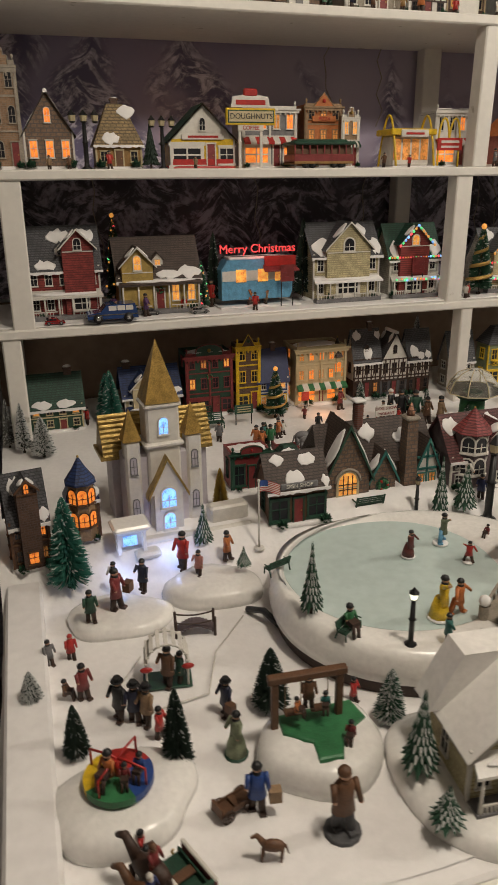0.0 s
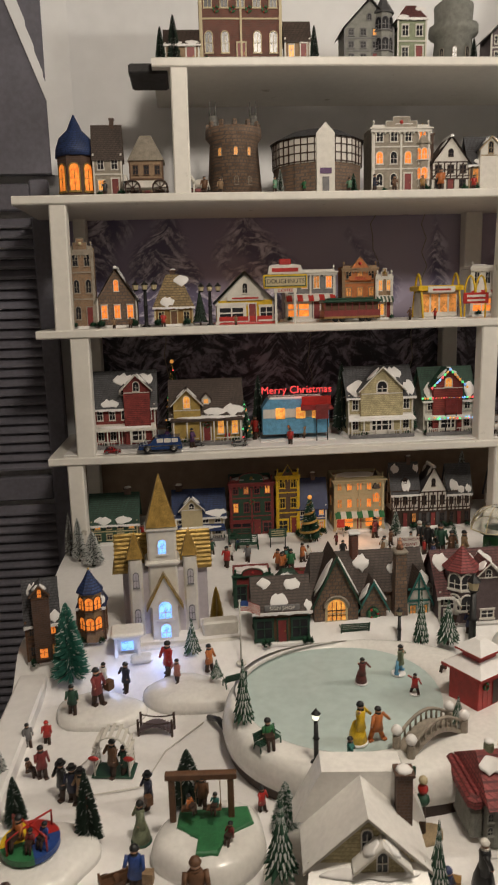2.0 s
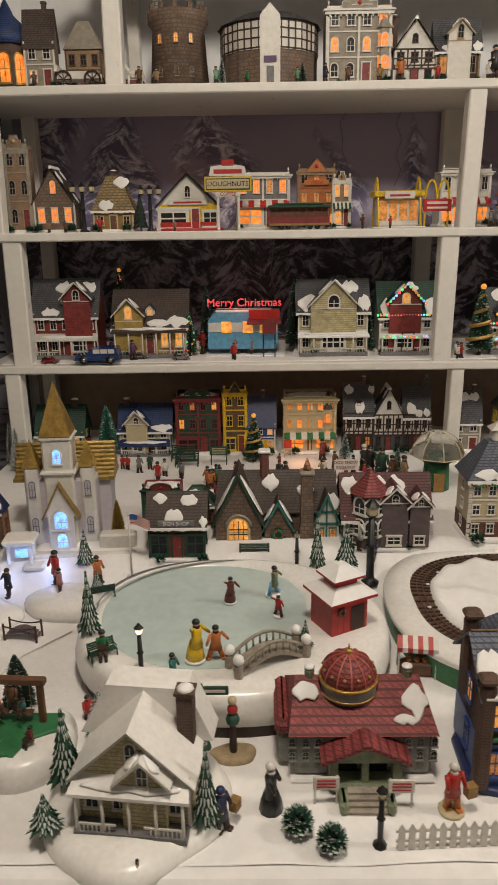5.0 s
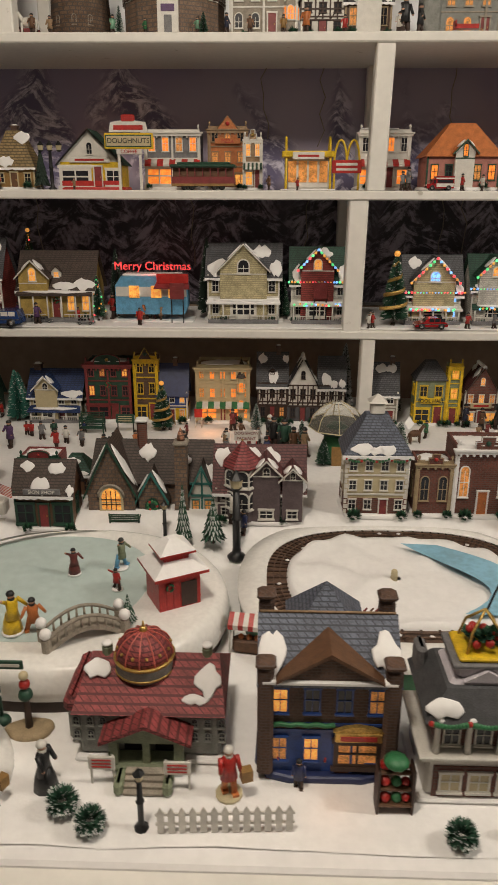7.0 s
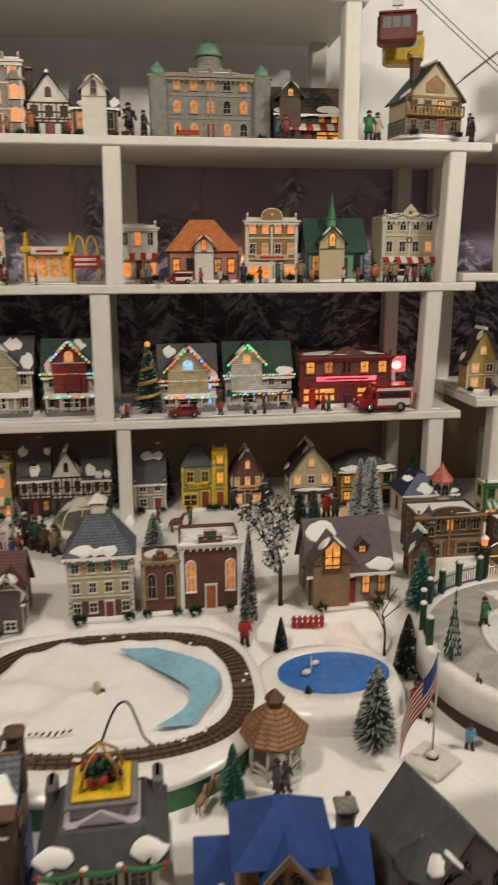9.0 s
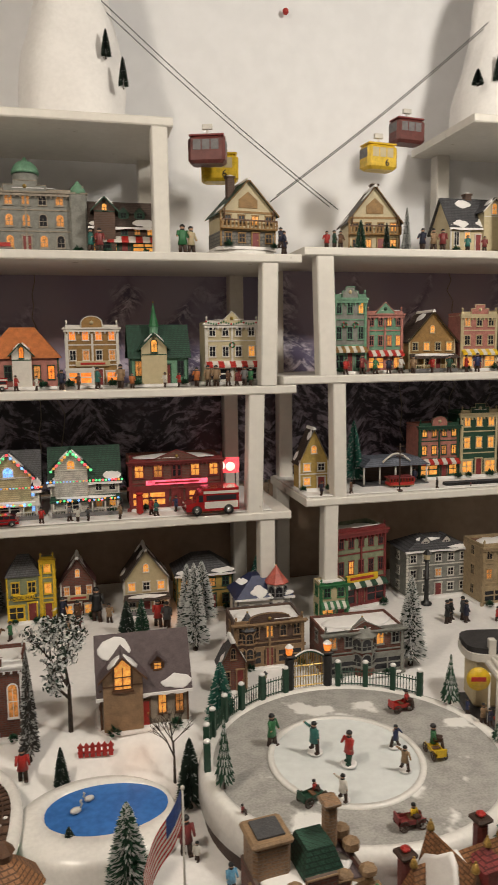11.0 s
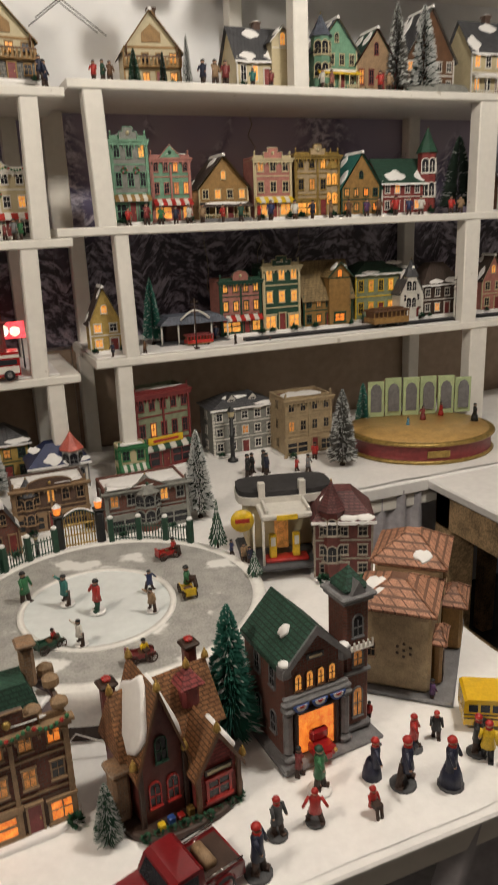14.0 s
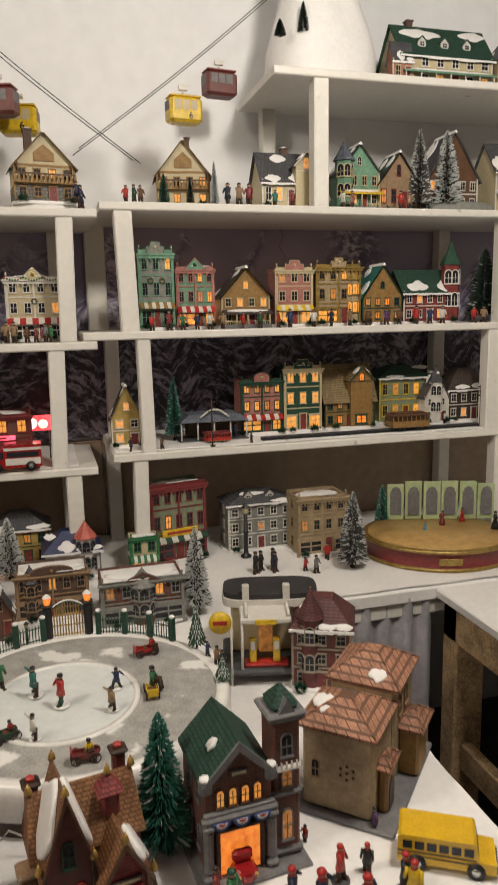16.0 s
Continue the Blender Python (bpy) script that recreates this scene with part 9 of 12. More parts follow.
def stone_lodge(x, y, z):
    """A stone lodge: a large and a small gable in front, a stone stack, and a timbered wing under one long roof."""
    o = thing("stone_lodge", "stone lodge with brown roofs, teal gables and lit arched window", "model house", x, y, z, 0, "village houses")
    part("base", Shape().slab(-0.130, 0.135, -0.062, 0.078, 0, 0.007, b=0.003), "snow", o)
    part("wall", Shape().box(-0.112, 0.118, -0.012, 0.070, 0.006, 0.072), "rubble", o)
    part("roof", Shape().add([(-0.120, -0.020, 0.066), (0.126, -0.020, 0.066), (0.126, 0.078, 0.066), (-0.120, 0.078, 0.066), (-0.112, 0.029, 0.140), (0.118, 0.029, 0.140)],
                             [(3, 2, 1, 0), (0, 1, 5, 4), (2, 3, 4, 5), (0, 4, 3), (1, 2, 5)]), "brown_shingle", o)
    gable_block(o, -0.116, -0.028, -0.046, 0.040, 0.006, 0.066, 0.160, "rubble", "brown_shingle", "dark_green", 0.007, 0.004)
    gable_block(o, -0.022, 0.030, -0.038, 0.030, 0.006, 0.050, 0.100, "rubble", "brown_shingle", "teal", 0.006, 0.004)
    gable_block(o, 0.074, 0.122, -0.034, 0.030, 0.006, 0.056, 0.112, "white", "brown_shingle", "teal", 0.006, 0.004)
    for a, u, v, k in (((-0.123, -0.053, 0.059), (0, 0.09, 0), (0.051, 0, 0.101), 3), ((-0.021, -0.053, 0.059), (0, 0.09, 0), (-0.051, 0, 0.101), 5), ((0.036, -0.044, 0.044), (0, 0.07, 0), (-0.032, 0, 0.056), 7), ((-0.028, -0.044, 0.044), (0, 0.07, 0), (0.032, 0, 0.056), 8)):
        s2 = Shape()
        snow_patch(s2, a, u, v, k, (0.0, 0.32, 0.02, 0.99), 0.003)
        part("snow_patch", s2, "snow", o)
    for k, (p0, p1, q0, q1) in enumerate(((0.38, 0.52, 0.45, 0.95), (0.66, 0.80, 0.30, 0.75), (0.86, 1.0, 0.0, 0.5))):
        s2 = Shape()
        snow_patch(s2, (-0.120, -0.020, 0.066), (0.246, 0, 0), (0, 0.049, 0.074), 20 + k, (p0, p1, q0, q1), 0.003)
        part("snow_patch", s2, "snow", o)
    pane_window(o, -0.072, -0.0465, 0.024, 0.036, 0.026, "cream", "glow_warm", True)
    for c in (-0.009, 0.0, 0.009):
        part("glazing_bar", Shape().box(-0.072 + c - 0.0007, -0.072 + c + 0.0007, -0.0495, -0.0475, 0.024, 0.062), "dark_brown", o)
    for c in (0.034, 0.044):
        part("glazing_bar", Shape().box(-0.090, -0.054, -0.0495, -0.0475, c, c + 0.0014), "dark_brown", o)
    part("arch_stone", Shape().arc([(-0.072 + 0.024 * math.cos(math.pi * i / 8), -0.048, 0.050 + 0.024 * math.sin(math.pi * i / 8)) for i in range(9)], 0.003, 6), "stone", o)
    part("door", Shape().prism([(-0.010, 0.008), (0.018, 0.008), (0.018, 0.032), (0.012, 0.042), (0.004, 0.046), (-0.004, 0.042), (-0.010, 0.032)], -0.0405, -0.0375), "dark_green", o)
    wreath(o, 0.004, -0.042, 0.030, 0.009)
    for c in (0.086, 0.110):
        pane_window(o, c, -0.0345, 0.018, 0.012, 0.022, "teal", "glow_soft")
    for zz in (0.048, 0.072):
        part("timber", Shape().box(0.076, 0.120, -0.0365, -0.0335, zz, zz + 0.004), "teal", o)
    part("timber", Shape().box(0.0962, 0.0998, -0.0365, -0.0335, 0.006, 0.100), "teal", o)
    st = part("stone_pillar", Shape().box(0.046, 0.074, -0.044, -0.012, 0.006, 0.070, top=0.86).box(0.048, 0.072, -0.041, -0.015, 0.070, 0.150, top=0.9), "rubble", o, "tall round-stone pillar")
    part("cap", Shape().slab(0.046, 0.074, -0.043, -0.013, 0.150, 0.158), "stone", st)
    part("finial", Shape().lathe(0.060, -0.028, [(0.008, 0.158), (0.006, 0.168), (0.001, 0.182)], 8), "terracotta", st)
    ch = part("chimney", Shape().slab(-0.030, -0.012, 0.018, 0.036, 0.10, 0.176), "brick", o)
    part("cap", Shape().slab(-0.033, -0.009, 0.015, 0.039, 0.176, 0.182), "snow", ch)
    for k in range(8):
        r_ = 0.008 + 0.003 * (k % 3)
        part("shrub", shrub_mesh(), ["needle_green", "frost"], o, m=pose(-0.118 + 0.034 * k, -0.054, 0.005) @ Matrix.Diagonal((r_, r_, r_, 1)))


# ---- the things ----
# the large bases on the table
skating_pond()
plaza()
train_oval()
swan_pond()
church()
dome_house(0.692, 0.578, 0.066, 0.165, 0.115, 0.066)
# front row
store = house(0.895, 0.553, 0.066, 0.150, 0.120, 0.182, kind='side', eave=0.75, wall='brown_brick', roof='blue_slate', trim='blue', floors=2, cols=3, lit=0.9, light='glow_warm', lower='blue', snow=0.0, base='dark_blue', door='brown', label='brown brick toy store with dark blue shopfront and slate roof')
part('pediment', Shape().prism([(-0.050, 0.137), (0.050, 0.137), (0, 0.168)], -0.060, -0.012), 'brown_brick', store)
for s_ in (-1, 1):
    part('pediment_roof', Shape().prism([(0, 0.172), (s_ * 0.058, 0.137), (s_ * 0.058, 0.133), (0, 0.167)] if s_ < 0 else [(s_ * 0.058, 0.137), (0, 0.172), (0, 0.167), (s_ * 0.058, 0.133)], -0.064, -0.010), 'brown', store)
    part('chimney', Shape().slab(s_ * 0.069 - 0.009, s_ * 0.069 + 0.009, -0.062, -0.044, 0.006, 0.150).slab(s_ * 0.069 - 0.011, s_ * 0.069 + 0.011, -0.064, -0.042, 0.150, 0.158), 'brown_brick', store)
    part('chimney', Shape().slab(s_ * 0.069 - 0.009, s_ * 0.069 + 0.009, 0.010, 0.028, 0.12, 0.190).slab(s_ * 0.069 - 0.011, s_ * 0.069 + 0.011, 0.008, 0.030, 0.190, 0.199), 'brown_brick', store)
    sn_ = Shape()
    snow_patch(sn_, (-0.078 if s_ < 0 else 0.046, -0.060, 0.133), (0.032, 0, 0), (0, 0.060, 0.049), 5 + s_, (0.0, 1.0, 0.02, 0.8), 0.004)
    part('snow_patch', sn_, 'snow', store)
part('eave_snow', Shape().slab(-0.074, 0.074, -0.0625, -0.052, 0.130, 0.1365, b=0.002), 'snow', store)
part('roof_peak', pyramid(Shape(), 0, 0.03, 0.150, 0.205, 0.046), 'blue_slate', store)
part('ridge_tile', Shape().rod((-0.076, 0, 0.183), (0.076, 0, 0.183), 0.0016), 'tan', store)
w_ = part('shop_window', window_mesh(0.042, 0.026), 'dark_brown', store, m=pose(0.034, -0.055, 0.022))
part('pane', pane_shape(0.042, 0.026), 'glow_soft', w_)
sb_ = part('sign', Shape().slab(0.008, 0.060, -0.062, -0.054, 0.056, 0.068, b=0.001).prism([(0.006, 0.068), (0.062, 0.068), (0.050, 0.073), (0.034, 0.076), (0.018, 0.073)], -0.060, -0.054), 'gold', store, 'gold-framed sign board')
part('lettering', Shape().box(0.014, 0.054, -0.0628, -0.062, 0.059, 0.065), 'red', sb_)
part('garland', Shape().arc([(-0.062 + 0.010 * i, -0.055, 0.0725 + 0.002 * (i % 2)) for i in range(8)], 0.0028), 'green', store)
customs_hall(1.058, 0.519, 0.066)
blue_house = house(1.238, 0.484, 0.066, 0.176, 0.125, 0.112, rot=-4.0, wall='ochre', roof='blue', trim='tan', kind='side', eave=0.46, floors=1, cols=4, lit=0.1, snow=0.0, porch='blue', cross=(0.62, 0.42, 0.86, 'tan'), door='brown', base='brown', label='ochre house with bright blue roofs, tower and porch')
part('tower', Shape().slab(-0.044, 0.040, -0.042, 0.030, 0.060, 0.112), 'ochre', blue_house)
part('tower_sill', Shape().slab(-0.050, 0.046, -0.048, 0.036, 0.084, 0.090).slab(-0.048, 0.044, -0.046, 0.034, 0.110, 0.116), 'tan', blue_house)
part('tower_roof', Shape().box(-0.054, 0.050, -0.052, 0.040, 0.116, 0.156, top=0.16), 'blue', blue_house)
gable_block(blue_house, -0.022, 0.022, -0.056, -0.010, 0.088, 0.112, 0.140, 'ochre', 'blue', 'tan')
for x_ in (-0.010, 0.010):
    pane_window(blue_house, x_, -0.0565, 0.094, 0.011, 0.014, 'brown', 'dark_glass', True)
part('corner_chimney', Shape().slab(0.060, 0.078, 0.004, 0.022, 0.04, 0.125).slab(0.057, 0.081, 0.001, 0.025, 0.125, 0.131), 'grey_rubble', blue_house)
for x_ in (-0.052, 0.058):
    gable_block(blue_house, x_ - 0.020, x_ + 0.020, -0.080, -0.040, 0.010, 0.050, 0.068, 'tan', 'blue', 'tan')
    pane_window(blue_house, x_, -0.0805, 0.016, 0.022, 0.024, 'brown', 'dark_glass')
sn_ = Shape()
snow_patch(sn_, (-0.09, -0.06, 0.050), (0.10, 0, 0), (0, 0.060, 0.062), 8, (0.15, 0.35, 0.3, 0.55), 0.003)
part('snow_patch', sn_, 'snow', blue_house)
house(1.412, 0.500, 0.066, 0.130, 0.120, 0.122, kind='front', eave=0.42, rot=16.0, wall='plum_grey', roof='dark_grey', trim='dark_brown', cross=(0.2, 0.34, 0.9, ''), tower=(0.10, 0.34, 0.98, 'dark_grey'), cols=3, snow=0.0, lit=0.1, base='dark_brown', label='dark grey shingled house with steep gables')
hotel = house(1.608, 0.556, 0.066, 0.130, 0.10, 0.138, rot=6.0, wall='brick', roof='plum_grey', trim='tan', kind='flat', floors=3, cols=4, lit=0.7, light='glow_orange', lower='brown_brick', snow=0.3, corner=True, garland=True, label='red brick hotel with blocky tan battlements and lit windows')
for i_ in range(5):
    part('merlon', Shape().slab(-0.057 + 0.0286 * i_ - 0.009, -0.057 + 0.0286 * i_ + 0.009, -0.046, -0.030, 0.138, 0.151), 'tan', hotel)
for y_ in (-0.005, 0.02):
    part('merlon', Shape().slab(0.049, 0.067, y_, y_ + 0.016, 0.138, 0.154), 'tan', hotel)
part('tower', Shape().slab(-0.060, -0.016, 0.0, 0.04, 0.124, 0.168), 'tan_brick', hotel)
part('tower_top', Shape().slab(-0.063, -0.014, -0.004, 0.044, 0.168, 0.175), 'tan', hotel)
part('tower_deck', Shape().box(-0.054, -0.022, 0.004, 0.036, 0.175, 0.177), 'dark_grey', hotel)
hotel.scale = (1.0, 1.0, 1.07)
part('green_roof', Shape().box(-0.011, 0.041, -0.02, 0.04, 0.131, 0.160, top=0.6), 'green_shingle', hotel)
part('chimney', Shape().slab(0.030, 0.046, 0.01, 0.026, 0.138, 0.188).slab(0.027, 0.049, 0.006, 0.030, 0.188, 0.194), 'tan_brick', hotel)
workshop(1.787, 0.507, 0.066, 10)
fire_house(1.967, 0.500, 0.066, 4)
house(2.248, 0.930, 0.066, 0.112, 0.125, 0.165, kind='hip', eave=0.72, wall='maroon', roof='maroon_shingle', trim='stone', floors=3, cols=3, lit=0.1, tower=(0.3, 0.4, 1.18, 'maroon_shingle'), snow=0.6, rot=-25.0, label='dark red station house with maroon roofs and a turret')
hacienda(2.159, 0.522, 0.066, -42)
gas_station(2.155, 1.000, 0.088, -14)
# mid rows on the table
villa = house(0.438, 0.488, 0.080, 0.132, 0.118, 0.128, rot=-6.0, wall='yellow_board', roof='snow_gloss', trim='white', kind='front', eave=0.54, floors=1, cols=3, lit=0.0, snow=0, porch='snow_gloss', cross=(0.62, 0.36, 0.80, ''), chimney=0.9, base='snow_gloss', label='yellow house under a thick white snow roof with porch')
part('back_roof', Shape().prism([(-0.078, 0.066), (0.078, 0.066), (0.05, 0.132), (-0.044, 0.132)], 0.012, 0.05), 'snow_gloss', villa)
mound(0.426, 0.482, 0.062, (0.100, 0.118), 0.024, label='glazed snow base under the yellow house', seed=4)
stone_lodge(0.603, 1.128, 0.102)
house(0.417, 1.071, 0.105, 0.109, 0.082, 0.126, kind='side', eave=0.6, wall='brown', roof='brown_shingle', trim='dark_green', floors=1, cols=3, lit=0.1, snow=0.9, sign='SIGN SHOP', sign_mat='grey', letter='white', label='brown sign shop with a snow-covered roof and lettered board')
house(0.810, 1.107, 0.116, 0.167, 0.117, 0.136, kind='side', eave=0.5, wall='plum_grey', roof='maroon_shingle', trim='white', floors=2, cols=4, lit=0.1, tower=(0.3, 0.38, 1.15, 'red_shingle'), cross=(0.58, 0.3, 0.95, ''), cross2=(0.88, 0.22, 0.85, ''), snow=0.8, label='dark plum house with maroon roofs and a red-capped tower')
toy = house(1.023, 1.114, 0.122, 0.121, 0.095, 0.190, wall='cream', roof='blue_slate', trim='white', kind='hip', eave=0.64, floors=3, cols=3, lit=0.1, lower='brick', garland=True, corner=True, snow=0.9, label='cream and brick shop with a steep blue slate roof')
part('roof_lantern', Shape().slab(-0.013, 0.013, -0.013, 0.013, 0.188, 0.212).box(-0.017, 0.017, -0.017, 0.017, 0.212, 0.226, top=0.1), 'white', toy)
house(1.219, 1.119, 0.123, 0.114, 0.097, 0.141, kind='flat', wall='brick', roof='snow', trim='snow', floors=1, cols=3, lit=1.0, light='glow_soft', arch=True, snow=1.0, door='orange', corner=False, label='red brick bank with tall lit arched windows and a snowy parapet')
house(1.129, 1.108, 0.124, 0.070, 0.070, 0.109, kind='flat', wall='brick', roof='dark_grey', trim='white', floors=1, cols=1, lit=0, arch=True, snow=1.0, door='', label='low brick wing with a flat snowy roof')
house(1.476, 1.113, 0.119, 0.161, 0.113, 0.161, kind='side', eave=0.5, wall='stone', roof='plum_grey', trim='brown', floors=1, cols=4, lit=1.0, light='glow_warm', gable_window=0.8, cross=(0.25, 0.42, 0.9, 'tan'), snow=0.3, dormers=2, door='red', label='stone cottage shop with a large glowing arched doorway')
kiosk(0.690, 0.765, 0.128, 0.074, 0.104, 28)
stone_bridge(0.582, 0.668, 0.128, 0.105, 28)
gazebo(1.272, 0.715, 0.066, 0.085, 0.125)
house(-0.032, 1.051, 0.101, 0.061, 0.055, 0.159, kind='side', eave=0.55, wall='brown_brick', roof='slate', trim='brown', floors=2, cols=3, lit=0.8, light='glow_orange', snow=0.5, cross=(0.5, 0.5, 1.0, ''), rot=10.0, label='dark brick inn with glowing orange windows')
house(0.056, 1.084, 0.120, 0.054, 0.049, 0.117, kind='hip', eave=0.6, wall='tan', roof='dark_blue', trim='brown', floors=1, cols=3, lit=0.9, light='glow_orange', snow=0.1, tower=(0.5, 0.8, 1.25, 'blue_shingle'), label='small tan house with a striped blue turret roof')
house(0.447, 1.169, 0.124, 0.072, 0.058, 0.080, kind='hip', eave=0.55, wall='brown', roof='green_shingle', trim='brown', floors=1, cols=3, lit=0.1, snow=0.3, label='brown covered market car with a green roof')
house(0.373, 1.193, 0.124, 0.082, 0.066, 0.077, kind='flat', wall='dark_red', roof='snow', trim='dark_green', floors=1, cols=3, lit=0.1, snow=1.0, label='low red caboose with a flat snowy roof')
# back row under the lowest shelf
house(0.044, 1.671, 0.124, 0.127, 0.102, 0.131, wall='dark_green', roof='green_shingle', kind='side', lit=0.4, chimney=0.8, snow=0.2, eave=0.5, label='dark green shop with a green roof and lit window')
house(0.270, 1.676, 0.124, 0.139, 0.111, 0.130, wall='cream', roof='blue_shingle', kind='side', eave=0.55, lit=0.05, cross=(0.35, 0.4, 0.95, ''), porch='blue_shingle', chimney=0.1, snow=0.2, label='cream farmhouse with blue roofs and a blue porch')
house(0.412, 1.669, 0.124, 0.122, 0.098, 0.160, wall='dark_green', roof='maroon_shingle', kind='flat', trim='dark_red', lit=0.2, wreaths=1, snow=0.1, label='dark green toy store with red trim')
house(0.510, 1.646, 0.124, 0.064, 0.051, 0.176, wall='brown_brick', roof='brown_shingle', kind='flat', trim='yellow', cols=1, lit=0.2, snow=0, label='narrow brown tower shop with a round yellow emblem')
house(0.575, 1.653, 0.124, 0.082, 0.066, 0.152, wall='blue', roof='dark_blue', kind='side', eave=0.55, cols=3, lit=0.7, chimney=0.6, snow=0, lower='yellow', label='blue shop with bright yellow lower floor')
house(0.706, 1.678, 0.124, 0.144, 0.115, 0.154, wall='cream', roof='tan', kind='flat', trim='cream', floors=2, cols=5, lit=1.0, light='glow_orange', awning='green', snow=0.2, tower=(0.85, 0.22, 1.1, 'brown_shingle'), label='cream mansion shop glowing orange from within')
house(0.833, 1.651, 0.124, 0.078, 0.062, 0.184, wall='white', roof='slate', kind='side', timber=True, cols=3, lit=0.05, dormers=1, chimney=0.7, snow=0.4, trim='dark_brown', lower='dark_brown', label='half-timbered inn with dormer and slate roof')
house(0.911, 1.652, 0.124, 0.081, 0.065, 0.175, wall='white', roof='slate', kind='front', timber=True, cols=3, lit=0, snow=0.4, trim='dark_brown', lower='dark_grey', label='half-timbered gabled house in black and white')
house(0.984, 1.648, 0.124, 0.069, 0.055, 0.175, wall='white', roof='slate', kind='side', timber=True, cols=3, lit=0, snow=0.4, trim='dark_brown', lower='dark_brown', label='half-timbered row house in black and white')
house(1.235, 1.652, 0.124, 0.081, 0.065, 0.165, wall='sage', roof='slate', kind='hip', eave=0.72, cols=2, lit=0.05, trim='yellow', sign='POOL HALL', sign_mat='yellow', letter='black', snow=0, label='sage green pool hall with yellow lettered boards')
house(1.292, 1.635, 0.124, 0.037, 0.030, 0.164, wall='sage', roof='dark_green', kind='flat', cols=1, floors=3, lit=0.1, trim='yellow', snow=0, label='narrow sage green billiards annex')
house(1.363, 1.654, 0.124, 0.086, 0.069, 0.157, wall='brick', roof='maroon_shingle', kind='front', eave=0.6, cols=2, lit=0.8, light='glow_warm', sign='-', sign_mat='cream', snow=0.1, label='red coffee shop with a gabled front and lit windows')
house(1.531, 1.667, 0.122, 0.117, 0.094, 0.166, wall='cream', roof='brown_shingle', kind='front', eave=0.55, cols=3, lit=0.3, porch='brown_shingle', snow=0.5, label='cream gabled cottage with brown roof')
house(1.682, 1.681, 0.113, 0.152, 0.122, 0.138, wall='yellow_wall', roof='slate', kind='hip', eave=0.7, cols=4, lit=0.6, trim='dark_green', snow=0.2, label='yellow shop with dark roof and lit windows')
house(1.115, 1.652, 0.124, 0.079, 0.063, 0.160, wall='stone', roof='slate', kind='side', eave=0.55, cols=2, lit=0.1, chimney=0.8, snow=0.3, label='grey stone house in the shade of the shelf')
house(2.085, 1.630, 0.094, 0.166, 0.100, 0.221, kind='flat', wall='sage', roof='green_shingle', trim='dark_red', floors=2, cols=4, lit=0.2, snow=0.2, rot=12.0, awning='dark_green', sign='-', sign_mat='yellow', label='pale green and yellow theatre with blue and red bulbs')
house(2.330, 1.663, 0.094, 0.200, 0.126, 0.165, kind='hip', eave=0.82, wall='grey_stone', roof='slate', trim='white', floors=3, cols=5, lit=0.07, light='glow_green', snow=0.3, corner=True, label='grey and white town hall with green lit windows', dormers=2)
house(2.477, 1.560, 0.094, 0.149, 0.119, 0.170, kind='flat', wall='sandstone', roof='terracotta', trim='white', floors=2, cols=3, lit=0.2, snow=0.8, corner=True, label='white and tan bank with columns and a snowy porch')
ballroom(2.785, 1.435, 0.094)
house(1.758, 1.318, 0.108, 0.160, 0.110, 0.106, kind='flat', wall='brown_brick', roof='snow', trim='tan', floors=2, cols=4, lit=0.2, snow=0.9, tower=(0.2, 0.25, 1.15, 'slate'), label='brown department store with a snow-covered cornice')
house(1.944, 1.250, 0.098, 0.186, 0.115, 0.104, kind='flat', wall='brick', roof='snow', trim='grey_stone', floors=2, cols=5, lit=0.1, snow=0.9, tower=(0.5, 0.3, 1.2, 'grey_stone'), label='brick and grey stone civic hall with a dome')
house(1.809, 1.557, 0.105, 0.143, 0.114, 0.118, kind='hip', eave=0.6, wall='white', roof='dark_blue', trim='grey', floors=1, cols=4, lit=0.1, snow=0.8, tower=(0.75, 0.35, 1.25, 'coral'), label='white and slate pavilion with a pink onion dome')
house(1.988, 1.531, 0.095, 0.077, 0.062, 0.104, kind='flat', wall='cream', roof='snow', trim='green', floors=1, cols=2, lit=0.4, awning='green', snow=1.0, label='little cream booth with a snowy roof')
house(1.656, 1.182, 0.115, 0.056, 0.045, 0.107, kind='front', eave=0.55, wall='brick', roof='slate', trim='tan', floors=1, cols=2, lit=0.4, snow=0.2, label='small red brick gabled house')
# lowest shelf, left unit
house(0.089, 1.667, S1 + 0.0045, 0.165, 0.124, 0.195, wall='red_board', roof='slate', kind='side', eave=0.58, floors=2, cols=3, lit=0.15, porch='white', cross=(0.72, 0.4, 0.98, ''), dormers=1, snow=0.5, label='red and white clapboard house with white porch')
house(0.300, 1.677, S1 + 0.0045, 0.192, 0.144, 0.165, wall='yellow_wall', roof='brown_shingle', kind='side', eave=0.5, floors=1, cols=4, lit=0.9, porch='brown_shingle', cross=(0.22, 0.36, 0.9, ''), wreaths=1, snow=0.4, dormers=1, label='yellow cottage with lit windows and wreath')
house(0.760, 1.673, S1 + 0.0045, 0.182, 0.136, 0.185, wall='yellow_board', roof='slate', kind='side', eave=0.62, floors=2, cols=3, lit=0.1, cross=(0.5, 0.62, 1.02, ''), porch='snow', snow=0.8, wreaths=1, trim='white', label='pale yellow two-storey house with white trim and porch')
house(0.944, 1.658, S1 + 0.0045, 0.142, 0.106, 0.178, wall='clapboard', roof='green_shingle', kind='side', eave=0.58, floors=2, cols=3, lit=0.3, cross=(0.45, 0.55, 1.0, 'red_board'), porch='white', bulbs=22, snow=0.4, label='white house strung with coloured bulbs')
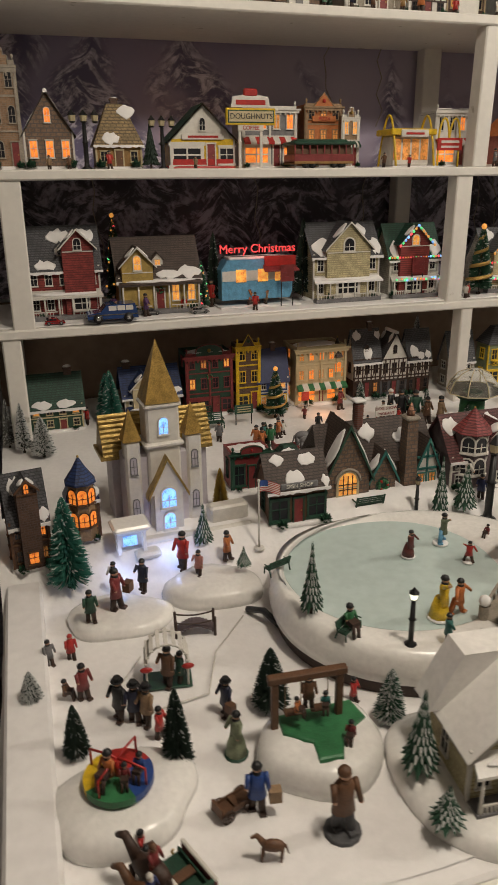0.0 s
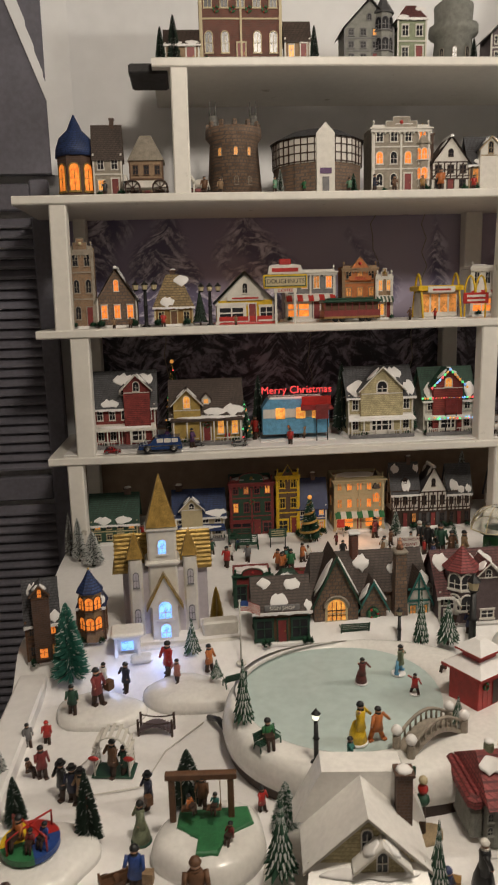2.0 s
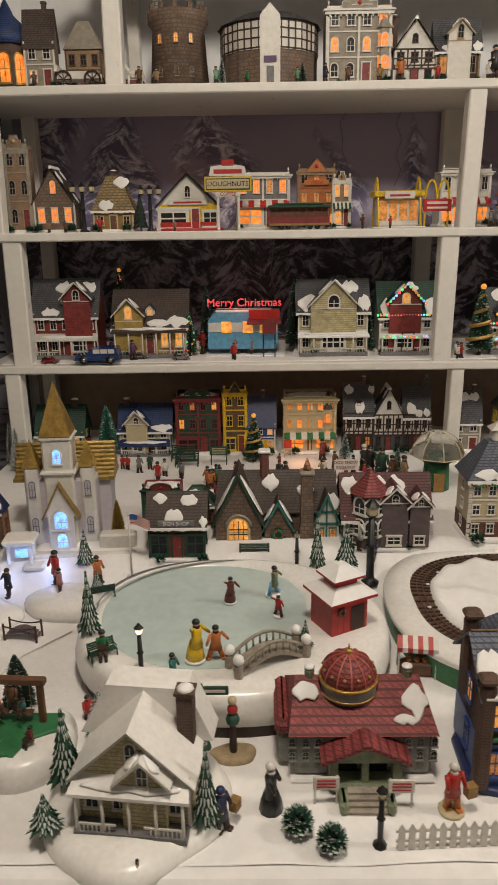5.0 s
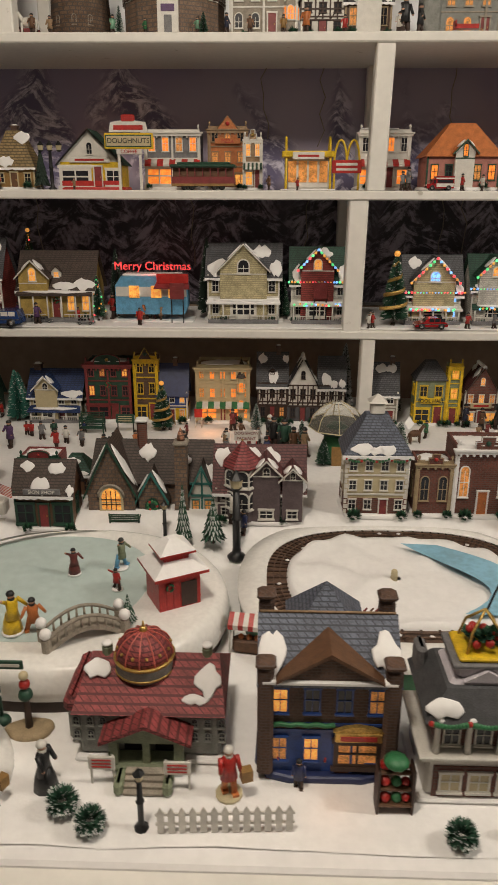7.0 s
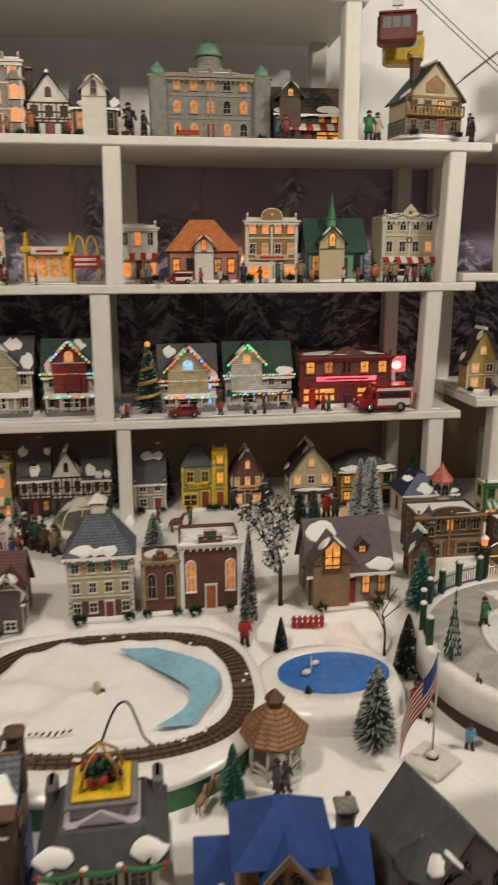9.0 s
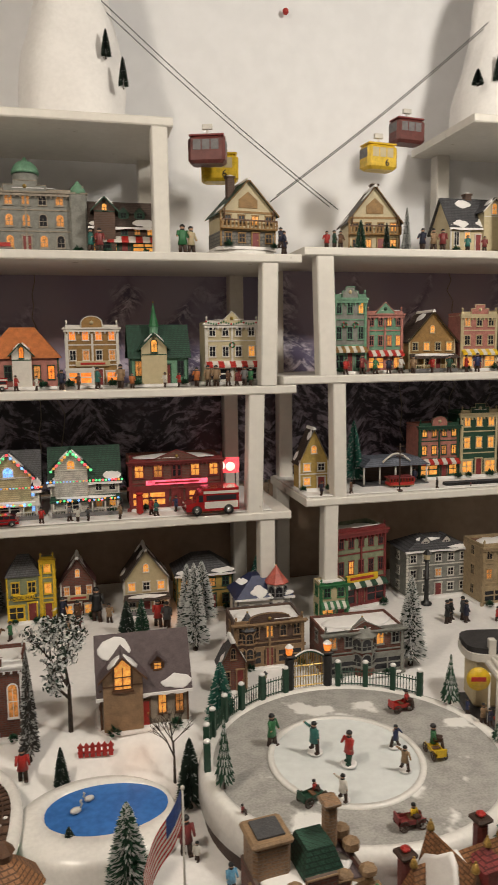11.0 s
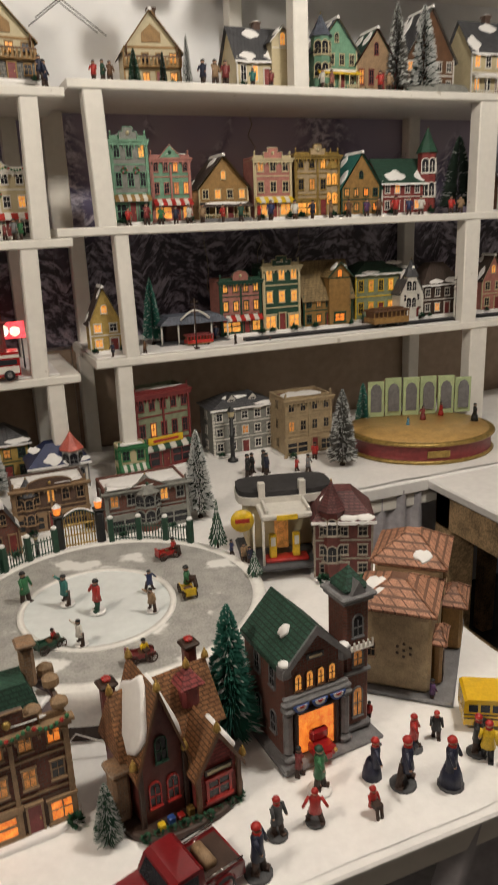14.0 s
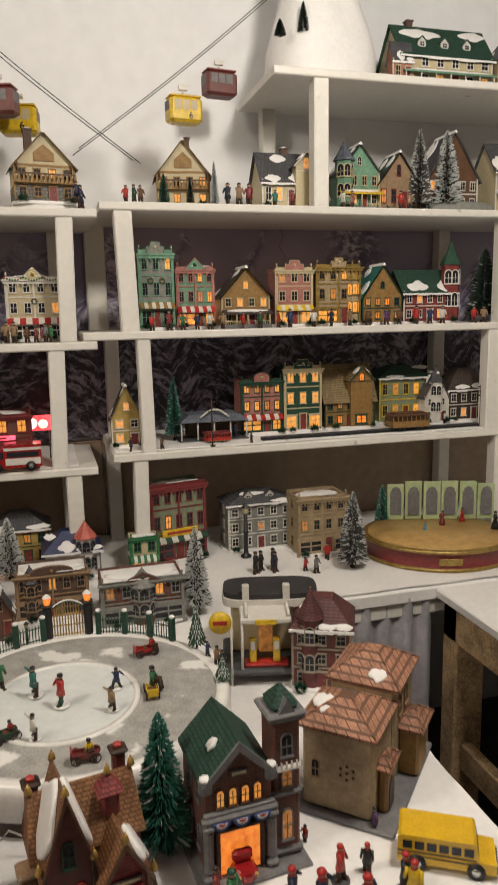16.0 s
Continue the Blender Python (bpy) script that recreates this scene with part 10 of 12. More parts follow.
house(1.216, 1.657, S1 + 0.0045, 0.140, 0.105, 0.160, wall='clapboard', roof='slate', kind='side', cross=(0.5, 0.7, 1.0, 'yellow_board'), eave=0.5, floors=2, cols=3, lit=0.3, light='glow_blue', porch='white', bulbs=22, snow=0.9, label='white gabled house with blue bulbs under a snowy roof')
house(1.391, 1.668, S1 + 0.0045, 0.169, 0.127, 0.162, wall='clapboard', roof='green_shingle', kind='side', cross=(0.3, 0.45, 1.0, ''), eave=0.55, floors=2, cols=4, lit=0.3, porch='green_shingle', bulbs=24, snow=0.3, label='white house with green roofs and coloured bulbs')
house(1.614, 1.685, S1 + 0.0045, 0.247, 0.160, 0.129, wall='brick', roof='dark_red', kind='flat', floors=1, cols=5, lit=0.6, trim='dark_red', snow=0.3, sign='-', sign_mat='glow_pink', letter='red', label='low brick diner with a glowing pink sign')
trailer_diner(0.538, 1.630, S1 + 0.0045, 0.192, 0.145)
brush_tree(0.667, 1.668, S1 + 0.0045, 0.053, 0.196, kind='dark')
brush_tree(0.855, 1.666, S1 + 0.0045, 0.043, 0.110, kind='green')
brush_tree(0.440, 1.667, S1 + 0.0045, 0.044, 0.170, kind='dark')
lit_tree(0.214, 1.708, S1 + 0.0045, 0.050, 0.211)
lit_tree(0.399, 1.626, S1 + 0.0045, 0.040, 0.111, star=False)
lit_tree(1.121, 1.590, S1 + 0.0045, 0.069, 0.167, gold=True)
car(0.181, 1.550, S1 + 0.0045, 0.108, 180.0, 'gloss_blue', 'wagon')
car(1.202, 1.550, S1 + 0.0045, 0.076, 180.0, 'gloss_red', 'coupe')
car(1.687, 1.550, S1 + 0.0045, 0.129, 180.0, 'gloss_red', 'van')
car(0.380, 1.573, S1 + 0.0045, 0.042, 0.0, 'gloss_grey', 'coupe')
car(0.274, 1.595, S1 + 0.0045, 0.040, 0.0, 'dark_grey', 'coupe')
figure(0.260, 1.579, S1 + 0.0045, 0.0538, coat='purple')
figure(0.222, 1.614, S1 + 0.0045, 0.0496, coat='orange')
figure(0.429, 1.673, S1 + 0.0045, 0.0588, coat='red')
figure(0.515, 1.625, S1 + 0.0045, 0.0546, coat='orange')
figure(0.536, 1.633, S1 + 0.0045, 0.0538, coat='brown')
figure(0.353, 1.608, S1 + 0.0045, 0.0378, coat='red')
figure(1.289, 1.552, S1 + 0.0045, 0.0403, coat='red')
figure(1.371, 1.550, S1 + 0.0045, 0.0353, coat='white')
figure(1.395, 1.550, S1 + 0.0045, 0.0344, coat='dark_grey')
figure(1.066, 1.589, S1 + 0.0045, 0.0370, coat='white')
figure(1.058, 1.550, S1 + 0.0045, 0.0378, coat='white')
figure(1.595, 1.624, S1 + 0.0045, 0.0437, coat='teal')
sign_post(0.600, 1.596, S1 + 0.0045, 0.034, 0.096, board='dark_red', letter='dark_red', post_mat='black', board_h=0.4, label='red parcel sign on a black post')
sign_post(0.945, 1.595, S1 + 0.0045, 0.034, 0.100, board='dark_red', letter='dark_red', post_mat='black', board_h=0.4, label='red parcel sign on a black post')
car(0.060, 1.550, S1 + 0.0045, 0.042, 0.0, 'gloss_red', 'coupe', 'small red toy scooter parked on the snow')
box_ = part('phone_box', Shape().slab(-0.008, 0.008, -0.008, 0.008, 0, 0.048).slab(-0.009, 0.009, -0.009, 0.009, 0.048, 0.053), 'red', m=pose(1.517, 1.574, 0.390))
tagged(box_, 'red toy telephone box', 'phone box')
bb = thing('lit_billboard', 'glowing red and yellow billboard on posts', 'sign', 1.743, 1.660, 0.390)
part('board', Shape().slab(-0.04, 0.04, -0.002, 0.002, 0.075, 0.115), 'glow_red', bb)
part('picture', Shape().ball(-0.012, -0.003, 0.095, 0.014, sy=0.15).ball(0.016, -0.003, 0.092, 0.012, sy=0.15), 'glow_white', bb)
part('post', Shape().cyl(-0.03, 0, 0, 0.075, 0.002), 'dark_grey', bb)
part('post', Shape().cyl(0.03, 0, 0, 0.075, 0.002), 'dark_grey', bb)
# lowest shelf, right unit
house(1.969, 1.631, R1 + 0.0045, 0.082, 0.061, 0.164, wall='yellow_wall', roof='brown_shingle', kind='front', eave=0.5, floors=2, cols=2, lit=0.5, snow=0.2, label='narrow yellow house with lit windows')
house(2.356, 1.708, R1 + 0.0045, 0.127, 0.095, 0.158, wall='pink', roof='grey', kind='flat', floors=2, cols=4, lit=0.7, awning='red', snow=0, label='pink brick shop with a red awning')
house(2.479, 1.705, R1 + 0.0045, 0.119, 0.089, 0.191, wall='dark_green', roof='grey', kind='flat', floors=3, cols=3, lit=0.7, trim='cream', snow=0.1, label='dark green three-storey shop with lit windows')
house(2.626, 1.722, R1 + 0.0045, 0.165, 0.124, 0.188, wall='ochre', roof='thatch', kind='side', eave=0.5, floors=1, cols=4, lit=0.7, cross=(0.7, 0.4, 0.98, ''), snow=0, light='glow_orange', label='ochre half-timbered house with a golden roof')
house(2.828, 1.769, R1 + 0.0045, 0.184, 0.138, 0.173, wall='sage', roof='green_shingle', kind='hip', eave=0.8, floors=2, cols=4, lit=0.4, trim='yellow', snow=0.1, label='pale green depot with yellow trim')
house(2.907, 1.690, R1 + 0.0045, 0.081, 0.061, 0.155, wall='white', roof='slate', kind='front', eave=0.55, floors=1, cols=1, lit=0.2, tower=(0.5, 0.5, 1.15, 'slate'), snow=0.4, label='small white chapel with arched door')
house(3.022, 1.717, R1 + 0.0045, 0.151, 0.113, 0.161, wall='dark_brown', roof='brown_shingle', kind='hip', eave=0.6, floors=2, cols=4, lit=0.3, snow=0.2, label='dark wooden hotel with verandas')
house(3.210, 1.691, R1 + 0.0045, 0.083, 0.062, 0.176, wall='pink', roof='brown_shingle', kind='front', eave=0.6, floors=2, cols=2, lit=0.7, snow=0.1, label='pink gabled house with lit windows')
house(3.319, 1.711, R1 + 0.0045, 0.135, 0.101, 0.179, wall='brick', roof='slate', kind='flat', floors=3, cols=4, lit=0.9, snow=0.1, label='tall brick building full of lit windows')
st = thing('station_platform', 'blue-roofed open station with a white arched gable', 'model house', 2.207, 1.670, 0.412)
part('floor', Shape().slab(-0.097, 0.097, -0.05, 0.04, 0, 0.006), 'dark_grey', st)
part('roof', Shape().box(-0.097, 0.097, -0.055, 0.045, 0.055, 0.075, top=0.7), 'blue_slate', st)
part('arch', Shape().arc([(-0.04 + 0.08 * i / 10, -0.05, 0.066 + 0.022 * math.sin(math.pi * i / 10)) for i in range(11)], 0.003), 'white', st)
for i_ in range(5):
    part('post', Shape().cyl(-0.091 + 0.0455 * i_, -0.045, 0.006, 0.055, 0.0025), 'white', st)
part('hall', Shape().slab(-0.068, 0.068, 0.0, 0.03, 0.006, 0.055), 'brown_brick', st)
trolley(2.207, 1.600, R1 + 0.0045, 0.07, 'red', 'dark_red', 'little red trolley at the station')
trolley(2.764, 1.578, 0.4205, 0.115, 'ochre', 'brown', 'yellow-brown tram on the shelf track', 0)
rail_ = thing('toy_track', 'black toy railway track along the shelf', 'railway track', 2.326, 1.578, R1 + 0.0045, 0.0)
part('bed', Shape().slab(0, 1.431, -0.012, 0.012, 0, 0.004), 'black', rail_)
tie_ = Shape().slab(-0.002, 0.002, -0.013, 0.013, 0.004, 0.0065, b=0.0004).mesh('sleeper')
for i_ in range(178):
    part('sleeper', tie_, 'dark_board', rail_, m=pose(0.004 + 0.008 * i_, 0, 0))
for y_ in (-0.007, 0.007):
    part('rail', Shape().box(0, 1.431, y_ - 0.0008, y_ + 0.0008, 0.0065, 0.009), 'dark_grey', rail_)
tp = thing('telegraph_pole', 'brown toy telegraph pole with cross arms', 'pole', 2.184, 1.550, 0.412)
part('pole', Shape().cyl(0, 0, 0, 0.126, 0.0018, n=6).cyl(0, 0, 0, 0.004, 0.008, n=10), 'dark_brown', tp)
for q_ in (0.72, 0.82, 0.92):
    part('cross_arm', Shape().slab(-0.011, 0.011, -0.001, 0.001, 0.126 * q_, 0.126 * q_ + 0.003), 'dark_brown', tp)
tp = thing('telegraph_pole', 'brown toy telegraph pole with cross arms', 'pole', 2.995, 1.566, 0.412)
part('pole', Shape().cyl(0, 0, 0, 0.128, 0.0018, n=6).cyl(0, 0, 0, 0.004, 0.008, n=10), 'dark_brown', tp)
for q_ in (0.72, 0.82, 0.92):
    part('cross_arm', Shape().slab(-0.011, 0.011, -0.001, 0.001, 0.128 * q_, 0.128 * q_ + 0.003), 'dark_brown', tp)
brush_tree(2.104, 1.669, R1 + 0.0045, 0.057, 0.174, kind='teal')
figure(1.971, 1.550, R1 + 0.0045, 0.0378, coat='navy_coat')
figure(2.050, 1.550, R1 + 0.0045, 0.0344, coat='brown')
figure(2.290, 1.550, R1 + 0.0045, 0.0302, coat='black')
figure(2.994, 1.680, R1 + 0.0045, 0.0521, coat='dark_blue')
figure(2.583, 1.680, R1 + 0.0045, 0.0512, coat='red')
# second shelf, left unit
house(0.007, 1.628, S2, 0.061, 0.046, 0.201, wall='tan_brick', roof='slate', kind='flat', floors=3, cols=2, lit=0.1, arch=True, snow=0.2, trim='stone', label='tan stone church tower with arched windows')
house(0.088, 1.643, S2, 0.102, 0.077, 0.149, wall='rubble', roof='brown_shingle', kind='front', eave=0.5, floors=1, cols=2, lit=1, light='glow_orange', snow=0.5, door='', label='stone carriage house with a glowing orange arch')
house(0.228, 1.643, S2, 0.100, 0.075, 0.129, wall='ochre', roof='thatch', kind='hip', eave=0.36, floors=1, cols=3, lit=0.3, snow=0.1, door='brown', chimney=0.5, label='small hut with a tall thatched roof')
house(0.720, 1.716, S2, 0.097, 0.073, 0.142, wall='orange', roof='tan', kind='flat', floors=1, cols=3, lit=0.6, sign='PIZZA', sign_mat='orange', letter='red', snow=0, trim='tan', label='orange pizza parlour with a lettered gable')
house(0.780, 1.677, S2, 0.046, 0.035, 0.117, wall='tan', roof='tan', kind='flat', floors=1, cols=2, lit=0.8, awning='dark_green', snow=0, label='tan shop with dark green awning')
house(0.588, 1.732, S2, 0.139, 0.104, 0.135, wall='grey', roof='grey', kind='flat', floors=1, cols=3, lit=1, light='glow_orange', awning='red', snow=0, label='grey shop with a red striped awning glowing inside')
house(1.093, 1.748, S2, 0.129, 0.097, 0.136, wall='white', roof='grey', kind='flat', floors=2, cols=4, lit=0.3, light='glow_orange', awning='red', snow=0.2, label='white drug store with red letters')
house(1.260, 1.669, S2, 0.172, 0.129, 0.145, wall='pink', roof='orange', kind='hip', eave=0.5, floors=1, cols=5, lit=0.6, light='glow_orange', snow=0, cross=(0.5, 0.25, 0.75, 'white'), label='pink and white carousel hall with an orange roof')
house(1.421, 1.653, S2, 0.129, 0.097, 0.149, wall='ochre', roof='tan', kind='flat', floors=2, cols=3, lit=0.7, light='glow_orange', sign='-', sign_mat='cream', snow=0, label='yellow cafeteria with a rounded gable')
house(1.579, 1.659, S2, 0.145, 0.109, 0.150, wall='mint', roof='green_shingle', kind='side', eave=0.55, floors=1, cols=4, lit=0.4, cross=(0.4, 0.42, 0.86, 'cream'), snow=0, tower=(0.42, 0.14, 1.35, 'green'), label='mint green shop with a tall green spire')
house(1.759, 1.657, S2, 0.140, 0.105, 0.158, wall='cream', roof='white', kind='flat', floors=2, cols=4, lit=0.2, awning='red', garland=True, snow=0.1, wreaths=1, label='white ice cream parlour with red striped awning')
dn = house(0.408, 1.650, S2, 0.150, 0.10, 0.131, wall='white', roof='green_shingle', kind='front', eave=0.48, floors=1, cols=3, lit=0.0, lower='yellow', base='red', snow=0.0, door='dark_red', trim='white', sign='-', sign_mat='white', letter='red', label='white gabled doughnut shop with green roof and yellow walls')
part('skirting', Shape().box(-0.067, 0.067, -0.0465, -0.0445, 0.008, 0.02), 'red', dn)
doughnut_sign(0.506, 1.575, S2, 0.109, 0.157)
trolley(0.671, 1.590, S2, 0.141, 'dark_red', 'dark_green')
arches_stand(0.907, 1.620, S2, 0.118, 0.113)
street_lamp(0.159, 1.600, S2, 0.114, False, 3)
street_lamp(0.319, 1.600, S2, 0.105, False, 3)
tier_tree(0.294, 1.606, S2, 0.037, 0.091, snowy=False)
figure(0.202, 1.570, S2, 0.0386, coat='red')
figure(0.121, 1.570, S2, 0.0294, coat='brown')
figure(0.082, 1.570, S2, 0.0294, coat='tan')
figure(1.131, 1.570, S2, 0.0529, coat='grey')
figure(1.118, 1.570, S2, 0.0437, coat='grey')
figure(1.348, 1.570, S2, 0.0487, coat='navy_coat')
figure(1.429, 1.570, S2, 0.0538, coat='teal')
figure(1.482, 1.570, S2, 0.0596, coat='tan')
figure(1.586, 1.570, S2, 0.0378, coat='white')
figure(1.662, 1.570, S2, 0.0487, coat='orange')
figure(1.690, 1.570, S2, 0.0538, coat='tan')
figure(1.780, 1.570, S2, 0.0487, coat='grey')
car(1.200, 1.57, S2, 0.06, 180.0, 'gloss_red', 'van', 'small red fire engine beside the carousel hall')
# second shelf, right unit
house(2.058, 1.615, R2, 0.093, 0.070, 0.200, wall='grey_stone', roof='green_shingle', kind='flat', trim='mint', floors=3, cols=3, lit=0.2, snow=0.2, wreaths=2, awning='ochre', label='grey and green department store with santa banner')
house(2.162, 1.639, R2, 0.105, 0.079, 0.160, wall='mint', roof='green', kind='flat', trim='pink', floors=3, cols=4, lit=0.3, awning='red', snow=0.1, label='mint green and pink shop with striped awning')
house(2.298, 1.652, R2, 0.138, 0.103, 0.160, wall='ochre', roof='brown_shingle', kind='front', eave=0.55, floors=2, cols=3, lit=0.8, porch='brown_shingle', snow=0.2, label='ochre inn with gabled roof and lit veranda')
house(2.434, 1.642, R2, 0.111, 0.083, 0.158, wall='pink', roof='cream', kind='flat', trim='cream', floors=2, cols=3, lit=0.3, awning='yellow', snow=0, label='pink theatre with a yellow marquee')
house(2.563, 1.652, R2, 0.138, 0.103, 0.166, wall='sandstone', roof='tan', kind='flat', trim='gold_dark', floors=3, cols=4, lit=0.5, tower=(0.85, 0.3, 1.05, 'gold_dark'), snow=0, label='sandstone and gold palace theatre')
house(2.695, 1.647, R2, 0.126, 0.094, 0.166, wall='ochre', roof='teal', kind='front', eave=0.5, floors=2, cols=2, lit=0.9, light='glow_orange', snow=0.1, label='tan gabled shop with teal roof, glowing inside')
house(2.845, 1.665, R2, 0.173, 0.130, 0.154, wall='red_board', roof='green_shingle', kind='side', eave=0.6, floors=1, cols=3, lit=0.3, snow=0.2, tower=(0.95, 0.3, 1.5, 'dark_green'), label='red barn with green roof and a tan tower')
house(3.220, 1.646, R2, 0.123, 0.092, 0.167, wall='brown', roof='slate', kind='side', eave=0.6, floors=2, cols=3, lit=0.4, snow=0.2, label='brown house with snowy dark roof')
brush_tree(3.053, 1.656, R2, 0.108, 0.214, kind='dark')
figure(2.040, 1.565, R2, 0.0437, coat='red')
figure(2.156, 1.565, R2, 0.0437, coat='navy_coat')
figure(2.189, 1.565, R2, 0.0479, coat='white')
figure(2.278, 1.565, R2, 0.0454, coat='red')
figure(2.407, 1.565, R2, 0.0521, coat='dark_blue')
figure(2.779, 1.565, R2, 0.0546, coat='red')
figure(2.994, 1.565, R2, 0.0504, coat='tan')
figure(3.035, 1.565, R2, 0.0521, coat='red')
figure(2.726, 1.565, R2, 0.0512, coat='brown')
# third shelf
house(0.086, 1.625, S3, 0.070, 0.049, 0.172, wall='stone', roof='brown_shingle', kind='side', eave=0.6, floors=2, cols=2, lit=0.3, chimney=0.7, snow=0, label='grey stone house with tall chimney')
house(0.804, 1.653, S3, 0.152, 0.106, 0.163, wall='stone', roof='slate', kind='flat', floors=3, cols=3, lit=0.4, light='glow_orange', arch=True, snow=0.2, tower=(0.9, 0.25, 1.02, 'stone'), label='gothic stone house with glowing arched doorway')
house(0.930, 1.635, S3, 0.100, 0.070, 0.136, wall='white', roof='brown_shingle', kind='front', eave=0.55, floors=2, cols=3, lit=0.2, timber=True, chimney=0.05, snow=0.2, trim='dark_brown', label='white half-timbered tudor inn with chimney')
house(1.027, 1.636, S3, 0.103, 0.072, 0.139, wall='brown_brick', roof='slate', kind='side', eave=0.55, floors=1, cols=3, lit=0.2, cross=(0.5, 0.5, 0.95, 'white'), snow=0.6, label='dark tudor tavern with snow on the roof')
house(1.505, 1.656, S3, 0.159, 0.111, 0.130, wall='brown_brick', roof='brown_shingle', kind='side', eave=0.55, floors=2, cols=5, lit=0.3, awning='red', dormers=3, cross=(0.2, 0.3, 1.0, ''), snow=0.1, label='brown inn with dormers and red awning')
pal = house(1.284, 1.680, S3, 0.282, 0.09, 0.151, wall='grey_stone', roof='sage', trim='stone', kind='flat', floors=3, cols=7, lit=0.8, light='glow_soft', snow=0.1, arch=True, label='grey stone palace with green domes and lit windows')
part('drum', Shape().cyl(0, 0, 0.142, 0.190, 0.028, n=16), 'grey_stone', pal)
part('dome', Shape().lathe(0, 0, [(0.032 * math.cos(math.pi * i / 16), 0.190 + 0.032 * math.sin(math.pi * i / 16)) for i in range(8)] + [(0.003, 0.229)], 16), 'mint', pal)
for s_ in (-1, 1):
    part('side_tower', Shape().slab(s_ * 0.118 - 0.02, s_ * 0.118 + 0.02, -0.05, -0.01, 0.005, 0.142), 'grey_stone', pal)
    part('side_dome', Shape().lathe(s_ * 0.118, -0.03, [(0.02, 0.142), (0.016, 0.156), (0.001, 0.174)], 12), 'mint', pal)
rot_ = thing('domed_hall', 'octagonal hall with blue ribbed dome and orange-lit windows', 'model house', 0.008, 1.640, S3)
part('wall', Shape().lathe(0, 0, [(0.046, 0), (0.046, 0.100)], 8, turn=math.pi / 8, smooth=False), 'brown_brick', rot_)
part('dome', Shape().lathe(0, 0, [(0.050, 0.100), (0.048, 0.119), (0.039, 0.143), (0.018, 0.163), (0.011, 0.179), (0.001, 0.199)], 16), 'blue_shingle', rot_)
for a_ in (-45, 0, 45):
    w_ = part('window', window_mesh(0.022, 0.050, True), 'gold_dark', rot_, m=pose(0.043 * math.sin(radians(a_)), -0.043 * math.cos(radians(a_)), 0.02, 0, 0, a_))
    part('pane', pane_shape(0.022, 0.050, True), 'glow_orange', w_)
tw_ = thing('castle_tower', 'round brown stone castle tower with lit windows', 'model castle', 0.395, 1.670, S3)
part('wall', Shape().lathe(0, 0, [(0.070, 0), (0.060, 0.134), (0.070, 0.147), (0.070, 0.166), (0.061, 0.166)], 20), 'rubble', tw_)
for i_ in range(12):
    part('merlon', Shape().slab(-0.005, 0.005, -0.004, 0.004, 0, 0.014, b=0.001), 'rubble', tw_, m=pose(0.064 * math.cos(i_ * math.pi / 6), 0.064 * math.sin(i_ * math.pi / 6), 0.166, 0, 0, 30 * i_ + 90))
for a_ in (-35, 0, 30):
    for z_ in (0.03, 0.098):
        w_ = part('window', window_mesh(0.008, 0.014, True), 'stone', tw_, m=pose(0.065 * math.sin(radians(a_)), -0.065 * math.cos(radians(a_)), z_, 0, 0, a_))
        part('pane', pane_shape(0.008, 0.014, True), 'glow_warm', w_)
for s_ in (-1, 1):
    part('turret', Shape().cyl(s_ * 0.050, 0, 0.166, 0.200, 0.010, n=10), 'grey_rubble', tw_)
    part('turret_peak', Shape().lathe(s_ * 0.050 - 0.007, 0, [(0.003, 0.200), (0.001, 0.233)], 6).lathe(s_ * 0.050 + 0.007, 0, [(0.003, 0.200), (0.001, 0.233)], 6), 'grey_rubble', tw_)
oc = thing('round_theatre', 'round half-timbered theatre on a brown stone base', 'model house', 0.605, 1.670, S3)
part('wall', Shape().lathe(0, 0, [(0.111, 0), (0.111, 0.071)], 14, smooth=False), 'rubble', oc)
part('upper_wall', Shape().lathe(0, 0, [(0.113, 0.071), (0.113, 0.130)], 14, smooth=False), 'white', oc)
part('roof', Shape().lathe(0, 0, [(0.120, 0.130), (0.069, 0.155)], 14, smooth=False), 'slate', oc)
for i_ in range(42):
    a_ = radians(i_ * 360 / 42)
    part('timber', Shape().box(-0.0014, 0.0014, -0.001, 0.001, 0.071, 0.130), 'dark_brown', oc, m=pose(0.1127 * math.cos(a_), 0.1127 * math.sin(a_), 0, 0, 0, math.degrees(a_) + 90))
for z_ in (0.46, 0.58, 0.70, 0.80):
    part('timber_ring', Shape().lathe(0, 0, [(0.114, 0.158 * z_), (0.114, 0.158 * z_ + 0.003)], 14, smooth=False), 'dark_brown', oc)
part('porch', Shape().prism([(-0.022, 0), (0.022, 0), (0.022, 0.134), (0, 0.158), (-0.022, 0.134)], -0.120, -0.02), 'white', oc)
part('porch_door', Shape().box(-0.008, 0.008, -0.1216, -0.1191, 0, 0.035), 'grey', oc)
part('porch_sign', Shape().box(-0.014, 0.014, -0.1216, -0.1191, 0.042, 0.055), 'purple', oc)
wagon(0.180, 1.590, S3, 0.108, 0, 'white', 'white carriage with large spoked wheels')
house(0.176, 1.676, S3, 0.085, 0.072, 0.156, kind='hip', eave=0.6, wall='tan', roof='stone', trim='brown', cols=3, lit=0.2, snow=0, label='small tan pavilion with tiered roof')
wagon(0.301, 1.585, S3, 0.05, 0, 'dark_red', 'red carriage beside the castle tower')
horse(0.306, 1.575, S3, 0.05, 180, 'white')
figure(1.094, 1.570, S3, 0.0496, coat='white')
figure(1.100, 1.570, S3, 0.0773, coat='black')
figure(0.894, 1.570, S3, 0.0580, coat='orange')
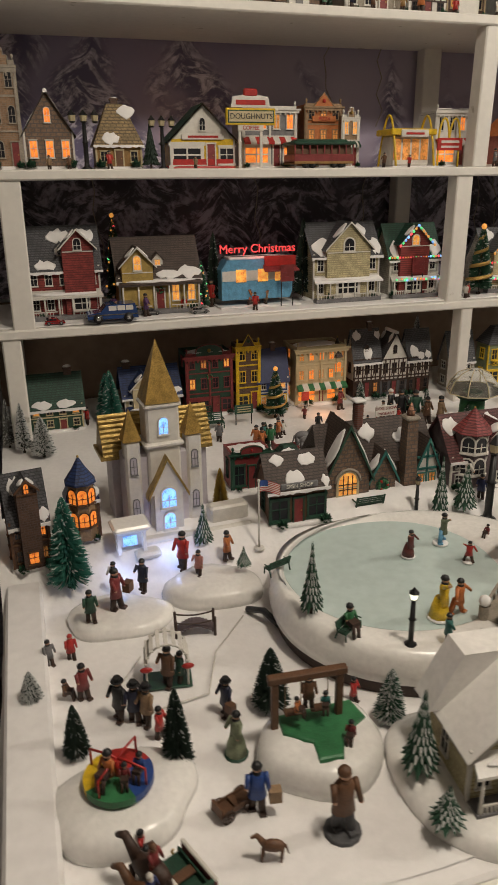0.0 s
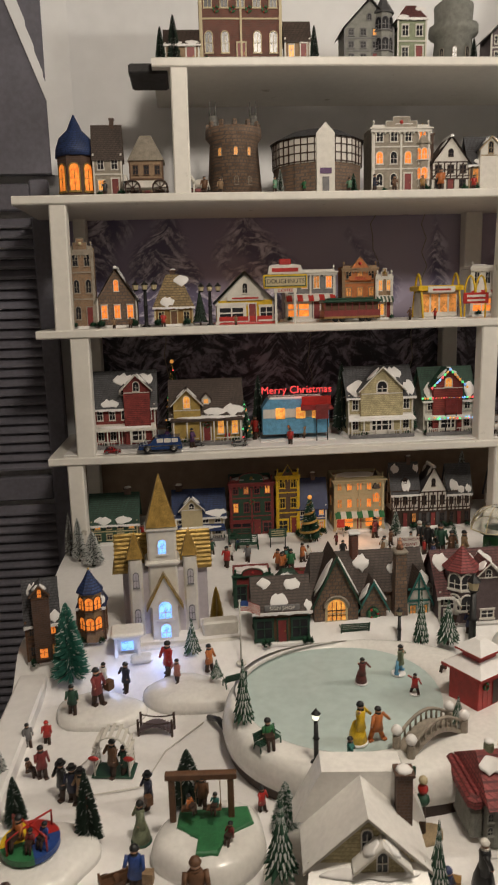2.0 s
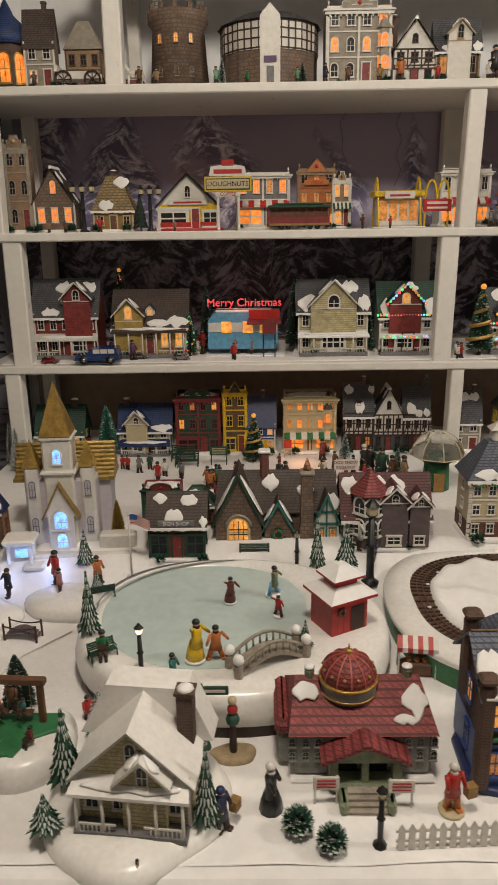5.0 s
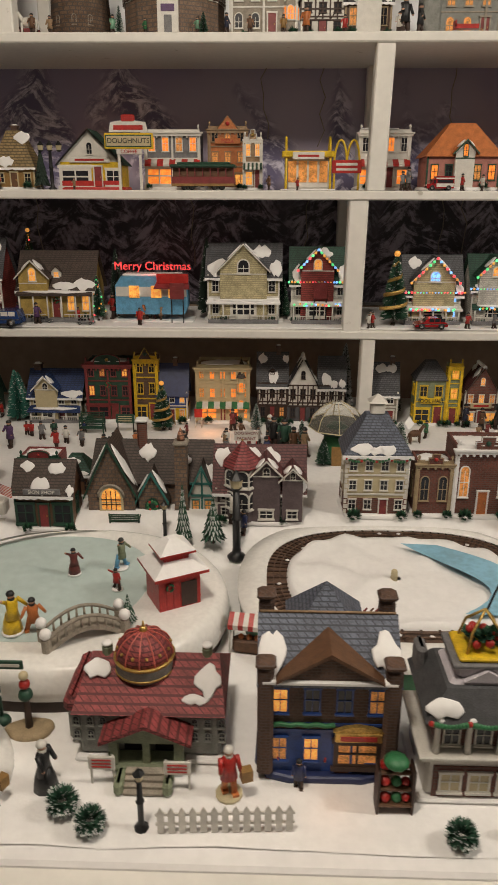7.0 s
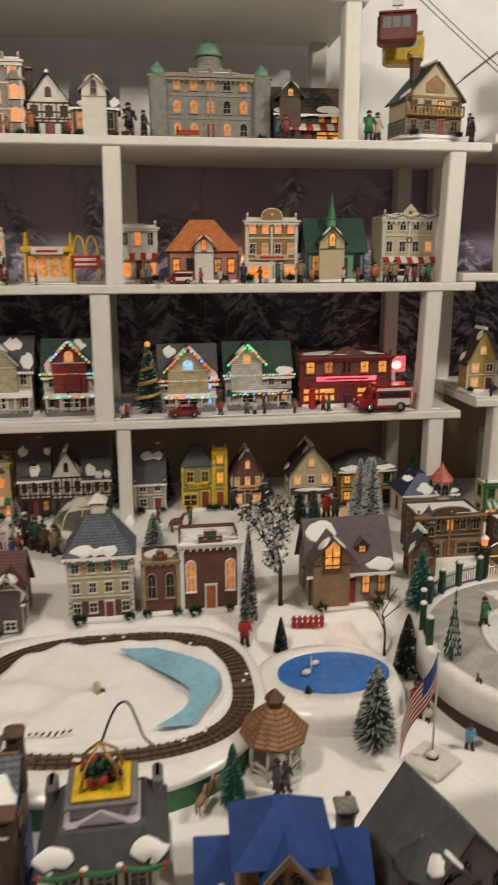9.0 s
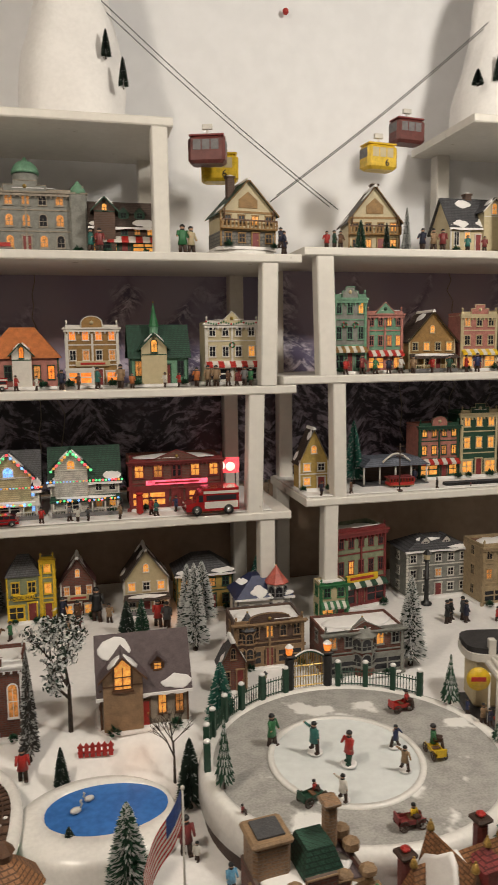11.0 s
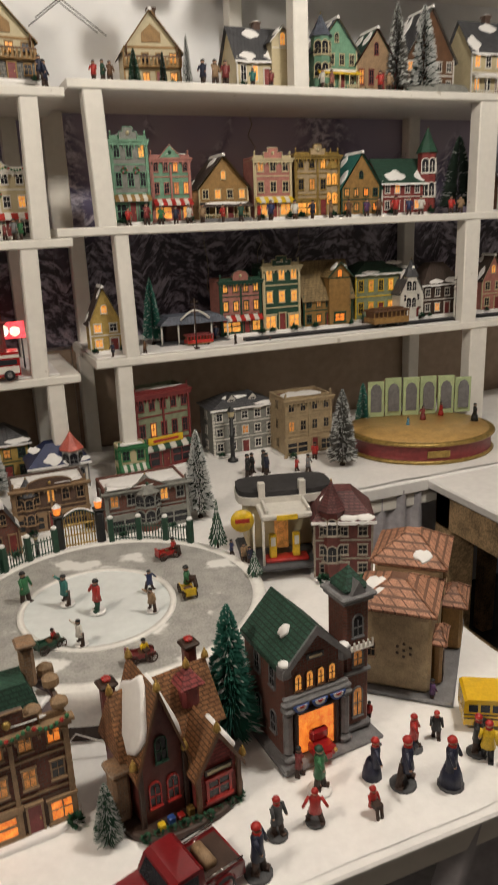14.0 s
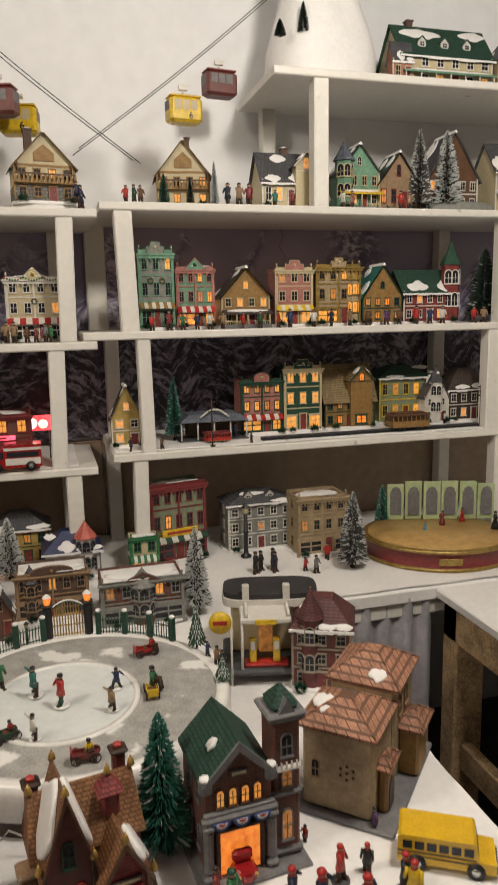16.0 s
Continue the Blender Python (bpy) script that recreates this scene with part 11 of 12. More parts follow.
figure(0.485, 1.570, S3, 0.0428, coat='mint')
figure(1.089, 1.570, S3, 0.0462, coat='white')
figure(1.132, 1.570, S3, 0.0613, coat='black')
figure(1.426, 1.570, S3, 0.0588, coat='teal')
figure(1.446, 1.570, S3, 0.0588, coat='dark_red')
figure(1.636, 1.570, S3, 0.0731, coat='green')
figure(1.656, 1.570, S3, 0.0689, coat='cream')
figure(1.882, 1.570, S3, 0.0638, coat='navy_coat')
wagon(1.230, 1.57, S3, 0.055, 0, 'red', 'small red sleigh before the palace', True)
mound(1.798, 1.65, S3, (0.085, 0.06), 0.022, label='white snow mound under the cable car chalet')
chalet = house(1.797, 1.653, 1.022, 0.150, 0.105, 0.167, kind='front', eave=0.55, wall='cream', roof='green_shingle', trim='ochre', floors=2, cols=3, lit=0.1, snow=0.2, lower='grey_rubble', chimney=0.3, rot=8.0, label='cream alpine chalet with green roof on a stone base', base='snow')
chalet_bits(chalet, 0.150, 0.105, 0.167, 0.54)
chalet = house(2.152, 1.690, R3, 0.142, 0.108, 0.172, kind='front', eave=0.52, wall='cream', roof='brown_shingle', trim='ochre', floors=2, cols=3, lit=0.1, snow=0.3, chimney=0.6, rot=-6.0, label='cream cable car chalet with brown roof and balcony')
chalet_bits(chalet, 0.142, 0.108, 0.172, 0.54)
house(2.432, 1.678, R3, 0.166, 0.130, 0.156, wall='cream', roof='slate', kind='side', eave=0.5, floors=1, cols=4, lit=0.7, cross=(0.75, 0.35, 0.95, ''), chimney=0.5, snow=1.0, label='cream cottage with snow-covered dark roof and chimney')
house(2.626, 1.653, R3, 0.124, 0.087, 0.176, wall='mint', roof='blue_slate', kind='front', eave=0.6, floors=2, cols=3, lit=0.2, tower=(0.15, 0.4, 1.05, 'blue_slate'), porch='yellow', snow=0.1, label='pale green and yellow painted lady house')
house(2.744, 1.654, R3, 0.126, 0.088, 0.160, wall='tan', roof='green_shingle', kind='front', eave=0.5, floors=1, cols=3, lit=0.8, light='glow_orange', snow=0.1, trim='dark_red', label='tan cottage with green roof glowing inside')
house(3.149, 1.680, R3, 0.199, 0.139, 0.209, wall='cream', roof='slate', kind='side', eave=0.6, floors=2, cols=5, lit=0.5, porch='white', chimney=0.5, snow=0.9, label='cream mansion with a white portico')
house(2.913, 1.668, R3, 0.167, 0.117, 0.219, wall='brown', roof='slate', kind='steep', eave=0.45, floors=2, cols=2, lit=0.2, snow=0.9, label='dark house behind snowy trees')
mound(2.946, 1.62, R3, (0.10, 0.05), 0.03, 'snow_rock', 'grey_stone', 'dark rock ledge with snow and a winding lane', 'rock')
brush_tree(2.891, 1.615, R3, 0.098, 0.222, kind='snowy')
brush_tree(2.804, 1.611, R3, 0.075, 0.222, kind='grey')
brush_tree(2.219, 1.604, R3, 0.026, 0.114, kind='snowy')
brush_tree(2.086, 1.585, R3, 0.032, 0.076, kind='green')
brush_tree(2.150, 1.573, R3, 0.020, 0.069, kind='dark')
figure(1.989, 1.565, R3, 0.0462, coat='red')
figure(2.009, 1.565, R3, 0.0487, coat='dark_green')
figure(2.025, 1.565, R3, 0.0470, coat='brown')
figure(2.244, 1.565, R3, 0.0596, coat='navy_coat')
figure(2.274, 1.565, R3, 0.0605, coat='tan')
figure(2.300, 1.565, R3, 0.0596, coat='dark_red')
figure(1.873, 1.565, R3, 0.0521, coat='navy_coat')
# top shelves, mountains and the cable cars
house(0.416, 1.671, S4, 0.204, 0.143, 0.203, wall='brick', roof='brown', kind='flat', trim='cream', floors=2, cols=4, lit=0.1, arch=True, snow=0.2, wreaths=4, label='large brick hall with cream bands and wreaths')
house(0.549, 1.622, S4, 0.062, 0.043, 0.105, wall='tan', roof='brown_shingle', kind='side', cols=1, floors=1, lit=0.4, snow=0, label='low tan wing beside the brick hall')
house(0.723, 1.644, S4, 0.126, 0.088, 0.150, wall='grey_stone', roof='dark_grey', kind='front', eave=0.6, floors=3, cols=3, lit=0.05, tower=(0.8, 0.35, 1.1, 'dark_grey'), snow=0.1, trim='grey', label='grey-green haunted mansion with turret')
house(0.827, 1.626, S4, 0.073, 0.051, 0.139, wall='sage', roof='maroon_shingle', kind='hip', eave=0.75, floors=2, cols=2, lit=0.1, snow=0.1, label='narrow sage tower house with maroon roof')
house(1.081, 1.642, S4, 0.120, 0.084, 0.129, wall='plum_grey', roof='slate', kind='front', eave=0.6, floors=2, cols=3, lit=0.1, snow=0.3, label='dark plum house with gabled front')
house(0.276, 1.629, S4, 0.083, 0.058, 0.089, wall='tan', roof='brown_shingle', kind='side', cols=1, floors=1, lit=0.2, snow=0.1, label='small tan annex with brown roof')
rt = thing('observatory_tower', 'round grey stone tower with ringed galleries', 'model house', 0.948, 1.660, 1.300)
part('wall', Shape().lathe(0, 0, [(0.053, 0), (0.045, 0.075), (0.060, 0.084), (0.060, 0.103), (0.045, 0.105), (0.048, 0.150), (0.001, 0.187)], 16), 'grey_stone', rt)
for a_ in (-50, -15, 20, 55):
    w_ = part('window', window_mesh(0.009, 0.02, True), 'stone', rt, m=pose(0.052 * math.sin(radians(a_)), -0.052 * math.cos(radians(a_)), 0.02, 0, 0, a_))
    part('pane', pane_shape(0.009, 0.02, True), 'dark_glass', w_)
brush_tree(0.225, 1.604, S4, 0.029, 0.088, kind='dark')
brush_tree(0.256, 1.606, S4, 0.037, 0.114, kind='dark')
brush_tree(0.589, 1.604, S4, 0.027, 0.091, kind='dark')
brush_tree(0.980, 1.603, S4, 0.021, 0.063, kind='dark')
house(2.895, 1.700, R4, 0.296, 0.160, 0.183, wall='cream', roof='green_shingle', kind='side', eave=0.5, floors=1, cols=6, lit=0.3, dormers=3, chimney=0.2, snow=0.3, porch='mint', label='long cream house with green gables and porch')
house(3.110, 1.663, R4, 0.124, 0.087, 0.166, wall='sandstone', roof='slate', kind='front', eave=0.6, floors=2, cols=3, lit=0.1, snow=0.3, arch=True, label='tan stone villa with arched doors')
house(2.755, 1.642, R4, 0.062, 0.043, 0.119, wall='pink', roof='slate', kind='side', floors=1, cols=2, lit=0.1, snow=0.3, label='small pink house with snowy roof')
mountain(1.40, 1.68, S4, 0.125, 0.10, 0.50, 3)
mountain(2.53, 1.68, R4, 0.145, 0.11, 0.46, 8)
brush_tree(1.477, 1.600, 1.435, 0.025, 0.065, 'dark', label='tiny dark fir stuck on the snow mountain')
brush_tree(1.512, 1.580, 1.366, 0.025, 0.070, 'dark', label='tiny dark fir stuck on the snow mountain')
brush_tree(2.454, 1.580, 1.440, 0.033, 0.079, 'dark', label='tiny dark fir stuck on the snow mountain')
brush_tree(2.389, 1.570, 1.428, 0.032, 0.042, 'dark', label='tiny dark fir stuck on the snow mountain')
cable((1.457, 1.65, 1.577), (2.02, 1.63, 1.135))
cable((1.470, 1.64, 1.577), (2.035, 1.61, 1.125))
cable((2.496, 1.65, 1.640), (1.875, 1.67, 1.150))
cable((2.500, 1.64, 1.650), (1.89, 1.66, 1.165))
tagged(part('pin', Shape().ball(1.981, 1.88, 1.70, 0.009, n=8, k=5), 'red'), 'red push pin holding the white sheet', 'pin')
gondola(1.709, 1.620, 1.220, 0.088, -18, 'maroon', '')
gondola(1.753, 1.700, 1.198, 0.092, -10, 'yellow', '6')
gondola(2.153, 1.637, 1.229, 0.086, 8, 'yellow', '6')
gondola(2.265, 1.710, 1.318, 0.086, 8, 'maroon', '')
# trees on the table
brush_tree(0.023, 0.995, 0.077, 0.072, 0.155, kind='teal')
brush_tree(-0.033, 1.508, 0.124, 0.038, 0.112, kind='snowy')
brush_tree(0.006, 1.470, 0.124, 0.056, 0.089, kind='snowy')
brush_tree(-0.063, 1.553, 0.124, 0.029, 0.112, kind='grey')
brush_tree(0.165, 1.666, 0.124, 0.060, 0.121, kind='teal')
brush_tree(-0.041, 0.732, 0.066, 0.038, 0.063, kind='snowy')
brush_tree(0.295, 1.100, 0.124, 0.031, 0.079, kind='gold')
brush_tree(0.363, 0.590, 0.066, 0.042, 0.074, kind='frosted')
brush_tree(1.423, 0.740, 0.066, 0.067, 0.134, kind='frosted')
brush_tree(1.332, 0.988, 0.075, 0.028, 0.074, kind='dark')
brush_tree(1.530, 0.903, 0.066, 0.049, 0.117, kind='dark')
brush_tree(1.207, 0.650, 0.066, 0.037, 0.096, kind='teal')
brush_tree(1.608, 1.049, 0.106, 0.062, 0.128, kind='teal')
brush_tree(1.346, 0.831, 0.066, 0.029, 0.050, kind='dark')
brush_tree(1.282, 1.034, 0.104, 0.035, 0.195, kind='grey')
brush_tree(1.658, 1.538, 0.115, 0.080, 0.157, kind='snowy')
brush_tree(1.844, 1.728, 0.103, 0.060, 0.115, kind='teal')
brush_tree(1.882, 0.570, 0.066, 0.084, 0.196, kind='teal')
brush_tree(1.699, 0.471, 0.066, 0.036, 0.079, kind='frosted')
brush_tree(1.610, 1.457, 0.117, 0.058, 0.176, kind='snowy')
brush_tree(2.065, 1.231, 0.094, 0.073, 0.202, kind='snowy')
brush_tree(2.513, 1.390, 0.094, 0.086, 0.205, kind='grey')
brush_tree(2.698, 1.593, 0.094, 0.060, 0.162, kind='teal')
brush_tree(1.098, 0.424, 0.066, 0.028, 0.053, kind='green')
lit_tree(0.559, 1.562, 0.124, 0.057, 0.122, gold=True)
brush_tree(1.025, 1.718, 0.124, 0.055, 0.194, kind='snowy')
brush_tree(1.120, 1.387, 0.124, 0.050, 0.085, kind='frosted')
brush_tree(0.171, 1.625, 0.124, 0.059, 0.137, kind='teal')
brush_tree(0.996, 1.639, 0.124, 0.032, 0.056, kind='frosted')
tier_tree(0.321, 0.737, 0.130, 0.032, 0.105)
tier_tree(0.676, 1.000, 0.100, 0.030, 0.112)
tier_tree(0.729, 1.002, 0.100, 0.044, 0.089)
tier_tree(0.245, 1.026, 0.100, 0.034, 0.072)
tier_tree(0.287, 0.934, 0.100, 0.025, 0.035)
tier_tree(0.635, 0.703, 0.130, 0.024, 0.044)
tier_tree(2.011, 0.964, 0.145, 0.036, 0.091)
tier_tree(2.028, 0.832, 0.145, 0.030, 0.046)
tier_tree(1.569, 0.819, 0.145, 0.029, 0.116)
tier_tree(0.345, 0.492, 0.085, 0.042, 0.103)
tier_tree(0.338, 0.427, 0.085, 0.038, 0.046)
tier_tree(0.512, 0.436, 0.078, 0.032, 0.111)
brush_tree(0.004, 0.646, 0.066, 0.033, 0.072, 'dark', label='dark twiggy pine with sparse snow')
brush_tree(0.108, 0.595, 0.066, 0.039, 0.108, 'dark', label='dark twiggy pine with sparse snow')
brush_tree(0.236, 0.655, 0.066, 0.050, 0.087, 'dark', label='dark twiggy pine with sparse snow')
bare_tree(1.348, 1.079, 0.124, 0.132, 0.222, 5, 'needle_dark', 26)
bare_tree(1.514, 0.969, 0.069, 0.051, 0.129, 3)
bush(0.611, 0.441, 0.066, 0.019)
bush(0.646, 0.418, 0.066, 0.018)
bush(1.027, 0.413, 0.066, 0.018, 'dark green holly bush in a snowy base', 'needle_green', 0.3)
dome_tent(0.975, 1.360, 0.124, 0.062, 0.135)
# playground corner and small scenes
mound(0.045, 0.560, 0.066, (0.078, 0.062), 0.026, label='glazed snow mound under the roundabout', seed=2)
roundabout(0.042, 0.568, 0.090, 0.036)
mound(0.265, 0.565, 0.066, (0.078, 0.060), 0.034, label='glazed snow mound with a grassy path', seed=6)
swing_set(0.255, 0.585, 0.096, 0.075, 0.062, -4)
tagged(part('grass_path', Shape().plate([(0.225, 0.60), (0.315, 0.60), (0.32, 0.57), (0.285, 0.548), (0.272, 0.520), (0.245, 0.522), (0.248, 0.548), (0.222, 0.572)], 0.08, 0.1035, inset=0.004), 'green'), 'green grassy path on the snow mound', 'path')
mound(0.085, 0.90, 0.066, (0.075, 0.055), 0.018, seed=9)
mound(0.235, 0.93, 0.066, (0.075, 0.055), 0.026, seed=11)
trellis_arch(0.126, 0.744, 0.066, 0.052, 0.066, 0.03, -8)
wood_bridge(0.184, 0.835, 0.066, 0.055, -8)
mound(0.058, 0.442, 0.066, (0.042, 0.036), 0.008, label='glazed snow base under the sleigh team', seed=12)
team_sleigh = wagon(0.083, 0.452, 0.069, 0.062, 112, 'dark_green', 'green sleigh with a red and white side blanket', True)
for sy_ in (-1, 1):
    part('blanket', Shape().slab(-0.031, 0.024, sy_ * 0.0155 - 0.0015, sy_ * 0.0155 + 0.0015, 0.012, 0.025, 0, b=0.001).slab(-0.031, 0.024, sy_ * 0.0155 - 0.0022, sy_ * 0.0155 + 0.0022, 0.025, 0.028, 1, b=0.001).slab(-0.031, 0.024, sy_ * 0.0155 - 0.0022, sy_ * 0.0155 + 0.0022, 0.009, 0.012, 1, b=0.001), ['dark_red', 'white'], team_sleigh, 'red blanket edged in white')
horse(0.047, 0.431, 0.068, 0.054, 133, 'brown')
horse(0.055, 0.453, 0.068, 0.060, 128, 'dark_brown')
figure(0.051, 0.427, 0.094, 0.036, rot=43, coat='dark_blue', legs='dark_blue', hat='white', label='seated rider figurine in blue with a white fur collar')
figure(0.058, 0.449, 0.097, 0.040, rot=38, coat='dark_red', legs='dark_red', hat='brown', label='seated rider figurine in dark red on a horse')
horse(0.171, 0.457, 0.066, 0.032, 160, 'brown')
wagon(0.152, 0.523, 0.066, 0.045, 20, 'brown', 'little wooden cart with firewood')
figure(0.200, 0.985, 0.085, 0.0710, coat='red')
figure(0.217, 0.947, 0.090, 0.0480, coat='pink')
figure(0.275, 0.989, 0.085, 0.0570, coat='orange')
figure(0.083, 0.901, 0.085, 0.0720, coat='dark_red', carry='brown')
figure(0.087, 0.961, 0.085, 0.0480, coat='white', hat='black', label='small snowman figurine with a black hat')
figure(0.044, 0.881, 0.085, 0.0540, coat='dark_green')
figure(0.128, 0.939, 0.085, 0.0580, coat='navy_coat')
figure(-0.018, 0.823, 0.066, 0.0430, coat='grey')
figure(0.011, 0.828, 0.066, 0.0420, coat='red', label='santa figurine in a red suit with white trim', hat='red')
figure(-0.002, 0.749, 0.066, 0.0410, coat='brown', pose_='sit')
figure(0.020, 0.742, 0.066, 0.0560, coat='dark_red')
figure(0.058, 0.693, 0.066, 0.0620, coat='black', brim=True)
figure(0.075, 0.683, 0.066, 0.0600, coat='navy_coat', brim=True)
figure(0.088, 0.674, 0.066, 0.0600, coat='tan', brim=True)
figure(0.098, 0.647, 0.066, 0.0470, coat='red')
figure(0.125, 0.735, 0.066, 0.0630, coat='brown')
figure(0.141, 0.735, 0.066, 0.0510, coat='dark_green')
figure(0.181, 0.660, 0.066, 0.0560, coat='navy_coat', brim=True, carry='brown')
figure(0.175, 0.595, 0.066, 0.0630, coat='sage', skirt=True, foot='dark_green')
figure(0.174, 0.516, 0.066, 0.0650, coat='blue', carry='tan')
figure(0.246, 0.465, 0.066, 0.0860, coat='brown', foot='dark_grey', legs='dark_grey', hat='brown')
figure(0.032, 0.560, 0.105, 0.0560, coat='orange', pose_='sit')
figure(0.047, 0.552, 0.105, 0.0380, coat='dark_red', pose_='sit')
figure(0.063, 0.558, 0.105, 0.0420, coat='blue', pose_='sit')
figure(0.256, 0.583, 0.120, 0.0460, coat='brown')
figure(0.272, 0.573, 0.120, 0.0350, coat='teal', pose_='sit')
figure(0.289, 0.542, 0.100, 0.0380, coat='dark_red', pose_='sit')
figure(0.239, 0.575, 0.120, 0.0340, coat='orange', pose_='sit')
figure(0.336, 0.633, 0.066, 0.0400, coat='red')
figure(0.523, 0.841, 0.126, 0.0490, coat='maroon', pose_='skate', foot='snow', skirt=True)
figure(0.592, 0.862, 0.126, 0.0570, coat='sage', pose_='skate', foot='snow', legs='sky_blue')
figure(0.600, 0.797, 0.126, 0.0390, coat='red', pose_='skate', foot='snow')
figure(0.480, 0.682, 0.126, 0.0690, coat='yellow', pose_='skate', foot='snow', legs='black', skirt=True)
figure(0.508, 0.686, 0.126, 0.0570, coat='orange', pose_='walk', legs='orange')
figure(0.456, 0.623, 0.132, 0.0460, coat='teal')
figure(0.351, 0.683, 0.132, 0.0580, coat='green', pose_='sit')
figure(0.668, 0.849, 0.132, 0.0310, coat='dark_red', pose_='sit')
figure(0.053, 0.501, 0.066, 0.0420, coat='red', pose_='sit')
figure(0.055, 0.482, 0.066, 0.0420, coat='dark_red', pose_='sit')
figure(0.527, 0.445, 0.066, 0.0620, coat='navy_coat', carry='ochre', hat='dark_blue')
figure(0.582, 0.475, 0.066, 0.0680, coat='black', skirt=True, hat='white')
figure(0.787, 0.472, 0.066, 0.0690, coat='red', foot='cream', legs='orange', hat='white', carry='ochre')
figure(0.864, 0.484, 0.066, 0.0410, coat='dark_blue', hat='black')
figure(0.844, 0.506, 0.070, 0.0370, coat='red')
figure(0.890, 0.506, 0.070, 0.0370, coat='red')
figure(0.782, 1.030, 0.105, 0.0510, coat='dark_blue')
figure(0.620, 1.437, 0.124, 0.0460, coat='black')
figure(0.459, 1.364, 0.124, 0.0510, coat='orange')
figure(0.481, 1.371, 0.124, 0.0550, coat='green')
figure(0.726, 1.443, 0.124, 0.0500, coat='white')
figure(0.828, 1.481, 0.124, 0.0730, coat='black', hat='white')
figure(0.861, 1.420, 0.124, 0.0840, coat='dark_green')
figure(0.882, 1.400, 0.124, 0.0700, coat='brown')
figure(0.228, 1.516, 0.124, 0.0370, coat='red')
figure(0.763, 1.052, 0.117, 0.0750, coat='white')
figure(0.779, 1.433, 0.124, 0.0390, coat='dark_red')
figure(0.443, 0.386, 0.066, 0.0240, coat='tan')
figure(0.906, 1.381, 0.124, 0.0760, coat='tan')
figure(0.516, 1.439, 0.124, 0.0310, coat='teal')
figure(1.725, 0.870, 0.149, 0.0560, coat='teal', pose_='skate', foot='snow')
figure(1.764, 0.825, 0.149, 0.0590, coat='red', legs='dark_green', foot='snow')
figure(1.852, 0.853, 0.149, 0.0410, coat='dark_blue', pose_='skate', foot='snow')
figure(1.841, 0.790, 0.149, 0.0430, coat='tan', pose_='skate', foot='snow')
figure(1.725, 0.744, 0.149, 0.0440, coat='white', pose_='skate', foot='snow')
figure(1.689, 0.768, 0.149, 0.0320, coat='red', pose_='sit')
figure(1.798, 0.676, 0.149, 0.0400, coat='yellow', pose_='sit')
figure(1.927, 0.967, 0.149, 0.0460, coat='red', pose_='sit')
figure(1.910, 0.835, 0.149, 0.0570, coat='green', pose_='sit')
figure(2.032, 0.890, 0.145, 0.0380, coat='tan')
figure(2.022, 0.924, 0.145, 0.0320, coat='dark_blue')
figure(2.039, 0.880, 0.145, 0.0330, coat='navy_coat')
figure(1.581, 0.755, 0.145, 0.0220, coat='dark_red', pose_='sit')
figure(2.279, 1.444, 0.094, 0.0600, coat='black')
figure(2.312, 1.443, 0.094, 0.0640, coat='dark_grey')
figure(2.389, 1.409, 0.094, 0.0400, coat='red')
figure(2.410, 1.385, 0.094, 0.0520, coat='grey')
figure(2.059, 1.717, 0.094, 0.0520, coat='navy_coat')
figure(1.521, 0.784, 0.066, 0.0310, coat='white', label='small spotted dog figurine')
figure(1.556, R2, 0.066, 0.0430, coat='sky_blue', label='pale blue peacock figurine')
wagon(1.684, 0.758, 0.146, 0.044, 20, 'dark_green', 'tiny antique motor carriage on the plaza')
wagon(1.794, 0.674, 0.146, 0.044, 0, 'dark_red', 'tiny antique motor carriage on the plaza')
wagon(1.917, 0.965, 0.146, 0.044, 10, 'red', 'tiny antique motor carriage on the plaza')
wagon(1.906, 0.821, 0.146, 0.044, 90, 'yellow', 'tiny antique motor carriage on the plaza')
figure(1.831, 0.367, 0.066, 0.0690, coat='navy_coat', foot='dark_grey', hat='red')
figure(1.869, 0.403, 0.066, 0.0550, coat='dark_grey', foot='dark_grey', hat='red')
figure(1.915, 0.402, 0.066, 0.0510, coat='red', foot='dark_grey', hat='red', pose_='walk')
figure(1.981, S1 + 0.0045, 0.066, 0.0480, coat='red', hat='red', pose_='sit')
figure(2.009, 0.435, 0.066, 0.0590, coat='navy_coat', hat='red', pose_='walk', skirt=True)
figure(2.035, 0.408, 0.066, 0.0730, coat='navy_coat', foot='dark_grey', hat='red', pose_='walk')
figure(2.081, 0.453, 0.066, 0.0550, coat='red', hat='red', foot='dark_grey')
figure(2.119, 0.458, 0.066, 0.0430, coat='black', hat='red')
figure(2.085, 0.384, 0.066, 0.0720, coat='navy_coat', foot='dark_grey', hat='red', skirt=True)
figure(2.148, 0.414, 0.066, 0.0600, coat='black', foot='dark_grey', hat='red')
figure(2.152, 0.400, 0.066, 0.0590, coat='yellow', legs='black', hat='red')
figure(2.160, 0.383, 0.066, 0.0290, coat='white', foot='snow', label='white spotted dog figurine on a snow base')
figure(1.930, 0.473, 0.066, 0.0450, coat='dark_red')
figure(1.942, 0.442, 0.066, 0.0660, coat='green', foot='snow', hat='dark_green')
figure(2.063, 0.529, 0.066, 0.0270, coat='red')
figure(2.160, 0.522, 0.066, 0.0370, coat='purple')
figure(1.508, 0.801, 0.066, 0.0630, coat='dark_red')
figure(1.348, 0.615, 0.066, 0.0500, coat='red', pose_='sit', foot='tan')
figure(1.271, 1.007, 0.090, 0.0590, coat='red', label='santa figurine beside a tree')
figure(1.666, 0.913, 0.145, 0.0580, coat='green')
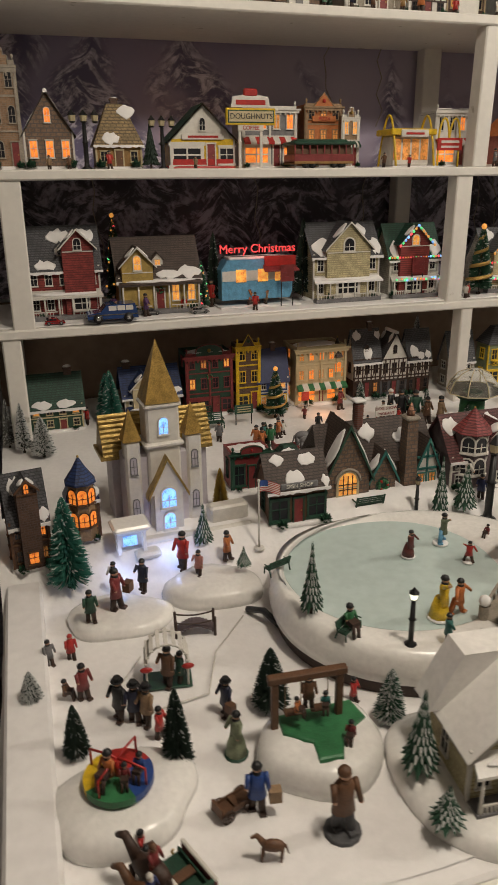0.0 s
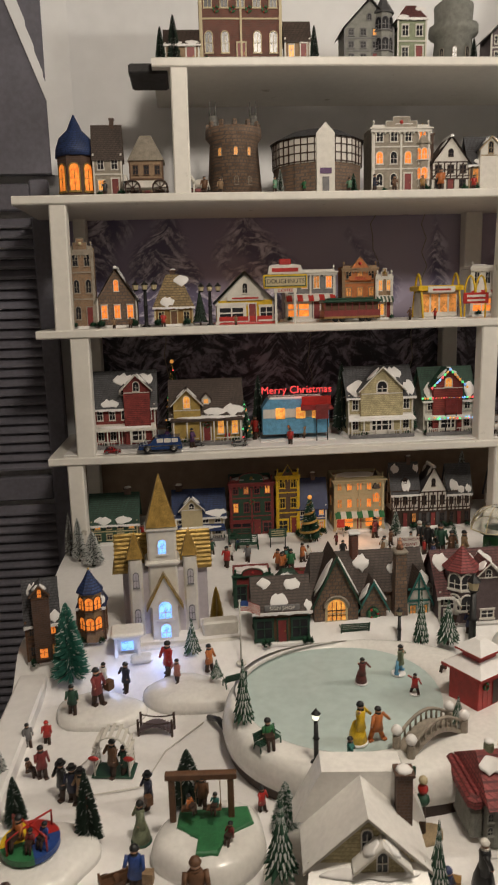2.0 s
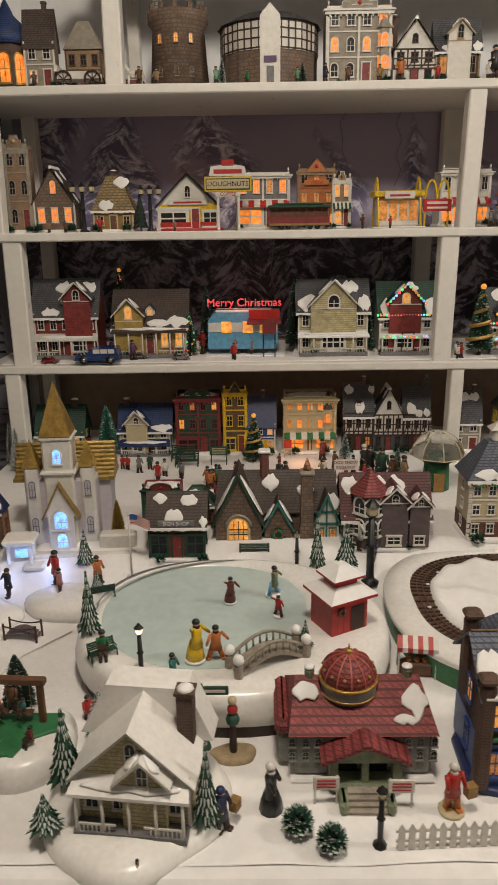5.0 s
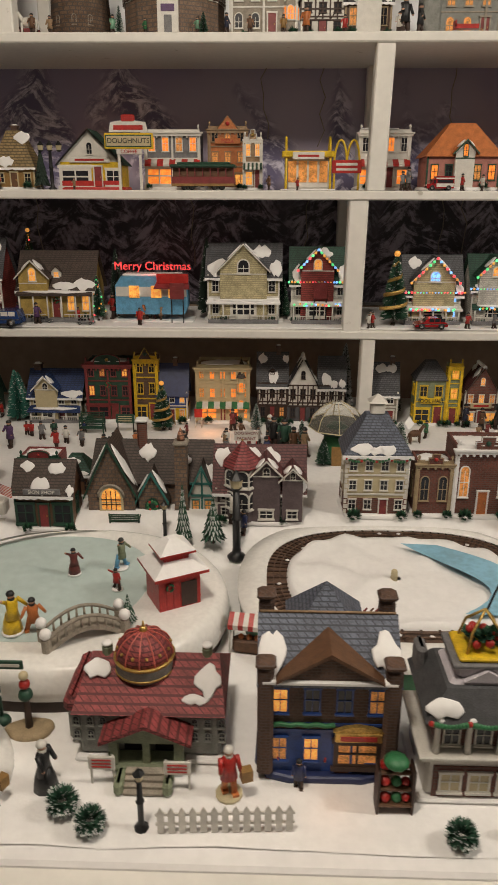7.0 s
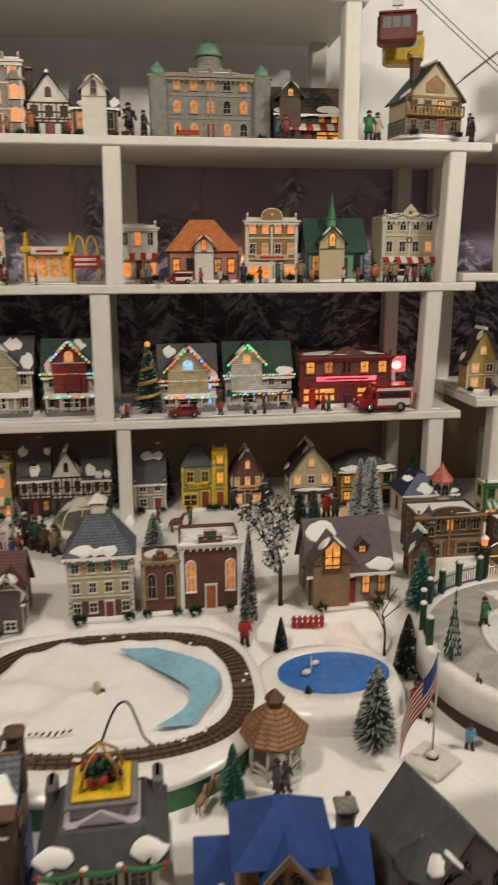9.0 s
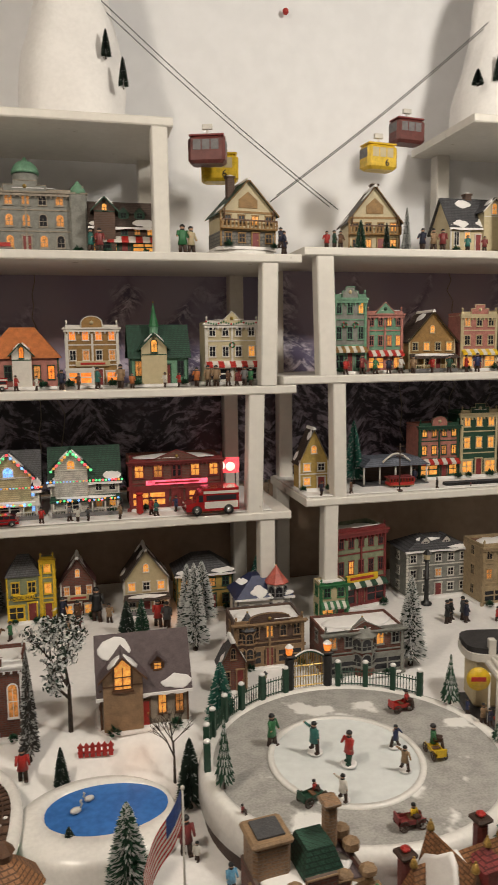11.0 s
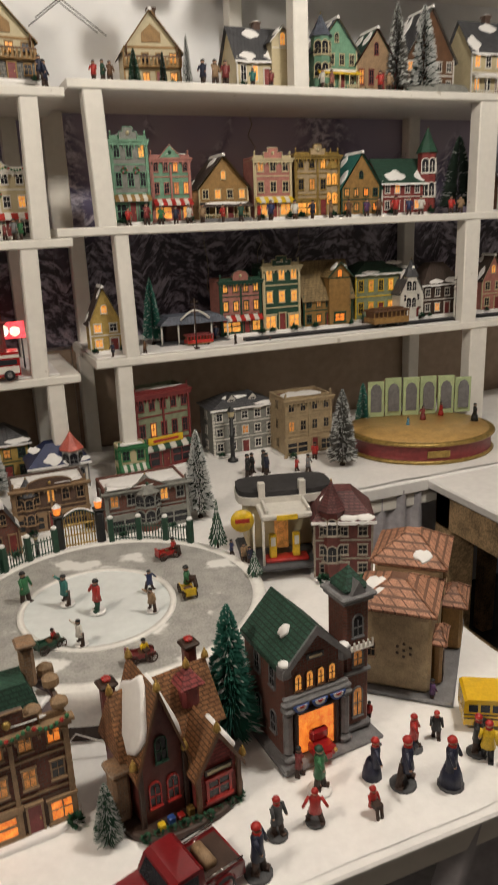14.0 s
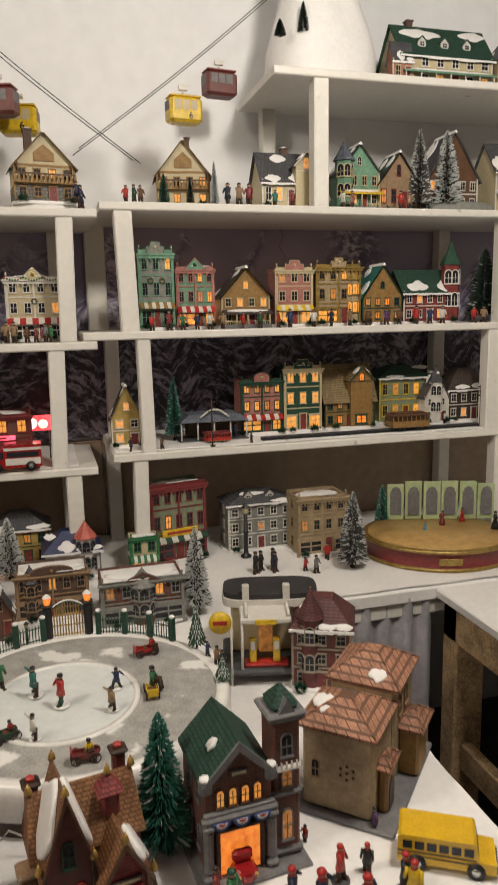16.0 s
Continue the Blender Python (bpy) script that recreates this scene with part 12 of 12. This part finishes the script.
figure(1.277, 0.660, 0.075, 0.0470, coat='black')
figure(1.266, 0.662, 0.075, 0.0510, coat='dark_grey')
figure(0.853, 1.422, 0.124, 0.0660, coat='black')
swan(1.355, 0.885, 0.098, 0.02, 20)
swan(1.375, 0.911, 0.098, 0.018, 200)
figure(2.760, 1.455, 0.153, 0.0260, coat='sky_blue', skirt=True)
figure(2.829, 1.481, 0.153, 0.0440, coat='dark_red', skirt=True)
figure(2.822, 1.632, 0.153, 0.0460, coat='purple', skirt=True)
figure(2.901, 1.494, 0.153, 0.0430, coat='red', skirt=True)
figure(2.944, 1.398, 0.154, 0.0540, coat='black', skirt=True)
figure(3.007, 1.519, 0.153, 0.0460, coat='tan', skirt=True)
figure(2.932, 1.605, 0.153, 0.0370, coat='dark_green', skirt=True)
# street furniture on the table
street_lamp(0.412, 0.636, 0.130, 0.082, True)
street_lamp(0.640, 1.020, 0.090, 0.083, False)
street_lamp(0.771, 0.989, 0.078, 0.167, False)
street_lamp(0.698, 0.424, 0.066, 0.079, False)
street_lamp(2.273, 1.564, 0.094, 0.154, False)
street_lamp(1.706, 1.110, 0.112, 0.066, False)
bench(0.561, 1.055, 0.100, 0.056, 180.0)
bench(0.315, 0.855, 0.130, 0.038, 200.0)
bench(0.350, 0.683, 0.130, 0.039, 35.0)
bench(0.375, 1.580, 0.124, 0.061, 0.0)
bench(0.389, 1.531, 0.124, 0.059, 0.0)
sg = thing('street_sign', 'dark green street sign arm on a round foot', 'sign', 0.497, 0.576, 0.066)
part('pole', Shape().cyl(0, 0, 0, 0.095, 0.0022, n=8).lathe(0, 0, [(0.011, 0), (0.009, 0.006), (0.003, 0.010)], 12), 'dark_green', sg)
part('arm', Shape().slab(0.0, 0.034, -0.0015, 0.0015, 0.080, 0.092, b=0.0006), 'dark_green', sg)
part('lettering', Shape().box(0.004, 0.03, -0.0021, -0.0015, 0.084, 0.088), 'white', sg)
mound(0.536, 0.561, 0.066, (0.028, 0.02), 0.008, 'display_base', 'sandstone', 'sandy base of a small totem', 'snow base')
tt = thing('lamp_figure_post', 'carved post topped by little stacked figures', 'post', 0.536, 0.561, 0.066)
part('post', Shape().cyl(0, 0, 0.006, 0.05, 0.005, 0.004, 8), 'dark_brown', tt)
part('carving', Shape().ball(0, 0, 0.055, 0.009).ball(0, 0, 0.07, 0.007, 1).ball(0, 0, 0.082, 0.006, 2), ['dark_green', 'red', 'cream'], tt)
picket_fence(0.714, 0.417, 0.858, 0.425, 0.066, 0.033, 13)
sign_post(0.645, 0.481, 0.066, 0.030, 0.040, board='white', letter='red', label='small white notice board on a snowy foot')
sign_post(0.730, 0.476, 0.066, 0.030, 0.040, board='white', letter='red', label='small white notice board on a snowy foot')
market_stall(0.802, 0.735, 0.066, 0.058, 0.062, -8)
cart = thing('flower_cart', 'brown tiered flower cart with red blooms', 'cart', 0.965, 0.460, 0.066)
for k_ in range(3):
    part('shelf', Shape().slab(-0.018, 0.018, -0.012 + 0.006 * k_, 0.006, 0.01 + 0.016 * k_, 0.014 + 0.016 * k_), 'brown', cart)
    part('bloom_row', Shape().ball(-0.01, -0.004 + 0.006 * k_, 0.018 + 0.016 * k_, 0.006, 0).ball(0.002, -0.004 + 0.006 * k_, 0.018 + 0.016 * k_, 0.006, 1).ball(0.012, -0.004 + 0.006 * k_, 0.018 + 0.016 * k_, 0.005, 0), ['red', 'green'], cart)
for sx_ in (-0.0185, 0.0185):
    part('side_post', Shape().slab(sx_ - 0.0015, sx_ + 0.0015, -0.012, 0.01, 0, 0.058, b=0.001), 'dark_brown', cart)
part('top', Shape().ball(0, 0, 0.062, 0.014, sz=0.5), 'green', cart)
sign_post(0.774, 1.402, 0.124, 0.055, 0.055, board='white', letter='dark_red', post_mat='red', lines=['DOG SHOW', 'PAGEANT'], label='white dog show pageant sign on striped posts')
sign_post(0.470, 1.534, 0.124, 0.046, 0.05, board='dark_green', letter='cream', post_mat='black', label='dark green painted billboard with a figure')
sign_post(0.646, 1.585, 0.124, 0.02, 0.05, board='red', letter='red', post_mat='white', label='red letter box on a post')
flag(0.335, S3, 0.087, 0.125, 0.036)
flag(1.491, 0.694, 0.072, 0.166, 0.095, 192.0, 1.5)
tagged(part('monument_base', Shape().slab(-0.03, 0.03, -0.03, 0.03, 0, 0.010).slab(-0.008, 0.008, -0.008, 0.008, 0.010, 0.022), 'white', m=pose(1.491, 0.694, 0.066, 0, 0, 35)), 'square white stone base of the flagpole', 'base')
plaza_fence(1.79, 0.86, 0.144, 0.238, 0.226, 40, 178, 11)
park_gate(1.785, 1.088, 0.144, 0.075, 0.085, 0)
picket_fence(1.358, 1.026, 1.418, 1.021, 0.102, 0.026, 6, 'red', 'red and brown rustic gate with wreaths')
car(1.745, 0.374, 0.066, 0.132, 195.0, 'gloss_dark_red', 'truck', 'dark red vintage fire pickup truck with ladders')
car(2.222, 0.446, 0.066, 0.118, -30.0, 'gloss_yellow', 'bus', 'yellow toy school bus')
horse(1.165, 0.640, 0.075, 0.03, 60, 'tan')
horse(1.177, 0.660, 0.075, 0.03, 60, 'tan')
horse(1.189, 0.680, 0.075, 0.03, 60, 'tan')
horse(1.201, 0.700, 0.075, 0.03, 60, 'tan')
wagon(1.133, 0.689, 0.066, 0.05, 60, 'red', 'red sleigh drawn by tan reindeer', True)
wagon(0.500, 1.320, 0.124, 0.06, 0, 'dark_red', 'red open sleigh with grey horses', True)
horse(0.545, 1.315, 0.124, 0.05, 0, 'grey')
horse(0.545, 1.345, 0.124, 0.05, 0, 'grey')
horse(1.173, 1.484, 0.124, 0.045, 20, 'brown')
tagged(part('black_cable', Shape().arc([(0.30, 0.80, 0.075), (0.285, 0.83, 0.085), (0.27, 0.86, 0.072)], 0.005), 'black'), 'thick black plug at the pond edge', 'cable')
tagged(part('thin_cable', Shape().arc([(0.10, 0.80, 0.069), (0.06, 0.74, 0.069), (0.10, 0.69, 0.069), (0.17, 0.70, 0.069), (0.20, 0.78, 0.069), (0.26, 0.85, 0.069)], 0.0011, 5), 'white'), 'thin white lamp cord lying on the snow', 'cable')
tagged(part('thin_cable', Shape().arc([(1.13, 0.50, 0.069), (1.2, 0.47, 0.069), (1.3, 0.475, 0.069)], 0.0011, 5), 'white'), 'thin white lamp cord lying on the snow', 'cable')
tagged(part('thin_cable', Shape().arc([(1.66, 0.62, 0.07), (1.69, 0.615, 0.105), (1.74, 0.60, 0.08)], 0.0011, 5), 'white'), 'thin white lamp cord lying on the snow', 'cable')
# lights added around lit houses to spread warm glow on snow and shelves
bulb(0.680, 1.540, 0.155, 0.060, (1.0, 0.40, 0.14), 0.03)
bulb(1.460, 1.000, 0.120, 0.012, (1.0, 0.40, 0.14), 0.03)
bulb(0.900, 0.455, 0.090, 0.008, (1.0, 0.40, 0.14), 0.03)
bulb(1.950, 0.455, 0.090, 0.008, (1.0, 0.40, 0.14), 0.03)
bulb(1.600, 1.580, 0.150, 0.030, (1.0, 0.40, 0.14), 0.03)
bulb(0.420, 1.70, 0.780, 0.045, (1.0, 0.5, 0.2))
bulb(0.620, 1.70, 0.750, 0.045, (1.0, 0.5, 0.2))
bulb(1.350, 1.70, 0.750, 0.045, (1.0, 0.5, 0.2))
bulb(1.600, 1.70, 0.760, 0.045, (1.0, 0.5, 0.2))
bulb(2.200, 1.70, 0.780, 0.045, (1.0, 0.5, 0.2))
bulb(2.600, 1.70, 0.780, 0.045, (1.0, 0.5, 0.2))
# more figurines and small trees in the back streets
figure(0.219, 1.426, 0.124, 0.0700, coat='purple')
figure(0.242, 1.509, 0.124, 0.0400, coat='red')
figure(0.275, 1.484, 0.124, 0.0480, coat='grey')
figure(0.342, 1.458, 0.124, 0.0470, coat='white')
figure(0.464, 1.380, 0.124, 0.0470, coat='orange')
figure(0.516, 1.419, 0.124, 0.0510, coat='orange')
figure(0.533, 1.436, 0.124, 0.0380, coat='white')
figure(0.633, 1.385, 0.124, 0.0630, coat='black')
figure(0.734, 1.569, 0.124, 0.0600, coat='dark_red')
figure(0.758, 1.500, 0.124, 0.0480, coat='brown')
figure(0.729, 1.403, 0.124, 0.0380, coat='grey')
figure(0.707, 1.344, 0.124, 0.0310, coat='tan')
figure(0.837, 1.445, 0.124, 0.0800, coat='black')
figure(0.800, 1.464, 0.124, 0.0500, coat='white')
figure(0.868, 1.471, 0.124, 0.0540, coat='dark_green')
figure(0.880, 1.408, 0.124, 0.0440, coat='tan')
figure(1.209, 1.527, 0.124, 0.0480, coat='green')
figure(0.623, 1.530, 0.124, 0.0330, coat='dark_red')
figure(0.366, 1.539, 0.124, 0.0310, coat='dark_blue')
figure(0.576, 1.564, 0.124, 0.0300, coat='teal')
figure(1.131, 1.547, 0.124, 0.0410, coat='brown')
figure(1.362, 1.545, 0.124, 0.0400, coat='dark_red')
figure(1.337, 1.532, 0.124, 0.0370, coat='tan')
figure(1.406, 1.600, 0.124, 0.0900, coat='black')
brush_tree(0.478, 1.399, 0.124, 0.026, 0.049, kind='green')
brush_tree(0.902, 1.440, 0.124, 0.029, 0.071, kind='frosted')
brush_tree(0.946, 1.333, 0.124, 0.038, 0.062, kind='green')
brush_tree(0.793, 1.576, 0.124, 0.032, 0.068, kind='frosted')
brush_tree(1.162, 1.720, 0.124, 0.038, 0.123, kind='grey')
brush_tree(1.472, 1.490, 0.124, 0.043, 0.083, kind='dark')
brush_tree(1.506, 1.485, 0.124, 0.039, 0.087, kind='green')
brush_tree(1.615, 1.377, 0.117, 0.068, 0.201, kind='snowy')
figure(1.325, 1.615, 0.124, 0.0660, coat='navy_coat')
figure(1.360, 1.592, 0.124, 0.0620, coat='brown')
figure(1.549, 1.532, 0.121, 0.0720, coat='red')
figure(1.569, 1.521, 0.120, 0.0680, coat='dark_grey')
figure(1.435, 1.580, 0.124, 0.0510, coat='tan')
figure(2.101, 1.649, 0.094, 0.0660, coat='dark_blue')
figure(2.075, 1.648, 0.094, 0.0610, coat='dark_red')
figure(2.150, 1.644, 0.094, 0.0630, coat='orange')
figure(2.260, 1.427, 0.094, 0.0650, coat='black')
figure(2.311, 1.424, 0.094, 0.0610, coat='navy_coat')
figure(2.475, 1.472, 0.094, 0.0510, coat='red')
figure(0.115, 1.660, 0.124, 0.0460, coat='red')
figure(0.298, 1.509, 0.124, 0.0430, coat='dark_green')
figure(0.331, 1.414, 0.124, 0.0550, coat='red')
figure(0.384, 1.441, 0.124, 0.0480, coat='grey')
figure(0.451, 1.379, 0.124, 0.0540, coat='orange')
figure(0.472, 1.392, 0.124, 0.0540, coat='teal')
figure(0.722, 1.443, 0.124, 0.0430, coat='tan')
figure(0.822, 1.427, 0.124, 0.0430, coat='red')
figure(0.820, 1.355, 0.124, 0.0610, coat='dark_blue')
figure(0.197, 1.633, S1 + 0.0045, 0.0470, coat='purple')
figure(0.239, 1.630, S1 + 0.0045, 0.0504, coat='purple')
figure(0.430, 1.658, S1 + 0.0045, 0.0689, coat='red')
figure(0.512, 1.570, S1 + 0.0045, 0.0437, coat='red')
figure(0.517, 1.626, S1 + 0.0045, 0.0546, coat='brown')
figure(0.555, 1.623, S1 + 0.0045, 0.0487, coat='tan')
figure(1.067, 1.554, S1 + 0.0045, 0.0403, coat='red')
figure(1.352, 1.556, S1 + 0.0045, 0.0428, coat='grey')
figure(1.469, 1.550, S1 + 0.0045, 0.0386, coat='tan')
figure(1.544, 1.569, S1 + 0.0045, 0.0462, coat='red')
figure(1.554, 1.553, S1 + 0.0045, 0.0420, coat='teal')
figure(1.607, 1.590, S1 + 0.0045, 0.0412, coat='dark_blue')
tagged(part('gift_stand', Shape().slab(-0.011, 0.011, -0.008, 0.008, 0, 0.022).slab(-0.009, 0.009, -0.007, 0.007, 0.022, 0.030), 'red', m=pose(0.335, 1.639, 0.394)), 'small red and green gift stand', 'stand')
figure(0.380, 1.560, S2, 0.0269, coat='tan')
figure(0.819, 1.560, S2, 0.0336, coat='brown')
figure(0.883, 1.560, S2, 0.0286, coat='red')
figure(1.248, 1.560, S2, 0.0378, coat='red')
figure(1.293, 1.560, S2, 0.0361, coat='white')
figure(1.386, 1.560, S2, 0.0403, coat='brown')
figure(1.508, 1.560, S2, 0.0378, coat='orange')
figure(1.618, 1.560, S2, 0.0378, coat='red')
figure(1.708, 1.560, S2, 0.0538, coat='tan')
figure(1.737, 1.560, S2, 0.0428, coat='brown')
figure(1.758, 1.560, S2, 0.0395, coat='dark_red')
figure(1.793, 1.560, S2, 0.0462, coat='green')
figure(2.083, 1.562, R2, 0.0538, coat='dark_red')
figure(2.118, 1.562, R2, 0.0454, coat='green')
figure(2.223, 1.562, R2, 0.0470, coat='tan')
figure(2.324, 1.562, R2, 0.0470, coat='dark_green')
figure(2.373, 1.562, R2, 0.0470, coat='red')
figure(2.473, 1.562, R2, 0.0504, coat='white')
figure(2.524, 1.562, R2, 0.0496, coat='navy_coat')
figure(2.577, 1.562, R2, 0.0487, coat='tan')
figure(2.631, 1.562, R2, 0.0496, coat='brown')
figure(2.686, 1.562, R2, 0.0487, coat='purple')
figure(2.820, 1.562, R2, 0.0496, coat='dark_blue')
figure(2.859, 1.562, R2, 0.0529, coat='white')
figure(2.960, 1.562, R2, 0.0504, coat='red')
figure(2.556, 1.562, R3, 0.0504, coat='white')
figure(2.582, 1.562, R3, 0.0487, coat='pink')
figure(2.723, 1.562, R3, 0.0521, coat='red')
figure(2.750, 1.562, R3, 0.0504, coat='tan')
figure(2.513, 1.562, R3, 0.0428, coat='cream')
figure(2.368, 1.562, R3, 0.0445, coat='teal')
figure(2.416, 1.562, R3, 0.0428, coat='dark_red')
figure(2.388, 1.550, R1 + 0.0045, 0.0118, coat='dark_red')
figure(2.488, 1.680, R1 + 0.0045, 0.0437, coat='navy_coat')
figure(2.640, 1.680, R1 + 0.0045, 0.0395, coat='tan')
figure(2.749, 1.680, R1 + 0.0045, 0.0361, coat='dark_green')
figure(2.934, 1.658, R1 + 0.0045, 0.0395, coat='white')
figure(2.192, 1.680, R1 + 0.0045, 0.0521, coat='dark_red')
figure(2.268, 1.637, R1 + 0.0045, 0.0445, coat='navy_coat')
figure(0.315, 1.562, S3, 0.0445, coat='brown')
figure(0.353, 1.562, S3, 0.0403, coat='tan')
figure(0.555, 1.562, S3, 0.0344, coat='green')
figure(0.665, 1.562, S3, 0.0361, coat='mint')
figure(0.727, 1.562, S3, 0.0437, coat='navy_coat')
figure(0.776, 1.562, S3, 0.0395, coat='brown')
figure(0.846, 1.562, S3, 0.0395, coat='ochre')
figure(0.974, 1.562, S3, 0.0386, coat='red')
figure(0.081, 1.562, S3, 0.0370, coat='dark_grey')
brush_tree(0.589, 1.573, S3, 0.023, 0.044, kind='green')
brush_tree(0.677, 1.573, S3, 0.021, 0.045, kind='green')
brush_tree(0.498, 1.573, S3, 0.021, 0.058, kind='frosted')
# cords hanging on the backing sheet
cord(0.201, 0.690, 0.480)
cord(0.608, 0.690, 0.500)
cord(0.921, 0.690, 0.500)
cord(1.277, 0.690, 0.470)
cord(1.336, 0.690, 0.500)
cord(0.951, 0.996, 0.800)
cord(0.806, 0.996, 0.820)
cord(1.284, 0.996, 0.840)
cord(2.329, 0.702, 0.500)
cord(2.503, 0.702, 0.520)
cord(2.634, 0.702, 0.550)
cord(2.489, 1.012, 0.860)
